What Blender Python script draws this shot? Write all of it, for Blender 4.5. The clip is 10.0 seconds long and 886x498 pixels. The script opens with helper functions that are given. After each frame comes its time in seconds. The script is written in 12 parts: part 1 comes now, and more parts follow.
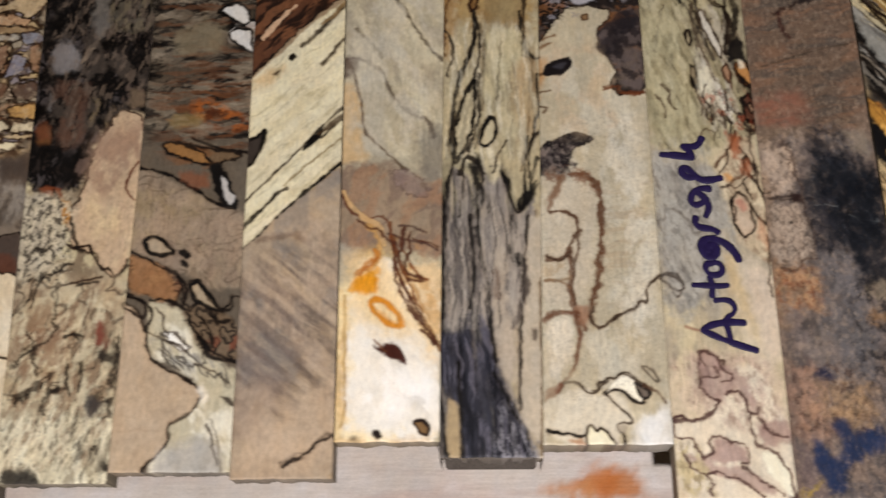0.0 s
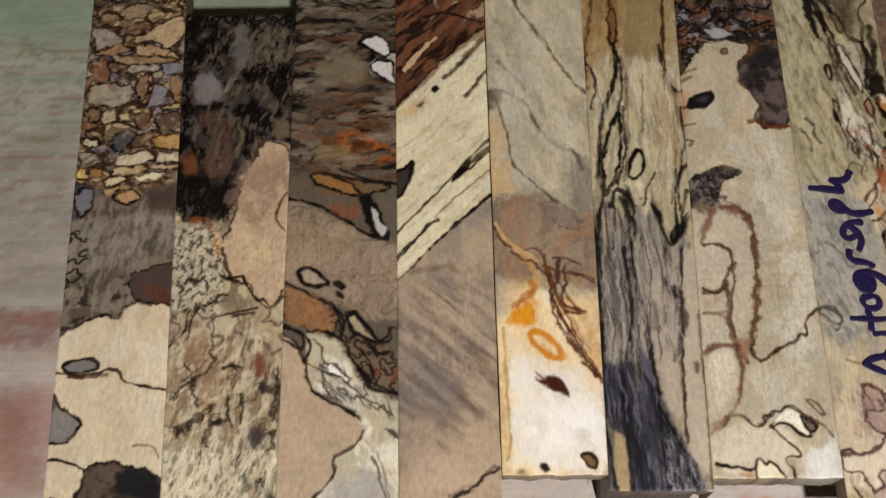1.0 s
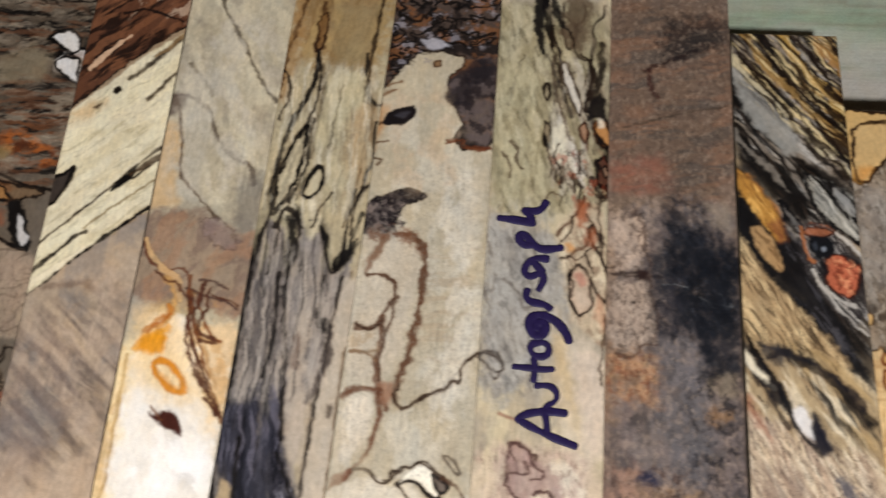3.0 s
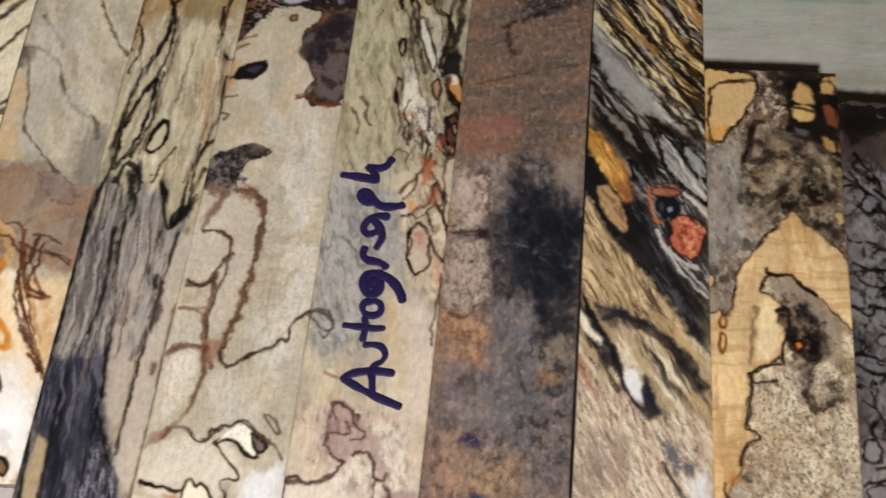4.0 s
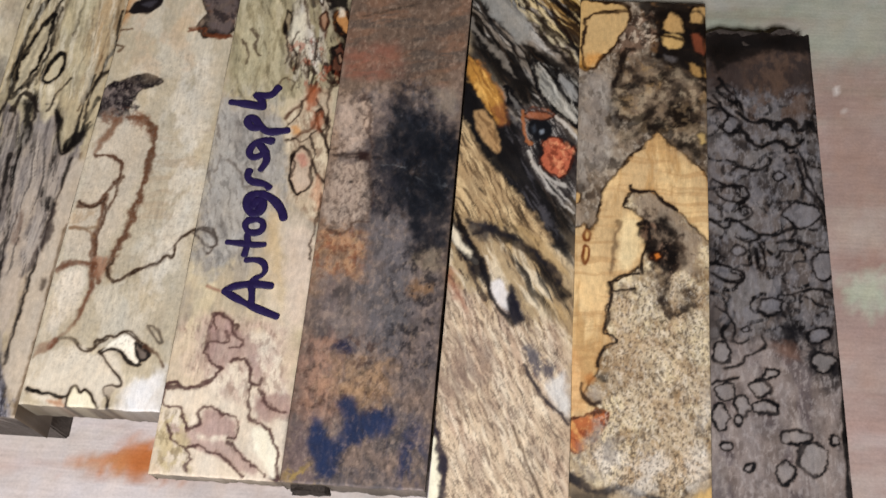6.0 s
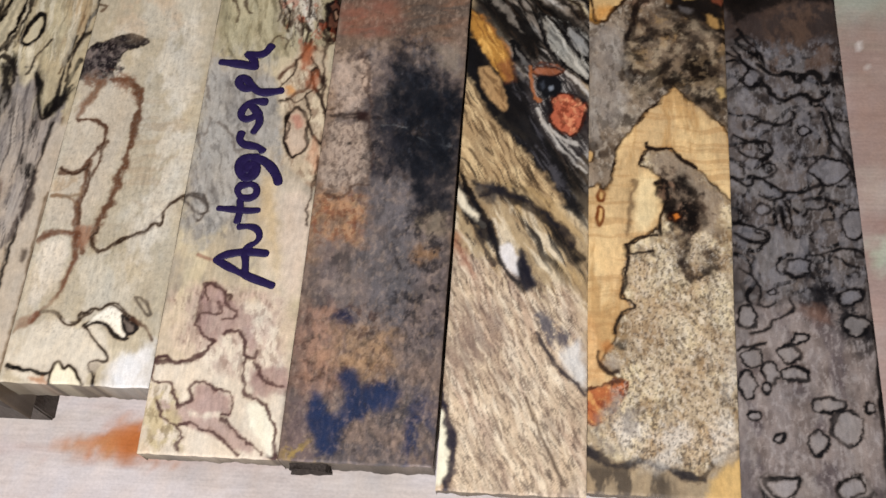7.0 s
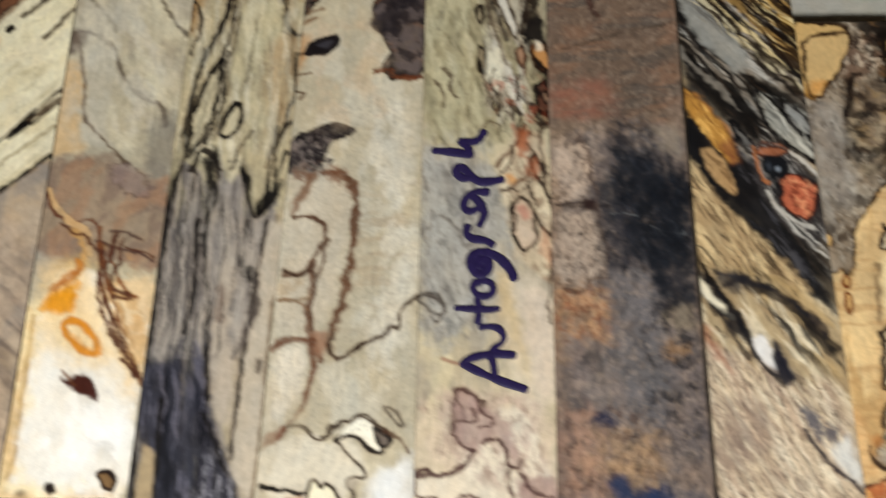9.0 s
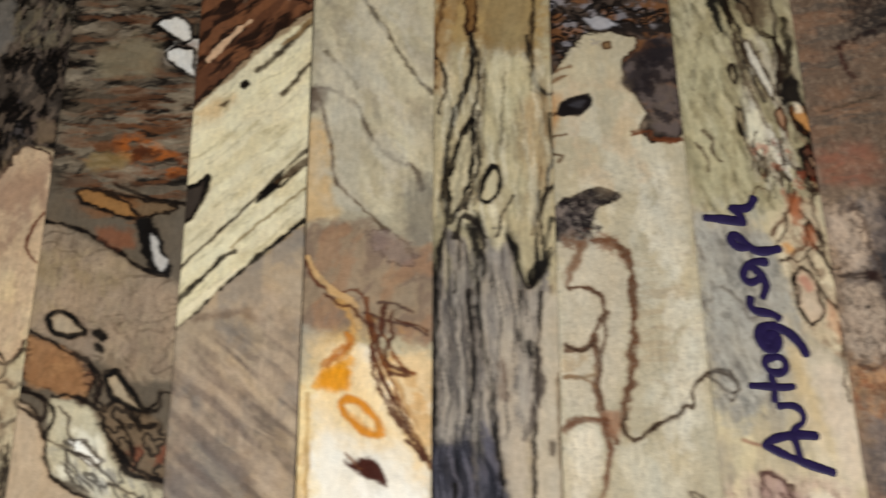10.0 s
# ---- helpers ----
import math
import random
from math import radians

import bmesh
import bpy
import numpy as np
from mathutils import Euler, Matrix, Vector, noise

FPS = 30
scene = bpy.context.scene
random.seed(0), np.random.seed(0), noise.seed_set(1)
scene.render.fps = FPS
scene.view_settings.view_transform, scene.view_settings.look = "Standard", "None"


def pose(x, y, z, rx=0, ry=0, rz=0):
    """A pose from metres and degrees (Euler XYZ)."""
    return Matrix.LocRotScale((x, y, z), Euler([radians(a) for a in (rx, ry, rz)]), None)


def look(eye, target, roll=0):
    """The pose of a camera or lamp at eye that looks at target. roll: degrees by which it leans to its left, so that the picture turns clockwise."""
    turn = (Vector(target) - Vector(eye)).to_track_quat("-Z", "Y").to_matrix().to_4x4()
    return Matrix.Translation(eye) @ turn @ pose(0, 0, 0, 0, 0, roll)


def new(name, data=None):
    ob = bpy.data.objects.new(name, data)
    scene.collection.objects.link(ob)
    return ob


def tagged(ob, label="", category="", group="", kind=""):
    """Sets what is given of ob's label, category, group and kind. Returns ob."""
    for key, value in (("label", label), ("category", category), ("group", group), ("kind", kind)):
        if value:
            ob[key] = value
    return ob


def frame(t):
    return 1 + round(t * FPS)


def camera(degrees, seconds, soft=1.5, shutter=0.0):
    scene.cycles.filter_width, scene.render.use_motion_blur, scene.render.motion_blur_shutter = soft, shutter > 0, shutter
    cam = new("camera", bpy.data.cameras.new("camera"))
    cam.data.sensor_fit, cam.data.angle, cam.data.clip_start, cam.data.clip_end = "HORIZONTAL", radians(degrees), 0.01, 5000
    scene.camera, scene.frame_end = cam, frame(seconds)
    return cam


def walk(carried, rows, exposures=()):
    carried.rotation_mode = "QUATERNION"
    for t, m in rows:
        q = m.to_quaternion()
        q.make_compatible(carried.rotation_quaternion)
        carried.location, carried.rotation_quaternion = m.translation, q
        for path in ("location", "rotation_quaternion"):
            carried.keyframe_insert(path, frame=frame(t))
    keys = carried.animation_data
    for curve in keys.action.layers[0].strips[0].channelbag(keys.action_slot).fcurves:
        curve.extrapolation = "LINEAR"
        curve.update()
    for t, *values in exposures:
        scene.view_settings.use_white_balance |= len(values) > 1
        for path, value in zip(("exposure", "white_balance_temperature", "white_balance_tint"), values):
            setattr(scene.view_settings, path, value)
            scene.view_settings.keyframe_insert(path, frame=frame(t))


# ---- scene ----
cam = camera(46.0, 10.0, soft=1.5, shutter=0.5)
PATH = [
    (0, (0.0572, -0.0716, 0.4303), (0.0368, 0.1266, -0.0283), -6.12),
    (0.5, (0.0168, -0.0650, 0.4368), (0.0025, 0.1251, -0.0255), -5.32),
    (1, (-0.0098, -0.0693, 0.4351), (-0.0245, 0.1393, -0.0191), -4.20),
    (1.5, (0.0102, -0.0557, 0.4186), (-0.0165, 0.1555, -0.0338), -6.52),
    (2, (0.0512, -0.0415, 0.3938), (0.0250, 0.1748, -0.0562), -5.27),
    (2.5, (0.0871, -0.0442, 0.3895), (0.0641, 0.1739, -0.0599), -3.23),
    (3, (0.1388, -0.0478, 0.3882), (0.1011, 0.1737, -0.0584), -6.16),
    (3.2, (0.1549, -0.0538, 0.3751), (0.1129, 0.1775, -0.0662), -6.47),
    (4.3, (0.2050, -0.0455, 0.3736), (0.1692, 0.1642, -0.0789), -5.46),
    (4.5, (0.2093, -0.0524, 0.3774), (0.1772, 0.1601, -0.0740), -4.69),
    (5, (0.2345, -0.0676, 0.3816), (0.2001, 0.1515, -0.0666), -4.99),
    (5.2, (0.2364, -0.0667, 0.3851), (0.2063, 0.1429, -0.0678), -4.39),
    (6.5, (0.2377, -0.0764, 0.3645), (0.2039, 0.1324, -0.0886), -5.67),
    (7, (0.2345, -0.0737, 0.3526), (0.2022, 0.1333, -0.1014), -5.97),
    (7.5, (0.2256, -0.0676, 0.3490), (0.1963, 0.1361, -0.1066), -5.66),
    (8, (0.2134, -0.0644, 0.3469), (0.1903, 0.1358, -0.1107), -5.05),
    (8.5, (0.1847, -0.0544, 0.3544), (0.1701, 0.1416, -0.1054), -3.60),
    (9, (0.1400, -0.0424, 0.3612), (0.1302, 0.1618, -0.0952), -2.46),
    (9.5, (0.0837, -0.0277, 0.3654), (0.0857, 0.1801, -0.0894), 0.93),
    (10, (0.0380, -0.0190, 0.3564), (0.0454, 0.1900, -0.0978), 2.09),
]
EXPOSURES = [(0, -0.27, 6700, 10), (0.5, -0.36, 6800, 9), (1, -0.43, 6900, 9), (2.5, -0.15, 6500, 9), (5, -0.19, 6400, 11), (7, -0.11, 6350, 11), (8.2, -0.19, 6400, 9), (9, -0.12, 6450, 3), (10, -0.22, 6650, 3)]
walk(cam, [(t, look(eye, target, roll)) for t, eye, target, roll in PATH], EXPOSURES)

# ---- light: a fixed lamp added behind and above the camera, standing in for the light carried with it, in a plain closed room ----
world = bpy.data.worlds.new("room_air")
scene.world = world
world.use_nodes = True
world.node_tree.nodes["Background"].inputs["Color"].default_value = (1.0, 0.95, 0.9, 1)
world.node_tree.nodes["Background"].inputs["Strength"].default_value = 0.03
lamp_data = bpy.data.lights.new("stand_in_lamp", "AREA")
lamp_data.shape, lamp_data.size, lamp_data.energy, lamp_data.color = "DISK", 0.04, 13.2, (0.985, 0.955, 1.0)
lamp = new("stand_in_lamp", lamp_data)
lamp.matrix_world = look((0.14, -0.47, 0.85), (0.08, 0.10, 0.04))


# ---- materials ----
def lin(h):
    c = [int(h[i:i + 2], 16) / 255 for i in (1, 3, 5)]
    return np.array([v / 12.92 if v <= 0.04045 else ((v + 0.055) / 1.055) ** 2.4 for v in c])


def material(name, rough=0.5, colour=None, attribute=None, grain=(900, 120, 900), depth=0.25, bump=0.15, fine=2200, coat=0.0):
    """A surface whose pigment is a colour or a painted attribute, with fibre grain, pores, uneven gloss and relief."""
    mat = bpy.data.materials.new(name)
    mat.use_nodes = True
    n, l = mat.node_tree.nodes, mat.node_tree.links
    bsdf = n["Principled BSDF"]
    co = n.new("ShaderNodeTexCoord")
    stretch = n.new("ShaderNodeMapping")
    stretch.inputs["Scale"].default_value = grain
    l.new(co.outputs["Object"], stretch.inputs["Vector"])
    fibre = n.new("ShaderNodeTexNoise")
    fibre.inputs["Scale"].default_value, fibre.inputs["Detail"].default_value = 1.0, 5.0
    l.new(stretch.outputs["Vector"], fibre.inputs["Vector"])
    speck = n.new("ShaderNodeTexNoise")
    speck.inputs["Scale"].default_value, speck.inputs["Detail"].default_value = fine, 2.0
    l.new(co.outputs["Object"], speck.inputs["Vector"])
    cloud = n.new("ShaderNodeTexNoise")
    cloud.inputs["Scale"].default_value, cloud.inputs["Detail"].default_value = 70.0, 4.0
    l.new(co.outputs["Object"], cloud.inputs["Vector"])
    add = n.new("ShaderNodeMath")
    add.operation = "ADD"
    l.new(fibre.outputs["Fac"], add.inputs[0])
    l.new(speck.outputs["Fac"], add.inputs[1])
    span = n.new("ShaderNodeMapRange")
    span.inputs["From Min"].default_value, span.inputs["From Max"].default_value = 0.7, 1.3
    span.inputs["To Min"].default_value, span.inputs["To Max"].default_value = 1 - depth, 1 + depth
    l.new(add.outputs[0], span.inputs["Value"])
    mul = n.new("ShaderNodeVectorMath")
    mul.operation = "SCALE"
    if attribute:
        src = n.new("ShaderNodeAttribute")
        src.attribute_name = attribute
        l.new(src.outputs["Color"], mul.inputs[0])
    else:
        src = n.new("ShaderNodeRGB")
        src.outputs[0].default_value = (*lin(colour), 1)
        l.new(src.outputs[0], mul.inputs[0])
    l.new(span.outputs["Result"], mul.inputs["Scale"])
    l.new(mul.outputs["Vector"], bsdf.inputs["Base Color"])
    gloss = n.new("ShaderNodeMapRange")
    gloss.inputs["From Min"].default_value, gloss.inputs["From Max"].default_value = 0.3, 0.7
    gloss.inputs["To Min"].default_value, gloss.inputs["To Max"].default_value = rough - 0.1, rough + 0.12
    l.new(cloud.outputs["Fac"], gloss.inputs["Value"])
    l.new(gloss.outputs["Result"], bsdf.inputs["Roughness"])
    rel = n.new("ShaderNodeBump")
    rel.inputs["Strength"].default_value, rel.inputs["Distance"].default_value = bump, 0.0006
    l.new(add.outputs[0], rel.inputs["Height"])
    l.new(rel.outputs["Normal"], bsdf.inputs["Normal"])
    bsdf.inputs["Specular IOR Level"].default_value = 0.24
    bsdf.inputs["Coat Weight"].default_value = coat
    return mat


WOOD = material("sanded_spalted_wood", 0.5, attribute="pigment", grain=(1500, 260, 900), depth=0.08, bump=0.2)
SAWN = material("sawn_end_wood", 0.75, colour="#6d6254", grain=(1400, 1400, 200), depth=0.4, bump=0.5)
DARK_SAWN = material("dark_sawn_wood", 0.8, colour="#3a332d", grain=(1400, 1400, 200), depth=0.5, bump=0.5)
GREY_SAWN = material("grey_sawn_wood", 0.75, colour="#575049", grain=(1400, 1400, 200), depth=0.45, bump=0.5)
PAINT = material("worn_whitewash", 0.42, attribute="pigment", grain=(60, 700, 700), depth=0.09, bump=0.2, fine=900)
INK = material("marker_ink", 0.45, colour="#231a40", grain=(500, 500, 500), depth=0.25, bump=0.05)
PLASTER = material("plain_plaster", 0.9, colour="#b9ab98", grain=(8, 8, 8), depth=0.06, bump=0.1, fine=90)
FLOORING = material("brown_flooring", 0.6, colour="#6b5642", grain=(3, 60, 3), depth=0.2, bump=0.1, fine=90)


# ---- pigment: painted on a fine grid, in millimetres of the table's plan ----
def lattice(ix, iy, seed):
    n = (ix * 374761393 + iy * 668265263 + seed * 974634777) & 0xFFFFFFFF
    n = ((n ^ (n >> 13)) * 1274126177) & 0xFFFFFFFF
    return ((n ^ (n >> 16)) & 0xFFFF) / 65535.0


TABLE = np.random.default_rng(11)
SHUFFLE = TABLE.permutation(2048)
SLOPE_X, SLOPE_Y = np.cos(np.arange(2048) * 2.39996).astype(np.float32), np.sin(np.arange(2048) * 2.39996).astype(np.float32)


def slope_noise(x, y, seed):
    """Gradient noise round 0.5."""
    fx, fy = np.floor(x), np.floor(y)
    ix, iy = fx.astype(np.int64) + seed * 37, fy.astype(np.int64) + seed * 101
    u, v = (x - fx).astype(np.float32), (y - fy).astype(np.float32)
    s, t = u * u * u * (u * (u * 6 - 15) + 10), v * v * v * (v * (v * 6 - 15) + 10)
    row0, row1 = SHUFFLE[ix & 2047], SHUFFLE[(ix + 1) & 2047]

    def corner(row, dx, dy):
        k = SHUFFLE[(row + iy + dy) & 2047]
        return SLOPE_X[k] * (u - dx) + SLOPE_Y[k] * (v - dy)

    low = corner(row0, 0, 0) * (1 - s) + corner(row1, 1, 0) * s
    high = corner(row0, 0, 1) * (1 - s) + corner(row1, 1, 1) * s
    return 0.5 + 0.85 * (low * (1 - t) + high * t)


def fbm(x, y, seed, octaves=4, turn=True):
    total, size, amp, x, y = 0.0, 0.0, 1.0, 0.64 * x, 0.64 * y
    for k in range(octaves):
        total = total + amp * slope_noise(x, y, seed + 31 * k)
        size, amp = size + amp, amp * 0.62
        x, y = (1.64 * x - 1.14 * y + 17.3, 1.14 * x + 1.64 * y - 9.1) if turn else (2.0 * x + 17.3, 2.0 * y - 9.1)
    return (total / size - 0.5) * 1.9 + 0.5


def ramp(lo, hi, v):
    t = np.clip((v - lo) / (hi - lo), 0, 1)
    return t * t * (3 - 2 * t)


def rounded(pts, closed=False, cut=0.25):
    """Corner-cut once, so that the runs bend softly."""
    out = [] if closed else [pts[0]]
    m = len(pts)
    for i in range(m if closed else m - 1):
        (ax, ay), (bx, by) = pts[i], pts[(i + 1) % m]
        out += [(ax + (bx - ax) * cut, ay + (by - ay) * cut), (bx + (ax - bx) * cut, by + (ay - by) * cut)]
    return out if closed else out + [pts[-1]]


def cut(near):
    """The rows and columns that hold all of a mask, or nothing where it is empty."""
    r, k = np.flatnonzero(near.any(1)), np.flatnonzero(near.any(0))
    return (slice(r[0], r[-1] + 1), slice(k[0], k[-1] + 1)) if len(r) else None


class Canvas:
    """The colours of one surface: X, Y in millimetres, C in linear colour."""

    def __init__(self, X, Y, colour, seed):
        self.X, self.Y, self.seed = X, Y, seed
        self.C = np.ones((*X.shape, 3)) * lin(colour)

    def next(self):
        self.seed += 7
        return self.seed

    def within(self, rows, cols):
        """The same surface, cut to some rows and columns; painting it paints the whole."""
        v = Canvas(self.X[rows, cols], self.Y[rows, cols], "#000000", self.seed)
        v.C = self.C[rows, cols]
        return v

    def around(self, pts, margin):
        xs, ys = [p[0] for p in pts], [p[1] for p in pts]
        near = (self.X > min(xs) - margin) & (self.X < max(xs) + margin) & (self.Y > min(ys) - margin) & (self.Y < max(ys) + margin)
        return cut(near)

    def mix(self, mask, colour):
        c = lin(colour) if isinstance(colour, str) else colour
        self.C += (c - self.C) * np.clip(mask, 0, 1)[..., None]

    def noise(self, sx, sy, angle=0.0, octaves=4, bend=0.0):
        """Noise with features sx by sy millimetres, the second along the direction angle degrees left of the board's length."""
        s = self.next()
        X, Y = self.X, self.Y
        if bend:
            X = X + bend * (fbm(self.X / 14, self.Y / 14, s + 3, 3) - 0.5)
            Y = Y + bend * (fbm(self.X / 14, self.Y / 14, s + 5, 3) - 0.5)
        c, d = math.cos(radians(angle)), math.sin(radians(angle))
        return fbm((X * c + Y * d) / sx, (Y * c - X * d) / sy, s, octaves, max(sx, sy) < 2.2 * min(sx, sy))

    def mottle(self, colour, sx, sy, lo, hi, a=1.0, angle=0.0, within=1.0, bend=3.0, octaves=5):
        area = cut(within > 0.002) if isinstance(within, np.ndarray) else (slice(None), slice(None))
        if area:
            v = self.within(*area)
            w = within[area] if isinstance(within, np.ndarray) else within
            v.mix(ramp(lo - 0.05, hi + 0.06, v.noise(sx, sy, angle, octaves, bend)) * a * w, colour)
        self.next()

    def veins(self, colour, sx, sy, w, a=1.0, angle=0.0, level=0.5, within=1.0, bend=0.0, octaves=3):
        """Dark lines along the level curves of a noise, w millimetres wide."""
        n = self.noise(sx, sy, angle, octaves, bend)
        gy, gx = np.gradient(n)
        step = abs(self.X[0, 1] - self.X[0, 0])
        d = np.abs(n - level) / (np.hypot(gx, gy) / step + 0.004)
        width = w * (0.45 + 1.1 * self.noise(9, 9, 0, 2))
        self.mix((1 - ramp(width * 0.5, width * 0.5 + 0.45, d)) * a * within, colour)

    def web(self, colour, sx, sy, w, a=1.0, angle=0.0, within=1.0, tint=()):
        """A net of dark lines round cells of sx by sy millimetres; tint gives colours that the cells take at random."""
        s = self.next()
        c, d = math.cos(radians(angle)), math.sin(radians(angle))
        wx = self.X + 3.0 * (fbm(self.X / 6, self.Y / 6, s + 1, 3) - 0.5)
        wy = self.Y + 3.0 * (fbm(self.X / 6, self.Y / 6, s + 2, 3) - 0.5)
        u, v = (wx * c + wy * d) / sx, (wy * c - wx * d) / sy
        iu, iv = np.floor(u).astype(np.int64), np.floor(v).astype(np.int64)
        f1, f2, pick = np.full(u.shape, 9.0), np.full(u.shape, 9.0), np.zeros(u.shape)
        for du in (-1, 0, 1):
            for dv in (-1, 0, 1):
                a1, b1 = iu + du, iv + dv
                dist = np.hypot(a1 + lattice(a1, b1, s) - u, b1 + lattice(a1, b1, s + 9) - v)
                near = dist < f1
                f2 = np.where(near, f1, np.minimum(f2, dist))
                pick = np.where(near, lattice(a1, b1, s + 4), pick)
                f1 = np.where(near, dist, f1)
        for k, t in enumerate(tint):
            self.mix(((pick >= k / len(tint)) & (pick < (k + 1) / len(tint))) * 0.75 * within, t)
        gap = (f2 - f1) * min(sx, sy) * 0.6
        width = w * (0.3 + 1.4 * self.noise(12, 12, 0, 2))
        self.mix((1 - ramp(width * 0.5, width * 0.5 + 0.5, gap)) * a * within, colour)

    def ripple(self, colour, period, angle, lo, hi, a=1.0, within=1.0):
        """Broken bands across the figure, a period apart in millimetres, running angle degrees left of the length."""
        c, d = math.cos(radians(angle)), math.sin(radians(angle))
        u = (self.X * c + self.Y * d) / period + 0.7 * self.noise(9, 30, angle, 3)
        v = 0.5 + 0.5 * np.sin(6.283 * u)
        self.mix(ramp(lo, hi, v * (0.35 + 0.9 * self.noise(6, 16, angle, 4))) * a * within, colour)

    def warped(self, wob):
        s = self.next()
        n1, n2 = fbm(self.X / 3.4, self.Y / 3.4, s + 1, 4), fbm(self.X / 3.4, self.Y / 3.4, s + 2, 4)
        return self.X + wob * 2 * (n1 - 0.5), self.Y + wob * 2 * (n2 - 0.5)

    def line(self, pts, colour, w=1.0, a=1.0, wob=0.5, soft=0.35, uneven=0.6):
        area = self.around(pts, 3 * w + 2 * wob + 2 * soft + 2)
        if area:
            self.within(*area).stroke(pts, colour, w, a, wob, soft, uneven)
        self.seed += 21

    def stroke(self, pts, colour, w, a, wob, soft, uneven):
        X, Y = self.warped(wob)
        pts = rounded(pts)
        d = np.full(X.shape, 1e9)
        for (ax, ay), (bx, by) in zip(pts, pts[1:]):
            ux, uy = bx - ax, by - ay
            t = np.clip(((X - ax) * ux + (Y - ay) * uy) / (ux * ux + uy * uy + 1e-9), 0, 1)
            d = np.minimum(d, np.hypot(X - ax - t * ux, Y - ay - t * uy))
        width = w * 0.47 * (1 + uneven * 2 * (self.noise(5, 5, 0, 2) - 0.5))
        faint = np.clip(0.7 + 0.55 * self.noise(6, 6, 0, 3), 0, 1) * a
        self.stain(d, width, faint)
        self.mix((1 - ramp(width * 0.75 - soft * 0.5, width * 0.8 + soft, d)) * faint, colour)

    def stain(self, d, width, a):
        """The soft brown bleed beside a dark line: the wood itself, darkened and warmed."""
        m = (1 - ramp(width * 0.6, width * 1.2 + 0.7, d)) * 0.45 * a
        self.C *= 1 - m[..., None] * (1 - np.array([0.62, 0.50, 0.40]))

    def finish(self, fibre=0.20, fleck=0.20, hue=0.05, depth=0.26):
        """Fibre, flecks and small shifts of hue over the whole face, as bare wood has."""
        pale = ramp(0.45, 0.75, self.C.mean(-1))
        patchy = ramp(0.3, 0.75, self.noise(16, 30, 0, 3))
        v = fibre * patchy * (self.noise(0.8, 6.0, 0, 4) - 0.5) + fleck * (self.noise(1.1, 1.7, 0, 4) - 0.5) + 0.16 * (self.noise(11, 16, 0, 4) - 0.5)
        w = hue * (self.noise(5, 9, 0, 3) - 0.5)
        self.C *= np.clip(1 + v * (1 - 0.7 * pale), 0.4, 1.7)[..., None] * np.stack([1 + w, np.ones_like(w), 1 - 1.3 * w], -1)
        self.C *= (np.clip(self.C.mean(-1), 0.004, 1) / 0.30)[..., None] ** depth

    def patch(self, pts, colour=None, a=1.0, soft=0.5, wob=0.8, edge=None, ew=0.9, ea=1.0):
        """Fills a shape, with a line round it where edge is given; returns the shape's mask."""
        whole = np.zeros(self.X.shape)
        area = self.around(pts, 2 * wob + 2 * soft + 3 * ew + 2)
        if area:
            whole[area] = self.within(*area).fill(pts, colour, a, soft, wob, edge, ew, ea)
        self.seed += 21
        return whole

    def fill(self, pts, colour, a, soft, wob, edge, ew, ea):
        X, Y = self.warped(wob)
        pts = rounded(pts, True, 0.14)
        d, inside = np.full(X.shape, 1e9), np.zeros(X.shape, bool)
        for i, (ax, ay) in enumerate(pts):
            bx, by = pts[(i + 1) % len(pts)]
            ux, uy = bx - ax, by - ay
            t = np.clip(((X - ax) * ux + (Y - ay) * uy) / (ux * ux + uy * uy + 1e-9), 0, 1)
            d = np.minimum(d, np.hypot(X - ax - t * ux, Y - ay - t * uy))
            if ay != by:
                inside ^= ((ay > Y) != (by > Y)) & (X < (bx - ax) * (Y - ay) / (by - ay) + ax)
        mask = ramp(-soft, soft, np.where(inside, d, -d)) * a
        if colour is not None:
            self.mix(mask, colour)
        if edge:
            width = ew * 0.45 * (0.4 + 1.2 * self.noise(5, 5, 0, 2))
            self.stain(d, width, ea)
            self.mix((1 - ramp(width * 0.75 - 0.15, width + 0.3, d)) * ea * np.clip(0.6 + 0.7 * self.noise(6, 6, 0, 3), 0, 1), edge)
        return mask


# ---- helpers for things ----
def part(name, bm, mat, parent=None, label=""):
    me = bpy.data.meshes.new(name)
    bm.to_mesh(me)
    bm.free()
    me.materials.append(mat)
    ob = new(name, me)
    if parent:
        ob.parent = parent
    if label:
        tagged(ob, label)
    return ob


def block(x0, x1, y0, y1, z0, z1, bevel=0.0):
    bm = bmesh.new()
    bmesh.ops.create_cube(bm, size=1.0)
    for v in bm.verts:
        v.co = Vector(((x0 + x1) / 2 + v.co.x * (x1 - x0), (y0 + y1) / 2 + v.co.y * (y1 - y0), (z0 + z1) / 2 + v.co.z * (z1 - z0)))
    if bevel:
        bmesh.ops.bevel(bm, geom=list(bm.edges), offset=bevel, segments=2, affect="EDGES")
    return bm


def paint_mesh(me, colours):
    att = me.attributes.new("pigment", "FLOAT_COLOR", "POINT")
    rgba = np.ones((len(me.vertices), 4), np.float32)
    rgba[:, :3] = np.clip(colours, 0, 1)
    att.data.foreach_set("color", rgba.ravel())


TOP = 0.048


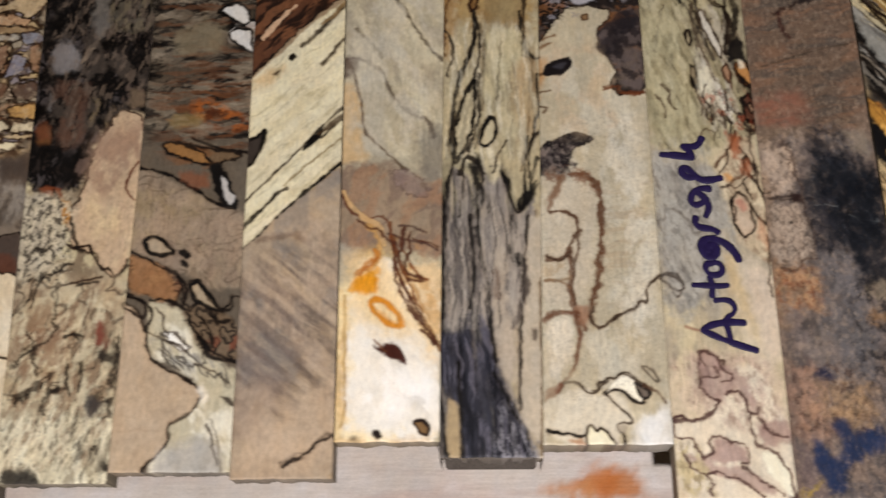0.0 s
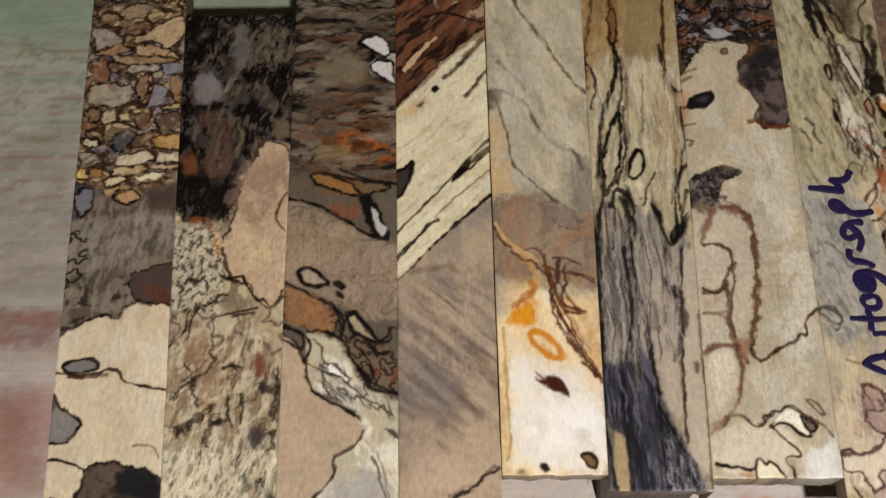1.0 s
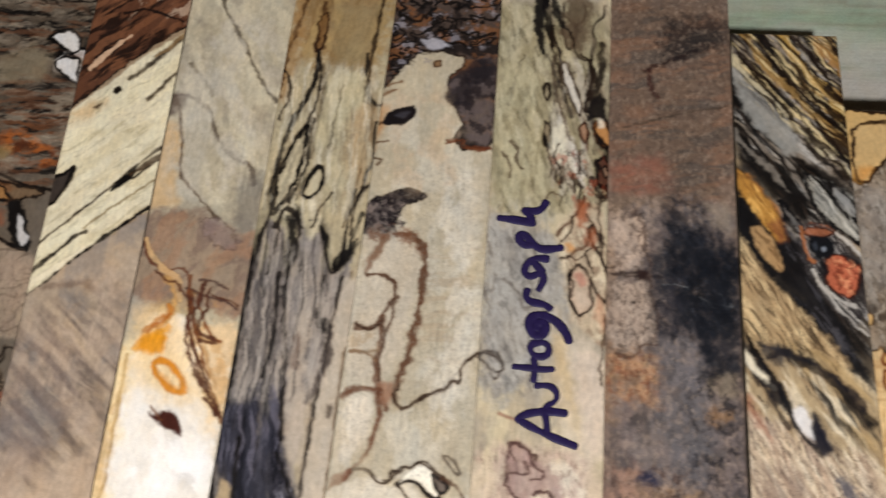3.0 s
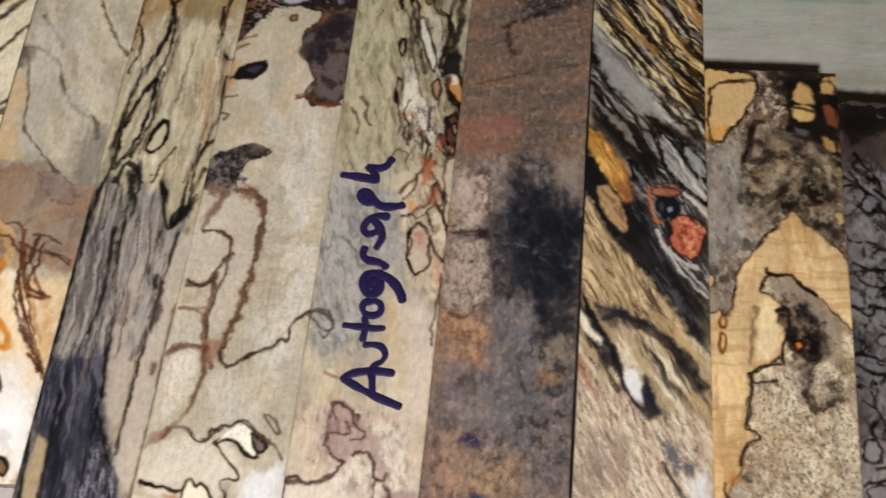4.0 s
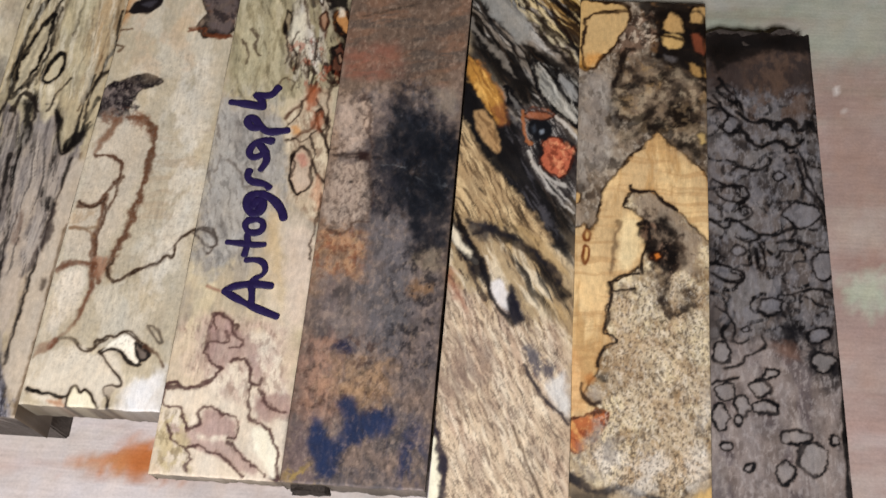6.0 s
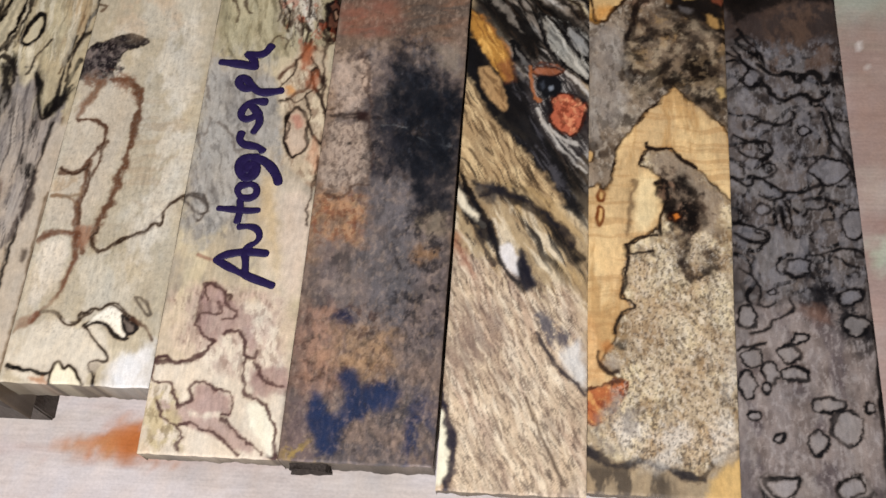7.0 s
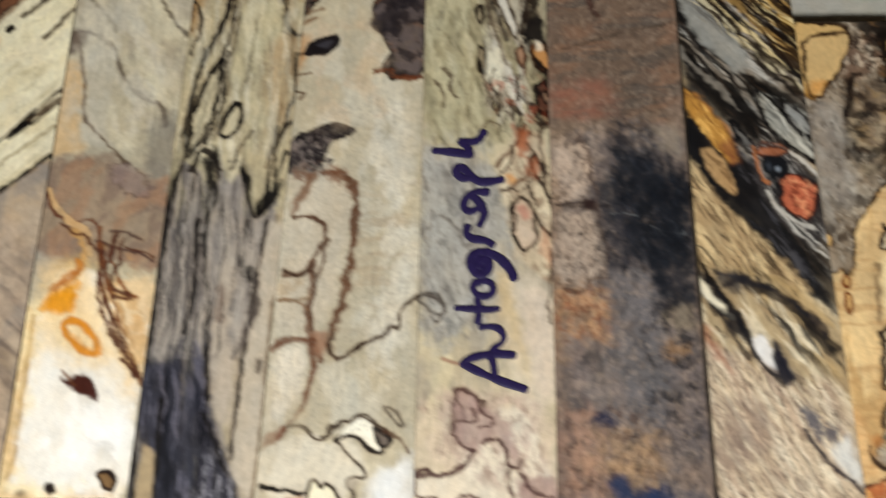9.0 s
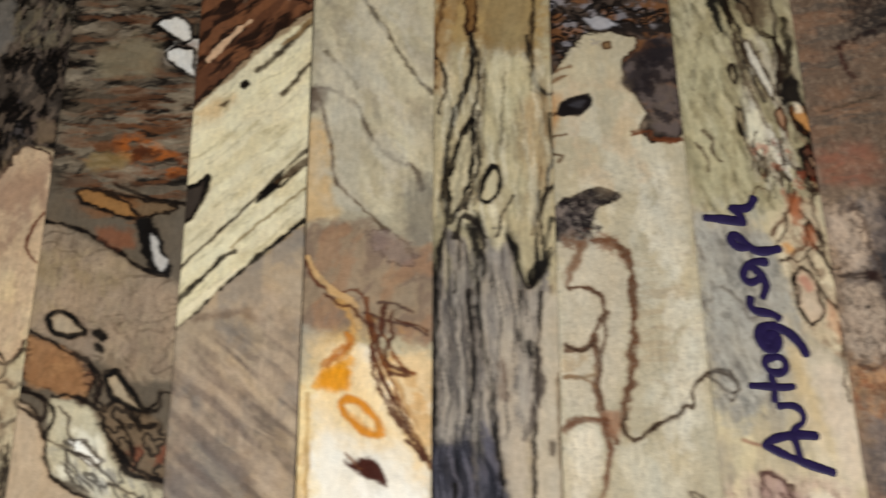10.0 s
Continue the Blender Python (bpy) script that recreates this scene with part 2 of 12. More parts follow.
def board(name, left, right, bottom, top, thick, base, paint, label, seed, ragged=0.0, tilt=(0, 0), end="#857a68", step=0.37, undercut=0.6):
    """A sawn board: left and right edges (mm at y = 0 and y = 200), ends, a painted face, sides and underside in one mesh."""
    wide = right[0] - left[0] - 0.5
    nx, ny = int(wide / step) + 1, int((top - bottom) / step) + 1
    u, v = np.meshgrid(np.linspace(0, 1, nx), np.linspace(0, 1, ny))
    lip = ragged * (fbm(u * 7, u * 0 + seed, seed, 4) - 0.75)
    chip = 0.5 * (fbm(u * 9, v * 0 + 3, seed + 2, 3) - 0.5)
    Y = bottom + (top - bottom) * v + lip * ramp(0.8, 1.0, v) + chip * (1 - ramp(0.0, 0.05, v) - ramp(0.95, 1.0, v) * (ragged == 0))
    xl = left[0] + (left[1] - left[0]) * Y / 200 + 0.05 + 0.22 * (fbm(Y / 22, Y * 0, seed + 4, 3) - 0.5)
    xr = right[0] + (right[1] - right[0]) * Y / 200 - 0.05 + 0.22 * (fbm(Y / 22, Y * 0, seed + 6, 3) - 0.5)
    X = xl + (xr - xl) * u
    c = Canvas(X, Y, base, seed * 100)
    paint(c)
    c.finish()
    edge = np.minimum(np.minimum(u, 1 - u) * wide, np.minimum(v, 1 - v) * (top - bottom))
    Z = TOP * 1000 + 0.25 * (fbm(X / 30, Y / 60, seed + 8, 3) - 0.5) - 0.3 * (1 - ramp(0.0, 0.6, edge)) + tilt[0] * (v - 0.5) + tilt[1] * (u - 0.5)
    n = nx * ny
    ring = np.concatenate([np.arange(nx), np.arange(1, ny) * nx + nx - 1, (ny - 1) * nx + np.arange(nx - 2, -1, -1), np.arange(ny - 2, 0, -1) * nx])
    m = len(ring)
    flat = np.stack([X, Y, Z], -1).reshape(-1, 3)
    side, low = flat[ring].copy(), flat[ring].copy()
    low[:, 2] = TOP * 1000 - thick
    front = ring < nx
    low[front, 1] += undercut * (0.6 + 1.6 * np.clip(fbm(low[front, 0] / 5, low[front, 0] * 0, seed + 12, 4), 0, 1))
    verts = np.concatenate([flat, side, low]) / 1000
    i = (np.arange(ny - 1)[:, None] * nx + np.arange(nx - 1)).ravel()
    quads = np.stack([i, i + 1, i + nx + 1, i + nx], 1)
    k = np.arange(m)
    k2 = (k + 1) % m
    walls = np.stack([n + m + k, n + m + k2, n + k2, n + k], 1)
    me = bpy.data.meshes.new(name)
    faces = quads.tolist() + walls.tolist() + [(n + m + k[::-1]).tolist()]
    me.from_pydata(verts.tolist(), [], faces)
    top_c = c.C.reshape(-1, 3)
    worn = (0.7 + 0.5 * fbm(side[:, 0] / 5, side[:, 1] / 5, seed + 14, 4))[:, None]
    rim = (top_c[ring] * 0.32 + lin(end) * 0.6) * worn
    # Shade put into the pigment: sides darken to 0.55 at the underside.
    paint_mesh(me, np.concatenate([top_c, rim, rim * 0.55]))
    me.polygons.foreach_set("use_smooth", np.array([True] * len(quads) + [False] * (m + 1)))
    me.materials.append(WOOD)
    ob = new(name, me)
    ob.parent = None
    return tagged(ob, label, "wood board", "spalted boards laid side by side")


# ---- the table and the room ----
def paint_table(c):
    west = 1 - ramp(-190, -120, c.X)
    east = ramp(335, 352, c.X)
    drift = c.Y + 30 * (c.noise(120, 40, 0, 3) - 0.5)
    c.mix(ramp(185, 270, drift) * 0.9, "#8ea286")
    c.mix(ramp(60, 110, drift) * (1 - ramp(205, 260, drift)) * 0.8, "#9c978a")
    c.mix((1 - ramp(30, 90, drift)) * west * 0.85, "#a88678")
    c.mix((1 - ramp(165, 215, drift)) * east * 0.8, "#a58a7e")
    c.mottle("#a9ab98", 120, 9, 0.48, 0.66, 0.6, 0, ramp(190, 260, c.Y))
    c.mottle("#8c9c80", 80, 9, 0.52, 0.70, 0.4, 0, ramp(140, 200, c.Y))
    c.mottle("#84705f", 60, 2.4, 0.60, 0.76, 0.3, 0, ramp(60, 140, c.Y) * (1 - 0.6 * east))
    c.mottle("#c3bcb0", 120, 14, 0.5, 0.70, 0.4)
    c.mottle("#b39488", 140, 14, 0.54, 0.78, 0.4, 0, 1 - ramp(90, 150, c.Y) * (1 - east))
    c.mottle("#8f7466", 60, 1.8, 0.66, 0.8, 0.12)
    c.mottle("#6f8a68", 26, 1.6, 0.60, 0.72, 0.5, 0, ramp(150, 200, c.Y) * west)
    c.mottle("#8a6a56", 30, 1.6, 0.60, 0.72, 0.5, 0, ramp(110, 170, c.Y) * west)
    c.mottle("#c4c0b0", 6, 1.4, 0.72, 0.82, 0.3, 0, west)
    c.mottle("#d6cec8", 70, 16, 0.42, 0.62, 0.6, 0, 1 - ramp(10, 50, c.Y))
    c.line([(-330, 99), (-170, 97)], "#8f5f50", 9, 0.7, 1.5, 3)
    c.patch([(96.1, 13.5), (109.6, 16.8), (118.1, 14.2), (120.0, 3.3), (106.2, 2.6), (97.7, 5.2), (92.1, 7.9)], "#b06f3c", 0.9, 4, 3)
    c.patch([(76.3, 6.5), (88.9, 9.1), (104.7, 10.5), (105.5, 6.6), (91.7, 5.3)], "#b08a5c", 0.6, 3, 2)
    c.patch([(392, 52), (420, 58), (430, 46), (404, 40)], "#a9bd9c", 0.8, 3, 3)
    c.patch([(360.4, 222.4), (398.3, 223.8), (395.6, 199.6), (362.9, 194.6)], "#a9ab98", 0.8, 9, 4)
    c.patch([(364.0, 193.2), (395.5, 198.7), (387.6, 127.6), (363.8, 125.2)], "#a58b7c", 0.7, 12, 5)
    c.patch([(364.1, 123.9), (387.5, 126.3), (385.6, 109.1), (363.4, 108.0)], "#b5a696", 0.8, 9, 5)
    c.patch([(363.3, 107.3), (385.5, 107.9), (384.7, 100.8), (363.7, 99.7)], "#a07c6c", 0.6, 6, 3)
    c.patch([(364.1, 93.1), (376.2, 99.1), (384.4, 98.4), (382.9, 84.4), (368.3, 82.5)], "#b9c2a8", 0.8, 5, 5)
    c.patch([(363.5, 63.3), (380.9, 66.5), (378.5, 44.9), (362.9, 46.1)], "#a58a7c", 0.6, 12, 5)
    c.patch([(-228.0, 92.4), (-198.6, 93.0), (-198.1, 85.5), (-226.5, 84.3)], "#8d6458", 0.8, 4, 3)
    c.patch([(-222.4, 62.2), (-200.0, 63.3), (-198.1, 29.9), (-215.8, 27.5)], "#96685a", 0.7, 10, 4)
    c.patch([(-264.0, 284.1), (-197.7, 282.7), (-202.5, 254.0), (-257.9, 251.5)], "#93a48c", 0.8, 9, 4)
    c.patch([(76.0, 5.9), (86.8, 9.0), (95.7, 11.6), (99.0, 15.6), (108.3, 16.1), (113.2, 4.0), (98.2, 4.3), (87.6, 5.3)], "#b8743f", 0.75, 3.5, 4)
    c.patch([(99.6, 12.9), (109.1, 14.5), (111.7, 5.4), (103.1, 5.9)], "#b06430", 0.7, 3, 3)
    c.line([(369.6, 183.7), (371.7, 176.2), (374.3, 174.1)], "#e6ded2", 0.8, 0.8, 1.5)
    c.line([(369.2, 168.3), (372.3, 169.9), (375.5, 167.3)], "#e6ded2", 0.8, 0.8, 1.5)


def make_table():
    x0, x1, y0, y1, step = -450.0, 650.0, -300.0, 520.0, 2.2
    X, Y = np.meshgrid(np.arange(x0, x1, step), np.arange(y0, y1, step))
    c = Canvas(X, Y, "#c4b9ae", 9000)
    paint_table(c)
    c.finish(0.0, 0.1, 0.05, 0.0)
    ny, nx = X.shape
    Z = 0.35 * (fbm(X / 90, Y / 8, 77, 4) - 0.5) - 0.2
    i = (np.arange(ny - 1)[:, None] * nx + np.arange(nx - 1)).ravel()
    me = bpy.data.meshes.new("tabletop")
    me.from_pydata((np.stack([X, Y, Z], -1).reshape(-1, 3) / 1000).tolist(), [], np.stack([i, i + 1, i + nx + 1, i + nx], 1).tolist())
    paint_mesh(me, c.C.reshape(-1, 3))
    me.polygons.foreach_set("use_smooth", np.ones(len(me.polygons), bool))
    me.materials.append(PAINT)
    table = new("table")
    table.location = (0.1, 0.1, -0.75)
    surface = new("painted_surface", me)
    body = part("tabletop", block(-0.452, 0.652, -0.302, 0.522, -0.03, -0.0016), SAWN)
    legs = [part("leg", block(x - 0.03, x + 0.03, y - 0.03, y + 0.03, -0.75, -0.03, 0.003), SAWN) for x in (-0.38, 0.58) for y in (-0.23, 0.45)]
    for ob in (surface, body, *legs):
        ob.parent = table
        ob.matrix_parent_inverse = Matrix.Translation((-0.1, -0.1, 0.75))
    tagged(table, "worn whitewashed wooden table with pink, green and orange stains", "table")


def make_room():
    # Unseen box added round the table; its pale walls bounce the lamp's light.
    for name, b in (("floor", (-1.6, 1.8, -1.8, 1.7, -0.80, -0.75)), ("ceiling", (-1.6, 1.8, -1.8, 1.7, 1.65, 1.7)),
                    ("wall_west", (-1.7, -1.6, -1.8, 1.7, -0.75, 1.65)), ("wall_east", (1.8, 1.9, -1.8, 1.7, -0.75, 1.65)),
                    ("wall_south", (-1.6, 1.8, -1.9, -1.8, -0.75, 1.65)), ("wall_north", (-1.6, 1.8, 1.7, 1.8, -0.75, 1.65))):
        ob = part(name, block(*b), FLOORING if name == "floor" else PLASTER)
        tagged(ob, "plain " + name.split("_")[0] + " closing the room", name.split("_")[0], kind="structure")


make_table()
make_room()


# ---- the boards, from one end of the row to the other ----
DK = "#1e1712"


def paint_cobbled(c):
    up = c.patch([(-207.5, 267.9), (-136.7, 266.4), (-136.0, 138.9), (-149.7, 132.3), (-168.1, 135.2), (-186.3, 135.4)], None, 1, 2)
    c.mottle("#7d6a55", 12, 8, 0.4, 0.62, 0.9)
    c.web("#241710", 11, 6.5, 0.9, 0.75, 14, up, ("#b89c72", "#8a684c", "#c6b088", "#7d7062", "#977c62", "#a88c62"))
    c.veins("#1f140e", 11, 7, 1.0, 0.9, 70, 0.5, up)
    c.mottle("#8d5c3a", 9, 5, 0.58, 0.7, 0.5, 0, up)
    c.mottle("#6d6c70", 10, 7, 0.64, 0.74, 0.7, 0, up)
    c.mottle("#2a1e18", 5, 4, 0.64, 0.74, 0.5, 0, up)
    c.patch([(-166.5, 214.9), (-143.4, 228.6), (-138.9, 211.3), (-146.3, 208.3), (-159.6, 211.7)], "#c0a071", 0.9, 0.5, 0.8, DK, 0.8)
    for pts, col in (([(-181.3, 218.3), (-170.0, 221.2), (-167.6, 213.4), (-178.7, 209.5)], "#9a9282"), ([(-173.5, 208.8), (-159.4, 210.1), (-148.2, 202.2), (-160.5, 197.9), (-172.4, 201.1)], "#a58860"), ([(-167.9, 196.5), (-155.6, 199.9), (-147.8, 198.6), (-157.3, 193.3), (-166.1, 192.0)], "#8d8a88"), ([(-180.7, 187.7), (-169.7, 190.5), (-160.2, 185.9), (-162.8, 177.2), (-175.8, 180.3)], "#9c9078"),
                     ([(-173.3, 171.5), (-169.1, 177.3), (-165.6, 175.8), (-166.8, 169.4), (-171.7, 168.6)], "#c8bd9c"), ([(-165.4, 174.3), (-162.1, 175.7), (-160.8, 171.3), (-163.9, 170.5)], "#cdbf98"), ([(-146.7, 178.4), (-138.5, 178.8), (-138.4, 173.9), (-145.4, 174.0)], "#c0a878"), ([(-148.5, 162.6), (-136.8, 163.8), (-136.7, 158.2), (-146.9, 158.9)], "#bf9c5e"), ([(-163.8, 165.7), (-160.4, 168.5), (-157.4, 164.1), (-159.8, 158.0), (-163.5, 160.0)], "#77767c"), ([(-159.5, 190.4), (-154.6, 191.8), (-152.8, 181.4), (-156.9, 180.0)], "#94745a")):
        c.patch(pts, col, 0.9, 0.7, 1.5, DK, 1.1)
    c.mottle("#4a3626", 4, 3, 0.58, 0.72, 0.6, 10, up)
    c.veins("#24180f", 9, 5, 0.8, 0.7, 15, 0.5, up, 4)
    c.patch([(-151.9, 179.9), (-148.1, 190.2), (-144.3, 190.1), (-144.7, 182.7), (-150.3, 177.0)], "#85858c", 1, 0.6, 0.6, DK, 0.9)
    c.patch([(-164.8, 146.1), (-161.0, 154.3), (-147.7, 156.1), (-145.9, 151.3), (-154.0, 147.3), (-163.2, 143.3)], "#cdbb90", 1, 0.4, 0.8, DK, 0.9)
    c.patch([(-145.2, 155.5), (-133.0, 155.9), (-132.3, 149.8), (-144.6, 150.5)], "#d2c4a0", 1, 0.4, 0.6, DK, 1.0)
    c.patch([(-153.4, 142.4), (-148.8, 145.0), (-140.3, 144.9), (-139.3, 142.2), (-145.9, 141.2)], "#e0d3b0", 1, 0.4, 0.6, DK, 1.1)
    c.patch([(-167.3, 137.9), (-160.9, 144.6), (-153.1, 140.4), (-148.8, 135.0), (-150.5, 129.6), (-160.3, 131.1)], "#b89868", 1, 0.6, 0.8, "#6a4a2a", 0.7)
    c.patch([(-182.3, 164.5), (-172.1, 162.9), (-170.8, 159.2), (-180.1, 158.2)], "#d8cba6", 1, 0.4, 0.6, DK, 0.8)
    c.patch([(-180.9, 147.7), (-174.7, 147.0), (-173.9, 141.5), (-181.2, 141.6)], "#c4ac74", 1, 0.4, 0.6)
    mid = c.patch([(-188.7, 135.5), (-166.7, 133.9), (-147.9, 137.7), (-130.9, 136.1), (-127.5, 83.6), (-146.3, 87.4), (-164.9, 73.0), (-182.0, 66.0)], "#857868", 0.95, 2, 2)
    c.mottle("#5d5044", 14, 9, 0.48, 0.62, 0.8, 0, mid)
    c.mottle("#9a8f80", 3, 14, 0.5, 0.65, 0.6, 0, mid)
    c.patch([(-145.7, 139.0), (-131.5, 141.5), (-132.0, 124.1), (-146.6, 126.9)], "#5c4a3c", 0.8, 2, 1.5)
    c.patch([(-180.9, 139.4), (-170.9, 138.0), (-174.8, 123.3), (-180.4, 120.7)], "#54535a", 0.9, 1, 1.2)
    c.veins("#201812", 9, 6, 0.9, 0.9, 20, 0.5, c.patch([(-184.8, 126.1), (-172.2, 122.0), (-163.7, 112.8), (-164.6, 102.5), (-176.7, 90.1), (-181.4, 90.2)], None, 1, 2))
    c.patch([(-151.1, 97.4), (-143.4, 101.1), (-129.7, 103.5), (-127.7, 84.8), (-146.2, 86.2)], "#4f4038", 0.85, 1.2, 1.2, "#1e1712", 0.9)
    c.patch([(-145.0, 94.8), (-135.5, 93.5), (-128.9, 86.0), (-139.1, 84.9)], "#6d4230", 0.8, 1.5, 1)
    c.mottle("#332822", 7, 6, 0.55, 0.68, 0.85, 0, c.patch([(-182.2, 95.2), (-147.6, 97.3), (-145.4, 80.1), (-178.2, 70.8)], None, 1, 3))
    cream = c.patch([(-184.2, 66.1), (-174.0, 72.6), (-165.6, 77.8), (-158.1, 81.4), (-153.2, 79.0), (-147.3, 86.2), (-141.5, 85.7), (-125.2, 83.6), (-115.4, -8.1), (-175.9, -8.1), (-185.5, 47.6)], "#cdbd9e", 1, 0.5, 0.9, "#2a1c14", 1.3)
    c.mottle("#c2b092", 10, 40, 0.5, 0.7, 0.5, 0, cream)
    c.mottle("#d4c8ae", 9, 16, 0.52, 0.7, 0.6, 0, cream)
    c.patch([(-171.9, 59.4), (-167.7, 61.7), (-161.1, 62.6), (-157.3, 61.2), (-157.7, 57.7), (-164.7, 56.6), (-170.3, 56.6)], "#86807c", 1, 0.5, 0.5, "#2b211b", 1.0)
    c.patch([(-169.7, 57.1), (-162.3, 55.7), (-163.2, 53.8), (-168.8, 54.3)], "#4a3128", 0.9, 0.6, 0.5)
    c.line([(-175.0, 56.7), (-166.8, 55.7), (-157.8, 55.4), (-153.8, 58.4), (-149.2, 57.4), (-147.2, 52.8), (-141.8, 51.9), (-136.8, 50.7), (-130.0, 50.0)], "#33241b", 1.1)
    c.line([(-168.9, 54.8), (-160.0, 54.7), (-153.4, 55.6)], "#5e3424", 1.2, 0.8)
    c.patch([(-183.7, 49.8), (-174.1, 48.0), (-170.3, 42.5), (-165.4, 39.6), (-160.5, 36.2), (-163.2, 31.8), (-165.3, 28.8), (-180.1, 28.6)], "#8d8780", 1, 0.5, 0.7, "#2a221d", 1.2)
    c.patch([(-181.3, 48.5), (-173.9, 47.0), (-171.3, 41.9), (-177.7, 40.8)], "#4e443c", 0.8, 1.2, 0.8)
    c.line([(-139.7, 27.4), (-134.9, 28.5), (-130.9, 26.3), (-129.5, 23.0)], "#6d5638", 0.7, 0.8)
    c.line([(-173.5, 22.1), (-166.0, 22.1), (-156.8, 18.4), (-154.7, 18.4)], "#2a1c14", 1.0)
    foot = c.patch([(-175.9, -8.1), (-174.1, 6.2), (-167.0, 8.3), (-162.7, 1.1), (-157.7, 10.4), (-156.7, 17.8), (-153.9, 20.5), (-146.5, 21.4), (-138.6, 18.8), (-133.2, 18.3), (-126.2, 13.5), (-121.6, -8.1)], "#6a5a4c", 1, 0.6, 1, "#1c1410", 1.2)
    c.mottle("#3a302a", 9, 8, 0.5, 0.62, 0.8, 0, foot)
    c.patch([(-145.0, 18.4), (-134.4, 19.2), (-127.3, 13.5), (-126.2, 4.1), (-138.3, 8.2), (-143.9, 10.3)], "#26242a", 0.95, 1.2, 1.2)
    spot = c.patch([(-184.9, 234.3), (-141.3, 233.4), (-133.1, 138.9), (-179.6, 139.4)], None, 1, 2.0, 1.5)
    c.mottle("#8a7056", 7, 6, 0.2, 0.45, 0.9, 10, spot)
    c.mottle("#a88c6a", 6, 4, 0.5, 0.7, 0.6, 10, spot)
    c.web("#33200f", 12, 6.5, 1.0, 0.9, 12, spot, ("#bfa67e", "#93684a", "#a39a84", "#c8b084", "#8b8890", "#a58262", "#b8a58a"))
    c.web("#3a2414", 7, 4.5, 0.7, 0.6, -10, spot)
    c.patch([(-183.7, 220.5), (-173.5, 220.3), (-168.4, 215.0), (-170.6, 209.8), (-179.0, 208.2)], "#a0968a", 0.9, 0.7, 1.1, "#2e1c0e", 1.1)
    c.patch([(-172.1, 230.8), (-162.5, 236.1), (-156.1, 232.3), (-159.9, 227.0), (-168.4, 225.4)], "#a58c70", 0.9, 0.7, 1.1, "#2e1c0e", 1.1)
    c.patch([(-165.4, 214.5), (-155.9, 219.6), (-145.2, 228.2), (-140.6, 226.4), (-139.7, 217.5), (-145.9, 209.0), (-155.2, 214.3), (-160.8, 212.7)], "#bfa67e", 0.9, 0.7, 1.1, "#2e1c0e", 1.1)
    c.patch([(-181.3, 207.3), (-169.9, 212.3), (-162.4, 210.4), (-167.7, 207.0), (-173.3, 205.4)], "#a58262", 0.9, 0.7, 1.1, "#2e1c0e", 1.1)
    c.patch([(-162.9, 210.4), (-154.4, 212.0), (-145.4, 208.4), (-147.8, 205.0), (-160.9, 205.9)], "#c09a74", 0.9, 0.7, 1.1, "#2e1c0e", 1.1)
    c.patch([(-172.2, 206.0), (-147.6, 205.6), (-141.1, 203.4), (-149.9, 200.5), (-168.6, 200.8)], "#a88c66", 0.9, 0.7, 1.1, "#2e1c0e", 1.1)
    c.patch([(-181.6, 202.8), (-173.8, 204.4), (-170.8, 193.1), (-178.1, 190.5)], "#93684a", 0.9, 0.7, 1.1, "#2e1c0e", 1.1)
    c.patch([(-165.4, 199.9), (-148.5, 201.7), (-149.4, 197.3), (-163.6, 196.5)], "#a8a294", 0.9, 0.7, 1.1, "#2e1c0e", 1.1)
    c.patch([(-149.5, 201.7), (-140.1, 202.2), (-138.9, 196.4), (-146.4, 195.2)], "#8a8c94", 0.9, 0.7, 1.1, "#2e1c0e", 1.1)
    c.patch([(-181.4, 189.8), (-169.7, 191.3), (-159.2, 189.1), (-159.8, 181.1), (-167.9, 178.0), (-178.9, 180.1)], "#a39a84", 0.9, 0.7, 1.1, "#2e1c0e", 1.1)
    c.patch([(-158.9, 194.0), (-154.2, 195.6), (-153.2, 187.2), (-156.3, 180.6), (-158.7, 185.6)], "#94745a", 0.9, 0.7, 1.1, "#2e1c0e", 1.1)
    c.patch([(-152.5, 189.3), (-147.9, 190.9), (-143.9, 188.1), (-146.5, 179.3), (-152.8, 177.7), (-152.8, 184.3)], "#8b8890", 0.9, 0.7, 1.1, "#2e1c0e", 1.1)
    c.patch([(-144.7, 195.4), (-138.9, 195.3), (-137.3, 180.4), (-142.3, 182.1)], "#a07c5c", 0.9, 0.7, 1.1, "#2e1c0e", 1.1)
    c.patch([(-174.2, 174.6), (-167.6, 177.7), (-165.5, 172.8), (-170.7, 169.6)], "#c0b08e", 0.9, 0.7, 1.1, "#2e1c0e", 1.1)
    c.patch([(-166.1, 174.5), (-160.4, 176.0), (-159.3, 172.1), (-164.2, 171.2)], "#c4b28c", 0.9, 0.7, 1.1, "#2e1c0e", 1.1)
    c.patch([(-147.2, 178.4), (-138.2, 180.9), (-137.3, 177.6), (-145.6, 176.8)], "#c8b080", 0.9, 0.7, 1.1, "#2e1c0e", 1.1)
    c.patch([(-178.9, 179.4), (-172.5, 177.7), (-173.8, 171.2), (-178.6, 171.3)], "#8a6a50", 0.9, 0.7, 1.1, "#2e1c0e", 1.1)
    c.patch([(-157.8, 174.5), (-151.8, 176.1), (-150.8, 168.0), (-155.7, 167.1)], "#7d5c46", 0.9, 0.7, 1.1, "#2e1c0e", 1.1)
    c.patch([(-149.4, 174.4), (-137.5, 175.9), (-136.5, 166.8), (-147.1, 167.0)], "#6a5444", 0.9, 0.7, 1.1, "#2e1c0e", 1.1)
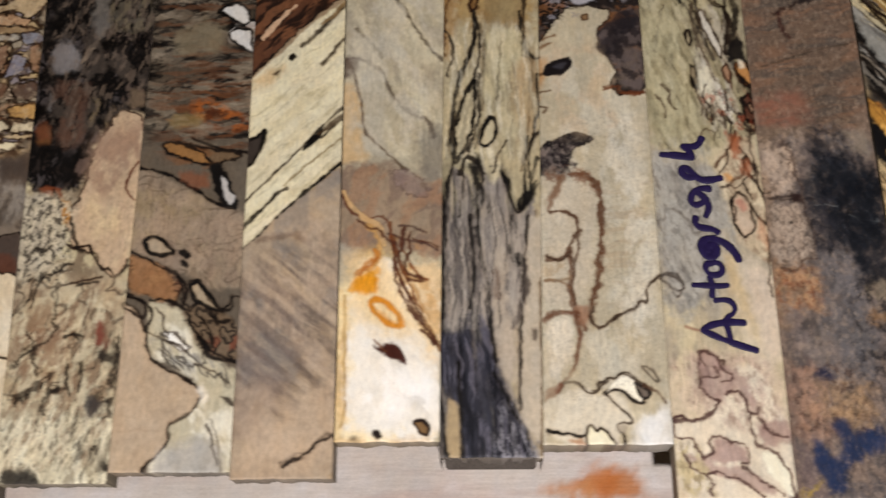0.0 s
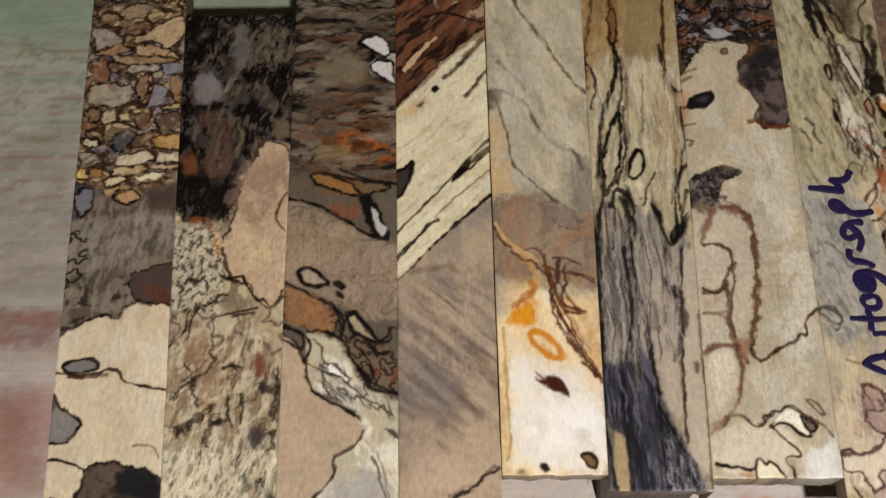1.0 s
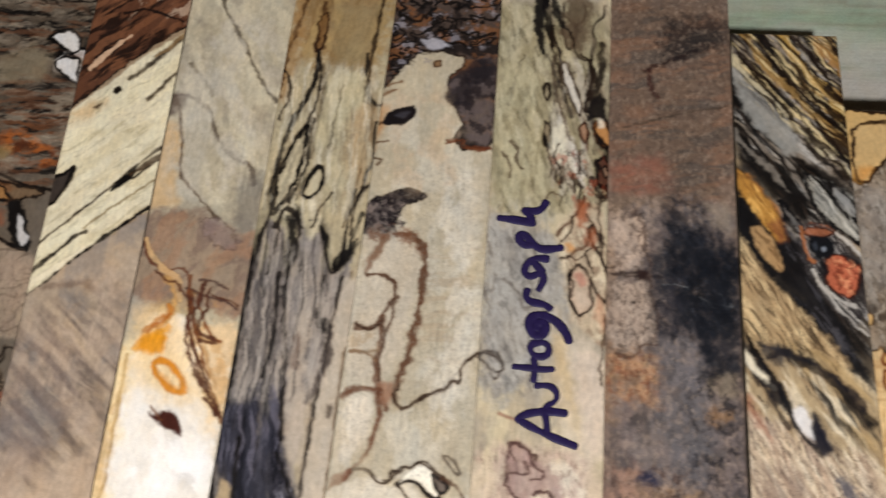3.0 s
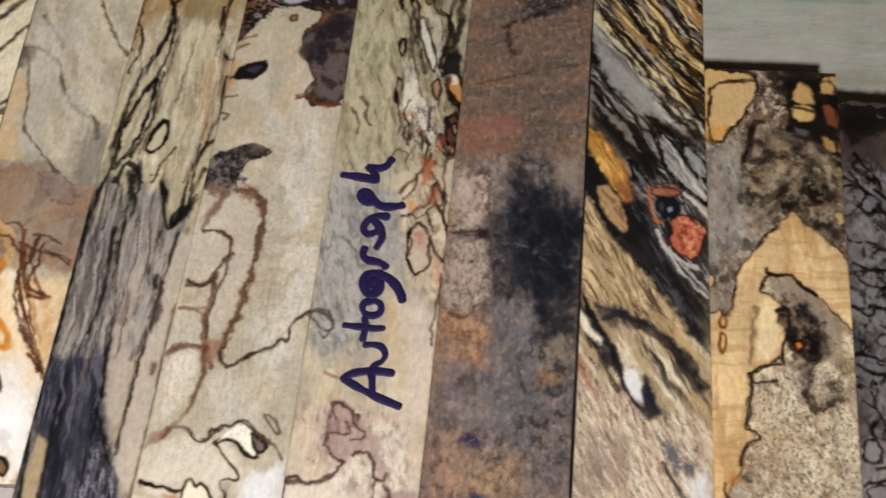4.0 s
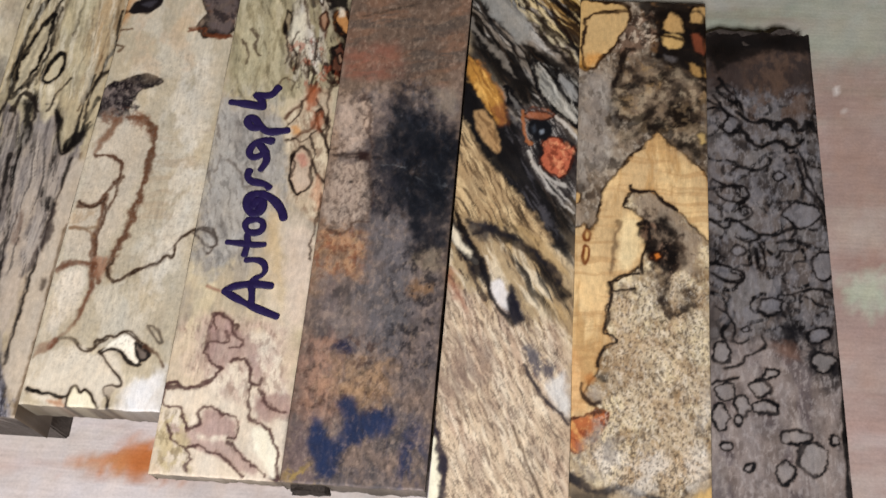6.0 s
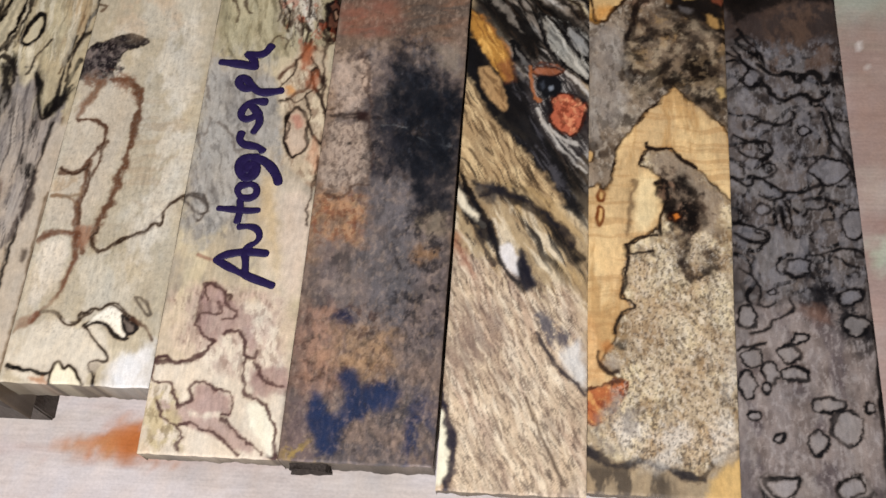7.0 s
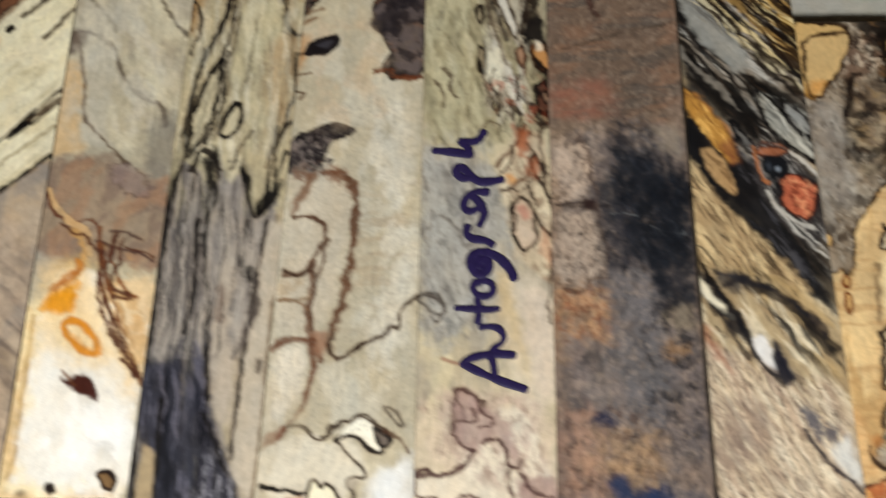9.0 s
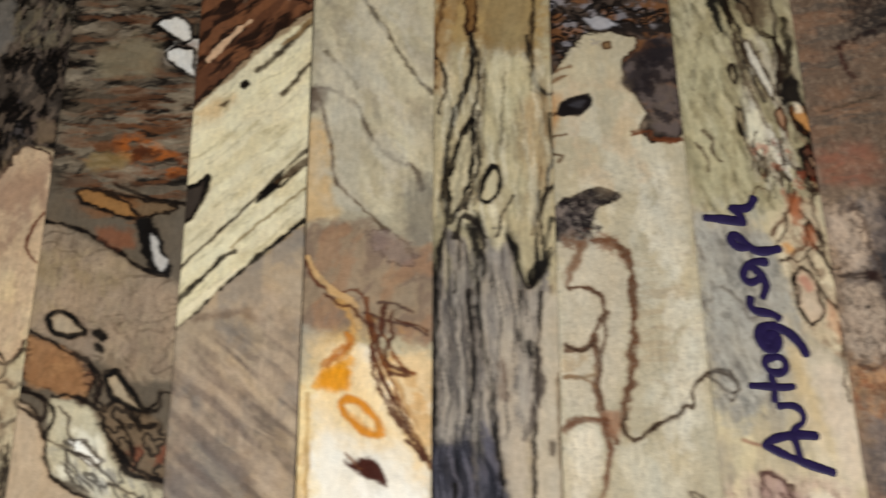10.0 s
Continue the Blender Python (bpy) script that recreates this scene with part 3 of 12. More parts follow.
    c.patch([(-178.6, 163.3), (-172.5, 163.2), (-170.3, 159.1), (-179.3, 158.5)], "#d0c6a6", 0.9, 0.7, 1.1, "#2e1c0e", 1.1)
    c.patch([(-149.3, 162.9), (-135.8, 165.5), (-134.9, 157.3), (-147.3, 157.4)], "#c49a5c", 0.9, 0.7, 1.1, "#2e1c0e", 1.1)
    c.patch([(-161.7, 154.6), (-149.6, 156.7), (-145.9, 153.5), (-150.1, 149.8), (-159.4, 147.5), (-163.8, 150.0)], "#d0c2a2", 0.9, 0.7, 1.1, "#2e1c0e", 1.1)
    c.patch([(-145.8, 155.8), (-135.4, 156.3), (-134.2, 151.0), (-146.5, 150.2)], "#d2c4a2", 0.9, 0.7, 1.1, "#2e1c0e", 1.1)
    c.patch([(-163.4, 148.4), (-149.9, 149.8), (-147.7, 147.3), (-156.0, 144.4), (-163.6, 143.8)], "#c8b084", 0.9, 0.7, 1.1, "#2e1c0e", 1.1)
    c.patch([(-150.3, 149.3), (-134.0, 150.3), (-134.2, 146.9), (-147.3, 147.1)], "#c4ae86", 0.9, 0.7, 1.1, "#2e1c0e", 1.1)
    c.patch([(-167.3, 142.7), (-159.3, 144.4), (-156.3, 142.0), (-161.3, 139.0), (-165.9, 138.4)], "#d6c49c", 0.9, 0.7, 1.1, "#2e1c0e", 1.1)
    c.patch([(-155.6, 144.1), (-146.4, 146.1), (-139.5, 145.7), (-143.2, 142.1), (-152.6, 141.6)], "#dccfaa", 0.9, 0.7, 1.1, "#2e1c0e", 1.1)
    c.patch([(-179.2, 147.9), (-174.7, 148.5), (-172.9, 142.3), (-178.9, 142.4)], "#d8bc70", 0.9, 0.7, 1.1, "#2e1c0e", 1.1)
    c.patch([(-174.0, 148.4), (-168.9, 147.7), (-167.9, 144.0), (-171.8, 143.1)], "#a5763e", 0.9, 0.7, 1.1, "#2e1c0e", 1.1)
    c.patch([(-161.6, 136.8), (-153.7, 138.2), (-150.4, 133.6), (-155.3, 130.1), (-161.0, 132.3)], "#c09868", 0.9, 0.7, 1.1, "#2e1c0e", 1.1)
    c.patch([(-176.0, 138.7), (-170.5, 138.6), (-170.4, 128.1), (-175.1, 123.7), (-179.4, 134.2)], "#7d7c84", 0.9, 0.7, 1.1, "#2e1c0e", 1.1)
    c.patch([(-165.2, 164.6), (-159.3, 168.3), (-155.3, 162.8), (-161.4, 156.6), (-165.6, 157.6)], "#55565e", 0.9, 0.7, 1.1, "#1a1512", 1.1)
    spot = c.patch([(-186.2, 234.3), (-141.3, 233.4), (-132.9, 137.5), (-179.4, 138.1)], None, 1, 2.0, 1.5)
    c.mottle("#6a4a34", 4, 3, 0.56, 0.74, 0.4, 10, spot)
    c.mottle("#c4b090", 3, 3, 0.6, 0.74, 0.3, 10, spot)
    c.patch([(-149.1, 137.7), (-135.5, 138.9), (-133.6, 128.7), (-145.5, 127.8)], "#574a40", 0.75, 2.5, 2.0)
    spot = c.patch([(-172.6, 124.6), (-132.7, 126.8), (-132.0, 107.3), (-174.0, 102.7)], None, 1, 3.0, 1.5)
    c.mottle("#948a7c", 3, 12, 0.4, 0.58, 0.8, 0, spot)
    c.mottle("#5d5248", 2, 6, 0.58, 0.68, 0.6, 0, spot)


def paint_barky(c):
    c.mottle("#7d6a52", 8, 14, 0.45, 0.6, 0.7)
    c.mottle("#c8bb94", 7, 12, 0.5, 0.64, 0.8)
    up = c.patch([(-156.4, 250.0), (-81.9, 248.4), (-76.9, 157.4), (-90.5, 160.4), (-99.1, 160.5), (-107.8, 146.7), (-109.0, 133.2), (-112.8, 122.6), (-129.4, 122.8), (-145.7, 139.0)], "#3a302a", 1, 2, 2)
    c.mottle("#17120f", 12, 16, 0.44, 0.56, 0.95, -15, up)
    c.mottle("#6a5a50", 7, 10, 0.56, 0.68, 0.75, -20, up)
    c.mottle("#57504e", 6, 9, 0.60, 0.7, 0.8, 10, up)
    c.patch([(-117.1, 226.5), (-91.0, 226.0), (-89.9, 207.3), (-102.0, 198.4), (-112.6, 204.7)], "#6b6355", 0.7, 2.5, 2)
    c.veins("#120d0a", 5, 12, 1.0, 0.95, 10, 0.5, up, 6)
    c.veins("#120d0a", 6, 9, 1.0, 0.9, -25, 0.45, up, 6)
    c.patch([(-133.2, 192.9), (-125.8, 195.8), (-118.7, 186.7), (-120.6, 180.9), (-130.5, 179.6)], "#807c7a", 0.85, 2, 1.5)
    c.patch([(-132.8, 153.9), (-127.7, 152.5), (-126.9, 144.2), (-132.9, 143.7)], "#7d5230", 0.9, 1.2, 1)
    c.patch([(-125.1, 175.1), (-113.9, 175.0), (-114.5, 141.3), (-123.0, 141.4)], "#5d463a", 0.8, 2, 1.5)
    c.line([(-111.2, 203.1), (-114.4, 195.6), (-119.8, 185.3)], "#857664", 2.2, 0.9, 0.8)
    c.patch([(-138.3, 217.5), (-127.1, 222.0), (-117.6, 217.1), (-117.6, 203.2), (-124.9, 198.8), (-136.2, 197.5)], "#110d0b", 0.85, 2.5, 2)
    c.patch([(-111.9, 195.6), (-102.0, 198.4), (-87.6, 192.2), (-86.5, 174.5), (-100.3, 176.2), (-108.4, 183.6)], "#13100e", 0.8, 2.5, 2.5)
    c.patch([(-124.2, 141.4), (-114.5, 141.3), (-112.9, 123.9), (-124.7, 122.7)], "#1a1512", 0.7, 2.5, 2)
    for pts, col in (([(-119.0, 204.8), (-113.4, 213.9), (-111.5, 221.7), (-116.7, 221.8), (-118.1, 214.0)], "#6d675c"), ([(-110.9, 169.2), (-108.3, 164.9), (-109.9, 149.5), (-112.6, 152.3)], "#857458"), ([(-105.2, 160.0), (-101.3, 163.3), (-102.3, 154.4), (-105.6, 149.4)], "#7d6a50"), ([(-123.4, 170.8), (-117.0, 173.6), (-117.3, 157.9), (-119.5, 142.7), (-123.0, 142.0), (-124.4, 158.0)], "#604a3c"), ([(-93.9, 173.2), (-88.8, 171.7), (-89.0, 163.2), (-94.4, 163.8)], "#6a5648"), ([(-130.9, 170.9), (-127.4, 168.0), (-128.0, 159.5), (-131.1, 160.9)], "#6d6a68"), ([(-108.5, 216.9), (-103.5, 218.4), (-102.5, 206.0), (-106.8, 201.5)], "#5e574a"), ([(-115.1, 134.6), (-109.6, 139.9), (-107.9, 134.5), (-113.2, 126.6)], "#6d5a50")):
        c.patch(pts, col, 0.85, 1.0, 1.4, "#100c0a", 1.0)
    c.line([(-100.2, 174.8), (-97.2, 167.5), (-97.1, 160.4)], "#120d0a", 1.6)
    c.line([(-106.7, 163.4), (-108.9, 155.0), (-113.6, 144.0), (-115.0, 133.2)], "#120d0a", 1.8)
    c.line([(-126.6, 178.1), (-126.2, 166.5), (-125.3, 152.5), (-122.0, 138.7)], "#120d0a", 2.2)
    tongue = c.patch([(-99.1, 161.0), (-91.7, 159.0), (-87.6, 153.3), (-81.4, 111.9), (-86.9, 89.4), (-91.4, 82.6), (-97.0, 87.0), (-101.0, 94.4), (-110.4, 95.8), (-115.2, 109.7), (-110.2, 120.0), (-108.3, 138.5), (-104.3, 149.4)], "#c2a888", 1, 0.8, 1, "#38251a", 0.8)
    c.mottle("#a3846c", 12, 22, 0.45, 0.6, 0.85, 0, c.patch([(-110.2, 146.7), (-86.6, 156.1), (-84.3, 119.7), (-107.9, 119.9)], None, 1, 6))
    c.mottle("#d2bb92", 14, 20, 0.48, 0.66, 0.8, 0, c.patch([(-107.9, 119.9), (-84.4, 122.3), (-84.3, 84.5), (-98.1, 87.0)], None, 1, 5))
    c.mottle("#8b6a58", 1.4, 2, 0.6, 0.78, 0.25, 0, tongue)
    c.line([(-88.1, 135.6), (-91.5, 129.0), (-91.9, 121.1), (-87.7, 117.6)], "#6b3524", 1.0, 0.9)
    c.line([(-103.6, 96.9), (-100.8, 91.9), (-96.9, 85.8), (-94.0, 87.0), (-91.4, 82.8), (-88.8, 84.5), (-85.8, 89.4)], "#33231a", 1.2)
    c.patch([(-128.4, 124.1), (-120.1, 124.0), (-118.4, 118.7), (-126.8, 120.1)], "#8a4a2c", 0.9, 0.8, 0.8)
    c.patch([(-119.0, 117.5), (-114.2, 117.4), (-113.7, 107.1), (-117.2, 107.1)], "#b9813c", 0.9, 0.8, 0.8)
    c.line([(-122.3, 122.7), (-118.7, 114.9), (-116.3, 104.6), (-112.7, 95.8), (-103.6, 97.4)], "#38231a", 1.1)
    salt = c.patch([(-141.0, 120.3), (-119.7, 120.1), (-113.7, 94.5), (-120.8, 84.8), (-126.1, 70.4), (-136.8, 65.7)], "#b8ad96", 0.85, 2, 2)
    c.mottle("#2f2922", 2.2, 2.8, 0.58, 0.68, 0.9, 0, salt)
    body = c.patch([(-140.8, 80.1), (-123.1, 84.8), (-100.1, 83.4), (-81.9, 83.2), (-78.2, 25.0), (-131.9, 25.2)], "#b19c7c", 0.7, 3, 2)
    c.mottle("#7d624c", 7, 10, 0.5, 0.62, 0.75, -25, body)
    c.mottle("#cfc2a0", 6, 9, 0.54, 0.66, 0.7, -20, body)
    c.veins("#3b2a20", 12, 14, 0.7, 0.75, -30, 0.5, body, 8)
    c.line([(-112.3, 79.8), (-106.8, 81.0), (-100.1, 82.6), (-96.7, 83.3)], "#4a3526", 0.8)
    c.line([(-131.3, 66.9), (-127.2, 70.4), (-124.3, 75.1), (-124.1, 83.6), (-118.6, 86.0)], "#33251c", 0.9)
    c.line([(-128.1, 48.4), (-122.1, 54.1), (-116.0, 59.8), (-110.6, 62.1), (-102.4, 57.4)], "#40301f", 0.8)
    c.patch([(-96.9, 62.7), (-93.1, 65.4), (-89.3, 53.9), (-93.1, 51.6)], "#7e4a3a", 0.85, 1, 1)
    c.patch([(-94.4, 53.9), (-84.3, 51.6), (-85.9, 42.6), (-92.8, 47.1)], "#4c4034", 0.8, 1.5, 1.2)
    c.line([(-126.3, 32.8), (-119.9, 33.4), (-113.8, 38.2), (-110.0, 43.8)], "#1f1915", 2.2, 0.95, 0.9)
    c.line([(-111.8, 28.4), (-111.3, 34.9), (-109.4, 37.1), (-105.0, 37.1)], "#1f1915", 1.6, 0.95, 0.7)
    c.patch([(-94.8, 31.6), (-89.7, 34.8), (-86.1, 30.4), (-89.0, 26.1), (-93.7, 26.1)], "#4a4440", 0.85, 1.2, 1.2, "#1c1612", 0.9)
    low = c.patch([(-136.8, 29.5), (-80.6, 29.3), (-76.1, -8.2), (-134.1, -8.1)], "#c9c0a2", 0.85, 6, 3)
    c.mottle("#e0d9bc", 5, 12, 0.5, 0.64, 0.8, -10, low)
    c.mottle("#8d7f66", 2.4, 6, 0.58, 0.68, 0.8, -15, low)
    c.mottle("#2a241c", 1.6, 3.4, 0.66, 0.76, 0.5, -15, c.patch([(-140.7, 61.1), (-82.7, 60.7), (-76.1, -8.2), (-134.1, -8.1)], None, 1, 4))
    c.mottle("#4a3f30", 2.0, 9, 0.62, 0.70, 0.7, -12, c.patch([(-107.2, 60.9), (-82.7, 60.7), (-76.1, -8.2), (-105.0, -8.2)], None, 1, 4))
    c.patch([(-124.7, 6.6), (-111.7, 5.5), (-107.3, -1.8), (-122.2, -7.9)], "#2c2622", 0.9, 1, 1.5)
    c.line([(-90.0, 14.9), (-86.7, 10.2), (-84.0, 5.4), (-75.1, 2.3)], "#241c16", 1.8)
    spot = c.patch([(-138.3, 217.5), (-90.8, 222.9), (-88.4, 166.0), (-126.3, 138.8)], None, 1, 3.0, 1.5)
    c.mottle("#5d5248", 6, 9, 0.52, 0.66, 0.7, -10, spot)
    c.mottle("#7d6c5c", 2.0, 7, 0.6, 0.7, 0.6, -10, spot)
    c.patch([(-117.8, 220.3), (-111.4, 220.8), (-108.6, 206.1), (-113.2, 197.1), (-117.4, 206.3)], "#78726a", 0.8, 1.8, 1.5)
    c.patch([(-133.4, 195.3), (-124.6, 196.4), (-121.2, 186.8), (-126.7, 179.5), (-131.3, 182.5)], "#86807c", 0.8, 2.0, 1.6)
    spot = c.patch([(-129.7, 176.7), (-117.6, 175.0), (-112.1, 146.8), (-123.9, 143.6)], None, 1, 3.0, 1.5)
    c.mottle("#6a4c3c", 5, 9, 0.38, 0.56, 0.8, 0, spot)
    c.patch([(-96.9, 171.3), (-89.9, 170.0), (-89.2, 163.2), (-94.7, 161.6)], "#7d6a54", 0.8, 1.4, 1.0)
    spot = c.patch([(-111.3, 220.1), (-91.9, 219.8), (-90.7, 201.3), (-109.8, 201.6)], None, 1, 2.0, 1.5)
    c.mottle("#7a6e58", 2.0, 8, 0.5, 0.62, 0.8, -5, spot)
    c.patch([(-134.7, 154.0), (-129.2, 155.3), (-127.2, 147.0), (-133.1, 145.7)], "#7d4a30", 0.8, 1.4, 1.2)
    spot = c.patch([(-132.8, 70.5), (-89.6, 79.7), (-85.5, 7.1), (-128.7, 7.2)], None, 1, 4.0, 1.5)
    c.mottle("#cfc3a2", 3, 9, 0.48, 0.62, 0.7, -15, spot)
    c.mottle("#94785c", 2.4, 7, 0.56, 0.68, 0.6, -18, spot)
    spot = c.patch([(-129.5, 61.0), (-107.6, 65.6), (-107.7, 42.7), (-126.3, 42.8)], None, 1, 4.0, 1.5)
    c.mottle("#8d6c52", 6, 9, 0.4, 0.58, 0.65, -30, spot)
    c.line([(-123.5, 31.3), (-120.1, 35.6), (-116.1, 38.9), (-112.2, 43.6)], "#2b211a", 2.4000000000000004, 0.8, 1.5, 0.8)
    c.line([(-111.7, 27.3), (-112.8, 32.5), (-111.5, 36.9), (-108.0, 36.9)], "#2b211a", 1.7600000000000002, 0.8, 1.5, 0.8)
    c.line([(-127.5, 46.8), (-119.8, 53.6), (-113.3, 59.5)], "#2b211a", 1.04, 0.8, 1.5, 0.8)
    c.line([(-89.4, 31.1), (-86.5, 32.9), (-85.0, 27.2), (-87.7, 26.1)], "#2b211a", 1.7600000000000002, 0.8, 1.5, 0.8)
    c.line([(-87.0, 58.5), (-86.4, 47.1), (-87.5, 37.7)], "#2b211a", 1.2800000000000002, 0.8, 1.5, 0.8)
    c.line([(-91.3, 14.4), (-88.0, 12.3), (-87.1, 7.1)], "#2b211a", 1.6, 0.8, 1.5, 0.8)
    c.line([(-122.6, 58.7), (-118.3, 49.5), (-116.5, 42.7)], "#2b211a", 0.8, 0.8, 1.5, 0.8)
    c.line([(-113.5, 79.9), (-114.3, 70.3), (-111.6, 60.9)], "#2b211a", 0.8, 0.8, 1.5, 0.8)
    c.line([(-130.5, 80.0), (-124.0, 82.4), (-121.3, 89.7)], "#2b211a", 0.8800000000000001, 0.8, 1.5, 0.8)
    c.patch([(-96.2, 62.7), (-94.6, 65.5), (-91.4, 58.5), (-92.2, 53.9), (-95.1, 55.1)], "#8a4a3a", 0.85, 0.9, 0.9)
    c.patch([(-94.3, 52.5), (-86.5, 51.1), (-87.3, 47.1), (-91.7, 48.0)], "#3a3028", 0.85, 1.0, 1.0)
    c.patch([(-96.9, 33.3), (-92.9, 34.9), (-89.4, 31.6), (-90.1, 27.2), (-95.4, 25.9)], "#4f4844", 0.85, 1.0, 1.2)
    spot = c.patch([(-133.9, 120.2), (-112.6, 120.0), (-110.0, 79.8), (-131.7, 80.0)], None, 1, 3.0, 1.5)
    c.mottle("#cbbfa2", 2.4, 3, 0.42, 0.58, 0.7, 0, spot)
    c.mottle("#3a3028", 1.6, 2, 0.6, 0.68, 0.8, 0, spot)
    c.line([(-128.6, 89.7), (-126.3, 93.4), (-125.5, 97.2), (-121.8, 94.6), (-119.3, 97.1)], "#241b15", 1.1, 0.85, 0.8, 0.5)
    c.line([(-112.8, 109.7), (-110.9, 102.0), (-108.5, 95.8), (-105.6, 94.5)], "#241b15", 1.5, 0.85, 0.8, 0.5)
    c.line([(-123.8, 70.4), (-122.8, 77.5), (-120.7, 83.6), (-115.7, 84.7), (-113.1, 88.4), (-109.3, 89.6)], "#241b15", 1.1, 0.85, 0.8, 0.5)
    c.line([(-106.6, 79.8), (-102.2, 80.7), (-97.7, 81.7)], "#241b15", 0.9, 0.85, 0.8, 0.5)
    c.line([(-104.8, 47.2), (-105.1, 38.2), (-102.5, 33.8)], "#241b15", 1.2, 0.85, 0.8, 0.5)
    c.line([(-100.4, 47.1), (-98.8, 40.4), (-99.7, 36.0)], "#241b15", 1.0, 0.85, 0.8, 0.5)
    c.line([(-108.1, 58.6), (-104.4, 59.5), (-100.3, 58.1)], "#241b15", 1.1, 0.85, 0.8, 0.5)
    spot = c.patch([(-127.8, 27.4), (-85.9, 27.2), (-85.5, 7.1), (-127.6, 7.2)], None, 1, 3.0, 1.5)
    c.mottle("#d4c9aa", 2.4, 10, 0.42, 0.6, 0.7, -10, spot)
    c.mottle("#5a4c3c", 0.8, 3.4, 0.64, 0.74, 0.6, -10, spot)


def paint_figured(c):
    up = c.patch([(-98.3, 255.4), (-37.2, 254.1), (-35.4, 145.7), (-52.1, 141.9), (-90.8, 146.5)], None, 1, 5)
    c.mottle("#3b332c", 22, 5, 0.42, 0.58, 0.9, 0, up, 5)
    c.mottle("#1b1714", 26, 4, 0.54, 0.64, 0.9, 0, up, 6)
    c.mottle("#8a7d6a", 18, 4, 0.58, 0.70, 0.7, 0, up, 6)
    c.patch([(-79.1, 196.5), (-64.1, 200.8), (-58.8, 194.7), (-53.6, 190.1), (-68.6, 188.9), (-78.6, 189.0)], "#857760", 0.85, 2.5, 2)
    c.mottle("#74492c", 20, 4, 0.48, 0.64, 0.85, 0, c.patch([(-83.0, 177.4), (-38.4, 176.7), (-37.7, 140.3), (-80.7, 138.2)], None, 1, 6), 5)
    c.patch([(-62.6, 164.2), (-57.7, 165.0), (-50.2, 159.8), (-47.7, 156.4), (-57.5, 158.5)], "#a8622e", 0.85, 1, 1.6)
    c.mottle("#8d5630", 14, 4, 0.54, 0.66, 0.7, 0, c.patch([(-65.1, 165.6), (-43.0, 163.9), (-42.7, 148.6), (-64.5, 151.6)], None, 1, 4))
    c.patch([(-61.5, 211.4), (-58.3, 214.4), (-51.9, 215.3), (-47.9, 210.2), (-49.6, 205.1), (-41.5, 206.5), (-39.9, 188.4), (-45.6, 189.1), (-50.7, 193.0), (-55.0, 193.1), (-57.0, 199.1), (-52.8, 203.6), (-56.8, 208.3)], "#c3c0b8", 1, 0.5, 0.9, "#171210", 1.5)
    c.patch([(-55.5, 209.2), (-51.1, 207.2), (-52.8, 204.8)], "#3c3632", 0.8, 0.6, 0.5)
    c.veins("#15110e", 30, 6, 1.0, 0.7, 5, 0.5, up, 6, 2)
    c.mottle("#120f0d", 14, 7, 0.56, 0.66, 0.85, 8, c.patch([(-98.3, 255.4), (-37.2, 254.1), (-36.3, 200.3), (-56.5, 200.6), (-92.3, 168.9)], None, 1, 8))
    c.mottle("#9a8c76", 12, 5, 0.62, 0.74, 0.6, 0, up)
    mid = c.patch([(-92.4, 134.3), (-80.2, 130.2), (-68.0, 123.4), (-56.0, 116.8), (-37.1, 108.9), (-36.6, 79.2), (-50.0, 77.0), (-63.8, 84.3), (-78.0, 93.0), (-89.6, 95.6)], "#9a8872", 0.9, 1.5, 1)
    c.mottle("#a08d72", 8, 14, 0.5, 0.66, 0.7, 0, mid)
    c.mottle("#6d5a48", 3, 7, 0.56, 0.7, 0.5, 0, mid)
    c.veins("#4a3a2c", 16, 7, 0.5, 0.5, 10, 0.5, mid, 6)
    c.patch([(-94.0, 123.7), (-60.6, 116.8), (-55.7, 109.1), (-64.5, 99.1), (-92.0, 96.8)], "#a5906e", 0.7, 5, 2)
    c.patch([(-79.0, 143.0), (-72.6, 144.9), (-61.6, 141.2), (-44.8, 139.1), (-47.1, 135.1), (-56.6, 133.9), (-66.2, 135.3), (-75.9, 139.5)], "#7d6448", 0.85, 0.8, 1.4, "#221811", 0.9)
    c.mottle("#8a5a34", 12, 4, 0.52, 0.66, 0.6, 0, c.patch([(-76.2, 144.9), (-56.8, 140.6), (-53.9, 124.6), (-75.7, 135.4)], None, 1, 3))
    c.line([(-87.5, 132.4), (-77.8, 130.7), (-68.1, 125.3), (-60.8, 120.7), (-55.9, 116.3), (-46.5, 112.8)], "#1d1511", 1.6)
    c.line([(-66.7, 146.2), (-54.5, 141.1), (-42.5, 139.1)], "#241a13", 1.0)
    c.patch([(-58.9, 132.6), (-53.0, 133.8), (-49.8, 128.5), (-46.8, 121.9), (-44.2, 115.4), (-44.6, 112.0), (-51.2, 114.7), (-55.0, 123.3)], "#1c1714", 1, 0.6, 0.9)
    c.patch([(-52.8, 128.5), (-49.7, 125.8), (-48.6, 120.6), (-45.7, 118.0), (-46.5, 114.1), (-50.4, 118.0)], "#b5b1aa", 1, 0.5, 0.6)
    c.patch([(-81.8, 98.5), (-78.4, 100.5), (-73.7, 99.2), (-67.7, 94.1), (-73.3, 92.2), (-78.5, 94.2)], "#a08c6e", 1, 0.4, 0.3, "#15100d", 1.9)
    c.patch([(-67.8, 94.9), (-63.2, 94.6), (-61.5, 92.1), (-64.1, 90.6), (-66.9, 92.1)], "#17120f", 1, 0.5, 0.5)
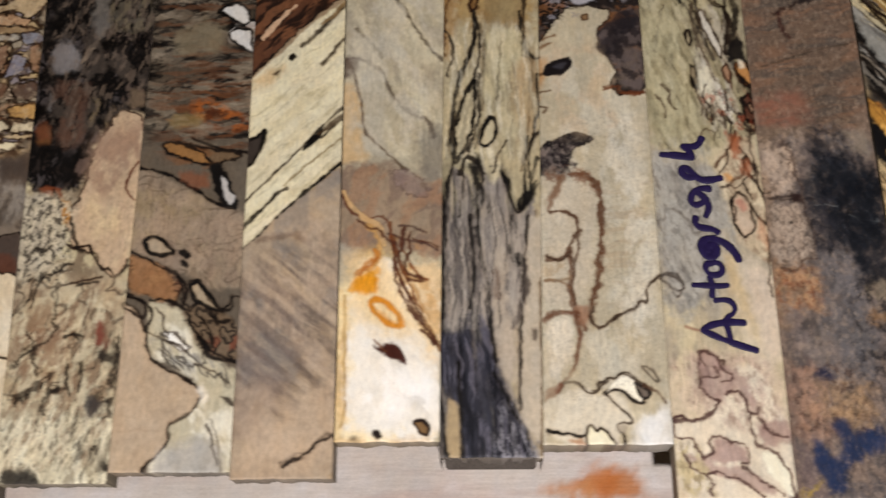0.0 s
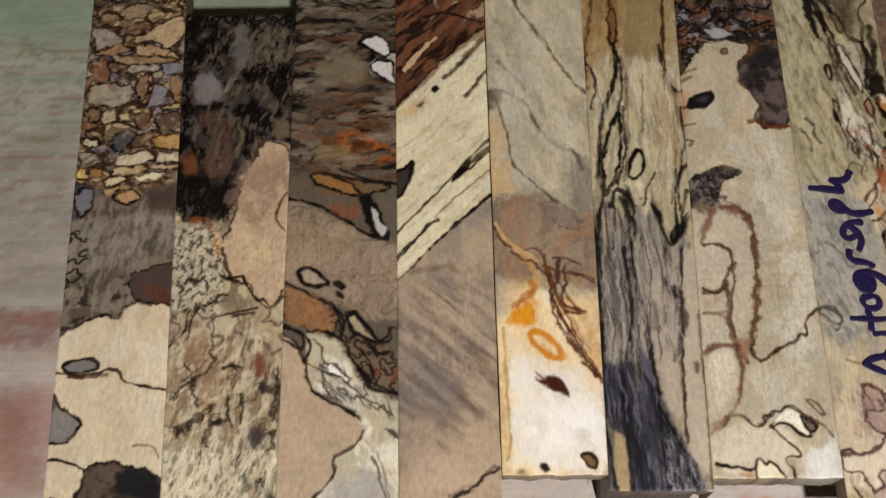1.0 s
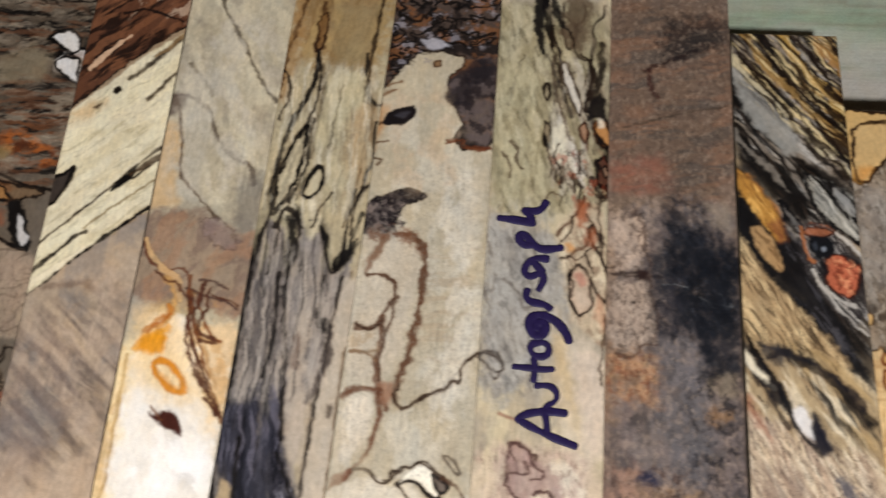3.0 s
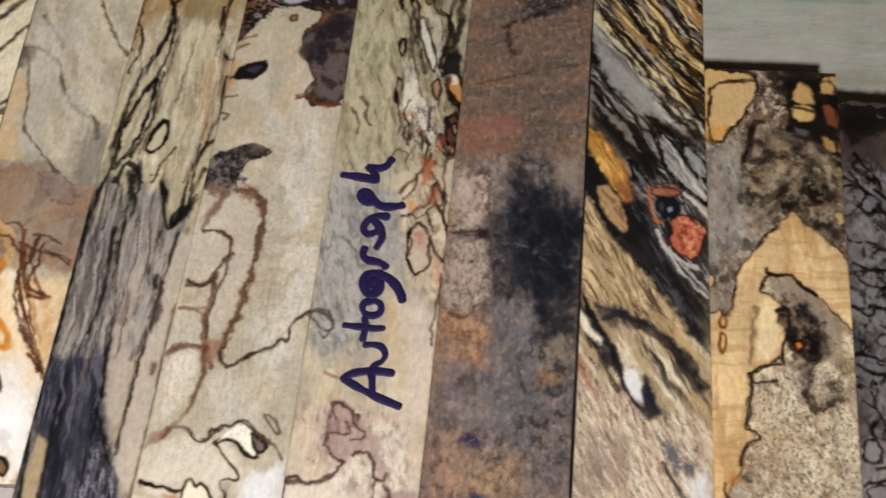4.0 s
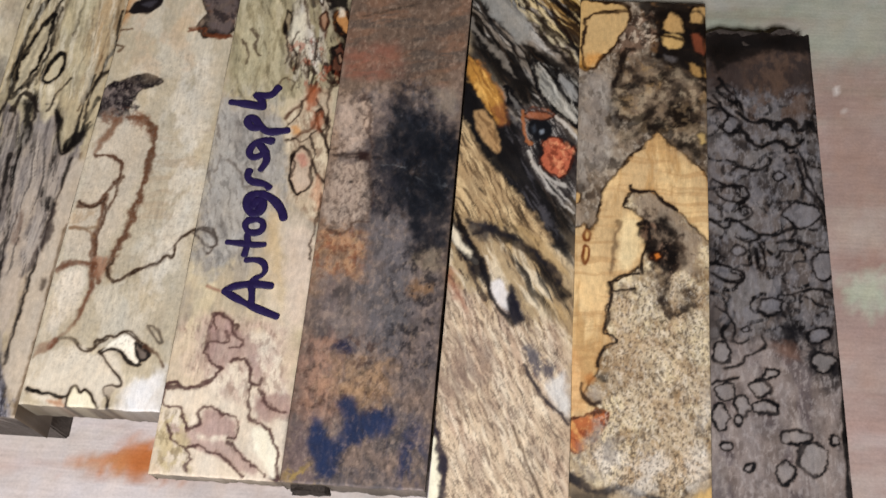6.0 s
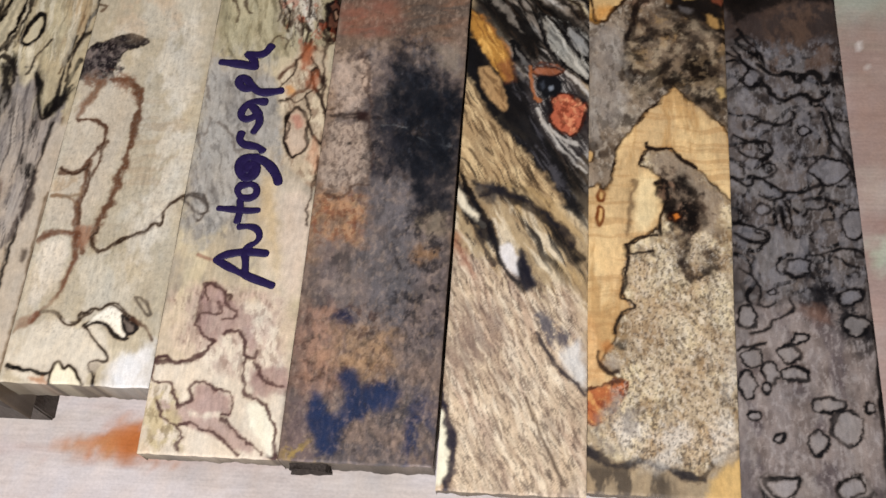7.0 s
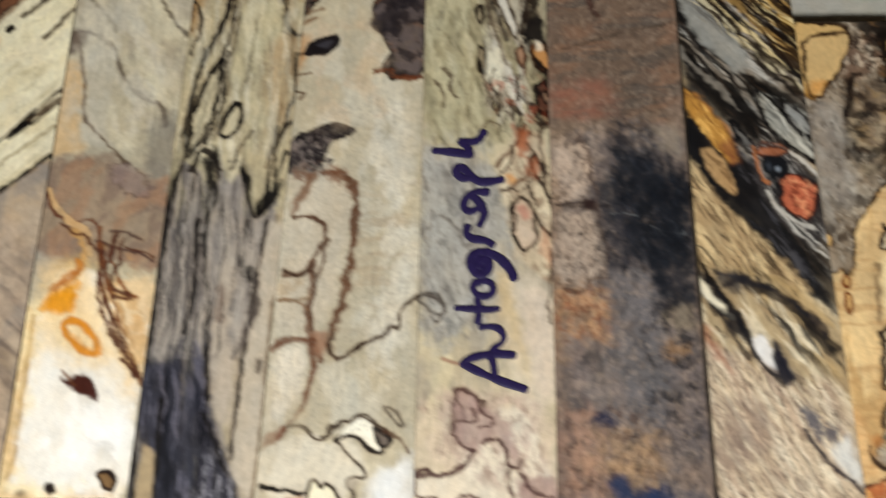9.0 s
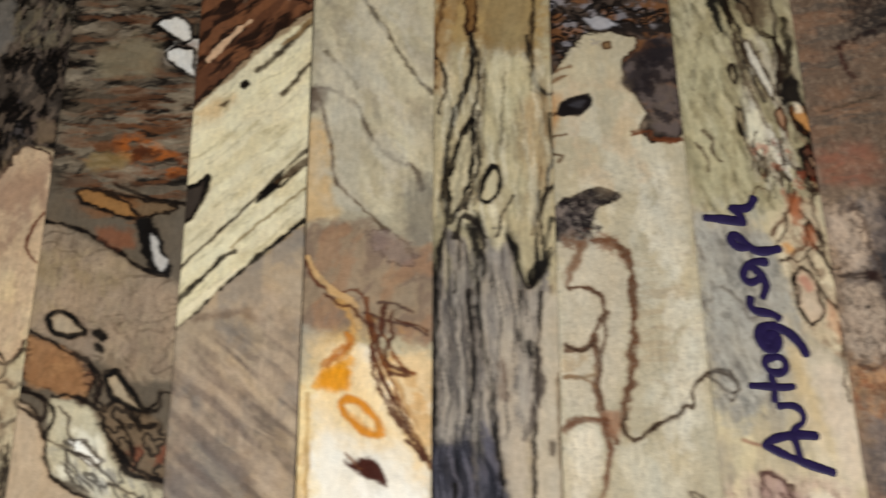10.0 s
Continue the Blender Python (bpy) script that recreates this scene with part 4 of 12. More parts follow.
    c.patch([(-66.4, 90.4), (-62.9, 89.6), (-61.7, 86.7), (-64.5, 87.7)], "#241d18", 0.9, 0.5, 0.5)
    rust = c.patch([(-89.5, 94.3), (-80.1, 90.5), (-69.6, 85.6), (-63.7, 80.7), (-64.5, 74.7), (-65.5, 71.1), (-73.5, 74.8), (-81.5, 77.2), (-88.7, 82.1)], "#8f6a4c", 1, 0.6, 0.9, "#2b1c14", 1.1)
    c.mottle("#74462c", 7, 5, 0.46, 0.62, 0.8, 40, rust)
    c.mottle("#b08a60", 5, 4, 0.56, 0.68, 0.7, 40, rust)
    c.veins("#3a2116", 7, 6, 0.7, 0.7, 40, 0.5, rust, 4)
    c.line([(-73.1, 86.8), (-64.9, 83.1), (-61.8, 78.2), (-62.2, 72.3)], "#3a2419", 0.9)
    c.patch([(-61.0, 80.6), (-57.4, 81.3), (-53.4, 77.0), (-48.7, 69.8), (-45.3, 67.0), (-52.0, 69.9), (-59.4, 74.6)], "#a9977a", 1, 0.4, 0.5, "#15100d", 1.9)
    c.line([(-49.7, 68.0), (-44.2, 69.8), (-43.2, 74.5), (-39.9, 74.5)], "#231a14", 0.9)
    pale = c.patch([(-76.8, 73.6), (-63.2, 69.9), (-56.0, 58.2), (-49.1, 49.1), (-35.9, 43.4), (-35.0, -8.2), (-67.9, -8.2), (-68.9, 10.2), (-62.9, 16.4), (-63.3, 24.9), (-52.8, 31.4), (-52.0, 38.0), (-59.8, 43.5), (-71.0, 49.2), (-75.8, 56.1)], "#bdb396", 0.95, 1.2, 1)
    c.mottle("#d8d2bd", 9, 18, 0.5, 0.64, 0.8, 30, pale)
    c.mottle("#8e8a82", 5, 14, 0.56, 0.68, 0.7, 30, c.patch([(-73.7, 58.4), (-58.1, 56.0), (-40.2, 42.3), (-40.1, 37.9), (-57.7, 44.6), (-71.0, 49.2)], None, 1, 2))
    c.veins("#5d564c", 5, 13, 0.5, 0.8, 35, 0.5, c.patch([(-72.7, 60.7), (-53.7, 55.9), (-40.2, 42.3), (-40.1, 36.8), (-53.2, 42.4), (-68.7, 46.9)], None, 1, 2), 4)
    c.patch([(-69.4, 60.6), (-62.7, 58.3), (-56.9, 53.2), (-60.1, 51.4), (-65.8, 54.9)], "#e6e4da", 0.9, 0.8, 1, "#6a645a", 0.5)
    knot = c.patch([(-63.2, 69.9), (-54.3, 71.1), (-40.8, 65.1), (-38.2, 46.8), (-44.7, 47.9), (-53.6, 51.4), (-57.1, 58.3)], "#7f6a52", 0.8, 1.5, 1)
    c.veins("#1f1611", 5, 6, 0.9, 0.95, 30, 0.5, knot, 4)
    c.mottle("#8a4f38", 6, 7, 0.54, 0.66, 0.8, 0, c.patch([(-51.6, 57.1), (-37.3, 58.1), (-37.1, 46.8), (-46.9, 49.1)], None, 1, 2))
    c.line([(-57.2, 60.6), (-51.5, 53.6), (-44.8, 49.1), (-38.2, 47.2)], "#241811", 1.8)
    c.patch([(-44.3, 34.0), (-40.0, 33.5), (-37.8, 29.2), (-41.0, 30.3)], "#4a3c30", 0.9, 0.7, 0.6)
    beige = c.patch([(-92.6, 73.7), (-85.7, 72.5), (-79.8, 67.7), (-76.1, 60.7), (-75.2, 53.8), (-72.0, 48.1), (-64.2, 43.6), (-55.3, 39.1), (-51.2, 34.7), (-53.8, 29.2), (-59.0, 24.9), (-63.6, 22.8), (-62.4, 16.4), (-66.8, 11.2), (-71.8, 6.0), (-72.0, -8.2), (-92.6, -8.2), (-97.2, 47.1)], "#b8a286", 1, 0.4, 0.6, "#2a1d13", 1.3)
    c.mottle("#ae967a", 30, 8, 0.5, 0.66, 0.6, 0, beige)
    c.mottle("#c0ab8e", 30, 12, 0.5, 0.66, 0.5, 0, beige)
    c.line([(-88.2, 76.1), (-81.3, 73.6), (-77.9, 72.4), (-76.5, 67.7), (-78.6, 65.3), (-85.6, 70.1)], "#2e2018", 1.2)
    c.line([(-77.2, 60.7), (-71.5, 58.3), (-68.1, 56.0), (-62.5, 54.8), (-59.7, 51.9)], "#4d4338", 0.6)
    c.patch([(-62.8, 14.3), (-50.3, 18.5), (-41.7, 14.3), (-41.1, -8.2), (-67.9, -8.2), (-66.6, 8.1)], "#a9a59e", 0.75, 3, 1.5)
    c.line([(-47.3, 24.9), (-43.9, 18.5), (-42.6, 10.1), (-41.4, 3.9)], "#6d675a", 0.6, 0.7)
    c.line([(-52.0, 36.9), (-50.3, 31.4), (-51.4, 38.0)], "#efe9d8", 2.5, 0.7, 1, 1.5)
    spot = c.patch([(-88.6, 229.2), (-44.5, 228.3), (-42.6, 145.8), (-85.9, 146.4)], None, 1, 4.0, 1.5)
    c.mottle("#6d5f4e", 14, 4, 0.5, 0.64, 0.7, 0, spot)
    c.mottle("#7d5236", 16, 3, 0.56, 0.68, 0.5, 0, spot)
    c.patch([(-79.2, 199.5), (-64.3, 206.3), (-55.9, 200.0), (-58.6, 189.3), (-77.4, 189.0)], "#85785f", 0.8, 3.0, 2.0)
    spot = c.patch([(-68.7, 164.3), (-59.7, 165.6), (-52.2, 159.8), (-44.0, 156.3), (-45.1, 148.1), (-57.3, 152.6), (-65.9, 156.7)], None, 1, 2.0, 1.5)
    c.mottle("#a85c26", 8, 4, 0.34, 0.54, 0.85, 0, spot)
    c.mottle("#5a2c16", 6, 3, 0.56, 0.66, 0.8, 0, spot)
    c.patch([(-76.9, 157.4), (-61.8, 158.3), (-64.0, 151.6), (-76.1, 151.2)], "#9a8050", 0.6, 1.8, 1.4)
    c.patch([(-61.4, 209.9), (-58.2, 214.1), (-53.1, 215.3), (-47.1, 211.2), (-46.5, 205.0), (-48.9, 202.6), (-52.1, 205.1), (-55.4, 207.9), (-58.1, 209.8)], "#c9c6be", 1, 0.5, 0.6, "#15110f", 1.4)
    c.patch([(-55.1, 198.8), (-51.4, 201.8), (-45.1, 200.4), (-43.6, 187.9), (-46.1, 189.7), (-51.2, 194.0), (-54.3, 195.8)], "#c9c6be", 1, 0.5, 0.6, "#15110f", 1.4)
    c.patch([(-79.0, 142.8), (-75.0, 144.6), (-66.5, 142.1), (-60.3, 139.0), (-56.6, 133.9), (-61.3, 133.9), (-68.6, 136.4), (-75.9, 139.2)], "#9c7040", 0.9, 0.6, 0.7, "#1c130e", 1.2)
    c.patch([(-70.7, 130.0), (-58.8, 129.4), (-56.2, 123.3), (-63.2, 122.6), (-69.2, 125.3)], "#94593a", 0.7, 1.8, 1.2)
    c.line([(-68.9, 143.5), (-56.8, 140.6), (-42.0, 138.8)], "#241a13", 1.0, 0.9, 0.5, 0.5)
    spot = c.patch([(-87.1, 109.4), (-41.8, 111.5), (-41.1, 79.3), (-59.1, 79.4), (-86.1, 94.3)], None, 1, 4.0, 1.5)
    c.mottle("#a08a74", 6, 9, 0.44, 0.6, 0.6, 0, spot)
    c.patch([(-86.0, 93.8), (-76.6, 89.8), (-69.5, 84.3), (-65.2, 74.7), (-72.3, 72.4), (-81.5, 76.7), (-84.9, 77.2)], "#a47850", 0.75, 1.2, 1.2)
    c.line([(-70.4, 59.5), (-67.0, 56.0), (-63.4, 54.9), (-60.1, 51.4), (-57.8, 53.2), (-61.3, 56.9), (-64.9, 59.2)], "#4f463c", 0.7, 0.85, 0.6, 0.5)
    c.line([(-69.2, 56.0), (-67.7, 49.2), (-64.2, 45.6), (-60.7, 44.4)], "#4f463c", 0.7, 0.85, 0.6, 0.5)
    c.line([(-55.6, 46.9), (-51.2, 45.5), (-46.8, 43.3), (-42.1, 38.8)], "#4f463c", 0.7, 0.85, 0.6, 0.5)
    c.line([(-73.2, 70.0), (-69.7, 67.2), (-69.9, 62.5), (-67.1, 58.3)], "#4f463c", 0.7, 0.85, 0.6, 0.5)
    c.line([(-48.3, 22.8), (-46.0, 16.4), (-43.2, 8.0)], "#4f463c", 0.7, 0.85, 0.6, 0.5)
    c.line([(-60.8, 67.6), (-57.2, 60.6), (-53.7, 55.9), (-50.2, 49.1), (-42.5, 47.9)], "#1d1510", 1.3, 0.9, 0.8, 0.5)
    c.line([(-58.7, 69.9), (-54.3, 72.2), (-50.8, 67.5), (-47.3, 62.8), (-42.9, 64.0)], "#1d1510", 1.3, 0.9, 0.8, 0.5)
    c.line([(-54.1, 65.2), (-49.4, 58.2), (-48.1, 51.4)], "#1d1510", 1.3, 0.9, 0.8, 0.5)
    c.line([(-52.0, 69.9), (-45.3, 67.5), (-42.0, 69.8), (-43.2, 74.5)], "#1d1510", 1.3, 0.9, 0.8, 0.5)
    c.line([(-86.1, 94.3), (-80.2, 91.8), (-74.2, 88.0), (-68.4, 85.6), (-63.7, 81.9), (-61.2, 75.9), (-62.1, 69.9)], "#1d140f", 1.2, 0.92, 0.7, 0.4)
    c.line([(-66.0, 83.1), (-63.1, 78.3), (-63.3, 72.3), (-59.8, 69.9)], "#1d140f", 1.0, 0.92, 0.7, 0.4)
    c.line([(-75.7, 73.6), (-68.9, 73.5), (-63.2, 70.4), (-59.1, 68.5)], "#1d140f", 1.2, 0.92, 0.7, 0.4)
    c.line([(-86.0, 76.1), (-80.2, 73.6), (-75.5, 71.2), (-74.5, 65.3), (-76.0, 60.7)], "#1d140f", 1.6, 0.92, 0.7, 0.4)
    spot = c.patch([(-87.3, 130.2), (-65.4, 119.5), (-55.7, 109.1), (-41.8, 108.9), (-41.2, 84.1), (-64.1, 89.2), (-85.1, 96.8)], None, 1, 3.0, 1.5)
    c.mottle("#a8927a", 5, 8, 0.4, 0.62, 0.6, 0, spot)
    c.mottle("#7d6a58", 0.9, 2, 0.64, 0.74, 0.5, 0, spot)
    c.patch([(-81.5, 98.7), (-77.3, 101.2), (-73.2, 98.7), (-68.4, 93.6), (-73.3, 92.2), (-78.9, 93.7)], "#a8967c", 1, 0.4, 0.4, "#15100d", 1.7)
    c.patch([(-67.0, 93.6), (-64.3, 95.6), (-61.0, 92.1), (-63.2, 90.6)], "#17120f", 0.95, 0.6, 0.6)
    c.patch([(-65.9, 90.4), (-63.7, 90.6), (-61.7, 87.2), (-63.0, 86.7)], "#241d18", 0.9, 0.5, 0.5)
    c.patch([(-60.9, 79.4), (-56.9, 80.9), (-52.6, 74.1), (-48.0, 68.4), (-53.8, 70.8), (-58.4, 74.2)], "#a8977c", 0.95, 0.5, 0.5, "#15100d", 1.5)


def paint_striped(c):
    up = c.patch([(-48.1, 267.8), (2.6, 266.6), (-0.8, 221.1), (-18.7, 206.0), (-33.6, 188.3), (-44.5, 175.3), (-45.8, 176.8)], "#6e4630", 1, 0.6, 0.8, "#1d120d", 0.8)
    c.mottle("#2a1a13", 5, 22, 0.52, 0.62, 0.9, -45, up)
    c.mottle("#8a5a3c", 4, 20, 0.54, 0.64, 0.8, -45, up)
    c.mottle("#b39a80", 4, 8, 0.66, 0.74, 0.8, -45, c.patch([(-31.9, 254.0), (-0.3, 253.3), (-0.8, 221.1), (-28.9, 218.6)], None, 1, 3))
    c.line([(-40.0, 195.8), (-33.8, 204.8), (-26.3, 212.9)], "#c8a583", 2.6, 1, 0.6)
    c.line([(-31.5, 224.9), (-21.3, 227.8), (-5.9, 221.2)], "#2a1b14", 1.4)
    pale = c.patch([(-45.7, 172.5), (-32.4, 186.8), (-18.7, 203.0), (-0.8, 218.0), (0.2, 131.8), (-4.5, 131.4), (-24.4, 111.3), (-41.4, 91.4), (-43.6, 91.4)], "#d0c6a6", 1, 0.6, 0.6)
    c.mottle("#c5b68a", 5, 26, 0.48, 0.64, 0.4, -45, pale)
    c.mottle("#ddd4b0", 8, 22, 0.52, 0.66, 0.5, -45, pale)
    c.patch([(-43.3, 173.9), (-36.0, 179.6), (-28.6, 180.9), (-33.4, 173.7), (-40.7, 169.5)], "#c9a876", 0.7, 3, 1.5)
    c.mottle("#8f8158", 1.5, 9, 0.66, 0.78, 0.3, -45, pale)
    c.patch([(-27.6, 186.7), (-25.6, 188.2), (-24.1, 186.1), (-26.1, 183.8), (-27.9, 184.7)], "#231a12", 1, 0.5, 0.3)
    c.patch([(-34.4, 176.6), (-32.3, 178.9), (-30.3, 179.5), (-32.0, 176.6)], "#4a3520", 0.9, 0.7, 0.4)
    c.line([(-22.4, 191.1), (-16.2, 197.5), (-11.1, 204.4), (-4.7, 212.5)], "#2d2116", 2.2, 0.9, 0.6, 0.8)
    c.line([(-12.5, 182.1), (-10.0, 185.6), (-6.2, 191.4), (-3.2, 196.7)], "#3b2e1e", 2.0, 0.9, 0.6, 0.8)
    c.line([(-13.6, 202.9), (-8.6, 207.4), (-2.9, 216.5)], "#93764e", 2.0, 0.8)
    c.patch([(-45.0, 143.7), (-39.0, 145.8), (-35.5, 150.1), (-35.9, 143.0), (-38.8, 135.0), (-44.6, 129.7)], "#4a4038", 1, 0.5, 0.5, "#16100c", 1.4)
    c.line([(-44.2, 112.8), (-35.1, 123.0), (-23.4, 136.1), (-13.9, 148.2), (-2.7, 160.5)], "#2a2016", 1.1, 0.95, 0.35)
    c.patch([(-19.4, 138.8), (-17.5, 144.2), (-12.7, 148.7), (-10.2, 152.3), (-11.5, 145.4), (-15.1, 141.4)], "#1b1512", 1, 0.5, 0.4)
    c.line([(-12.4, 147.4), (-7.9, 150.9), (-2.3, 156.9)], "#4f3a24", 2.0, 0.9, 0.4)
    c.line([(-11.5, 145.4), (-2.3, 154.9)], "#231a12", 1.0, 0.9, 0.3)
    c.line([(-25.7, 122.9), (-18.7, 130.7), (-11.5, 137.3), (-2.4, 145.3)], "#8a7750", 1.0, 0.8)
    c.line([(-43.9, 101.4), (-34.9, 111.4), (-28.0, 119.6), (-24.5, 122.1)], "#1f1812", 2.0, 0.95, 0.5)
    c.line([(-43.6, 90.2), (-34.7, 100.0), (-23.3, 112.6), (-14.0, 122.8), (-2.1, 133.2)], "#1a1410", 2.1, 1, 0.4)
    c.line([(-43.7, 95.1), (-32.5, 106.3), (-23.3, 115.1)], "#e0d5b4", 3.0, 0.8, 0.4)
    low = c.patch([(-45.9, 89.0), (-32.4, 102.5), (-21.0, 115.1), (0.2, 133.2), (1.8, -8.3), (-43.2, -8.2)], None, 1, 0.6)
    c.mix(low, "#ab987f")
    c.mottle("#8d7f6e", 14, 24, 0.45, 0.6, 0.6, 50, low)
    c.mottle("#b39b7c", 14, 18, 0.5, 0.66, 0.8, 30, low)
    c.ripple("#6f5f53", 6.5, 50, 0.35, 0.8, 0.7, c.patch([(-43.5, 84.1), (-7.2, 101.0), (1.5, 78.9), (0.5, 29.0), (-22.8, 20.5), (-42.1, 29.2)], None, 1, 8))
    c.mottle("#5c4d42", 4.6, 30, 0.50, 0.62, 0.35, 50, c.patch([(-43.5, 84.1), (-7.2, 98.5), (-0.7, 79.0), (-1.6, 33.4), (-22.9, 24.8), (-42.1, 29.2)], None, 1, 8))
    c.mottle("#bba68c", 4.2, 30, 0.54, 0.66, 0.6, 50, c.patch([(-27.8, 98.7), (2.2, 113.6), (-0.0, 3.8), (-22.8, 3.9)], None, 1, 8))
    c.mottle("#75655a", 3.2, 22, 0.56, 0.70, 0.5, 52, c.patch([(-43.6, 89.0), (-2.7, 96.0), (-1.6, 33.4), (-42.0, 27.0)], None, 1, 8))
    c.mottle("#85807a", 14, 20, 0.54, 0.70, 0.45, 0, low)
    c.patch([(-38.4, 8.0), (-27.0, 18.4), (-1.4, 42.1), (0.1, 7.9), (-18.6, -0.2), (-38.1, -8.2)], "#b8a084", 0.75, 5, 3)
    c.patch([(-42.4, 40.1), (-18.6, 37.8), (-27.1, 24.8), (-41.7, 14.3)], "#8b7562", 0.6, 6, 3)
    c.line([(-33.5, 98.8), (-27.8, 100.0), (-20.9, 101.2), (-14.1, 98.6)], "#6c5444", 2.0, 0.5, 1, 2)
    c.line([(-19.5, 8.0), (-15.5, 11.1), (-9.2, 12.1), (-6.5, 16.7), (-3.9, 19.2), (0.3, 18.8)], "#33251a", 1.1)
    c.patch([(-16.9, 55.7), (-14.7, 57.5), (-14.3, 54.6)], "#4c3c30", 0.8, 0.6, 0.4)
    spot = c.patch([(-38.1, 98.8), (-2.5, 111.1), (-0.8, 14.2), (-20.7, 8.0), (-38.4, 8.0)], None, 1, 4.0, 1.5)
    c.mottle("#b49e86", 16, 26, 0.36, 0.58, 0.7, 40, spot)
    spot = c.patch([(-36.6, 79.3), (-18.6, 83.9), (-12.1, 46.6), (-20.8, 33.4), (-37.0, 42.3)], None, 1, 6.0, 1.5)
    c.mottle("#8a7c72", 12, 20, 0.4, 0.6, 0.6, 45, spot)
    c.ripple("#74645a", 7.5, 52, 0.35, 0.8, 0.5, spot)
    spot = c.patch([(-20.8, 31.3), (-1.4, 42.1), (-0.9, 12.1), (-31.1, 7.0), (-35.4, 12.2)], None, 1, 5.0, 1.5)
    c.mottle("#bda68a", 12, 18, 0.34, 0.56, 0.7, 40, spot)
    c.line([(-18.6, 7.0), (-16.1, 9.6), (-12.4, 10.0), (-8.2, 13.1), (-5.6, 16.7), (-1.8, 17.9)], "#33251a", 1.2, 0.95, 0.6, 0.5)


def paint_orange_white(c):
    c.mottle("#b5ab90", 8, 20, 0.5, 0.66, 0.8, 20)
    c.mottle("#a39882", 10, 24, 0.52, 0.66, 0.7, 35)
    c.mottle("#cabfa0", 7, 16, 0.54, 0.66, 0.6, 20)
    c.line([(5.0, 253.2), (9.7, 230.4), (17.0, 219.2), (23.0, 208.3), (28.8, 197.7), (33.5, 190.1), (39.3, 182.7)], "#4c4234", 1.4, 0.85, 0.8, 0.8)
    c.line([(1.4, 199.6), (7.5, 193.5), (13.5, 184.6)], "#6a5f4a", 1.6, 0.7, 0.6, 0.9)
    c.line([(-3.3, 183.4), (2.4, 184.8), (8.5, 181.8), (14.5, 175.9), (16.7, 168.7), (20.1, 161.6), (25.9, 157.3), (34.1, 153.0), (36.1, 144.8)], "#514132", 1.6, 0.85, 0.8, 0.8)
    c.patch([(-3.3, 186.3), (3.6, 184.8), (2.2, 177.5), (-3.5, 173.3)], "#5e4a40", 0.8, 1.2, 0.8)
    c.patch([(7.2, 180.3), (13.3, 177.3), (16.5, 164.4), (14.7, 145.1), (19.1, 134.3), (5.1, 139.8), (5.5, 159.0), (3.4, 173.2)], "#b3ab96", 0.8, 2.5, 1.2)
    c.patch([(-4.5, 171.9), (2.1, 171.8), (5.5, 159.0), (5.2, 145.2), (9.7, 134.4), (-4.5, 131.9)], "#c6a677", 0.85, 1.8, 1)
    c.line([(1.0, 179.0), (3.3, 168.9), (5.5, 160.4), (6.0, 150.7), (8.8, 145.2), (15.7, 138.3), (21.4, 132.9), (24.7, 128.9)], "#5a442f", 1.2, 0.9)
    c.patch([(29.2, 150.4), (43.5, 150.2), (40.8, 103.1), (34.5, 113.2), (30.7, 131.5)], "#746c62", 0.6, 4.5, 3)
    mid = c.patch([(-5.7, 131.9), (19.0, 132.9), (28.1, 126.2), (42.0, 123.5), (39.9, 88.3), (26.7, 93.3), (8.4, 88.5), (-5.1, 88.7)], "#9a836a", 0.85, 2.5, 2)
    c.mottle("#806a5c", 12, 6, 0.48, 0.62, 0.7, 60, mid)
    c.mottle("#a57f60", 16, 7, 0.54, 0.66, 0.7, 60, mid)
    c.patch([(17.8, 130.3), (28.3, 128.9), (34.7, 118.4), (30.0, 115.8), (22.1, 121.1)], "#8a7672", 0.5, 2, 2, "#5a4642", 0.5, 0.5)
    c.line([(-3.5, 122.7), (-1.2, 118.8), (2.1, 111.0), (8.9, 105.9), (14.8, 109.6), (18.1, 105.8), (20.0, 95.8)], "#74402a", 1.1, 0.9)
    c.line([(-1.2, 120.1), (3.3, 112.3), (8.9, 107.1), (14.6, 104.6), (16.6, 95.8)], "#cfa873", 2.4, 0.85)
    c.line([(17.9, 100.8), (24.6, 98.2), (31.4, 96.9), (37.9, 93.2)], "#5b4038", 1.0, 0.9)
    c.line([(22.6, 104.5), (29.4, 103.2), (33.8, 100.6)], "#5b4038", 1.0, 0.8)
    white = c.patch([(5.1, 88.6), (17.5, 90.9), (26.2, 83.5), (39.3, 78.7), (39.5, 9.9), (-6.2, 8.0), (-1.3, 46.6), (3.6, 74.2)], "#dfd8c8", 1, 2, 1.5)
    c.patch([(23.0, 86.0), (39.9, 88.3), (40.8, 48.6), (33.9, 60.0), (27.9, 71.6)], "#d6b98c", 0.9, 1.5, 1.5)
    c.patch([(-5.0, 98.5), (8.6, 93.4), (3.7, 78.9), (-4.1, 79.0)], "#a79f8c", 0.8, 2, 1.5)
    c.patch([(-4.1, 79.0), (2.6, 76.6), (1.9, 46.6), (3.6, 24.7), (1.2, 12.1), (-5.1, 12.1)], "#d4b27a", 0.9, 1.4, 1)
    c.patch([(1.7, 88.6), (15.4, 95.8), (26.0, 78.8), (29.5, 60.0), (16.4, 57.8), (3.5, 69.5)], "#e6c078", 0.6, 5, 2)
    c.mottle("#e8d2a0", 10, 14, 0.44, 0.62, 0.8, 30, c.patch([(-3.0, 79.0), (4.8, 78.9), (4.6, 24.7), (14.9, 17.3), (39.4, 24.6), (38.3, 7.9), (-5.1, 8.0)], None, 1, 4, 2))
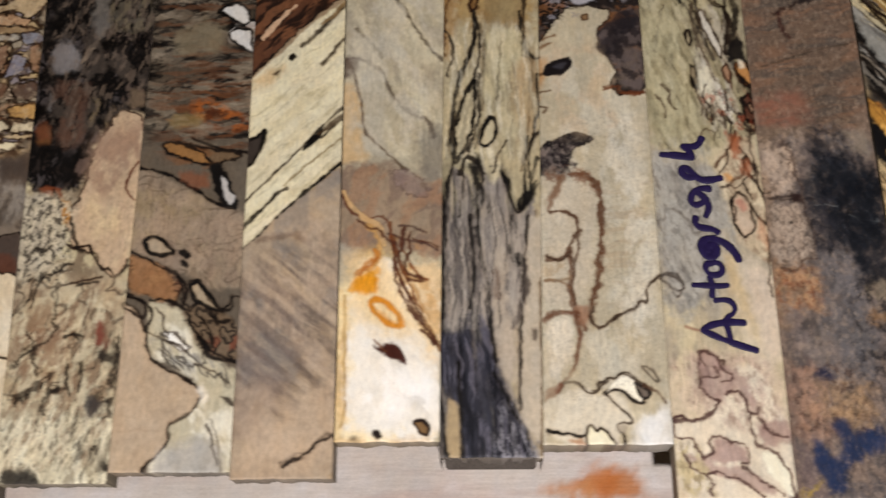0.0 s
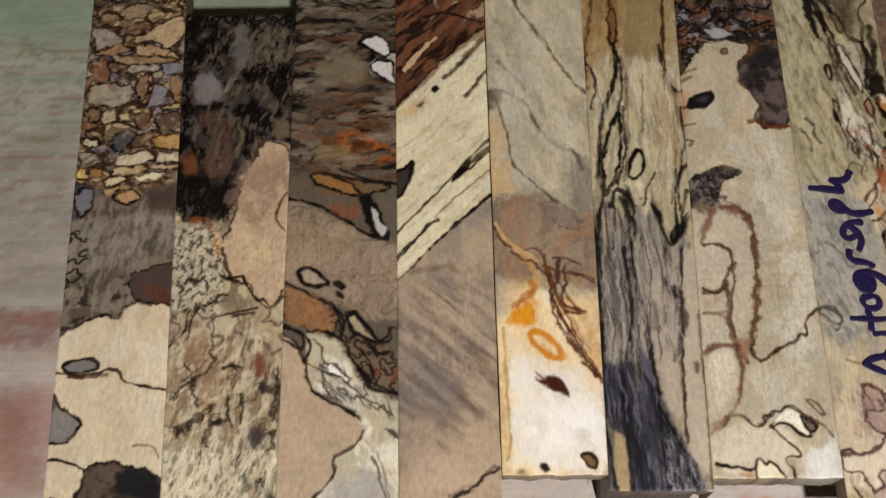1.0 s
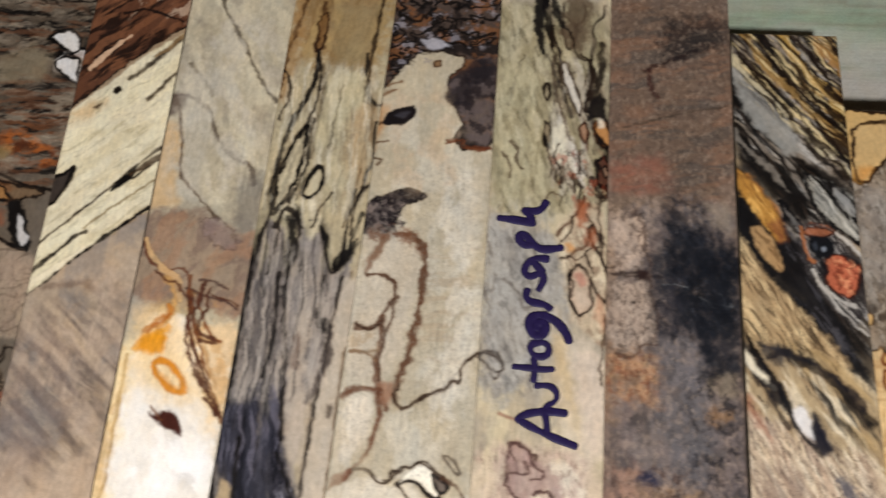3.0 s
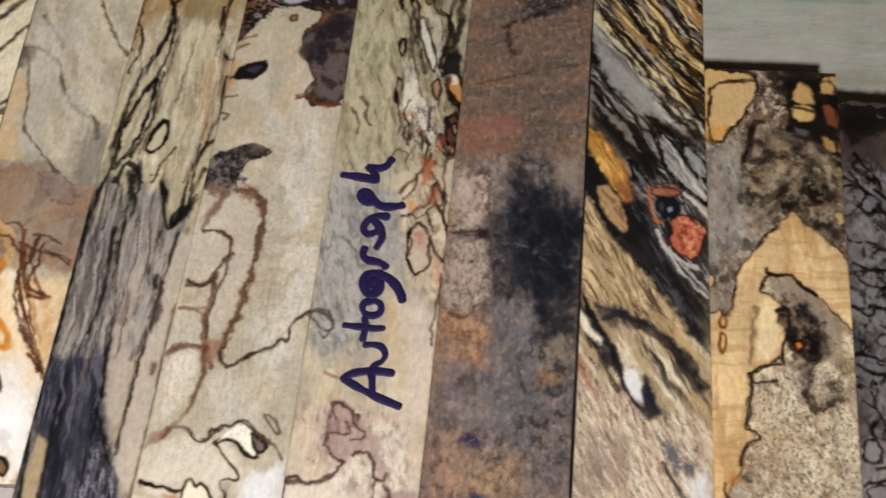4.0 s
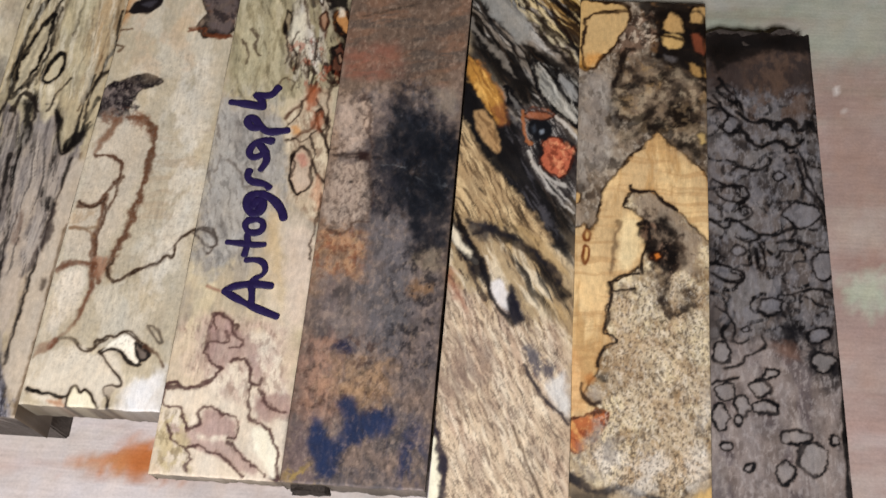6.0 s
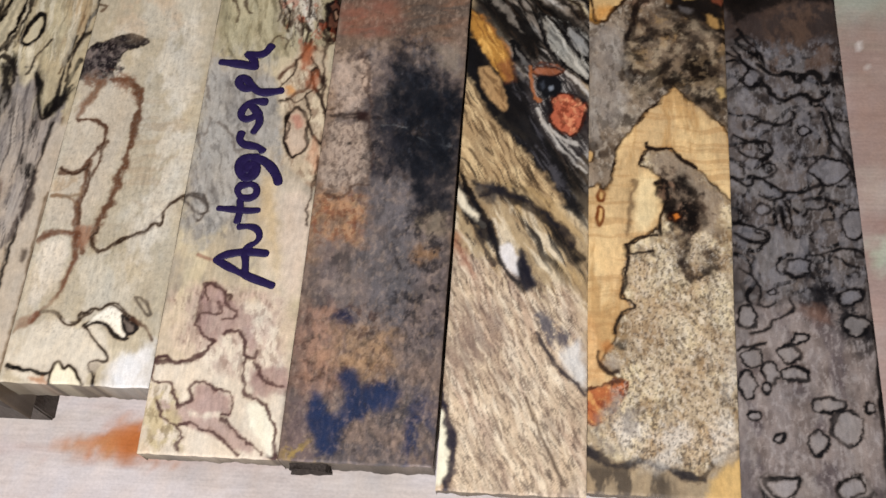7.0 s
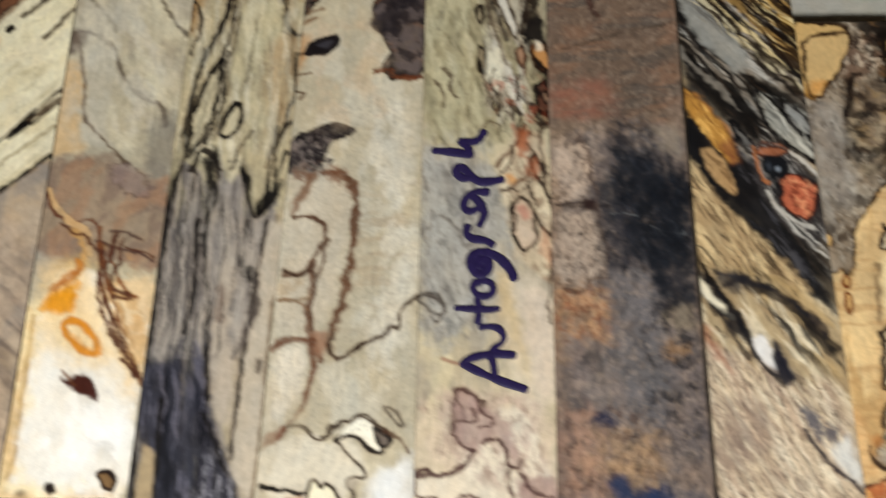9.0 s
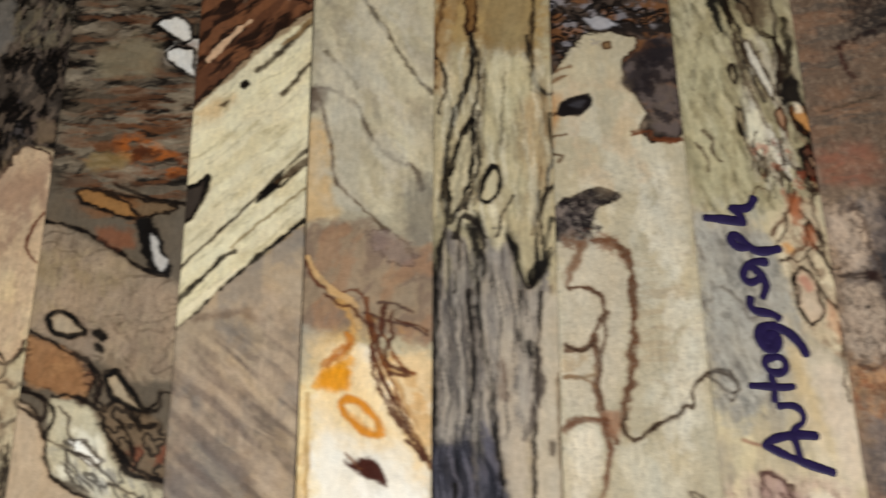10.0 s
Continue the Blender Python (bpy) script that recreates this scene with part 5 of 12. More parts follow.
    c.mottle("#cfc9bc", 6, 18, 0.52, 0.68, 0.6, 50, c.patch([(5.7, 69.4), (22.5, 48.7), (37.6, 31.0), (37.5, 46.4), (21.0, 64.7)], None, 1, 6, 2))
    c.patch([(4.9, 82.5), (8.4, 86.6), (11.7, 83.7), (13.8, 78.9), (11.4, 75.3), (7.0, 75.3)], "#e09a28", 1, 1.0, 0.8, "#8a5218", 0.7, 0.6)
    c.patch([(3.7, 78.9), (9.4, 82.5), (10.4, 76.5), (4.8, 76.1)], "#d98f1e", 0.9, 1.2, 0.8)
    c.line([(12.4, 71.7), (13.4, 68.2), (16.6, 65.2), (20.9, 62.8), (24.1, 61.2)], "#dc8f1c", 2.6, 1, 0.6)
    c.line([(13.5, 71.7), (18.0, 72.2), (22.2, 67.0), (23.1, 62.4)], "#e2a23c", 1.6, 0.9, 0.6)
    c.line([(10.6, 84.9), (15.2, 89.7), (13.1, 93.4)], "#c8842e", 2.0, 0.9, 0.8)
    c.line([(20.1, 99.5), (20.8, 88.4), (22.8, 82.4), (25.9, 76.4), (28.9, 69.3), (29.8, 64.6), (34.9, 58.8), (38.9, 52.0)], "#6b371e", 2.0, 0.95, 0.7)
    c.line([(23.1, 88.4), (26.2, 82.3), (31.7, 81.6), (32.7, 79.9), (27.2, 79.9), (25.1, 83.6)], "#7a4022", 1.4, 0.9)
    c.patch([(31.8, 62.3), (36.1, 60.0), (38.4, 54.3), (33.8, 57.7)], "#8a4e2a", 0.9, 0.8, 0.7, "#5a2c18", 0.8)
    c.mottle("#e6e2d8", 10, 18, 0.45, 0.6, 0.9, 0, c.patch([(4.4, 60.2), (16.0, 48.7), (26.5, 42.0), (36.1, 42.0), (36.2, 24.6), (6.7, 24.7)], None, 1, 6))
    c.mottle("#b8b0a0", 6, 14, 0.56, 0.68, 0.5, 40, c.patch([(7.9, 69.4), (20.6, 55.5), (36.7, 33.2), (34.1, 24.6), (16.0, 46.5)], None, 1, 5))
    c.patch([(12.9, 53.7), (16.2, 52.8), (18.4, 54.4), (21.6, 53.7), (24.8, 50.9), (26.7, 45.3), (22.5, 47.6), (18.2, 49.2)], "#56291e", 1, 0.7, 0.6)
    c.patch([(18.4, 53.7), (22.7, 53.2), (25.3, 48.7), (21.4, 49.2)], "#451d18", 0.9, 0.6, 0.4)
    c.patch([(14.0, 20.8), (16.7, 20.4), (18.1, 17.9), (15.9, 16.6), (13.9, 18.7)], "#33241c", 1, 0.6, 0.4)
    c.patch([(29.8, 23.6), (33.0, 24.0), (35.4, 21.4), (34.8, 18.3), (31.7, 19.3)], "#8a6a44", 1, 0.5, 0.4, "#33221a", 1.1)
    c.patch([(4.0, 14.2), (7.6, 19.4), (10.6, 14.1), (9.5, 12.1), (4.3, 12.1)], "#5a4834", 0.85, 1.2, 0.8)
    c.patch([(17.9, 13.1), (23.2, 16.2), (33.6, 15.1), (33.4, 12.0)], "#c4a06a", 0.7, 1.5, 1)
    c.patch([(1.3, 17.3), (4.4, 17.3), (23.1, 13.7), (38.7, 14.5), (38.4, 9.9), (0.1, 10.0)], "#d0b07c", 0.5, 1.5, 1)
    c.mottle("#dcbf90", 9, 16, 0.48, 0.66, 0.7, 30, c.patch([(-2.8, 88.6), (17.6, 93.4), (41.9, 83.4), (40.4, 41.9), (25.2, 60.0), (10.1, 69.4), (4.4, 60.2), (2.1, 7.9), (-5.1, 8.0)], None, 1, 6, 2))
    c.mottle("#c89a5c", 5, 9, 0.58, 0.7, 0.6, 30, c.patch([(17.8, 98.3), (43.3, 88.2), (40.7, 46.4), (32.0, 64.6)], None, 1, 4, 2))
    c.line([(4.8, 76.5), (7.1, 80.8), (11.6, 81.7), (14.0, 84.9)], "#e39a1c", 3.4, 0.9, 0.9, 1.2)
    c.line([(18.5, 105.8), (19.6, 98.3), (21.6, 92.1), (24.0, 84.8), (26.9, 78.7), (30.1, 71.6), (33.1, 64.6), (38.3, 53.6)], "#7d4420", 1.0, 0.9, 0.6)
    c.line([(23.4, 95.8), (26.4, 88.4), (30.6, 82.3), (33.7, 80.6)], "#8a5028", 0.9, 0.85, 0.6)
    c.line([(28.2, 78.7), (31.2, 71.6), (35.2, 63.4)], "#b88a50", 1.4, 0.7, 0.6)
    c.line([(10.0, 104.6), (13.3, 100.8), (15.4, 93.4), (12.9, 87.3)], "#c99a58", 2.0, 0.8, 0.8, 1)
    c.line([(1.4, 74.2), (2.4, 60.2), (2.3, 42.1), (3.8, 26.9), (2.4, 21.5)], "#b08a50", 0.9, 0.8)
    spot = c.patch([(-0.7, 224.3), (37.6, 223.5), (34.7, 139.4), (0.3, 137.2)], None, 1, 5.0, 1.5)
    c.mottle("#c0b8a4", 9, 20, 0.42, 0.6, 0.6, 25, spot)
    c.line([(11.5, 71.3), (13.6, 72.7), (16.9, 71.7), (22.2, 67.0), (24.4, 62.3), (22.2, 61.0), (17.7, 63.3), (13.4, 67.5), (11.7, 70.3)], "#d98a1c", 2.0, 0.95, 0.5, 0.8)
    c.patch([(4.9, 79.9), (9.5, 83.7), (14.1, 81.2), (13.9, 76.5), (9.4, 74.6), (5.5, 77.0)], "#dd9420", 0.95, 1.2, 1.0)
    c.line([(6.5, 83.7), (10.7, 88.5), (14.1, 89.7), (13.1, 93.4)], "#c07a30", 1.6, 0.8, 0.9, 0.9)
    c.patch([(18.0, 53.7), (21.7, 54.3), (24.8, 50.9), (25.9, 47.1), (22.5, 48.3), (19.5, 49.6)], "#56291e", 0.95, 0.8, 0.7)
    c.line([(14.1, 55.5), (16.2, 52.8), (18.3, 51.0)], "#7a4a2c", 1.2, 0.8, 0.6, 0.5)
    spot = c.patch([(1.4, 71.8), (4.4, 60.2), (2.3, 16.2), (-0.8, 16.3)], None, 1, 2.0, 1.5)
    c.mottle("#cfae74", 3, 14, 0.4, 0.62, 0.5, 0, spot)
    c.patch([(0.4, 79.0), (10.5, 82.5), (25.6, 69.3), (38.3, 59.9), (37.5, 46.4), (25.0, 56.6), (12.1, 62.4), (1.5, 59.0)], "#e2c48c", 0.35, 4.0, 2.0)
    c.line([(11.5, 71.3), (13.6, 72.7), (16.9, 71.7), (22.2, 67.0), (24.4, 62.3), (22.2, 61.0), (17.7, 63.3), (13.4, 67.5), (11.7, 70.3)], "#d88718", 1.9, 0.9, 0.5, 0.8)
    c.patch([(4.9, 79.9), (9.5, 83.7), (14.1, 81.2), (13.9, 76.5), (9.4, 74.6), (5.5, 77.0)], "#dc9018", 0.9, 1.4, 1.2)
    c.line([(7.2, 82.5), (10.7, 87.3), (14.1, 89.7)], "#b86a24", 1.4, 0.8, 0.9, 0.7)
    c.patch([(0.3, 18.4), (14.9, 15.8), (35.8, 18.2), (36.4, 14.1), (0.2, 13.7)], "#c9a878", 0.6, 2.0, 1.2)
    c.line([(24.4, 103.2), (23.3, 93.3), (20.7, 86.0), (21.6, 78.8), (25.7, 71.6), (28.1, 67.0), (31.9, 63.4), (36.0, 57.7), (38.3, 53.1)], "#5e3220", 1.5, 0.9, 0.8, 0.5)
    c.line([(27.0, 100.7), (26.6, 90.8), (24.1, 86.0), (27.3, 82.3), (32.8, 81.1), (30.5, 79.2), (26.1, 80.7)], "#5e3220", 1.2, 0.9, 0.8, 0.5)
    c.line([(22.8, 82.4), (25.9, 75.2), (29.6, 69.3), (32.9, 62.3)], "#5e3220", 1.0, 0.9, 0.8, 0.5)
    c.line([(31.7, 60.0), (34.9, 57.7), (36.9, 54.3)], "#5e3220", 1.4, 0.9, 0.8, 0.5)
    c.line([(5.5, 107.2), (10.0, 102.9), (14.6, 103.3), (16.7, 98.3), (21.1, 95.8)], "#5e3220", 1.2, 0.9, 0.8, 0.5)
    c.line([(28.0, 98.2), (33.6, 96.9), (38.1, 95.1)], "#5e3220", 0.9, 0.9, 0.8, 0.5)


def paint_streaked(c):
    c.mottle("#c0b18c", 5, 40, 0.5, 0.64, 0.7, 0, 1.0, 5)
    c.mottle("#9f9274", 4, 40, 0.54, 0.66, 0.7, 0, 1.0, 6)
    top = c.patch([(42.0, 259.0), (83.8, 258.1), (77.4, 198.3), (64.0, 201.5), (46.6, 203.4), (41.9, 208.0)], "#96784c", 0.85, 5, 5)
    c.mottle("#8a6a3c", 6, 22, 0.5, 0.64, 0.7, 0, top)
    c.mottle("#b89c66", 7, 26, 0.54, 0.66, 0.7, 0, top)
    c.patch([(58.6, 232.6), (77.7, 232.2), (73.9, 201.4), (59.0, 201.6)], "#9c8a62", 0.6, 4, 2)
    c.line([(52.9, 232.7), (53.2, 220.1), (52.0, 209.3)], "#57381e", 2.2, 0.9, 0.6, 0.8)
    c.line([(40.9, 214.1), (39.5, 196.0), (38.1, 184.2)], "#6a4a28", 2.0, 0.8, 0.6, 0.8)
    c.line([(53.1, 207.8), (54.1, 195.7), (51.6, 184.0), (45.9, 169.7), (43.8, 155.7), (43.4, 139.3)], "#211a12", 1.4, 0.95, 0.6)
    c.patch([(59.1, 195.6), (72.2, 196.0), (70.3, 172.1), (59.4, 172.3)], "#b8ac86", 0.8, 3, 3)
    c.patch([(70.9, 182.7), (79.8, 184.9), (81.5, 175.3), (79.1, 160.5), (75.3, 143.7), (70.2, 141.1), (68.7, 152.7), (66.5, 163.3)], "#a88c68", 0.4, 4, 4)
    c.patch([(39.7, 237.9), (46.1, 237.8), (45.5, 205.0), (43.5, 185.2), (39.6, 182.5), (38.3, 202.2)], "#a07a48", 0.7, 2.5, 2)
    c.line([(46.3, 244.0), (43.1, 219.7), (39.7, 202.2), (40.2, 185.2)], "#5a3a1e", 1.2, 0.85, 0.9, 0.8)
    c.patch([(51.6, 225.6), (54.1, 228.0), (55.8, 222.5), (54.3, 209.3), (51.9, 207.9)], "#8a6438", 0.8, 0.8, 0.8, "#40230f", 1.2)
    c.line([(72.5, 199.0), (73.0, 187.7), (76.2, 182.1), (80.9, 182.7)], "#2e1c10", 1.6, 0.9, 0.9, 0.7)
    for pts in ([(67.5, 171.8), (69.3, 170.7), (68.6, 167.5), (66.8, 168.1)], [(64.8, 164.3), (67.9, 163.8), (68.1, 159.0), (65.0, 159.6)], [(68.8, 162.7), (71.0, 161.1), (69.8, 156.9), (68.1, 158.0)]):
        c.patch(pts, "#b09a72", 0.8, 0.5, 0.8, "#4a3018", 1.0)
    c.veins("#5a4026", 5, 6, 0.8, 0.9, 0, 0.5, c.patch([(64.0, 169.4), (72.5, 169.3), (70.2, 156.7), (63.0, 156.8)], None, 1, 1.5))
    c.line([(77.8, 241.8), (75.4, 213.5), (74.9, 198.4), (75.6, 186.5), (77.8, 183.5)], "#3a2a1a", 1.6, 0.9)
    c.line([(54.2, 175.3), (47.8, 161.2), (43.4, 147.4), (41.4, 134.0)], "#1c1510", 1.6, 0.95, 0.6)
    c.line([(53.5, 175.3), (53.6, 158.3), (50.8, 144.6), (46.1, 133.9)], "#1c1510", 1.6, 0.95, 0.6)
    c.patch([(49.2, 165.4), (52.5, 168.1), (51.1, 150.1), (46.4, 139.3), (45.1, 144.7)], "#bcb08c", 0.9, 0.8, 0.6)
    c.patch([(56.6, 150.0), (59.3, 154.1), (61.7, 148.6), (60.0, 141.8), (55.8, 139.2)], "#b3a582", 1, 0.5, 0.4, "#15100c", 1.7)
    c.line([(57.6, 192.7), (57.4, 172.3), (55.5, 158.3), (53.5, 139.2)], "#3a2f20", 1.1, 0.8)
    low = c.patch([(34.4, 134.1), (42.5, 132.7), (49.6, 133.9), (56.4, 131.2), (60.1, 118.1), (65.9, 132.4), (69.1, 115.4), (73.2, 110.3), (80.1, 123.0), (80.7, -8.3), (26.2, -8.3)], None, 1, 1.5)
    c.mix(c.patch([(34.3, 132.8), (42.6, 134.0), (54.1, 131.2), (62.6, 120.6), (70.7, 107.8), (71.7, 92.9), (72.6, 78.4), (67.6, 59.8), (61.4, 50.7), (64.6, 37.4), (72.0, 26.6), (77.8, 11.9), (78.7, -8.3), (28.2, -8.3)], None, 1, 2), "#7a736a")
    c.mottle("#8d857a", 4, 46, 0.48, 0.62, 0.85, 3, low, 3)
    c.mottle("#4d4946", 3, 50, 0.54, 0.66, 0.8, 3, low, 3)
    c.veins("#1e1a18", 9, 90, 1.1, 0.85, 2, 0.5, c.patch([(37.9, 134.0), (80.0, 133.5), (71.9, 59.7), (37.7, 50.9)], None, 1, 5), 2)
    c.mottle("#a49a8c", 2.2, 60, 0.54, 0.66, 0.7, 3, low, 2)
    c.mottle("#8a7c70", 1.6, 40, 0.58, 0.70, 0.6, 3, low, 2)
    for pts, w in (([(53.0, 206.3), (54.3, 198.7), (53.2, 189.8), (50.2, 181.1), (46.7, 171.1), (44.2, 161.2), (42.9, 147.4), (42.6, 134.0)], 1.5), ([(54.2, 175.3), (51.3, 168.2), (48.3, 158.4), (45.3, 147.4), (44.3, 139.3), (45.3, 132.6)], 1.3), ([(54.2, 175.3), (54.4, 163.9), (52.5, 150.0), (49.5, 139.2), (46.0, 132.6)], 1.4),
                   ([(58.4, 192.7), (58.0, 181.0), (55.5, 169.5), (55.8, 155.5), (54.5, 144.6)], 0.9), ([(59.9, 130.6), (63.4, 130.6), (65.3, 125.3), (67.0, 117.5), (68.8, 111.6), (70.9, 110.3), (75.0, 117.4), (76.9, 125.7), (78.8, 134.1)], 1.5), ([(52.9, 131.2), (55.4, 123.3), (54.5, 110.5), (55.4, 100.4), (53.3, 88.2), (54.9, 78.5)], 1.6),
                   ([(60.3, 105.4), (60.4, 93.0), (62.0, 78.5), (61.7, 66.7)], 1.2), ([(45.0, 105.5), (44.8, 88.2), (45.7, 73.9)], 1.0), ([(63.3, 100.3), (65.4, 92.9), (66.3, 83.2)], 1.6), ([(52.7, 78.5), (55.3, 69.1), (56.6, 57.6), (58.6, 41.8), (64.2, 33.1), (69.7, 24.5), (72.9, 14.0)], 1.8)):
        c.line(pts, "#17120f", w, 0.95, 0.5)
    c.patch([(37.7, 131.4), (42.5, 132.7), (45.9, 131.3), (50.7, 132.6), (55.4, 133.8), (56.3, 129.9), (51.5, 127.3), (46.8, 127.3), (41.9, 123.0), (40.1, 110.6), (37.3, 110.7)], "#1a1513", 0.85, 1.2, 0.9)
    c.line([(43.2, 136.6), (40.5, 118.3), (40.5, 98.1), (39.9, 69.2), (39.7, 55.4)], "#14100f", 3.2, 0.95, 0.5, 0.8)
    c.patch([(50.9, 135.2), (55.6, 136.5), (56.0, 131.2), (51.5, 128.1)], "#14100e", 0.95, 1, 0.8)
    c.line([(53.3, 136.5), (54.7, 123.3), (54.8, 107.9), (54.5, 88.1), (56.4, 69.1), (57.1, 50.8)], "#1d1917", 1.6, 0.9, 0.6)
    c.line([(65.5, 128.4), (67.9, 115.4), (70.9, 110.3), (75.0, 117.9), (77.8, 123.1)], "#15110f", 2.2, 0.95, 0.6)
    c.patch([(68.3, 111.6), (72.9, 119.2), (77.8, 123.1), (75.7, 112.8), (72.0, 109.8)], "#171310", 0.95, 0.8, 0.6)
    c.line([(67.4, 95.4), (69.2, 90.5), (72.6, 90.4), (71.5, 78.4), (69.1, 64.4)], "#2a2422", 2.4, 0.85, 0.8, 0.9)
    c.patch([(39.2, 57.7), (44.8, 59.9), (50.6, 64.5), (50.3, 46.3), (53.6, 33.1), (60.8, 18.2), (62.6, -8.3), (44.4, -8.3), (44.6, 24.6), (40.1, 37.5)], "#2a2a34", 0.9, 3, 2)
    c.mottle("#4a4a56", 3, 26, 0.5, 0.62, 0.8, 5, c.patch([(39.1, 55.4), (57.5, 55.3), (72.2, 7.4), (43.4, 7.4)], None, 1, 4))
    c.line([(49.8, 69.1), (50.3, 46.3), (53.3, 28.8), (53.9, 9.9)], "#17161c", 3.0, 0.85, 0.8, 1.2)
    c.line([(57.1, 78.5), (57.8, 59.8), (58.6, 41.8), (63.1, 33.1), (67.6, 24.5), (71.6, 11.9)], "#33323a", 2.4, 0.8, 0.8, 1.2)
    c.mottle("#8c8a8c", 2, 8, 0.6, 0.7, 0.6, 15, c.patch([(56.1, 37.5), (66.7, 37.4), (76.3, 7.8), (59.9, 7.8)], None, 1, 3))
    c.mix(c.patch([(70.1, 88.0), (81.2, 117.9), (81.7, 59.7), (78.0, 3.7), (73.1, 16.0), (68.9, 26.6), (67.5, 46.2), (65.4, 59.8)], None, 0.85, 2.5, 1.5), "#b4a284")
    c.line([(77.8, 110.2), (77.9, 87.9), (77.4, 59.7), (77.3, 33.0), (76.6, 14.0)], "#8a7656", 0.8, 0.8)
    c.line([(69.5, 69.0), (69.6, 46.2), (69.1, 28.7)], "#4a3f34", 1.0, 0.8)
    c.patch([(74.5, 59.7), (76.2, 60.9), (76.2, 56.3), (74.5, 55.2)], "#5a4a3a", 0.9, 0.7, 0.4)
    c.line([(61.5, 78.5), (64.7, 64.4), (65.3, 46.2)], "#bdb2a0", 4.0, 0.7, 1, 2)
    c.patch([(41.6, 26.7), (47.1, 31.0), (47.2, 7.4), (42.4, 7.4)], "#ad9974", 0.85, 1, 0.8)
    c.line([(78.3, 180.6), (78.2, 166.4), (75.6, 149.7), (72.5, 128.3)], "#4d3a22", 1.2, 0.85)
    c.line([(62.6, 183.8), (67.3, 149.8), (67.1, 133.7)], "#c6bb98", 3, 0.5, 1, 2)
    spot = c.patch([(41.4, 175.4), (79.0, 174.9), (76.6, 110.2), (37.8, 110.6)], None, 1, 4.0, 1.5)
    c.mottle("#b9ad8a", 5, 30, 0.38, 0.6, 0.75, 0, spot)
    c.patch([(59.3, 198.0), (73.1, 197.8), (74.4, 183.6), (67.1, 177.9), (64.0, 163.2), (56.8, 163.3)], "#bdb28e", 0.75, 2.0, 1.2)
    c.patch([(71.1, 182.2), (79.8, 183.5), (79.2, 160.7), (78.6, 144.2), (74.3, 148.4), (68.8, 162.3)], "#b59468", 0.4, 2.5, 1.5)
    spot = c.patch([(42.0, 132.7), (51.4, 125.4), (54.1, 111.7), (57.5, 120.7), (61.3, 126.9), (64.8, 124.2), (67.2, 114.9), (69.6, 107.8), (73.0, 107.8), (77.4, 117.9), (78.0, 107.7), (71.3, 59.7), (38.3, 59.9)], None, 1, 1.2, 1.5)
    c.mottle("#8f867c", 4, 40, 0.3, 0.5, 0.95, 2, spot)
    c.mottle("#a89c8c", 2.4, 34, 0.5, 0.62, 0.7, 2, spot)
    c.mottle("#5a5350", 2.0, 40, 0.56, 0.66, 0.7, 2, spot)
    c.patch([(61.0, 100.4), (65.5, 89.3), (65.1, 69.0), (67.8, 59.3), (68.8, 37.0), (63.2, 41.4), (60.5, 50.3), (59.5, 63.9), (59.7, 83.3)], "#b5a691", 0.85, 2.0, 1.5)
    c.patch([(74.4, 107.7), (81.2, 107.7), (79.6, 68.9), (77.4, 13.5), (68.8, 24.0), (70.0, 59.7)], "#b9ac96", 0.9, 1.6, 1.0)
    spot = c.patch([(38.6, 57.7), (45.8, 58.8), (48.7, 69.1), (50.4, 65.6), (51.4, 55.3), (52.5, 46.3), (56.7, 78.5), (58.6, 69.1), (59.0, 57.5), (60.5, 45.1), (62.8, 37.0), (66.5, 30.5), (68.8, 24.0), (72.9, 14.0), (73.2, 6.7), (49.2, 6.8), (48.8, 24.5), (46.1, 34.9), (42.3, 37.1), (37.4, 37.1)], None, 1, 1.6, 1.5)
    c.mottle("#3a3a44", 5, 30, 0.2, 0.45, 0.9, 4, spot)
    c.mottle("#1b1b24", 4, 30, 0.46, 0.64, 0.9, 4, spot)
    c.mottle("#74707a", 1.8, 22, 0.54, 0.68, 0.7, 6, spot)
    spot = c.patch([(64.1, 32.0), (75.1, 16.0), (75.4, 6.7), (56.8, 6.8), (61.4, 24.5)], None, 1, 2.0, 1.5)
    c.mottle("#8d8a8e", 1.6, 5, 0.48, 0.6, 0.85, 10, spot)
    c.mottle("#26242c", 1.4, 4, 0.58, 0.68, 0.8, 10, spot)
    c.patch([(42.2, 32.7), (45.8, 30.6), (47.1, 6.8), (41.8, 6.8)], "#b39c76", 0.9, 0.8, 0.6)
    c.patch([(59.8, 85.2), (63.2, 83.2), (63.2, 71.4), (60.6, 72.3)], "#7d6858", 0.8, 1.0, 0.8)
    c.line([(53.2, 207.8), (54.0, 201.1), (52.5, 189.8), (49.0, 181.1), (45.6, 169.7), (44.3, 155.7), (44.2, 144.7), (44.5, 134.0), (42.2, 123.5), (40.6, 108.1)], "#1b1613", 1.7, 0.92, 0.5, 0.5)
    c.line([(53.5, 175.3), (50.7, 169.6), (47.9, 162.3), (46.2, 155.1)], "#1b1613", 0.9, 0.92, 0.5, 0.5)
    c.line([(54.3, 175.2), (53.1, 161.1), (51.9, 147.3), (49.5, 139.2), (45.5, 132.4)], "#1b1613", 1.7, 0.92, 0.5, 0.5)
    c.line([(63.2, 128.4), (66.4, 124.2), (67.5, 115.4), (69.9, 108.8), (72.3, 110.3), (73.7, 115.4), (73.4, 130.4), (75.3, 144.3)], "#1b1613", 1.4, 0.92, 0.5, 0.5)
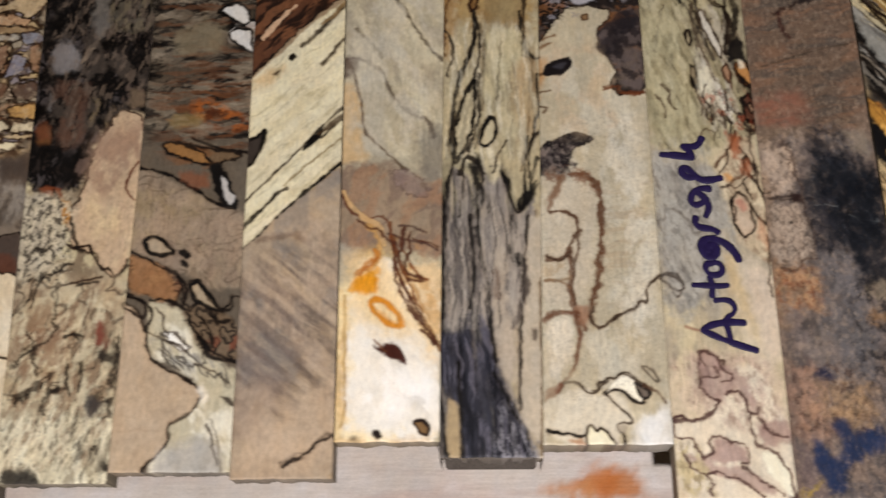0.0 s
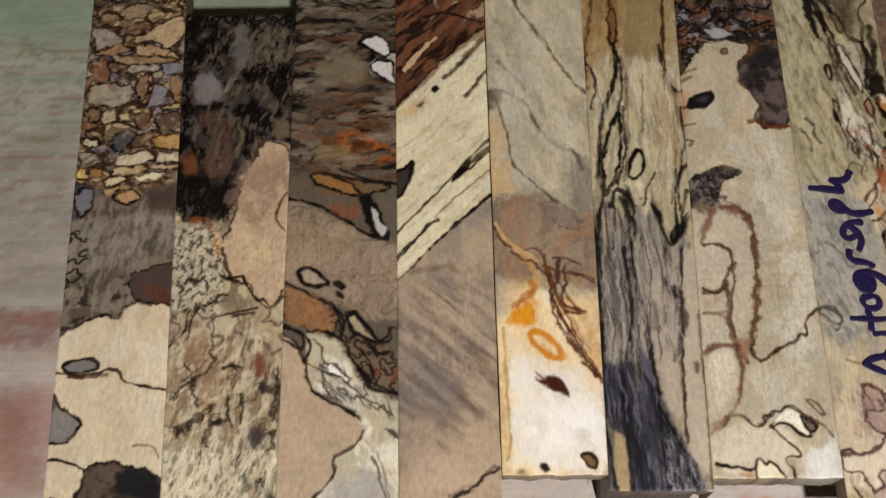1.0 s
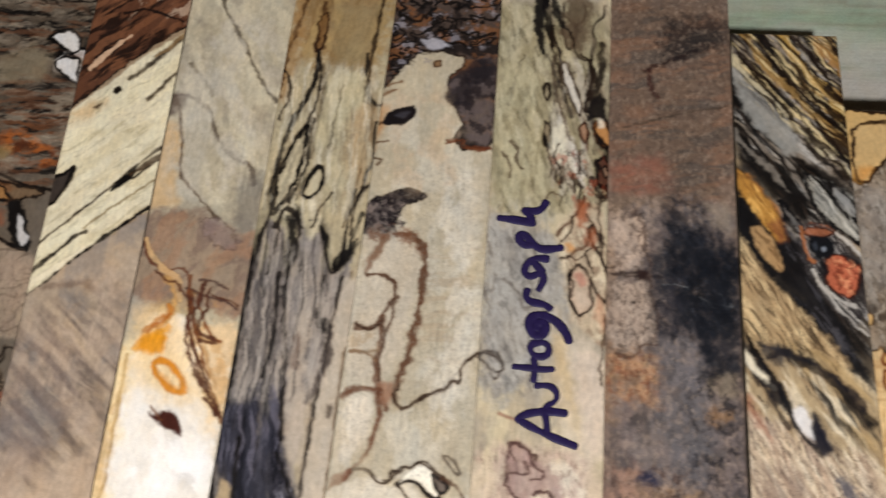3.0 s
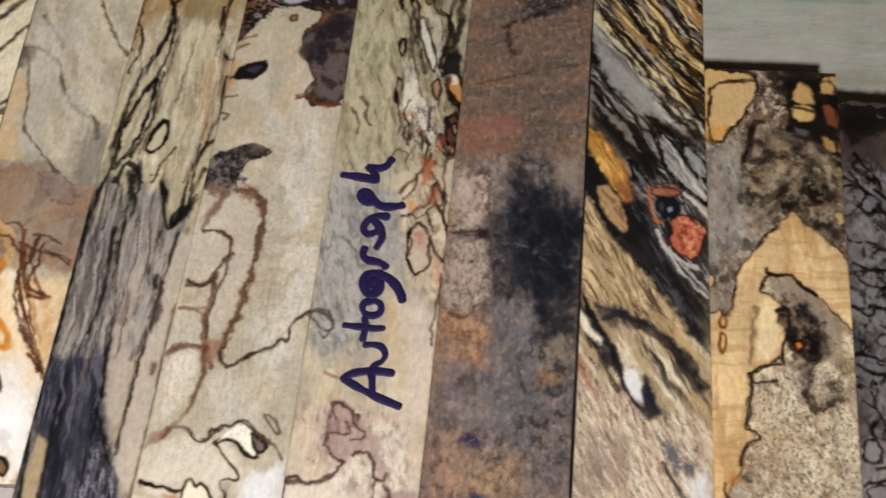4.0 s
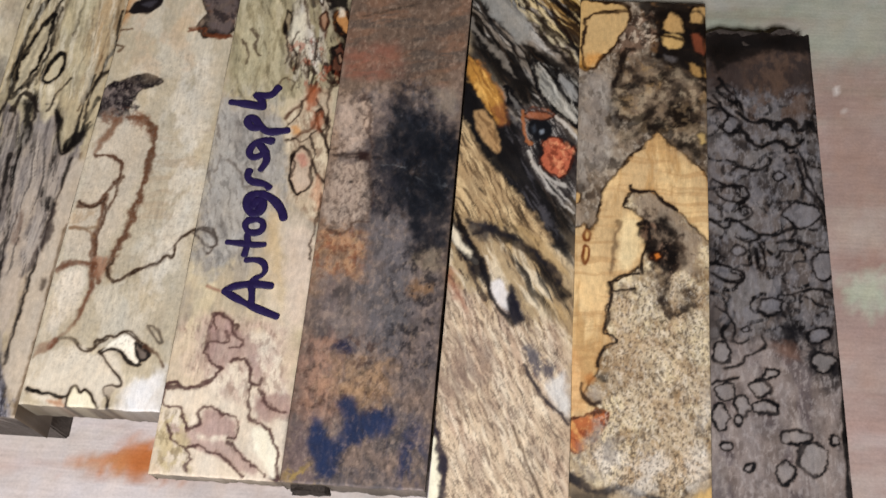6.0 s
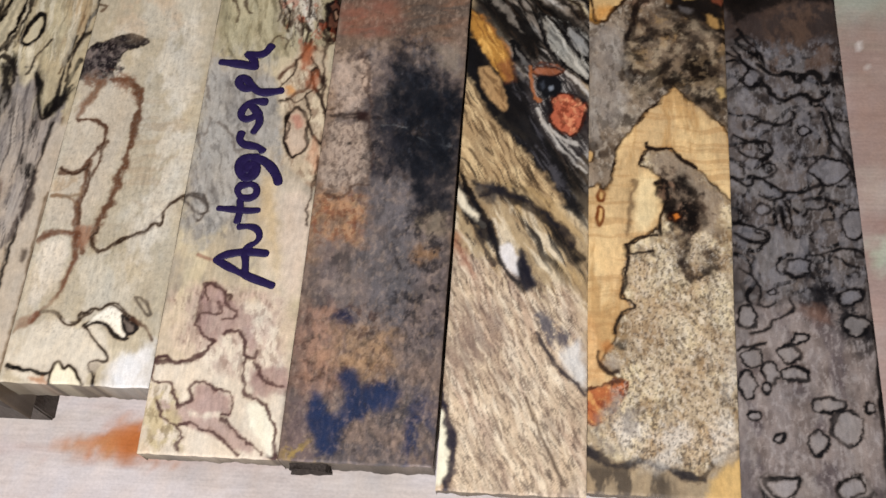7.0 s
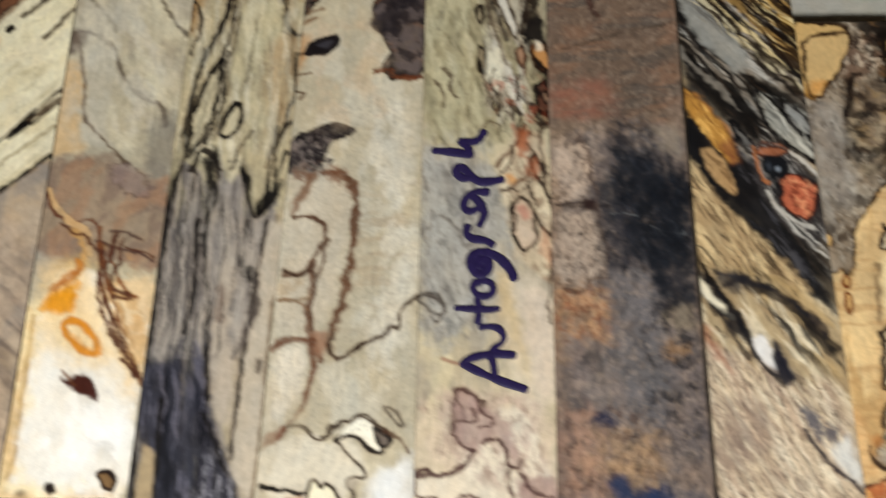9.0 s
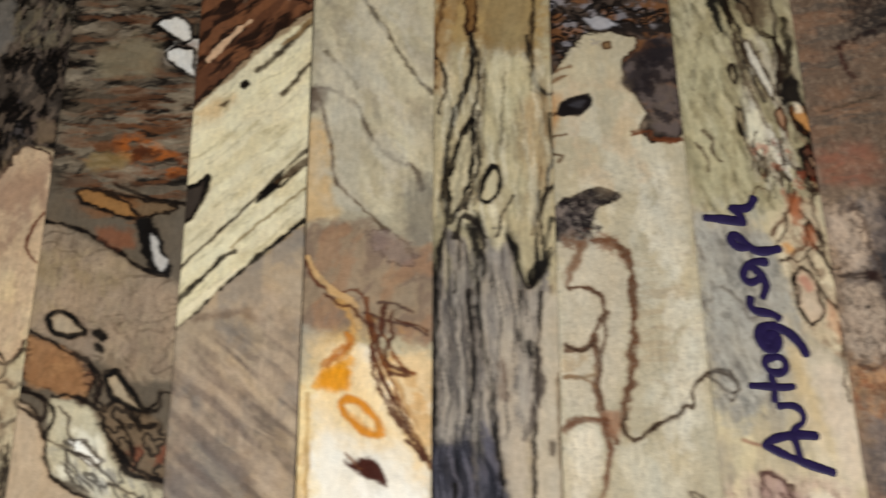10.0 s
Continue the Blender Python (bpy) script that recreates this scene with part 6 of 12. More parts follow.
    c.line([(80.2, 174.8), (79.9, 163.5), (80.6, 157.9), (77.7, 147.0), (75.6, 136.2), (75.3, 125.2)], "#1b1613", 1.2, 0.92, 0.5, 0.5)
    c.line([(73.2, 207.4), (74.0, 196.6), (75.4, 186.5), (78.8, 183.5)], "#1b1613", 1.6, 0.92, 0.5, 0.5)
    c.line([(55.8, 132.5), (56.1, 123.3), (56.5, 115.6), (54.3, 107.9), (54.3, 97.9)], "#1b1613", 1.3, 0.92, 0.5, 0.5)
    c.line([(48.3, 131.3), (48.1, 118.2), (46.8, 108.0)], "#1b1613", 0.9, 0.92, 0.5, 0.5)
    c.line([(40.6, 108.1), (40.2, 93.1), (40.0, 78.6), (40.0, 66.9), (38.1, 57.7)], "#1b1613", 2.6, 0.92, 0.5, 0.5)
    c.line([(51.4, 108.0), (51.4, 98.0), (52.9, 88.2), (52.2, 78.5), (50.6, 68.7)], "#1b1613", 1.5, 0.92, 0.5, 0.5)
    c.line([(53.3, 102.9), (55.2, 95.5), (55.8, 88.1), (57.3, 78.5), (58.5, 68.6), (59.1, 58.7), (60.6, 46.3)], "#1b1613", 1.7, 0.92, 0.5, 0.5)
    c.line([(67.5, 107.8), (67.6, 97.8), (67.3, 91.7)], "#1b1613", 1.4, 0.92, 0.5, 0.5)
    c.line([(74.4, 107.7), (71.1, 69.0), (69.8, 46.2), (69.4, 28.3)], "#1b1613", 0.9, 0.92, 0.5, 0.5)
    c.line([(39.1, 37.1), (40.4, 24.6), (42.6, 6.8)], "#1b1613", 1.1, 0.92, 0.5, 0.5)
    c.line([(46.1, 46.3), (47.2, 28.8), (47.9, 6.8)], "#1b1613", 1.5, 0.92, 0.5, 0.5)
    c.line([(59.6, 41.8), (64.2, 33.1), (68.0, 24.5)], "#1b1613", 1.2, 0.92, 0.5, 0.5)
    c.line([(78.6, 80.7), (78.0, 64.3), (78.4, 46.2), (77.3, 11.5)], "#6d5a40", 0.9, 0.8, 0.4, 0.5)
    c.line([(72.5, 87.5), (73.0, 78.4), (70.8, 69.0), (68.0, 59.8)], "#4a3f3a", 2.4, 0.8, 0.8, 1.0)
    c.line([(55.8, 201.7), (57.5, 186.8), (56.5, 172.3), (56.7, 157.7)], "#6a5c44", 1.0, 0.7, 0.5, 0.5)
    c.patch([(55.3, 141.3), (57.0, 148.6), (59.3, 153.8), (61.4, 153.2), (62.2, 148.3), (61.1, 142.9), (58.3, 139.9)], "#b9ad8c", 1, 0.5, 0.4, "#120e0c", 2.0)
    c.patch([(50.4, 131.2), (54.4, 135.2), (56.3, 132.2), (55.2, 127.0), (56.9, 117.6), (54.6, 107.9), (53.6, 117.6), (52.6, 125.4), (50.9, 128.1)], "#1a1513", 0.92, 0.9, 0.9)
    c.patch([(72.9, 119.2), (76.8, 118.9), (79.2, 123.0), (78.2, 117.4), (73.5, 111.3), (70.9, 109.5)], "#1a1512", 0.95, 0.8, 0.7)
    c.patch([(66.3, 95.4), (68.4, 91.7), (71.6, 91.6), (72.8, 88.0), (70.1, 85.3), (67.1, 89.0)], "#1c1614", 0.92, 0.9, 0.8)
    c.patch([(60.1, 133.8), (63.7, 133.7), (62.5, 124.5), (60.0, 122.0)], "#c4b99a", 0.8, 1.2, 0.8)
    c.patch([(74.8, 59.7), (76.5, 59.7), (76.1, 55.1), (74.5, 55.2)], "#57483a", 0.8, 0.8, 0.5)
    spot = c.patch([(42.8, 201.9), (81.4, 201.2), (78.7, 132.2), (39.0, 132.7)], None, 1, 3.0, 1.5)
    c.mottle("#d2cab0", 1.8, 26, 0.5, 0.68, 0.55, 2, spot)
    c.mottle("#8d8064", 1.4, 24, 0.58, 0.74, 0.35, 2, spot)
    c.mottle("#40362a", 0.8, 24, 0.66, 0.76, 0.3, 2, spot)
    spot = c.patch([(42.6, 126.1), (73.0, 107.8), (72.0, 59.7), (38.7, 59.9)], None, 1, 3.0, 1.5)
    c.mottle("#b3a898", 1.4, 26, 0.54, 0.68, 0.5, 2, spot)
    c.mottle("#2e2a28", 1.0, 30, 0.62, 0.72, 0.6, 2, spot)
    c.line([(35.4, 204.3), (44.2, 193.6), (43.9, 184.0), (41.5, 174.5)], "#241c16", 1.2, 0.9, 0.7, 0.5)
    c.line([(53.7, 205.2), (56.5, 188.7), (53.5, 175.1), (51.2, 160.6), (48.9, 151.6), (47.3, 139.1)], "#241c16", 1.3, 0.9, 0.7, 0.5)
    c.line([(55.7, 175.2), (55.1, 167.3), (55.7, 154.5), (53.1, 146.3), (51.0, 138.0)], "#241c16", 1.3, 0.9, 0.7, 0.5)
    c.line([(64.9, 191.8), (63.6, 175.6), (63.2, 162.5)], "#241c16", 0.9, 0.9, 0.7, 0.5)
    c.line([(47.1, 126.9), (49.3, 136.2), (53.6, 133.3), (57.0, 127.5)], "#241c16", 1.8, 0.9, 0.7, 0.5)
    c.line([(74.4, 133.3), (76.7, 140.7), (79.8, 147.0)], "#241c16", 1.1, 0.9, 0.7, 0.5)
    c.line([(60.2, 127.7), (63.5, 137.0), (66.0, 142.5)], "#241c16", 0.9, 0.9, 0.7, 0.5)
    c.patch([(55.3, 141.3), (57.0, 148.6), (59.3, 153.8), (61.4, 153.2), (62.2, 148.3), (61.1, 142.9), (58.3, 139.9)], "#b9ad8c", 1, 0.5, 0.4, "#120e0c", 1.8)
    c.patch([(45.4, 133.9), (44.8, 147.4), (47.8, 161.2), (53.4, 173.8), (53.6, 161.1), (51.9, 147.3), (49.5, 139.2)], "#bdb292", 0.7, 1.0, 0.7, "#15100c", 1.5)
    c.patch([(59.3, 198.0), (73.1, 197.8), (74.4, 183.6), (67.1, 177.9), (64.0, 163.2), (56.8, 163.3)], "#bdb28e", 0.45, 2.0, 1.2)


def paint_bird(c):
    c.mottle("#b9ac8e", 12, 20, 0.45, 0.62, 0.7)
    c.mottle("#c2baa4", 14, 22, 0.5, 0.64, 0.7)
    c.mottle("#a8977c", 16, 2.4, 0.56, 0.7, 0.6, 0, c.patch([(104.3, 122.8), (129.1, 135.6), (125.3, 78.0), (100.1, 68.8)], None, 1, 8))
    dark = c.patch([(81.2, 258.1), (138.3, 256.9), (126.8, 188.6), (124.7, 164.3), (114.0, 164.4), (110.2, 168.7), (114.0, 174.3), (111.3, 181.6), (106.9, 186.0), (106.8, 196.3), (112.5, 202.2), (113.1, 207.3), (104.6, 209.3), (94.6, 209.5), (87.6, 201.1), (78.8, 186.5), (73.9, 186.5)], "#5b4c42", 1, 0.6, 0.9, "#2a1c14", 0.9)
    c.mottle("#2b2320", 8, 7, 0.46, 0.58, 0.9, 0, dark)
    c.mottle("#8a8486", 6, 5, 0.62, 0.7, 0.9, 0, c.patch([(83.3, 251.5), (129.7, 250.5), (124.9, 212.6), (78.6, 198.3)], None, 1, 2))
    c.mottle("#8a5a34", 8, 6, 0.56, 0.68, 0.7, 0, dark)
    c.veins("#17110e", 6, 5, 0.9, 0.9, 0, 0.5, c.patch([(82.5, 258.1), (133.2, 257.0), (127.4, 212.5), (97.2, 210.0), (80.6, 192.3)], None, 1, 2), 3)
    c.patch([(94.0, 215.6), (100.3, 216.1), (107.4, 212.3), (97.2, 210.6)], "#a9a6a8", 0.9, 0.7, 0.8)
    c.patch([(106.8, 196.3), (113.7, 202.2), (126.2, 203.4), (126.3, 188.6), (115.4, 185.8), (109.3, 185.9)], "#3d3434", 0.9, 1.2, 1)
    c.patch([(114.2, 185.9), (126.3, 188.6), (125.1, 167.1), (115.6, 167.2)], "#75665c", 0.8, 2, 1.2)
    c.line([(108.4, 167.3), (113.3, 168.1), (116.4, 164.4), (124.8, 164.5)], "#6d3a20", 1.6, 0.9, 0.7)
    c.patch([(100.3, 204.5), (102.9, 205.4), (103.3, 202.4), (100.8, 202.1)], "#8a6844", 0.9, 0.5, 0.3, "#5a3c22", 0.6)
    c.patch([(70.2, 186.6), (79.9, 185.0), (84.5, 182.0), (83.8, 174.8), (77.2, 155.2), (72.5, 155.3)], "#b98a56", 0.8, 2, 1.4)
    c.patch([(85.3, 177.6), (88.1, 181.3), (93.2, 183.3), (95.6, 180.9), (94.1, 176.1), (89.8, 173.8), (86.2, 174.2)], "#241d22", 1, 0.5, 0.5)
    c.line([(78.9, 173.4), (82.6, 174.8), (86.3, 175.3)], "#5a3a22", 1.8, 0.9)
    c.line([(78.8, 186.5), (84.0, 189.3), (86.6, 190.7)], "#7a5634", 1.2, 0.8)
    c.line([(83.0, 192.3), (88.2, 194.5)], "#7a5634", 1.0, 0.7)
    c.line([(79.3, 164.9), (85.5, 166.8)], "#6b4a2c", 1.2, 0.8)
    c.line([(78.8, 159.3), (84.7, 158.4), (82.5, 155.7)], "#5a3c22", 1.2, 0.85)
    c.line([(79.2, 177.7), (79.2, 163.5), (77.0, 152.5), (78.4, 147.0)], "#6a4626", 1.4, 0.8)
    head = c.patch([(79.0, 136.2), (83.0, 141.0), (89.1, 143.3), (92.4, 145.4), (97.5, 144.5), (102.5, 142.9), (99.4, 140.8), (94.5, 139.2), (92.2, 134.7), (91.3, 130.7), (93.1, 126.0), (83.8, 125.1), (78.2, 127.0)], "#4e4441", 1, 0.6, 0.8, "#1f1818", 1.2)
    c.mottle("#241c1e", 5, 4, 0.5, 0.6, 0.9, 0, head)
    c.mottle("#8a7b70", 3, 3, 0.64, 0.72, 0.8, 0, head)
    c.patch([(89.1, 143.6), (94.1, 145.7), (102.0, 143.1), (95.8, 140.3), (90.4, 140.3)], "#2c2526", 0.8, 1, 0.6)
    c.patch([(80.5, 126.9), (94.5, 128.1), (101.8, 121.5), (102.5, 107.5), (97.9, 78.2), (91.4, 68.8), (80.4, 68.9), (80.6, 92.8), (82.6, 112.7)], "#beb29c", 0.7, 2.5, 1.4)
    c.line([(92.1, 126.8), (98.9, 125.9), (103.0, 121.5), (104.2, 112.5), (103.5, 97.5), (101.8, 82.9), (99.3, 71.1), (97.4, 64.2)], "#6b452c", 2.7, 0.95, 1.1, 0.8)
    c.line([(88.3, 124.2), (85.4, 117.8), (82.3, 110.2)], "#7d563a", 2.4, 0.8, 0.8, 1)
    c.line([(83.3, 108.9), (89.1, 110.1), (93.4, 107.6), (94.7, 102.5), (92.3, 97.6), (89.4, 91.5), (86.4, 87.9), (81.4, 89.1)], "#5e3c26", 1.5, 0.95, 0.7)
    c.line([(90.0, 92.7), (91.0, 85.4), (90.0, 75.9), (91.2, 67.7), (95.1, 59.6)], "#6d4830", 2.2, 0.9, 0.7, 0.8)
    c.patch([(90.3, 68.8), (97.9, 68.8), (95.7, 59.6), (91.7, 61.9)], "#9c6f52", 0.8, 1.2, 0.8)
    c.line([(80.4, 79.5), (87.0, 79.5), (90.0, 75.9)], "#8a6848", 1.1, 0.7)
    c.line([(79.9, 63.1), (83.4, 66.1), (88.9, 66.1), (92.1, 65.4)], "#74482e", 2.0, 0.9, 0.7, 0.8)
    c.patch([(80.8, 62.0), (88.7, 64.2), (91.2, 57.3), (88.8, 46.1), (84.0, 40.6), (79.8, 37.4)], "#cfc4ae", 0.8, 2, 1)
    c.line([(91.9, 64.2), (93.0, 55.1), (91.0, 46.1), (86.9, 38.4), (82.2, 34.1), (79.1, 30.9)], "#74482e", 1.7, 0.92, 0.7, 0.8)
    c.patch([(79.2, 35.2), (85.8, 38.4), (83.1, 33.0), (79.0, 29.8)], "#8a563c", 0.85, 1, 0.8)
    c.line([(98.3, 68.8), (97.2, 63.0), (100.0, 59.6), (102.3, 60.0), (107.1, 64.1), (113.0, 67.5), (116.4, 68.7), (118.1, 73.3), (121.1, 79.2), (125.7, 80.3), (132.6, 82.7)], "#4f3826", 1.3, 0.95, 0.8)
    c.patch([(78.6, 29.8), (94.1, 36.9), (105.2, 32.9), (115.5, 24.3), (106.3, 18.0), (79.5, 18.5)], "#cabd9e", 0.8, 2, 1.2)
    c.line([(86.0, 37.9), (91.0, 38.7), (94.0, 35.0), (96.5, 34.5), (99.1, 35.2), (98.6, 37.9), (101.2, 38.2), (102.7, 40.2), (105.5, 39.7), (107.1, 41.3), (109.7, 42.0), (112.0, 40.6), (114.3, 38.2), (116.9, 36.0)], "#453524", 0.95, 1, 0.3)
    c.patch([(102.0, 34.6), (107.3, 40.4), (110.0, 41.4), (115.7, 36.7), (115.1, 30.2), (112.1, 30.5), (108.4, 34.5)], "#e2dcc8", 0.9, 0.7, 0.4)
    c.line([(101.2, 33.8), (103.7, 35.4), (107.5, 35.6), (109.9, 32.6), (112.2, 30.1), (115.2, 30.2), (115.4, 32.5)], "#2a2018", 1.2, 1, 0.3)
    c.patch([(112.3, 38.1), (116.1, 36.5), (118.3, 34.1), (116.6, 31.8), (114.1, 33.6)], "#74675a", 0.95, 0.7, 0.4, "#241b14", 1.1)
    c.line([(101.2, 33.8), (104.8, 29.0), (107.5, 26.2), (110.8, 24.1), (110.4, 22.6), (107.1, 23.0), (104.5, 22.3), (104.9, 19.6), (107.2, 18.8), (107.5, 14.0)], "#2e2318", 1.0, 1, 0.35)
    c.line([(115.7, 44.4), (118.5, 44.1), (122.2, 39.1), (120.7, 38.1), (117.3, 41.6), (115.7, 44.4)], "#6a5e4c", 0.8, 0.9, 0.3)
    c.patch([(110.8, 13.5), (110.9, 21.7), (117.5, 24.7), (124.6, 30.7), (128.7, 12.5)], "#cfcbc0", 0.85, 2, 1.2)
    c.patch([(92.7, 18.6), (95.2, 22.6), (97.4, 20.1), (99.9, 21.2), (105.2, 14.7), (96.6, 13.2)], "#e0d6b4", 1, 0.5, 0.4, "#2e2318", 0.9)
    c.patch([(86.6, 17.4), (91.8, 18.4), (93.4, 15.4), (90.1, 14.3)], "#a5763e", 0.85, 0.8, 0.7)
    c.line([(79.7, 19.3), (82.5, 19.8), (85.5, 18.5), (87.9, 19.7), (92.7, 19.2), (94.9, 20.8)], "#1f1610", 2.0, 1, 0.4)
    c.patch([(76.6, 19.2), (78.4, 31.0), (87.9, 35.4), (94.4, 36.4), (98.9, 33.1), (103.4, 34.5), (108.8, 31.3), (111.4, 24.1), (110.7, 22.1), (104.7, 19.5), (105.3, 14.2), (94.0, 13.2), (81.9, 17.0)], "#cdc3ac", 0.9, 0.9, 0.9)
    spot = c.patch([(115.8, 24.3), (122.5, 28.5), (125.5, 12.6), (109.0, 12.6)], None, 1, 3.0, 1.5)
    c.mottle("#d6d4cc", 5, 9, 0.4, 0.6, 0.9, 0, spot)
    c.line([(86.6, 38.4), (90.1, 38.2), (93.8, 34.8), (96.4, 33.9), (98.2, 34.6), (99.9, 37.1), (102.6, 38.2), (103.5, 40.1), (105.3, 39.0), (107.6, 41.5), (109.6, 41.2), (113.3, 38.8), (116.1, 37.0)], "#4a3826", 0.9, 0.95, 0.3, 0.3)
    c.patch([(102.1, 34.1), (105.1, 35.4), (109.2, 33.7), (111.6, 31.4), (114.3, 30.0), (114.5, 33.0), (112.3, 37.4), (109.3, 40.0), (105.4, 38.2), (103.3, 37.3)], "#e0dac4", 0.9, 0.5, 0.4)
    c.line([(101.6, 33.6), (102.8, 34.7), (106.0, 35.5), (109.2, 33.7), (111.6, 31.4), (114.4, 29.6), (115.7, 30.5)], "#2e2318", 1.0, 1.0, 0.3, 0.3)
    c.line([(101.6, 33.6), (104.2, 30.4), (106.6, 28.0), (110.1, 24.9), (111.0, 23.1), (109.7, 22.4), (106.8, 22.8), (104.8, 21.8), (105.6, 19.5), (107.6, 19.1), (107.6, 17.2)], "#3a2a1c", 0.9, 0.95, 0.3, 0.3)
    c.patch([(104.8, 21.8), (107.8, 22.3), (109.4, 21.1), (107.7, 18.5), (105.6, 19.5)], "#a89a84", 0.8, 0.5, 0.3)
    c.patch([(112.4, 37.8), (115.3, 36.4), (117.5, 35.1), (117.5, 32.7), (115.9, 31.7), (114.1, 32.9)], "#74675a", 0.95, 0.5, 0.4, "#241b14", 1.0)
    c.line([(116.1, 37.0), (119.0, 35.2), (121.5, 33.9), (123.2, 30.5)], "#5a3a24", 1.1, 0.8, 0.5, 0.5)
    c.line([(79.3, 19.9), (82.3, 19.0), (85.3, 18.4), (88.0, 18.9), (91.1, 17.6), (93.8, 18.3)], "#1c1510", 1.5, 1.0, 0.4, 0.3)
    c.patch([(86.1, 16.5), (91.7, 16.8), (93.4, 14.3), (89.6, 14.4)], "#b07a50", 0.7, 0.8, 0.8)
    c.patch([(93.3, 17.7), (94.4, 21.2), (95.3, 22.2), (97.2, 19.4), (98.8, 21.0), (101.0, 19.3), (102.5, 16.9), (104.5, 14.5), (93.8, 13.9)], "#e0d8b8", 1, 0.4, 0.3, "#3a2a1a", 0.8)
    spot = c.patch([(62.3, 64.0), (78.1, 64.8), (93.8, 38.8), (79.4, 19.4), (73.1, 21.9)], None, 1, 3.0, 1.5)
    c.mottle("#b8a888", 6, 22, 0.46, 0.62, 0.5, 0, spot)
    spot = c.patch([(105.2, 153.0), (122.4, 153.7), (124.2, 82.3), (118.4, 40.1), (108.4, 51.7), (107.8, 94.9)], None, 1, 4.0, 1.5)
    c.mottle("#d0c9b6", 9, 16, 0.42, 0.62, 0.6, 0, spot)
    spot = c.patch([(81.8, 189.9), (109.6, 191.3), (116.5, 145.3), (86.9, 143.7)], None, 1, 4.0, 1.5)
    c.mottle("#c0a888", 9, 12, 0.42, 0.66, 0.5, 0, spot)
    c.patch([(83.7, 179.3), (87.7, 181.6), (92.0, 182.9), (95.2, 181.2), (94.4, 177.7), (90.1, 174.3), (84.7, 173.5), (82.3, 174.5)], "#241d1e", 1, 0.5, 0.5)
    c.patch([(86.1, 178.1), (90.2, 180.1), (93.0, 180.6), (90.8, 177.0)], "#4a474c", 0.8, 0.8, 0.4)
    c.line([(78.5, 189.2), (77.6, 184.3), (80.8, 183.1)], "#3a2416", 1.6, 0.9, 0.5, 0.5)
    spot = c.patch([(114.0, 199.7), (118.4, 208.3), (125.2, 208.6), (125.1, 192.1), (125.6, 164.5), (115.3, 167.8), (112.1, 182.0), (107.3, 184.5), (107.0, 193.9)], None, 1, 1.0, 1.5)
    c.mottle("#6a5d58", 5, 6, 0.45, 0.6, 0.9, 0, spot)
    c.mottle("#332a2a", 4, 5, 0.56, 0.66, 0.8, 0, spot)
    c.patch([(107.4, 191.2), (113.3, 196.9), (116.6, 205.4), (124.1, 208.5), (124.1, 200.2), (116.3, 191.6), (115.2, 183.5), (107.4, 183.7)], "#2e282c", 0.75, 1.5, 1.5)
    c.line([(108.0, 166.2), (111.1, 167.1), (115.3, 168.3), (113.6, 165.2), (118.1, 164.1), (123.5, 163.7)], "#7a4428", 1.2, 0.9, 0.7, 0.5)
    c.line([(106.4, 63.7), (109.6, 65.4), (112.1, 67.6), (115.1, 67.1), (116.4, 70.6), (119.5, 70.1), (119.7, 74.4), (120.7, 77.7), (123.7, 79.6), (125.9, 81.9)], "#46311f", 1.1, 0.95, 0.5, 0.35)
    c.line([(81.2, 90.3), (83.6, 88.8), (86.9, 87.6), (89.6, 89.5), (90.4, 92.3)], "#4a301e", 1.1, 0.95, 0.5, 0.35)
    c.line([(90.5, 90.0), (92.3, 86.3), (91.2, 81.8), (91.4, 76.3), (91.2, 69.8)], "#5e3f2a", 0.8, 0.85, 0.8, 0.4)
    c.line([(93.1, 87.4), (94.1, 92.0), (94.2, 96.6), (95.3, 101.2)], "#5e3f2a", 1.0, 0.85, 0.8, 0.4)
    spot = c.patch([(77.5, 88.9), (91.0, 87.3), (90.7, 79.5), (80.2, 79.7)], None, 1, 1.5, 1.5)
    c.mottle("#ab9474", 4, 5, 0.4, 0.58, 0.6, 0, spot)
    c.line([(80.2, 79.7), (84.7, 79.3), (89.6, 80.2)], "#8a7456", 0.7, 0.7, 0.6, 0.5)
    spot = c.patch([(80.4, 141.8), (91.1, 142.2), (95.7, 129.9), (83.9, 125.7)], None, 1, 1.0, 1.5)
    c.mottle("#2a2224", 2.4, 2.4, 0.44, 0.58, 0.85, 0, spot)
    c.mottle("#857870", 1.2, 1.6, 0.6, 0.7, 0.6, 0, spot)
    spot = c.patch([(81.5, 126.8), (86.2, 129.5), (96.8, 129.9), (102.6, 124.1), (105.2, 117.0), (99.7, 120.3), (88.9, 127.1), (84.1, 119.6)], None, 1, 1.2, 1.5)
    c.mottle("#7a5138", 3, 3, 0.36, 0.56, 0.7, 0, spot)
    spot = c.patch([(61.7, 116.2), (95.6, 157.8), (121.5, 158.9), (131.5, 40.8), (84.3, 22.5)], None, 1, 4.0, 1.5)
    c.mottle("#8d8474", 0.6, 0.9, 0.66, 0.76, 0.35, 0, spot)


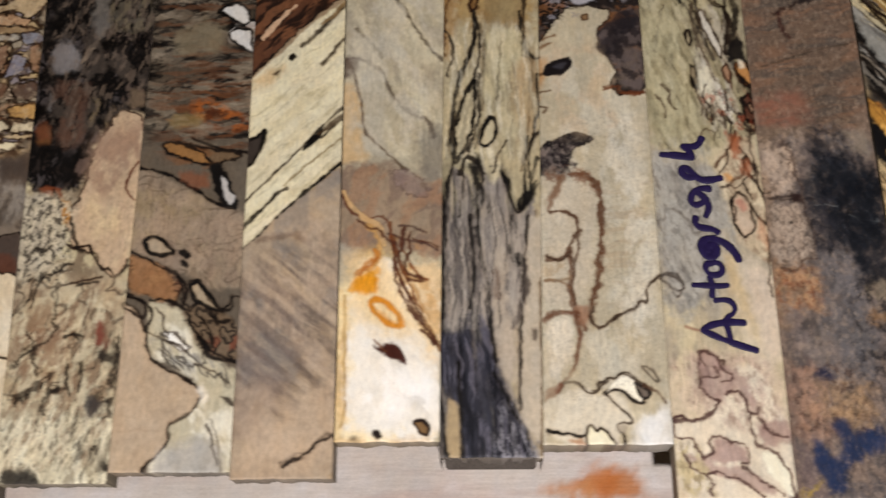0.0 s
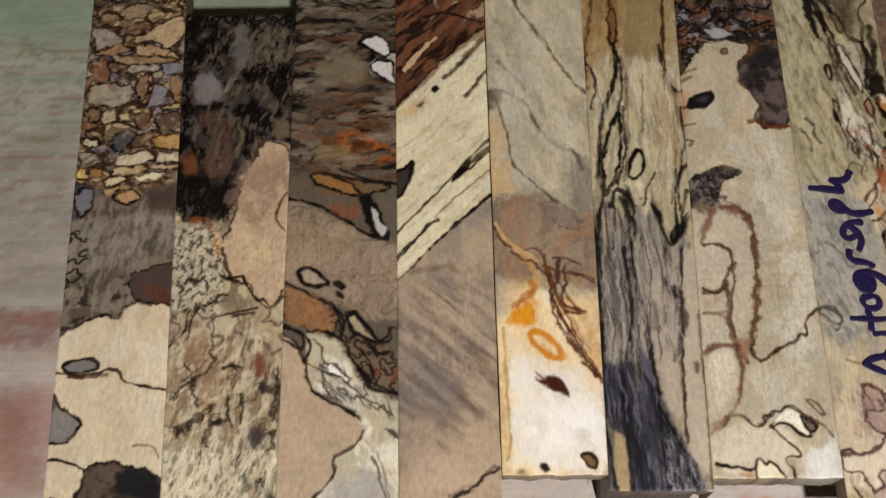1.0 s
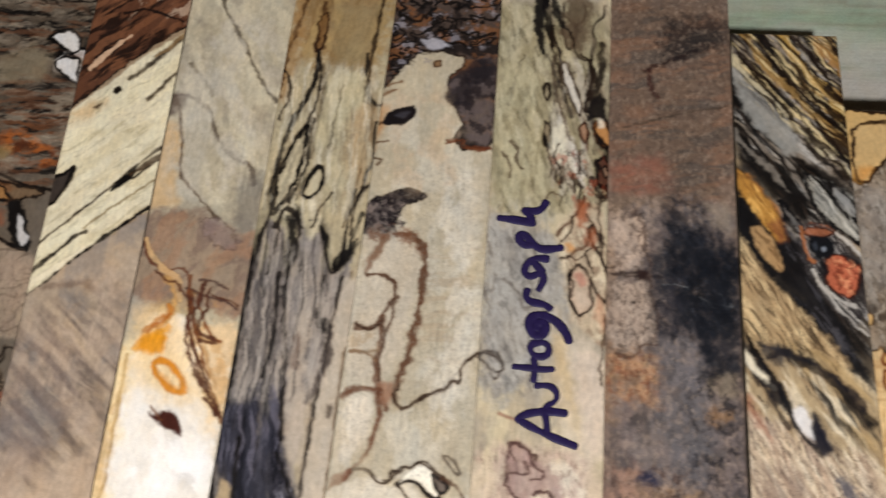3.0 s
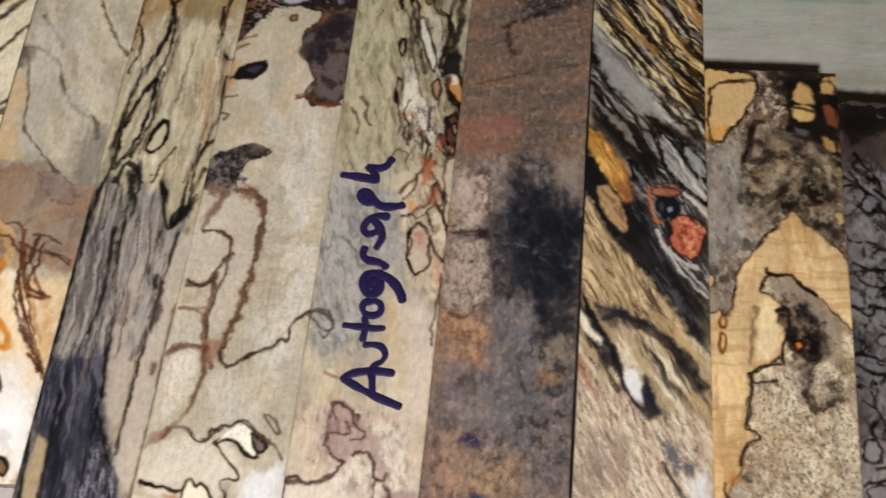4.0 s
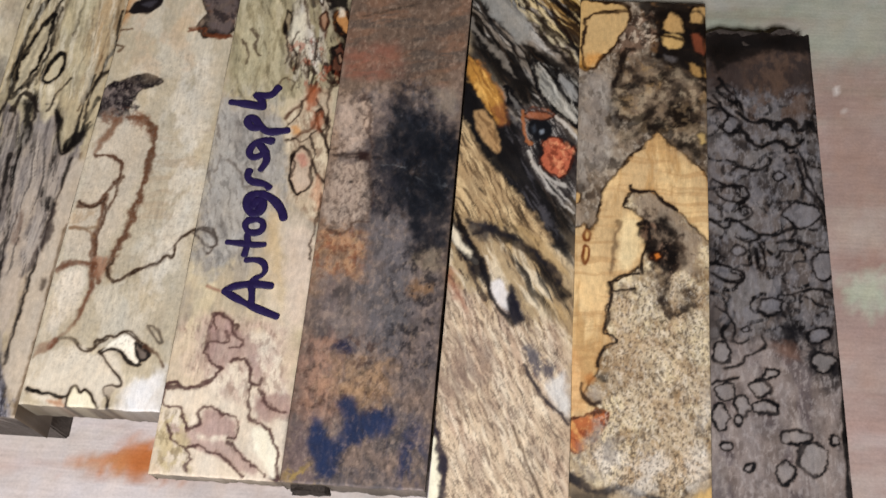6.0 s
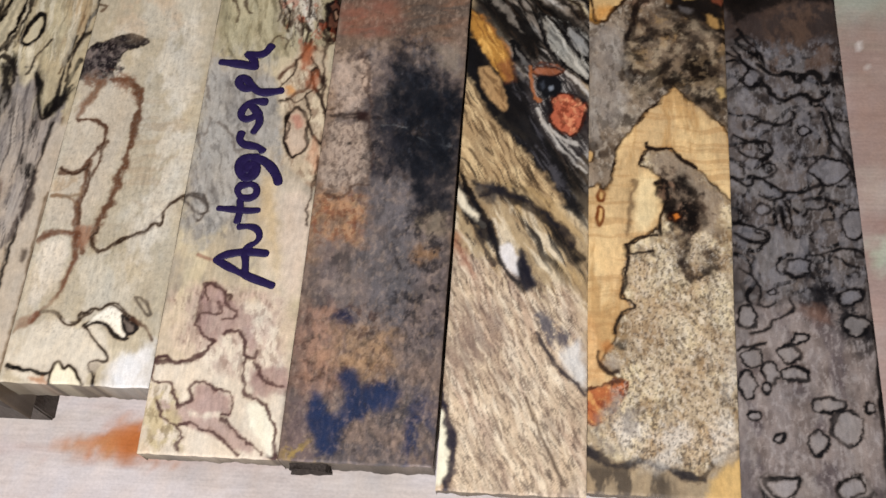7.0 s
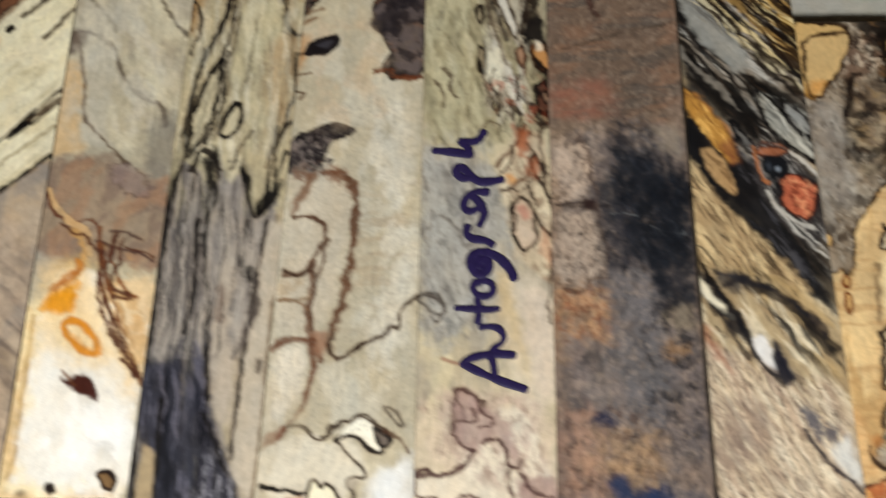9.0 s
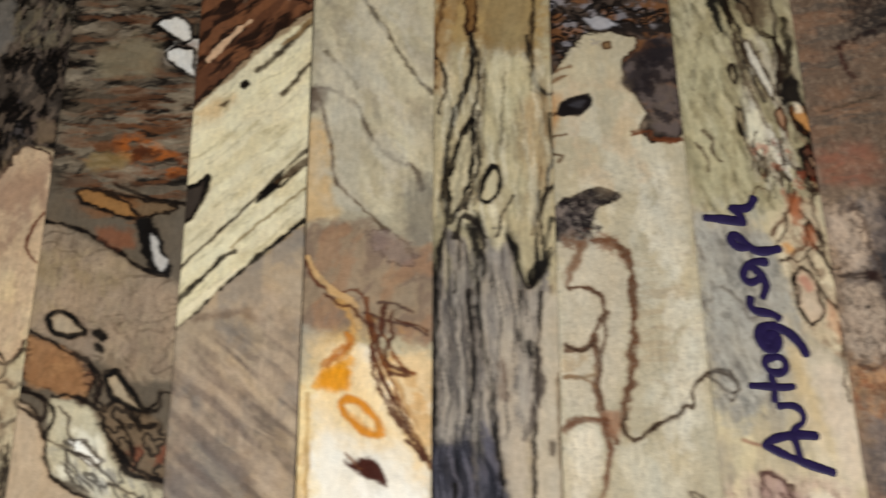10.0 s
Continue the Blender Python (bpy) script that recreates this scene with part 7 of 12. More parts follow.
def paint_autograph(c):
    c.mottle("#a59a86", 10, 22, 0.46, 0.62, 0.8)
    c.mottle("#c6b894", 8, 20, 0.5, 0.64, 0.7)
    up = c.patch([(119.5, 234.2), (170.1, 236.5), (173.2, 148.4), (145.3, 134.8), (127.3, 136.2)], "#a39976", 0.85, 3, 2)
    c.mottle("#9c9270", 5, 26, 0.5, 0.64, 0.8, 8, up)
    c.mottle("#c2b898", 5, 20, 0.54, 0.66, 0.7, 8, up)
    c.mottle("#6a6046", 1.6, 9, 0.64, 0.72, 0.7, 15, up)
    c.line([(142.5, 244.2), (145.5, 229.7), (147.3, 214.3)], "#15110f", 3.4, 0.95, 0.6)
    c.line([(147.9, 232.7), (154.5, 227.2), (157.7, 221.7)], "#1c1612", 1.8, 0.9, 0.6)
    ridge = c.patch([(138.0, 235.1), (172.4, 236.6), (170.3, 194.4), (172.1, 148.4), (165.7, 138.4), (157.2, 140.3), (151.9, 169.8), (145.0, 193.1)], None, 1, 2)
    c.veins("#2a1a10", 9, 34, 0.9, 0.8, 12, 0.5, ridge, 3, 2)
    c.mottle("#8a7c64", 4, 22, 0.5, 0.64, 0.6, 12, ridge)
    c.line([(147.6, 221.0), (152.5, 201.6), (158.7, 188.4), (161.7, 180.6)], "#3a3028", 1.1)
    c.line([(150.0, 184.0), (152.5, 175.0), (156.1, 167.4), (157.7, 159.9), (162.1, 153.9)], "#4a3828", 0.9)
    c.line([(148.5, 165.8), (150.1, 157.0), (152.9, 151.0)], "#4a3828", 1.0)
    c.line([(161.0, 165.2), (162.2, 175.5), (159.5, 180.5)], "#5a2c16", 1.2)
    c.patch([(148.9, 177.4), (151.6, 182.8), (155.8, 170.0), (161.8, 157.7), (160.6, 147.7), (154.1, 159.7)], "#cfc9b8", 0.85, 1.2, 1)
    c.line([(145.4, 209.6), (151.6, 193.4), (155.6, 180.3)], "#4a4238", 1.4, 0.9)
    c.patch([(145.3, 194.5), (147.6, 193.2), (147.8, 187.9), (145.8, 188.3)], "#9c8f6c", 1, 0.4, 0.3, "#241a12", 1.0)
    c.patch([(144.8, 172.0), (146.9, 176.0), (148.8, 170.9), (147.7, 165.7), (145.6, 166.9)], "#a39368", 1, 0.4, 0.3, "#2a2014", 1.1)
    c.line([(167.3, 216.2), (167.4, 202.4), (164.0, 191.4), (162.8, 180.7), (165.9, 170.5), (169.8, 163.1), (167.3, 155.5), (169.4, 148.2)], "#1d120c", 2.2, 0.9, 0.9, 0.8)
    c.patch([(164.5, 178.2), (169.4, 179.7), (171.0, 168.2), (167.8, 165.5), (164.7, 171.7)], "#b9762f", 0.9, 0.8, 0.8, "#33190c", 1.0)
    c.patch([(167.6, 159.2), (170.0, 160.6), (170.5, 154.4), (167.8, 151.8)], "#a8642c", 0.85, 0.7, 0.6, "#2a150b", 1.1)
    rust = c.patch([(156.2, 130.7), (161.1, 142.9), (166.5, 140.8), (167.9, 126.7), (169.0, 104.1), (168.9, 84.7), (159.6, 99.2), (155.1, 112.2)], "#a8876c", 0.8, 2, 1.5)
    c.mottle("#a0623c", 4, 9, 0.58, 0.70, 0.4, 20, rust)
    c.mottle("#c4ad88", 5, 9, 0.5, 0.64, 0.7, 20, rust)
    c.veins("#4a2a18", 7, 12, 0.8, 0.8, 15, 0.5, rust, 4)
    c.line([(154.6, 125.9), (159.0, 133.2), (162.3, 141.8)], "#7a4022", 1.0, 0.85, 0.9)
    c.line([(162.3, 141.8), (164.1, 133.5), (162.8, 126.4), (157.0, 122.6), (154.3, 124.8)], "#6d361e", 1.0, 0.85, 0.9)
    c.line([(164.5, 133.5), (167.1, 124.3), (165.5, 119.6)], "#8a4622", 1.0, 0.8, 0.9)
    c.line([(158.5, 118.1), (156.1, 112.3), (156.9, 101.2), (160.0, 94.8), (162.3, 101.5), (164.8, 106.1), (167.5, 99.6)], "#33201a", 1.1, 0.9, 0.8)
    c.line([(159.7, 117.0), (162.5, 119.5), (165.4, 110.6), (169.2, 101.9), (170.6, 97.7)], "#4a2c1e", 1.0, 0.85, 0.8)
    c.patch([(157.0, 113.5), (159.8, 115.9), (162.2, 108.2), (160.0, 104.7), (157.2, 107.9)], "#a87a62", 0.7, 1.2, 1)
    grey = c.patch([(124.6, 133.7), (137.0, 134.4), (154.9, 123.6), (158.3, 92.6), (144.7, 74.8), (131.0, 61.7), (127.3, 73.8), (125.8, 103.8)], "#9f9b92", 0.8, 4, 3)
    c.mottle("#7d7a74", 5, 9, 0.54, 0.66, 0.6, 20, grey)
    c.veins("#6a5f54", 16, 24, 0.5, 0.3, 20, 0.5, grey, 5)
    c.mottle("#5d564e", 1.6, 5, 0.62, 0.74, 0.45, 25, grey)
    c.mottle("#b5b0a4", 3, 8, 0.56, 0.7, 0.5, 15, grey)
    c.patch([(152.9, 88.0), (166.6, 88.8), (167.8, 48.3), (164.4, 36.7), (155.8, 47.5), (152.4, 75.3)], "#c6b8a0", 0.7, 3, 2)
    c.patch([(150.4, 92.1), (154.8, 88.1), (157.6, 67.5), (155.3, 59.3), (151.5, 75.3)], "#c6a464", 0.2, 2, 1.5)
    c.line([(128.0, 82.2), (132.1, 81.4), (134.7, 76.3), (132.1, 74.1), (128.8, 77.0)], "#4a4038", 1.0, 0.8)
    c.line([(133.2, 59.9), (138.3, 58.2), (143.3, 56.5)], "#8a5040", 0.8, 0.6)
    low = c.patch([(122.3, 38.1), (134.9, 50.3), (166.4, 47.7), (177.8, -19.1), (126.3, -21.8), (123.4, 12.3)], "#cbb89e", 0.85, 4, 2)
    rosy = c.patch([(137.2, 38.8), (137.0, 46.5), (137.3, 49.4), (139.5, 50.5), (142.9, 48.7), (144.8, 45.8), (149.0, 42.1), (153.9, 39.5), (161.1, 32.3), (165.6, 25.1), (169.3, 16.2), (163.3, 15.6), (160.1, 15.8), (157.2, 24.7), (154.0, 32.0), (151.5, 34.7), (147.5, 33.9), (144.3, 31.2), (142.4, 28.6), (139.7, 31.7)], "#a07f76", 0.85, 1.0, 0.8)
    c.mottle("#b39c86", 6, 8, 0.48, 0.64, 0.8, 0, rosy)
    c.mottle("#80605a", 5, 6, 0.56, 0.68, 0.75, 0, rosy)
    c.patch([(139.9, 44.6), (143.0, 43.2), (143.2, 39.8), (140.5, 38.5)], "#bba88e", 0.8, 0.8, 0.6, "#5c4034", 0.8)
    c.patch([(125.1, 20.5), (127.4, 24.8), (132.2, 22.7), (138.3, 23.5), (142.8, 29.2), (146.6, 33.5), (150.9, 34.8), (153.5, 31.9), (153.3, 28.2), (155.8, 25.4), (154.0, 22.4), (154.2, 15.5), (152.5, 11.5), (151.5, 6.5), (148.3, 10.3), (145.0, 14.7), (141.9, 18.2), (139.1, 18.8), (138.3, 13.0), (135.8, 10.0), (131.4, 17.0), (128.7, 17.6), (126.3, 14.2)], "#d6c8ac", 1, 0.7, 0.7)
    c.mottle("#c2b290", 7, 12, 0.5, 0.66, 0.5, 0, low)
    c.line([(125.0, 19.2), (125.4, 23.3), (127.4, 25.0), (130.1, 24.8), (132.3, 22.5), (134.7, 23.7), (138.3, 23.5), (140.4, 25.4), (142.3, 29.2), (139.7, 32.1), (137.6, 35.9), (136.9, 40.7), (137.0, 46.5), (137.4, 49.6)], "#543230", 1.5, 0.95, 0.6)
    c.line([(137.4, 49.6), (139.9, 50.5), (142.6, 48.6), (144.4, 45.8), (146.5, 46.7), (146.0, 43.9), (149.3, 41.4), (151.3, 40.9)], "#54392e", 1.2, 0.9, 0.5)
    c.line([(142.3, 29.2), (144.3, 31.2), (146.6, 33.5), (149.1, 34.9), (151.5, 34.5), (153.7, 31.9), (153.5, 28.2), (155.8, 25.6), (157.4, 26.6), (158.9, 22.6), (159.4, 15.8)], "#543230", 1.2, 0.95, 0.5)
    brown = c.patch([(129.3, 11.8), (132.8, 8.8), (136.4, 8.6), (138.9, 10.5), (139.8, 14.5), (142.8, 17.5), (147.1, 14.1), (151.0, 9.7), (151.5, 5.5), (156.4, 2.3), (160.8, -1.6), (164.7, -5.5), (157.3, -3.9), (151.7, -0.7), (146.2, 1.8), (141.6, 3.3), (139.1, 0.4), (135.9, 1.3), (133.0, 5.7)], "#a58478", 0.9, 0.8, 0.8)
    c.mottle("#c0aa90", 4, 8, 0.5, 0.64, 0.7, 20, brown)
    c.mottle("#7e5e58", 4, 7, 0.56, 0.68, 0.7, 20, brown)
    c.line([(129.3, 11.8), (130.1, 14.4), (131.4, 17.3), (134.0, 14.6), (135.8, 10.0), (138.1, 9.1), (138.5, 12.6), (139.9, 14.8), (140.5, 18.1), (142.9, 18.2), (145.2, 14.7), (147.4, 14.5), (150.3, 13.5), (151.1, 15.4), (152.2, 10.4), (151.5, 5.7)], "#4c302a", 1.2, 0.95, 0.6)
    c.line([(129.3, 11.8), (131.6, 7.7), (133.4, 5.3), (135.6, 0.9), (138.8, 0.4), (138.6, -2.7), (137.6, -4.8)], "#4c302a", 1.3, 0.95, 0.7)
    c.line([(135.8, 10.0), (138.6, 5.9), (141.6, 3.3), (142.4, 5.8), (144.3, 2.7), (147.3, 1.5), (151.8, -1.1), (155.4, -4.6)], "#4c302a", 1.2, 0.95, 0.7)
    c.line([(151.5, 5.7), (154.6, 2.9), (158.1, 0.6), (160.7, -1.3), (164.2, -4.5)], "#4c302a", 1.2, 0.95, 0.6)
    c.patch([(152.7, 6.9), (156.9, 11.4), (160.5, 10.5), (164.0, 7.5), (166.3, 3.1), (167.0, -5.2), (164.5, -4.2), (161.0, 0.1), (157.3, 2.3)], "#d8d2b8", 1, 0.6, 0.5, "#4c302a", 1.0)
    c.patch([(153.7, 21.8), (155.3, 22.8), (158.4, 15.7), (159.3, 12.6), (156.9, 11.4), (154.5, 13.7)], "#a5937c", 0.9, 0.8, 0.5, "#4c302a", 1.0)
    c.line([(160.1, 15.8), (165.3, 13.9), (168.9, 15.8)], "#5c4034", 1.3, 0.85)
    c.patch([(163.3, 15.9), (170.2, 16.3), (173.1, -7.8), (168.1, -8.1), (167.1, 2.1)], "#7d7064", 0.8, 2, 1)
    c.mottle("#d8d0b4", 6, 10, 0.54, 0.66, 0.8, 0, c.patch([(123.1, 14.1), (131.9, 14.5), (141.1, -9.4), (127.5, -10.1)], None, 1, 3))
    for pts in ([(157.9, 135.1), (160.4, 139.3), (162.1, 144.2)], [(161.8, 132.9), (164.5, 133.9), (165.8, 128.7), (164.1, 126.3)], [(166.3, 104.8), (168.3, 99.3), (168.6, 92.8)]):
        c.patch([(x + 0.6, y) for x, y in pts] + [(x - 0.6, y - 0.8) for x, y in reversed(pts)], "#a04a22", 0.8, 0.9, 1.0)
    for pts in ([(156.1, 113.4), (158.5, 116.4), (162.4, 113.6), (164.3, 106.9), (162.9, 100.9), (159.8, 95.9), (157.3, 100.7), (156.0, 107.8), (156.1, 113.4)], [(161.9, 118.2), (164.1, 119.4), (166.3, 113.7), (168.6, 107.1), (170.5, 102.0), (167.5, 103.2), (164.5, 109.2)], [(156.0, 126.1), (160.1, 124.3), (163.9, 126.3), (164.6, 132.2), (167.5, 130.0), (169.6, 123.0), (169.7, 115.0)], [(153.7, 128.4), (155.7, 133.2), (159.9, 135.2), (162.5, 140.5)]):
        c.line(pts, "#2e1d16", 1.0, 0.9, 0.8)
    for pts in ([(165.6, 160.9), (165.0, 155.3), (167.2, 149.2), (170.2, 148.1), (170.9, 153.0)], [(168.7, 163.0), (168.0, 157.9), (170.0, 154.2)]):
        c.line(pts, "#17100d", 1.8, 0.9, 0.8)
    c.patch([(147.1, 98.6), (151.5, 94.3), (157.9, 71.3), (161.4, 55.3), (158.6, 57.2), (152.4, 79.4)], "#c8a864", 0.18, 1.5, 1.5)
    c.patch([(154.2, 242.2), (163.4, 239.0), (161.9, 218.1), (159.5, 208.0), (155.4, 212.4), (151.0, 221.2)], "#65523e", 0.8, 2, 2)
    c.patch([(140.6, 245.5), (147.4, 245.4), (144.9, 233.3), (143.8, 224.3), (144.8, 210.2), (142.9, 209.7), (140.6, 217.8), (139.3, 230.3)], "#141012", 0.95, 0.7, 1.0)
    c.patch([(147.4, 245.4), (149.1, 236.2), (152.8, 224.8), (154.7, 220.6), (151.1, 222.4), (146.5, 230.8)], "#1a1412", 0.9, 0.7, 1.0)
    for pts in ([(154.7, 220.6), (156.8, 212.4), (159.4, 207.2), (163.6, 207.7)], [(147.6, 224.2), (148.0, 209.6), (151.6, 198.2), (153.8, 187.0)], [(146.6, 195.4), (148.6, 192.6), (146.5, 187.0), (148.5, 181.5), (146.1, 170.7), (147.2, 165.4)], [(136.3, 209.7), (133.6, 198.3), (130.6, 184.4)], [(150.8, 165.4), (152.4, 157.5), (155.6, 152.3)]):
        c.line(pts, "#2a1c12", 1.1, 0.85, 1.0, 0.6)
    for pts in ([(163.5, 206.5), (164.5, 198.0), (161.2, 181.4), (159.1, 182.8), (160.0, 195.3)], [(147.1, 195.4), (149.9, 195.4), (148.5, 188.4), (146.4, 189.8)], [(145.7, 177.5), (148.6, 176.1), (147.8, 166.7), (145.5, 166.0)]):
        c.patch(pts, "#3a2a1e", 0.8, 1.0, 1.4)
    c.patch([(150.2, 177.4), (152.3, 176.1), (153.0, 165.4), (149.9, 162.2), (148.5, 168.1)], "#c6bda4", 0.8, 0.9, 1.0)
    spot = c.patch([(126.7, 205.9), (148.0, 206.9), (148.7, 142.2), (127.8, 141.0)], None, 1, 3.0, 1.5)
    c.mottle("#bcb390", 5, 26, 0.42, 0.6, 0.7, 8, spot)
    c.mottle("#857a58", 1.2, 8, 0.64, 0.74, 0.5, 12, spot)
    spot = c.patch([(148.0, 206.9), (161.4, 207.5), (165.1, 145.5), (148.4, 144.6)], None, 1, 2.0, 1.5)
    c.mottle("#b9b09a", 4, 20, 0.42, 0.58, 0.8, 8, spot)
    c.mottle("#6d5a44", 1.3, 8, 0.62, 0.72, 0.6, 10, spot)
    c.patch([(145.2, 195.2), (146.7, 195.9), (147.3, 190.5), (145.9, 187.7), (144.7, 190.4)], "#a89c7c", 0.9, 0.4, 0.3, "#2a1c12", 1.1)
    c.patch([(145.5, 177.7), (147.3, 176.7), (148.3, 169.6), (147.7, 165.7), (145.7, 168.1)], "#94866a", 0.9, 0.4, 0.4, "#20150e", 1.5)
    c.patch([(150.8, 205.6), (152.9, 206.6), (155.5, 199.0), (159.2, 188.4), (159.5, 180.5), (157.5, 183.0), (154.6, 190.8), (152.0, 198.8)], "#c6bfae", 0.95, 0.6, 0.5, "#463628", 0.9)
    c.patch([(148.2, 174.7), (153.3, 177.6), (153.9, 162.2), (150.8, 157.0), (148.2, 164.4)], "#cfc8ae", 0.85, 1.2, 0.9)
    c.line([(148.8, 209.7), (147.5, 201.3), (149.7, 190.6), (153.3, 177.6), (155.2, 169.9)], "#5a4a3a", 0.9, 0.8, 0.8, 0.5)
    c.line([(159.3, 210.2), (162.4, 206.5), (163.8, 201.0), (163.1, 194.0), (161.4, 188.0), (161.5, 183.2)], "#2a1a12", 1.8, 0.95, 0.7, 0.5)
    c.patch([(162.1, 185.4), (164.4, 188.7), (166.7, 192.5), (169.3, 187.9), (168.0, 183.6), (171.2, 176.9), (168.3, 179.9), (164.4, 180.2), (162.0, 177.5)], "#1d1512", 0.95, 0.6, 0.7)
    c.patch([(166.5, 180.3), (168.9, 177.8), (171.2, 171.3), (170.3, 166.6), (167.0, 170.0), (164.8, 175.0)], "#b9854e", 0.95, 0.7, 0.6, "#2a150c", 1.2)
    c.patch([(165.7, 180.3), (167.9, 179.4), (168.2, 175.7), (165.7, 175.6)], "#d8cbb0", 0.8, 0.7, 0.4)
    c.line([(165.1, 172.0), (168.1, 167.5), (171.4, 163.6)], "#1d120e", 2.0, 0.95, 0.6, 0.5)
    c.patch([(158.7, 175.8), (160.7, 177.9), (162.5, 172.9), (161.6, 168.2), (159.7, 170.1)], "#a87a58", 0.8, 0.6, 0.5, "#4a2a1a", 0.9)
    c.patch([(165.4, 160.3), (168.2, 162.0), (171.4, 159.1), (171.6, 152.7), (168.5, 149.1), (165.4, 151.4), (166.6, 156.4)], "#6a4230", 0.9, 0.6, 0.6, "#1d100a", 1.5)
    c.patch([(167.3, 157.9), (168.9, 159.0), (170.1, 155.1), (168.6, 153.0)], "#a5866a", 0.8, 0.6, 0.4, "#24120c", 1.0)
    c.line([(151.2, 157.1), (149.9, 153.3), (152.0, 149.7), (153.7, 153.5), (152.3, 157.1)], "#4a3626", 0.8, 0.75, 0.8, 0.5)
    c.line([(154.6, 154.7), (157.1, 151.2), (156.9, 147.5), (155.1, 150.3)], "#4a3626", 0.8, 0.75, 0.8, 0.5)
    c.line([(162.6, 149.0), (165.1, 145.5), (168.3, 144.5), (170.2, 147.0)], "#4a3626", 0.8, 0.75, 0.8, 0.5)
    c.line([(132.6, 168.7), (135.7, 165.1), (134.8, 159.9), (137.4, 156.3)], "#4a3626", 0.8, 0.75, 0.8, 0.5)
    c.line([(130.0, 163.5), (133.0, 157.3), (133.0, 152.3)], "#4a3626", 0.8, 0.75, 0.8, 0.5)
    c.line([(146.4, 143.3), (149.1, 147.1), (152.6, 144.8), (151.9, 141.2)], "#4a3626", 0.8, 0.75, 0.8, 0.5)
    c.patch([(151.0, 132.3), (157.5, 138.7), (162.4, 141.4), (168.1, 137.9), (171.1, 100.2), (168.2, 87.7), (157.4, 93.2)], "#bcab8e", 0.85, 1.6, 1.2)
    spot = c.patch([(151.0, 132.3), (168.1, 137.9), (170.7, 97.9), (168.0, 87.7), (156.4, 92.7)], None, 1, 1.5, 1.5)
    c.mottle("#d2c4a4", 4, 9, 0.48, 0.62, 0.7, 10, spot)
    c.mottle("#8d745c", 1.2, 4, 0.62, 0.72, 0.6, 10, spot)
    c.patch([(158.3, 140.5), (160.5, 144.6), (162.4, 137.7), (161.0, 132.7), (163.9, 129.2), (164.2, 123.6), (161.3, 125.4), (162.1, 130.3), (158.5, 132.6)], "#a8603c", 0.7, 1.2, 1.2)
    c.patch([(154.5, 125.1), (156.9, 125.7), (158.2, 121.9), (155.4, 121.3)], "#cf9452", 0.75, 1.2, 0.8)
    c.line([(151.5, 128.6), (153.9, 132.4), (157.6, 136.2), (159.7, 141.0), (161.1, 145.1)], "#5a3422", 1.1, 0.9, 0.5, 0.5)
    c.line([(156.4, 120.4), (158.9, 122.9), (161.7, 124.0), (163.2, 127.9), (163.9, 132.8)], "#6a4630", 0.9, 0.8, 0.7, 0.5)
    c.patch([(156.6, 114.3), (159.2, 117.2), (162.0, 114.5), (163.8, 110.4), (163.5, 106.2), (164.8, 102.2), (162.6, 98.9), (159.9, 96.5), (157.5, 99.5), (155.9, 105.9)], "#c2ab90", 0.9, 0.6, 0.5, "#2a1a14", 1.3)
    c.patch([(157.4, 112.9), (160.4, 114.5), (162.2, 109.9), (159.6, 108.4)], "#b8806a", 0.8, 1.0, 0.8)
    c.line([(163.8, 110.4), (166.0, 105.9), (169.3, 101.5), (170.4, 106.1), (169.9, 113.5), (167.7, 119.5), (164.4, 125.1), (162.3, 130.8), (163.8, 133.3)], "#33221a", 1.2, 0.9, 0.5, 0.5)
    c.line([(164.4, 125.1), (166.7, 123.3), (166.8, 130.5), (166.3, 140.3), (167.9, 147.9)], "#3d2a20", 0.9, 0.8, 0.6, 0.5)
    c.patch([(165.9, 106.3), (168.5, 101.4), (170.0, 92.0), (167.0, 91.0), (165.0, 97.6)], "#c08c68", 0.6, 1.4, 1.2)
    c.line([(168.9, 97.8), (169.0, 91.1), (168.3, 86.7)], "#5a4030", 0.9, 0.8, 0.5, 0.5)
    c.line([(125.3, 79.3), (126.3, 82.0), (128.8, 81.2), (130.9, 80.4), (133.4, 78.6), (134.4, 75.8), (132.7, 74.4), (131.6, 71.8), (130.1, 73.4), (129.3, 76.0), (127.3, 78.1), (125.9, 79.3)], "#54493f", 1.0, 0.9, 0.5, 0.5)
    spot = c.patch([(122.4, 141.0), (149.7, 142.1), (150.6, 106.1), (148.5, 66.3), (127.2, 65.2), (126.0, 89.0)], None, 1, 3.0, 1.5)
    c.mottle("#aaa69a", 6, 16, 0.44, 0.62, 0.5, 8, spot)
    c.mottle("#6d675e", 1.0, 5, 0.64, 0.74, 0.5, 14, spot)
    c.line([(123.8, 138.5), (124.8, 128.7), (128.1, 119.2)], "#6d645a", 0.8, 0.6, 0.9, 0.5)
    c.line([(132.7, 109.9), (136.1, 107.7), (138.8, 103.2), (140.5, 98.7), (143.4, 100.0)], "#6d645a", 0.8, 0.6, 0.9, 0.5)
    c.line([(129.2, 112.1), (128.8, 105.1)], "#6d645a", 0.8, 0.6, 0.9, 0.5)
    c.line([(126.3, 105.0), (128.9, 95.9)], "#6d645a", 0.8, 0.6, 0.9, 0.5)
    c.line([(145.5, 105.9), (146.3, 110.5)], "#6d645a", 0.8, 0.6, 0.9, 0.5)
    c.patch([(149.5, 99.2), (153.2, 101.6), (157.9, 75.3), (162.6, 54.6), (160.9, 46.4), (156.6, 60.4), (152.4, 79.3)], "#cdb078", 0.2, 2.0, 1.5)
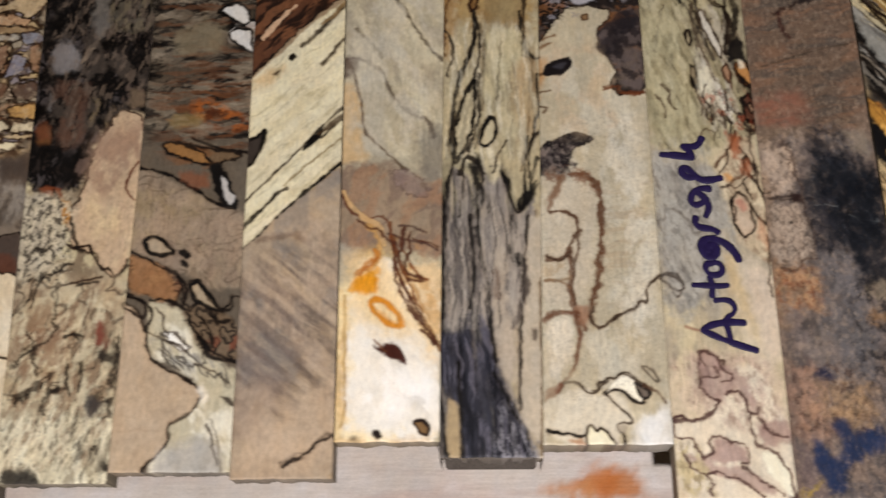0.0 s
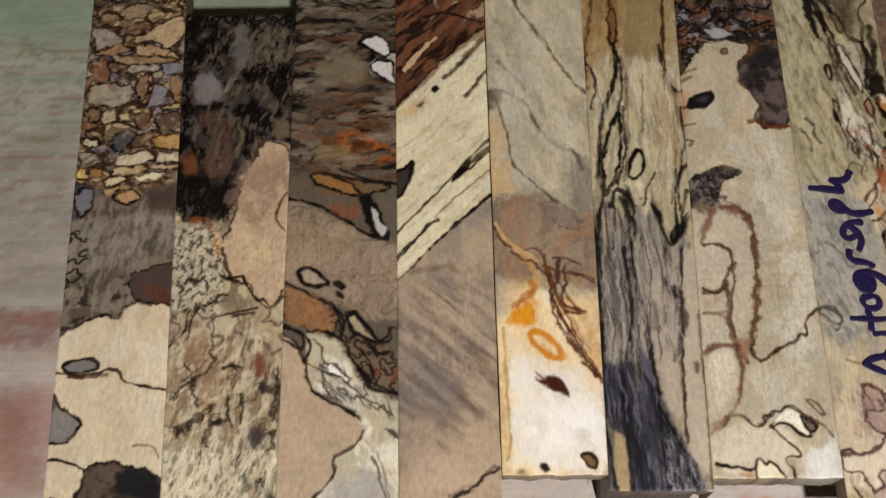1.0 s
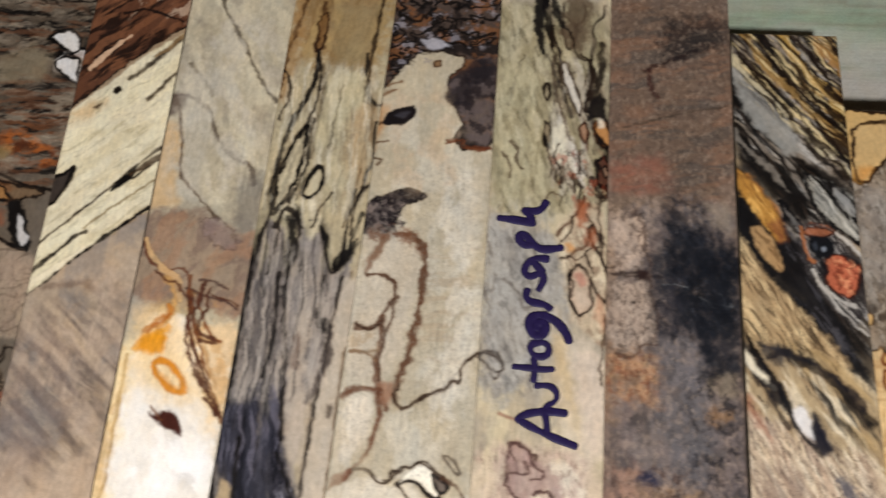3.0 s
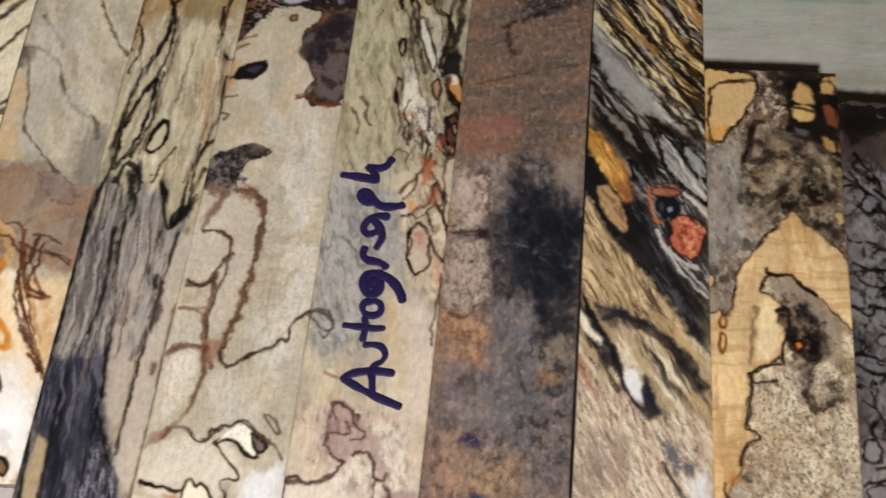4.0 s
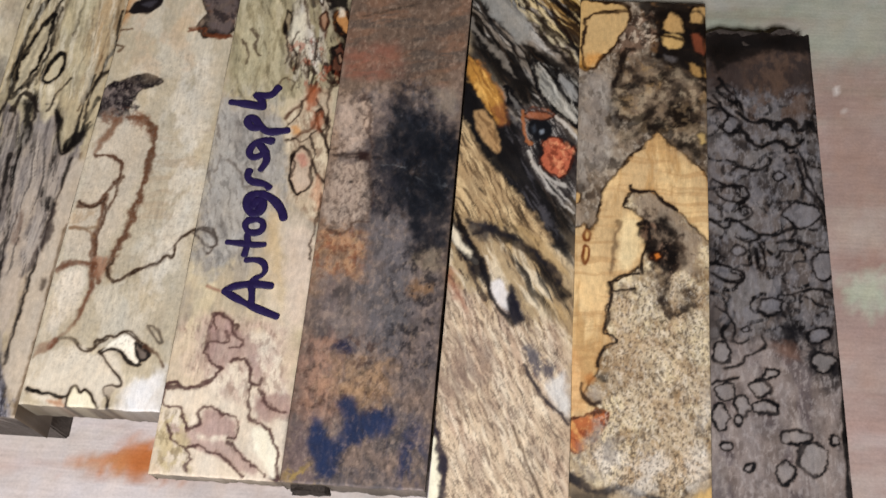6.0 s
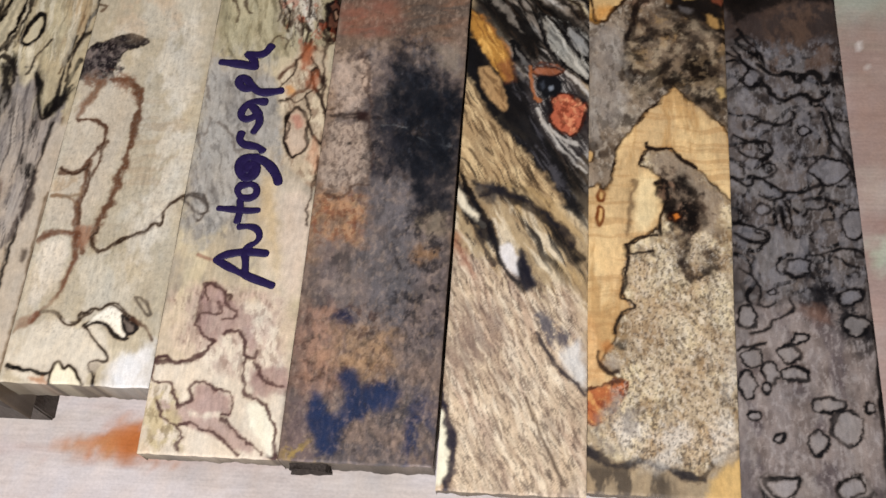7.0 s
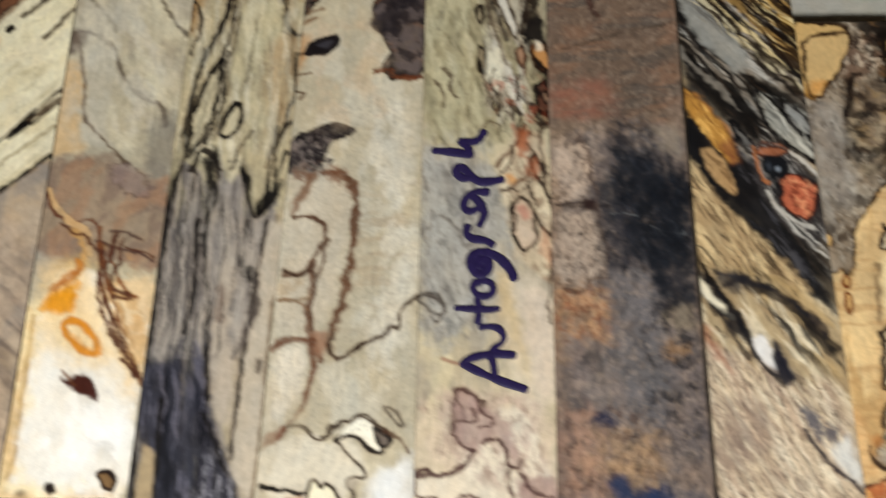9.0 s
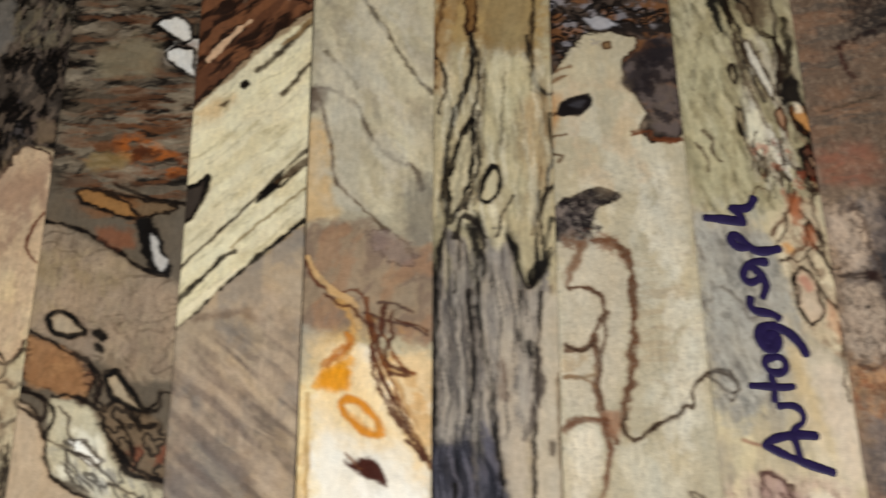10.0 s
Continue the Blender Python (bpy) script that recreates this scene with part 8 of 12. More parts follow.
    c.patch([(157.9, 81.8), (167.8, 84.4), (170.2, 46.9), (163.7, 46.6)], "#cdbba4", 0.75, 2.5, 1.5)
    c.patch([(124.3, 23.8), (137.5, 22.7), (140.9, 41.3), (159.2, 45.3), (167.6, 17.8), (168.5, -6.0), (126.9, -5.7)], "#cfc2aa", 0.95, 1.4, 0.8)
    spot = c.patch([(124.4, 48.5), (162.5, 48.5), (167.0, 15.9), (134.6, 23.5)], None, 1, 3.0, 1.5)
    c.mottle("#b39a88", 4, 8, 0.5, 0.64, 0.6, 10, spot)
    c.mottle("#8a7060", 1.1, 3, 0.62, 0.72, 0.5, 10, spot)
    c.patch([(136.8, 49.1), (142.4, 49.4), (147.2, 43.3), (153.1, 41.6), (156.5, 32.4), (156.6, 24.7), (153.7, 26.5), (152.7, 33.1), (149.4, 35.1), (145.6, 33.3), (142.8, 30.1), (139.1, 32.2), (137.1, 37.2), (139.5, 40.9)], "#ab8f82", 0.75, 1.4, 1.2)
    c.patch([(156.8, 22.8), (165.8, 24.3), (167.5, 16.0), (159.2, 13.3), (155.5, 17.1)], "#a08074", 0.75, 1.6, 1.4)
    c.patch([(139.9, 16.2), (143.0, 17.7), (145.7, 14.7), (148.9, 15.2), (151.3, 13.5), (151.7, 6.8), (148.7, 7.5), (145.5, 8.2), (143.1, 6.1), (139.2, 7.7), (137.1, 9.4), (139.4, 12.1)], "#a98b7e", 0.85, 1.0, 1.0)
    c.patch([(129.5, 11.0), (137.2, 9.0), (140.3, 6.6), (149.4, 6.1), (154.6, 2.1), (161.0, -2.5), (159.2, -4.8), (151.5, -1.3), (145.6, 2.2), (136.3, 3.9), (133.3, 4.4)], "#ac9082", 0.8, 1.0, 1.0)
    c.patch([(156.6, 12.5), (162.3, 10.5), (165.0, 6.7), (166.5, 1.3), (166.3, -4.9), (162.5, -0.7), (157.8, 4.4)], "#dcd6bc", 0.9, 0.8, 0.6)
    spot = c.patch([(124.1, 15.3), (133.2, 15.8), (138.6, -3.9), (127.9, -4.5)], None, 1, 2.0, 1.5)
    c.mottle("#b9a878", 5, 8, 0.46, 0.6, 0.7, 0, spot)
    c.mottle("#8d7a58", 1.4, 3, 0.6, 0.7, 0.6, 0, spot)
    c.line([(124.9, 22.9), (129.1, 23.2), (132.8, 23.0), (137.3, 24.0), (139.4, 26.0), (141.5, 28.6), (143.0, 30.9)], "#5c3e38", 1.08, 0.92, 0.9, 0.4)
    c.line([(143.0, 30.9), (139.0, 32.4), (137.2, 35.2), (137.2, 38.7), (139.5, 40.9), (142.4, 39.0), (144.3, 41.5), (142.8, 43.8)], "#5c3e38", 0.9359999999999999, 0.92, 0.9, 0.4)
    c.line([(138.9, 44.2), (137.2, 47.9), (139.4, 50.5), (142.7, 49.1), (144.9, 47.2), (143.8, 44.3), (146.8, 42.4), (149.4, 40.2), (147.9, 37.8), (145.2, 38.0)], "#5c3e38", 0.9359999999999999, 0.92, 0.9, 0.4)
    c.line([(146.0, 33.3), (149.4, 35.1), (152.7, 33.3), (154.0, 29.3), (153.4, 26.4), (155.7, 25.6), (156.8, 28.2)], "#5c3e38", 1.008, 0.92, 0.9, 0.4)
    c.line([(154.5, 26.1), (153.3, 21.9), (155.1, 17.1), (154.5, 14.1), (158.3, 13.2), (162.2, 10.9), (164.7, 7.4), (166.4, 2.1), (166.8, -5.0)], "#5c3e38", 0.864, 0.92, 0.9, 0.4)
    c.line([(125.1, 22.0), (125.3, 18.8), (127.5, 16.8), (130.1, 17.5), (132.7, 15.8), (134.3, 12.9), (135.1, 10.4)], "#5c3e38", 0.9359999999999999, 0.92, 0.9, 0.4)
    c.line([(135.2, 10.0), (137.8, 10.5), (139.5, 12.1), (137.4, 16.1), (139.4, 17.1), (142.6, 17.9), (145.3, 14.7), (148.1, 15.2), (150.7, 13.9), (151.7, 10.2), (151.3, 6.6), (149.0, 7.9)], "#5c3e38", 0.864, 0.92, 0.9, 0.4)
    c.line([(128.6, 10.9), (130.6, 7.3), (133.6, 3.9), (136.0, 3.1), (138.3, 0.4), (137.7, -2.2), (137.7, -4.0)], "#5c3e38", 0.864, 0.92, 0.9, 0.4)
    c.line([(136.3, 3.9), (140.7, 4.1), (143.8, 2.1), (146.5, 2.8), (149.5, 0.3), (152.4, -1.3), (155.2, -4.3)], "#5c3e38", 0.864, 0.92, 0.9, 0.4)
    c.line([(149.3, 6.1), (152.5, 4.1), (154.5, 2.2), (157.8, -0.2), (160.9, -1.8), (162.8, -3.8)], "#5c3e38", 0.864, 0.92, 0.9, 0.4)
    c.line([(156.9, 24.7), (159.5, 19.6), (163.1, 17.6), (167.2, 17.1)], "#5c3e38", 0.792, 0.92, 0.9, 0.4)
    c.line([(152.8, 119.1), (155.8, 120.4), (159.0, 119.3), (161.8, 121.6), (163.7, 124.1)], "#33211a", 0.9, 0.85, 0.9, 0.4)
    c.line([(156.5, 104.5), (157.5, 108.7), (156.3, 111.9)], "#33211a", 0.8, 0.85, 0.9, 0.4)
    c.line([(161.8, 121.6), (163.9, 116.0), (163.7, 111.3)], "#33211a", 0.9, 0.85, 0.9, 0.4)
    c.line([(162.0, 137.6), (164.7, 132.8), (167.4, 127.6), (167.9, 119.7), (169.8, 113.9)], "#33211a", 1.1, 0.85, 0.9, 0.4)
    c.line([(156.8, 136.2), (155.9, 130.5), (153.8, 127.0), (152.8, 122.7)], "#33211a", 0.9, 0.85, 0.9, 0.4)
    c.line([(166.6, 145.3), (168.6, 142.4), (170.1, 147.5), (170.7, 155.6), (170.1, 166.0)], "#33211a", 1.2, 0.85, 0.9, 0.4)
    c.line([(163.4, 153.8), (165.4, 148.3), (168.3, 144.4), (170.3, 149.0)], "#33211a", 1.1, 0.85, 0.9, 0.4)
    c.line([(159.4, 165.6), (159.2, 159.0), (158.2, 155.1), (159.8, 148.8)], "#33211a", 0.8, 0.85, 0.9, 0.4)
    c.line([(150.5, 167.8), (149.8, 160.0), (152.6, 154.9), (152.0, 148.5)], "#33211a", 0.8, 0.85, 0.9, 0.4)
    c.line([(146.6, 165.1), (148.5, 158.6), (148.3, 152.2)], "#33211a", 0.8, 0.85, 0.9, 0.4)
    c.line([(156.5, 155.1), (158.0, 151.3), (157.0, 147.4)], "#33211a", 0.8, 0.85, 0.9, 0.4)
    c.line([(168.6, 91.1), (168.4, 86.2), (167.6, 80.1), (167.9, 71.5)], "#33211a", 0.6, 0.85, 0.9, 0.4)
    c.patch([(157.3, 141.9), (161.2, 144.1), (163.0, 140.2), (161.5, 135.2), (158.9, 136.0)], "#a45a34", 0.55, 1.4, 1.4)
    c.patch([(162.3, 130.3), (164.7, 132.8), (166.3, 126.1), (164.6, 123.2), (162.6, 126.0)], "#b06038", 0.6, 1.2, 1.2)
    spot = c.patch([(147.6, 165.1), (168.0, 165.9), (168.5, 142.9), (151.8, 142.2)], None, 1, 2.0, 1.5)
    c.mottle("#a5482a", 2.5, 6, 0.62, 0.72, 0.5, 10, spot)
    c.mottle("#2e2018", 1.0, 5, 0.66, 0.74, 0.7, 12, spot)


def paint_blotched(c):
    c.mottle("#8a7462", 7, 12, 0.46, 0.62, 0.8)
    c.mottle("#6d5c50", 12, 5, 0.52, 0.66, 0.7)
    up = c.patch([(161.0, 236.1), (220.3, 238.8), (216.9, 146.0), (171.3, 145.9)], "#75604f", 0.8, 4, 2)
    c.mottle("#8d6a52", 22, 8, 0.48, 0.62, 0.8, 10, up)
    c.mottle("#5d564e", 20, 6, 0.54, 0.66, 0.7, 10, up)
    c.patch([(170.0, 160.6), (190.9, 164.2), (194.0, 149.5), (173.3, 147.2)], "#8f6450", 0.7, 5, 3)
    c.line([(184.0, 203.2), (187.2, 204.7), (194.7, 207.8), (203.3, 213.8)], "#3a2420", 1.8, 0.8, 1.2, 1)
    c.line([(185.7, 203.3), (185.7, 196.5), (188.1, 191.2)], "#4a2620", 2.0, 0.85, 0.8, 1)
    c.patch([(190.3, 207.6), (203.4, 211.0), (216.5, 215.8), (216.0, 229.9), (191.2, 228.8)], "#2e2a2a", 0.75, 3, 3)
    c.line([(175.1, 176.1), (189.8, 180.8), (204.7, 185.5), (215.4, 187.3)], "#55493c", 0.9, 0.6)
    c.patch([(170.5, 136.2), (176.1, 138.9), (180.7, 133.3), (178.1, 127.3), (172.0, 126.9)], "#a8927a", 0.9, 1.5, 1.6)
    tan = c.patch([(165.3, 143.1), (190.0, 146.9), (185.2, 127.7), (182.7, 107.1), (178.6, 85.3), (168.9, 84.7)], "#927c66", 0.75, 5, 3)
    c.mottle("#b09478", 6, 8, 0.54, 0.66, 0.8, 0, tan)
    c.line([(188.4, 111.9), (196.4, 111.3), (204.6, 107.3)], "#8a8680", 0.7, 0.6, 0.8)
    c.line([(198.7, 105.9), (204.6, 107.3), (208.4, 110.9)], "#7a7874", 0.6, 0.5, 0.8)
    c.line([(168.9, 116.4), (175.9, 116.8), (182.1, 114.9), (190.0, 116.5)], "#3d2e26", 1.2, 0.7, 1)
    c.line([(173.8, 85.0), (182.4, 86.6), (187.8, 92.2)], "#3d2e26", 1.1, 0.7, 1)
    lower = c.patch([(168.9, 84.7), (186.2, 87.9), (192.0, 61.6), (181.1, 57.0), (169.5, 60.2)], "#9c7a58", 0.7, 6, 4)
    c.mottle("#a88860", 5, 6, 0.54, 0.70, 0.5, 0, lower)
    c.mottle("#7a4e38", 5, 6, 0.62, 0.72, 0.7, 0, lower)
    foot = c.patch([(171.9, 63.7), (215.7, 65.5), (216.7, -10.6), (168.7, -13.0)], "#6a6260", 0.75, 8, 3)
    c.mottle("#8c7664", 8, 9, 0.48, 0.62, 0.8, 0, foot)
    c.mottle("#4a4848", 6, 10, 0.54, 0.66, 0.7, 0, foot)
    c.patch([(172.7, 40.3), (185.5, 37.1), (198.0, 35.8), (200.5, 26.7), (183.5, 22.3), (172.8, 23.6)], "#8f755c", 0.7, 6, 4)
    c.mottle("#a58a62", 5, 5, 0.56, 0.70, 0.35, 0, c.patch([(175.1, 34.8), (199.8, 35.9), (198.9, 24.8), (180.0, 22.1)], None, 1, 5))
    c.patch([(179.7, 41.6), (185.0, 42.7), (186.2, 39.4), (181.8, 38.8)], "#33364a", 0.85, 2.5, 1.5)
    c.patch([(175.3, 13.8), (178.2, 14.9), (182.3, 8.9), (185.5, 10.8), (187.7, 15.3), (191.8, 17.3), (194.1, 20.1), (201.0, 20.9), (203.9, 17.0), (199.9, 13.2), (193.3, 10.6), (188.5, 6.6), (186.2, 2.2), (186.1, -2.9), (179.7, -3.8), (177.6, 4.3)], "#2b3650", 0.9, 1.6, 1.6)
    c.patch([(183.4, 23.2), (190.3, 23.5), (192.6, 17.3), (185.8, 17.0)], "#353a4e", 0.75, 3, 2)
    c.mottle("#2b3a5c", 4, 12, 0.48, 0.64, 0.8, 0, c.patch([(201.7, 12.4), (211.7, 16.4), (212.2, -4.2), (203.0, -4.6)], None, 1, 5, 2))
    c.patch([(167.0, 14.3), (175.6, 14.7), (179.6, -5.8), (169.5, -6.3)], "#75625e", 0.7, 4, 2)
    c.veins("#2e241f", 14, 14, 0.7, 0.55, 0, 0.5, tan, 6)
    c.mottle("#ad957c", 1.4, 2.0, 0.62, 0.76, 0.14)
    c.patch([(165.7, 138.4), (173.8, 141.2), (180.5, 135.6), (180.1, 127.4), (174.3, 123.6), (167.9, 126.7)], "#a8927c", 0.8, 1.2, 2.5)
    c.patch([(169.0, 115.3), (182.1, 114.9), (184.7, 107.3), (181.6, 96.1), (174.4, 89.3), (168.9, 95.4)], "#98806a", 0.7, 1.5, 3)
    c.mottle("#6b3f2a", 5, 4, 0.6, 0.72, 0.7, 0, c.patch([(169.8, 76.4), (187.0, 77.5), (187.3, 61.3), (171.3, 60.3)], None, 1, 3, 2))
    c.patch([(178.7, 41.4), (184.2, 42.7), (185.5, 38.1), (180.1, 36.8)], "#33364a", 0.75, 1.5, 1.5)
    c.patch([(173.8, 35.4), (186.3, 39.1), (201.3, 33.6), (198.2, 26.0), (184.0, 23.3), (174.7, 26.3)], "#98785a", 0.6, 3, 4)
    c.mottle("#a58a40", 3, 3, 0.62, 0.7, 0.7, 0, c.patch([(168.7, 0.5), (178.9, 1.0), (179.7, -6.6), (169.5, -6.3)], None, 1, 3))
    mid = c.patch([(171.4, 140.8), (215.2, 144.5), (214.1, 94.4), (215.3, 27.4), (175.7, 29.2), (171.6, 65.7), (175.0, 86.6)], "#776b66", 0.75, 3, 2.5)
    c.mottle("#857a70", 6, 10, 0.50, 0.66, 0.6, 0, mid)
    c.mottle("#45413f", 6, 9, 0.52, 0.68, 0.6, 0, mid)
    c.patch([(170.9, 137.2), (179.6, 139.1), (182.9, 129.3), (181.8, 115.4), (172.2, 113.9)], "#b09c88", 0.9, 1.2, 2)
    c.line([(181.6, 138.7), (182.7, 131.6), (180.3, 126.8), (181.6, 122.2)], "#40332c", 0.7, 0.7, 0.9)
    c.line([(171.2, 113.7), (178.1, 113.5), (183.8, 114.3), (191.8, 112.3)], "#3a2c25", 0.9, 0.75, 0.8)
    c.patch([(170.5, 110.9), (182.1, 112.0), (185.9, 102.1), (186.5, 89.1), (177.2, 83.5), (170.4, 85.4)], "#ab9884", 0.9, 1.4, 2)
    c.mottle("#6d5c4e", 1.6, 2.4, 0.58, 0.70, 0.7, 20, c.patch([(164.6, 138.2), (183.6, 138.8), (187.5, 84.9), (170.5, 84.3)], None, 1, 2))
    c.patch([(178.1, 103.6), (179.4, 104.1), (179.7, 102.6), (178.4, 102.3)], "#241c18", 0.9, 0.4, 0.4)
    c.patch([(180.3, 114.2), (181.9, 114.7), (182.4, 113.4), (180.8, 113.1)], "#2b1a14", 0.9, 0.4, 0.4)
    warm = c.patch([(169.8, 82.2), (184.6, 84.8), (188.0, 78.7), (188.3, 65.4), (179.0, 66.0), (172.1, 69.8)], "#a38060", 0.8, 2.5, 3)
    c.mottle("#7a4e34", 3, 3, 0.52, 0.66, 0.8, 0, warm)
    c.mottle("#c09c70", 2, 2.4, 0.58, 0.70, 0.6, 0, warm)
    c.patch([(185.9, 91.3), (202.8, 94.0), (206.3, 57.2), (199.8, 35.9), (188.7, 41.0), (186.5, 64.3)], "#6d6a6a", 0.65, 4, 3)
    dark = c.patch([(191.8, 136.6), (204.0, 132.3), (213.4, 123.3), (218.2, 125.7), (216.0, 94.5), (215.0, 78.7), (203.1, 76.1), (200.1, 91.8), (193.3, 93.7), (187.8, 91.3), (184.5, 96.6), (192.8, 100.2), (188.0, 111.1), (181.9, 114.3), (183.2, 121.1), (190.8, 124.8)], "#2c2e35", 0.82, 4.5, 5)
    core = c.patch([(199.3, 129.8), (212.3, 125.5), (217.6, 118.8), (215.2, 94.5), (206.7, 92.0), (198.7, 98.2), (194.7, 112.4), (195.8, 123.8)], "#1d222b", 0.75, 5, 5)
    c.mottle("#14161a", 3, 5, 0.46, 0.60, 0.8, 15, core)
    c.mottle("#565352", 4, 7, 0.56, 0.70, 0.45, 15, dark * (1 - 0.8 * core))
    c.mottle("#1d1e24", 2, 3, 0.54, 0.66, 0.8, 0, c.patch([(182.8, 104.2), (202.0, 104.9), (203.2, 87.6), (186.1, 89.1)], None, 1, 3, 3))
    for pts in ([(188.5, 110.6), (192.9, 110.8), (198.2, 110.1)], [(201.5, 106.6), (204.9, 104.5), (209.7, 103.8), (213.2, 103.5)], [(204.3, 105.4), (206.3, 103.3), (208.4, 100.7)], [(208.6, 107.3), (210.6, 104.7), (211.7, 102.6)]):
        c.line(pts, "#8d908e", 0.55, 0.6, 0.9, 0.5)
    c.patch([(203.1, 76.1), (212.2, 78.6), (213.9, 71.5), (208.3, 68.2), (204.4, 71.1)], "#8c7d66", 0.75, 2, 2.5)
    c.patch([(202.6, 65.4), (210.2, 66.3), (211.5, 60.9), (204.3, 59.1)], "#96714a", 0.75, 2, 2.2)
    c.mottle("#2b282a", 2.6, 4, 0.54, 0.66, 0.75, 0, c.patch([(196.4, 79.0), (214.9, 79.7), (213.5, 27.3), (198.2, 33.9)], None, 1, 4, 3))
    c.patch([(170.6, 43.1), (181.2, 44.5), (184.1, 33.3), (184.2, 15.1), (170.4, 14.5), (167.3, 32.6)], "#886a5a", 0.7, 3, 3)
    sand = c.patch([(182.1, 36.0), (196.1, 38.5), (200.0, 34.0), (197.4, 22.0), (190.8, 18.1), (183.3, 24.1)], "#a5835a", 0.5, 4, 4.5)
    c.mottle("#b8946a", 2, 2.6, 0.54, 0.70, 0.5, 0, sand)
    c.mottle("#5d4438", 2.4, 2.4, 0.56, 0.68, 0.7, 0, c.patch([(166.0, 43.8), (197.3, 45.2), (199.5, 17.6), (168.7, 14.4)], None, 1, 3))
    c.patch([(179.7, 42.1), (184.6, 43.1), (186.3, 40.1), (181.8, 38.4)], "#33364a", 0.8, 1.6, 1.6)
    c.mottle("#c4ac92", 1.3, 2.0, 0.62, 0.76, 0.2, 0, 1 - 0.85 * dark)
    c.mottle("#201b1a", 1.3, 2.0, 0.62, 0.76, 0.22)
    spot = c.patch([(171.9, 140.5), (179.2, 140.8), (182.9, 134.8), (183.2, 121.6), (175.4, 118.9), (172.0, 130.7)], None, 1, 1.2, 1.5)
    c.mottle("#c2aa92", 4, 5, 0.36, 0.56, 0.75, 0, spot)
    c.line([(179.3, 139.6), (182.4, 134.1), (182.7, 126.4), (184.5, 119.3), (183.8, 112.2), (186.6, 98.7), (186.2, 88.6)], "#4a3a34", 1.0, 0.7, 1.4, 0.7)
    c.line([(174.8, 114.6), (179.9, 114.9), (183.0, 114.1)], "#33241f", 1.2, 0.8, 0.8, 0.6)
    c.patch([(180.1, 116.3), (183.4, 115.5), (184.2, 112.3), (181.4, 111.7)], "#3a2622", 0.85, 0.9, 0.9)
    spot = c.patch([(174.0, 113.0), (183.2, 112.2), (186.5, 89.7), (179.1, 85.0), (172.1, 86.8)], None, 1, 2.0, 1.5)
    c.mottle("#b3a08c", 3, 4, 0.44, 0.6, 0.6, 0, spot)
    c.mottle("#6a5a4e", 0.8, 1.4, 0.62, 0.72, 0.6, 0, spot)
    c.line([(172.4, 83.6), (177.5, 82.3), (179.6, 84.6), (183.2, 86.9), (186.7, 87.1)], "#5a4032", 0.9, 0.75, 1.0, 0.5)
    spot = c.patch([(168.5, 83.4), (186.1, 84.2), (186.7, 68.3), (168.6, 67.3)], None, 1, 2.5, 1.5)
    c.mottle("#bd9068", 3.5, 4, 0.46, 0.62, 0.6, 0, spot)
    c.mottle("#8a5236", 2, 2.4, 0.58, 0.68, 0.6, 0, spot)
    spot = c.patch([(190.9, 148.8), (199.1, 151.7), (210.3, 139.7), (215.5, 93.4), (200.1, 90.4), (192.4, 110.3), (188.6, 129.0)], None, 1, 3.0, 1.5)
    c.mottle("#5f636c", 1.0, 2.4, 0.62, 0.76, 0.35, 20, spot)
    c.mottle("#10141c", 2.0, 3.2, 0.52, 0.7, 0.6, 20, spot)
    spot = c.patch([(181.8, 145.9), (191.1, 147.6), (190.4, 131.5), (183.4, 130.0)], None, 1, 2.5, 1.5)
    c.mottle("#a08c7a", 4, 5, 0.44, 0.6, 0.7, 0, spot)
    c.patch([(189.2, 145.0), (195.5, 144.0), (195.8, 136.6), (191.5, 137.7)], "#2e2a2c", 0.6, 2.0, 2.0)
    c.patch([(203.8, 144.3), (215.2, 144.3), (214.6, 131.4), (208.6, 134.7)], "#9a8c78", 0.6, 2.5, 2.0)
    spot = c.patch([(171.1, 160.8), (189.6, 164.1), (191.1, 147.6), (171.9, 146.8)], None, 1, 3.0, 1.5)
    c.mottle("#94604c", 9, 4, 0.44, 0.62, 0.6, 0, spot)
    spot = c.patch([(175.4, 16.5), (178.2, 14.9), (180.6, 8.8), (184.8, 9.0), (186.9, 14.4), (183.5, 22.3), (187.7, 23.4), (190.9, 17.2), (199.4, 19.4), (202.2, 16.0), (200.0, 11.5), (191.7, 8.5), (186.0, 6.5), (184.3, -2.2), (179.2, -2.4), (176.2, 6.0)], None, 1, 1.5, 1.5)
    c.mottle("#26375a", 6, 9, 0.18, 0.46, 0.85, 0, spot)
    spot = c.patch([(205.1, 12.6), (209.3, 12.8), (208.6, -1.0), (204.6, -2.9)], None, 1, 2.0, 1.5)
    c.mottle("#24365c", 2.5, 8, 0.34, 0.54, 0.8, 0, spot)
    spot = c.patch([(174.7, 38.5), (196.1, 37.6), (200.7, 24.9), (190.6, 20.8), (176.3, 23.8)], None, 1, 4.0, 1.5)
    c.mottle("#b08e6a", 3, 4, 0.46, 0.64, 0.5, 0, spot)
    c.patch([(179.4, 41.0), (185.1, 41.8), (186.2, 39.4), (180.9, 38.4)], "#33344a", 0.75, 1.5, 1.5)
    spot = c.patch([(170.5, 44.0), (213.3, 45.9), (212.9, -3.3), (174.5, -5.2)], None, 1, 3.0, 1.5)
    c.mottle("#b89c84", 0.9, 1.6, 0.64, 0.78, 0.22, 0, spot)
    c.mottle("#2a2424", 0.9, 1.8, 0.62, 0.76, 0.35, 0, spot)
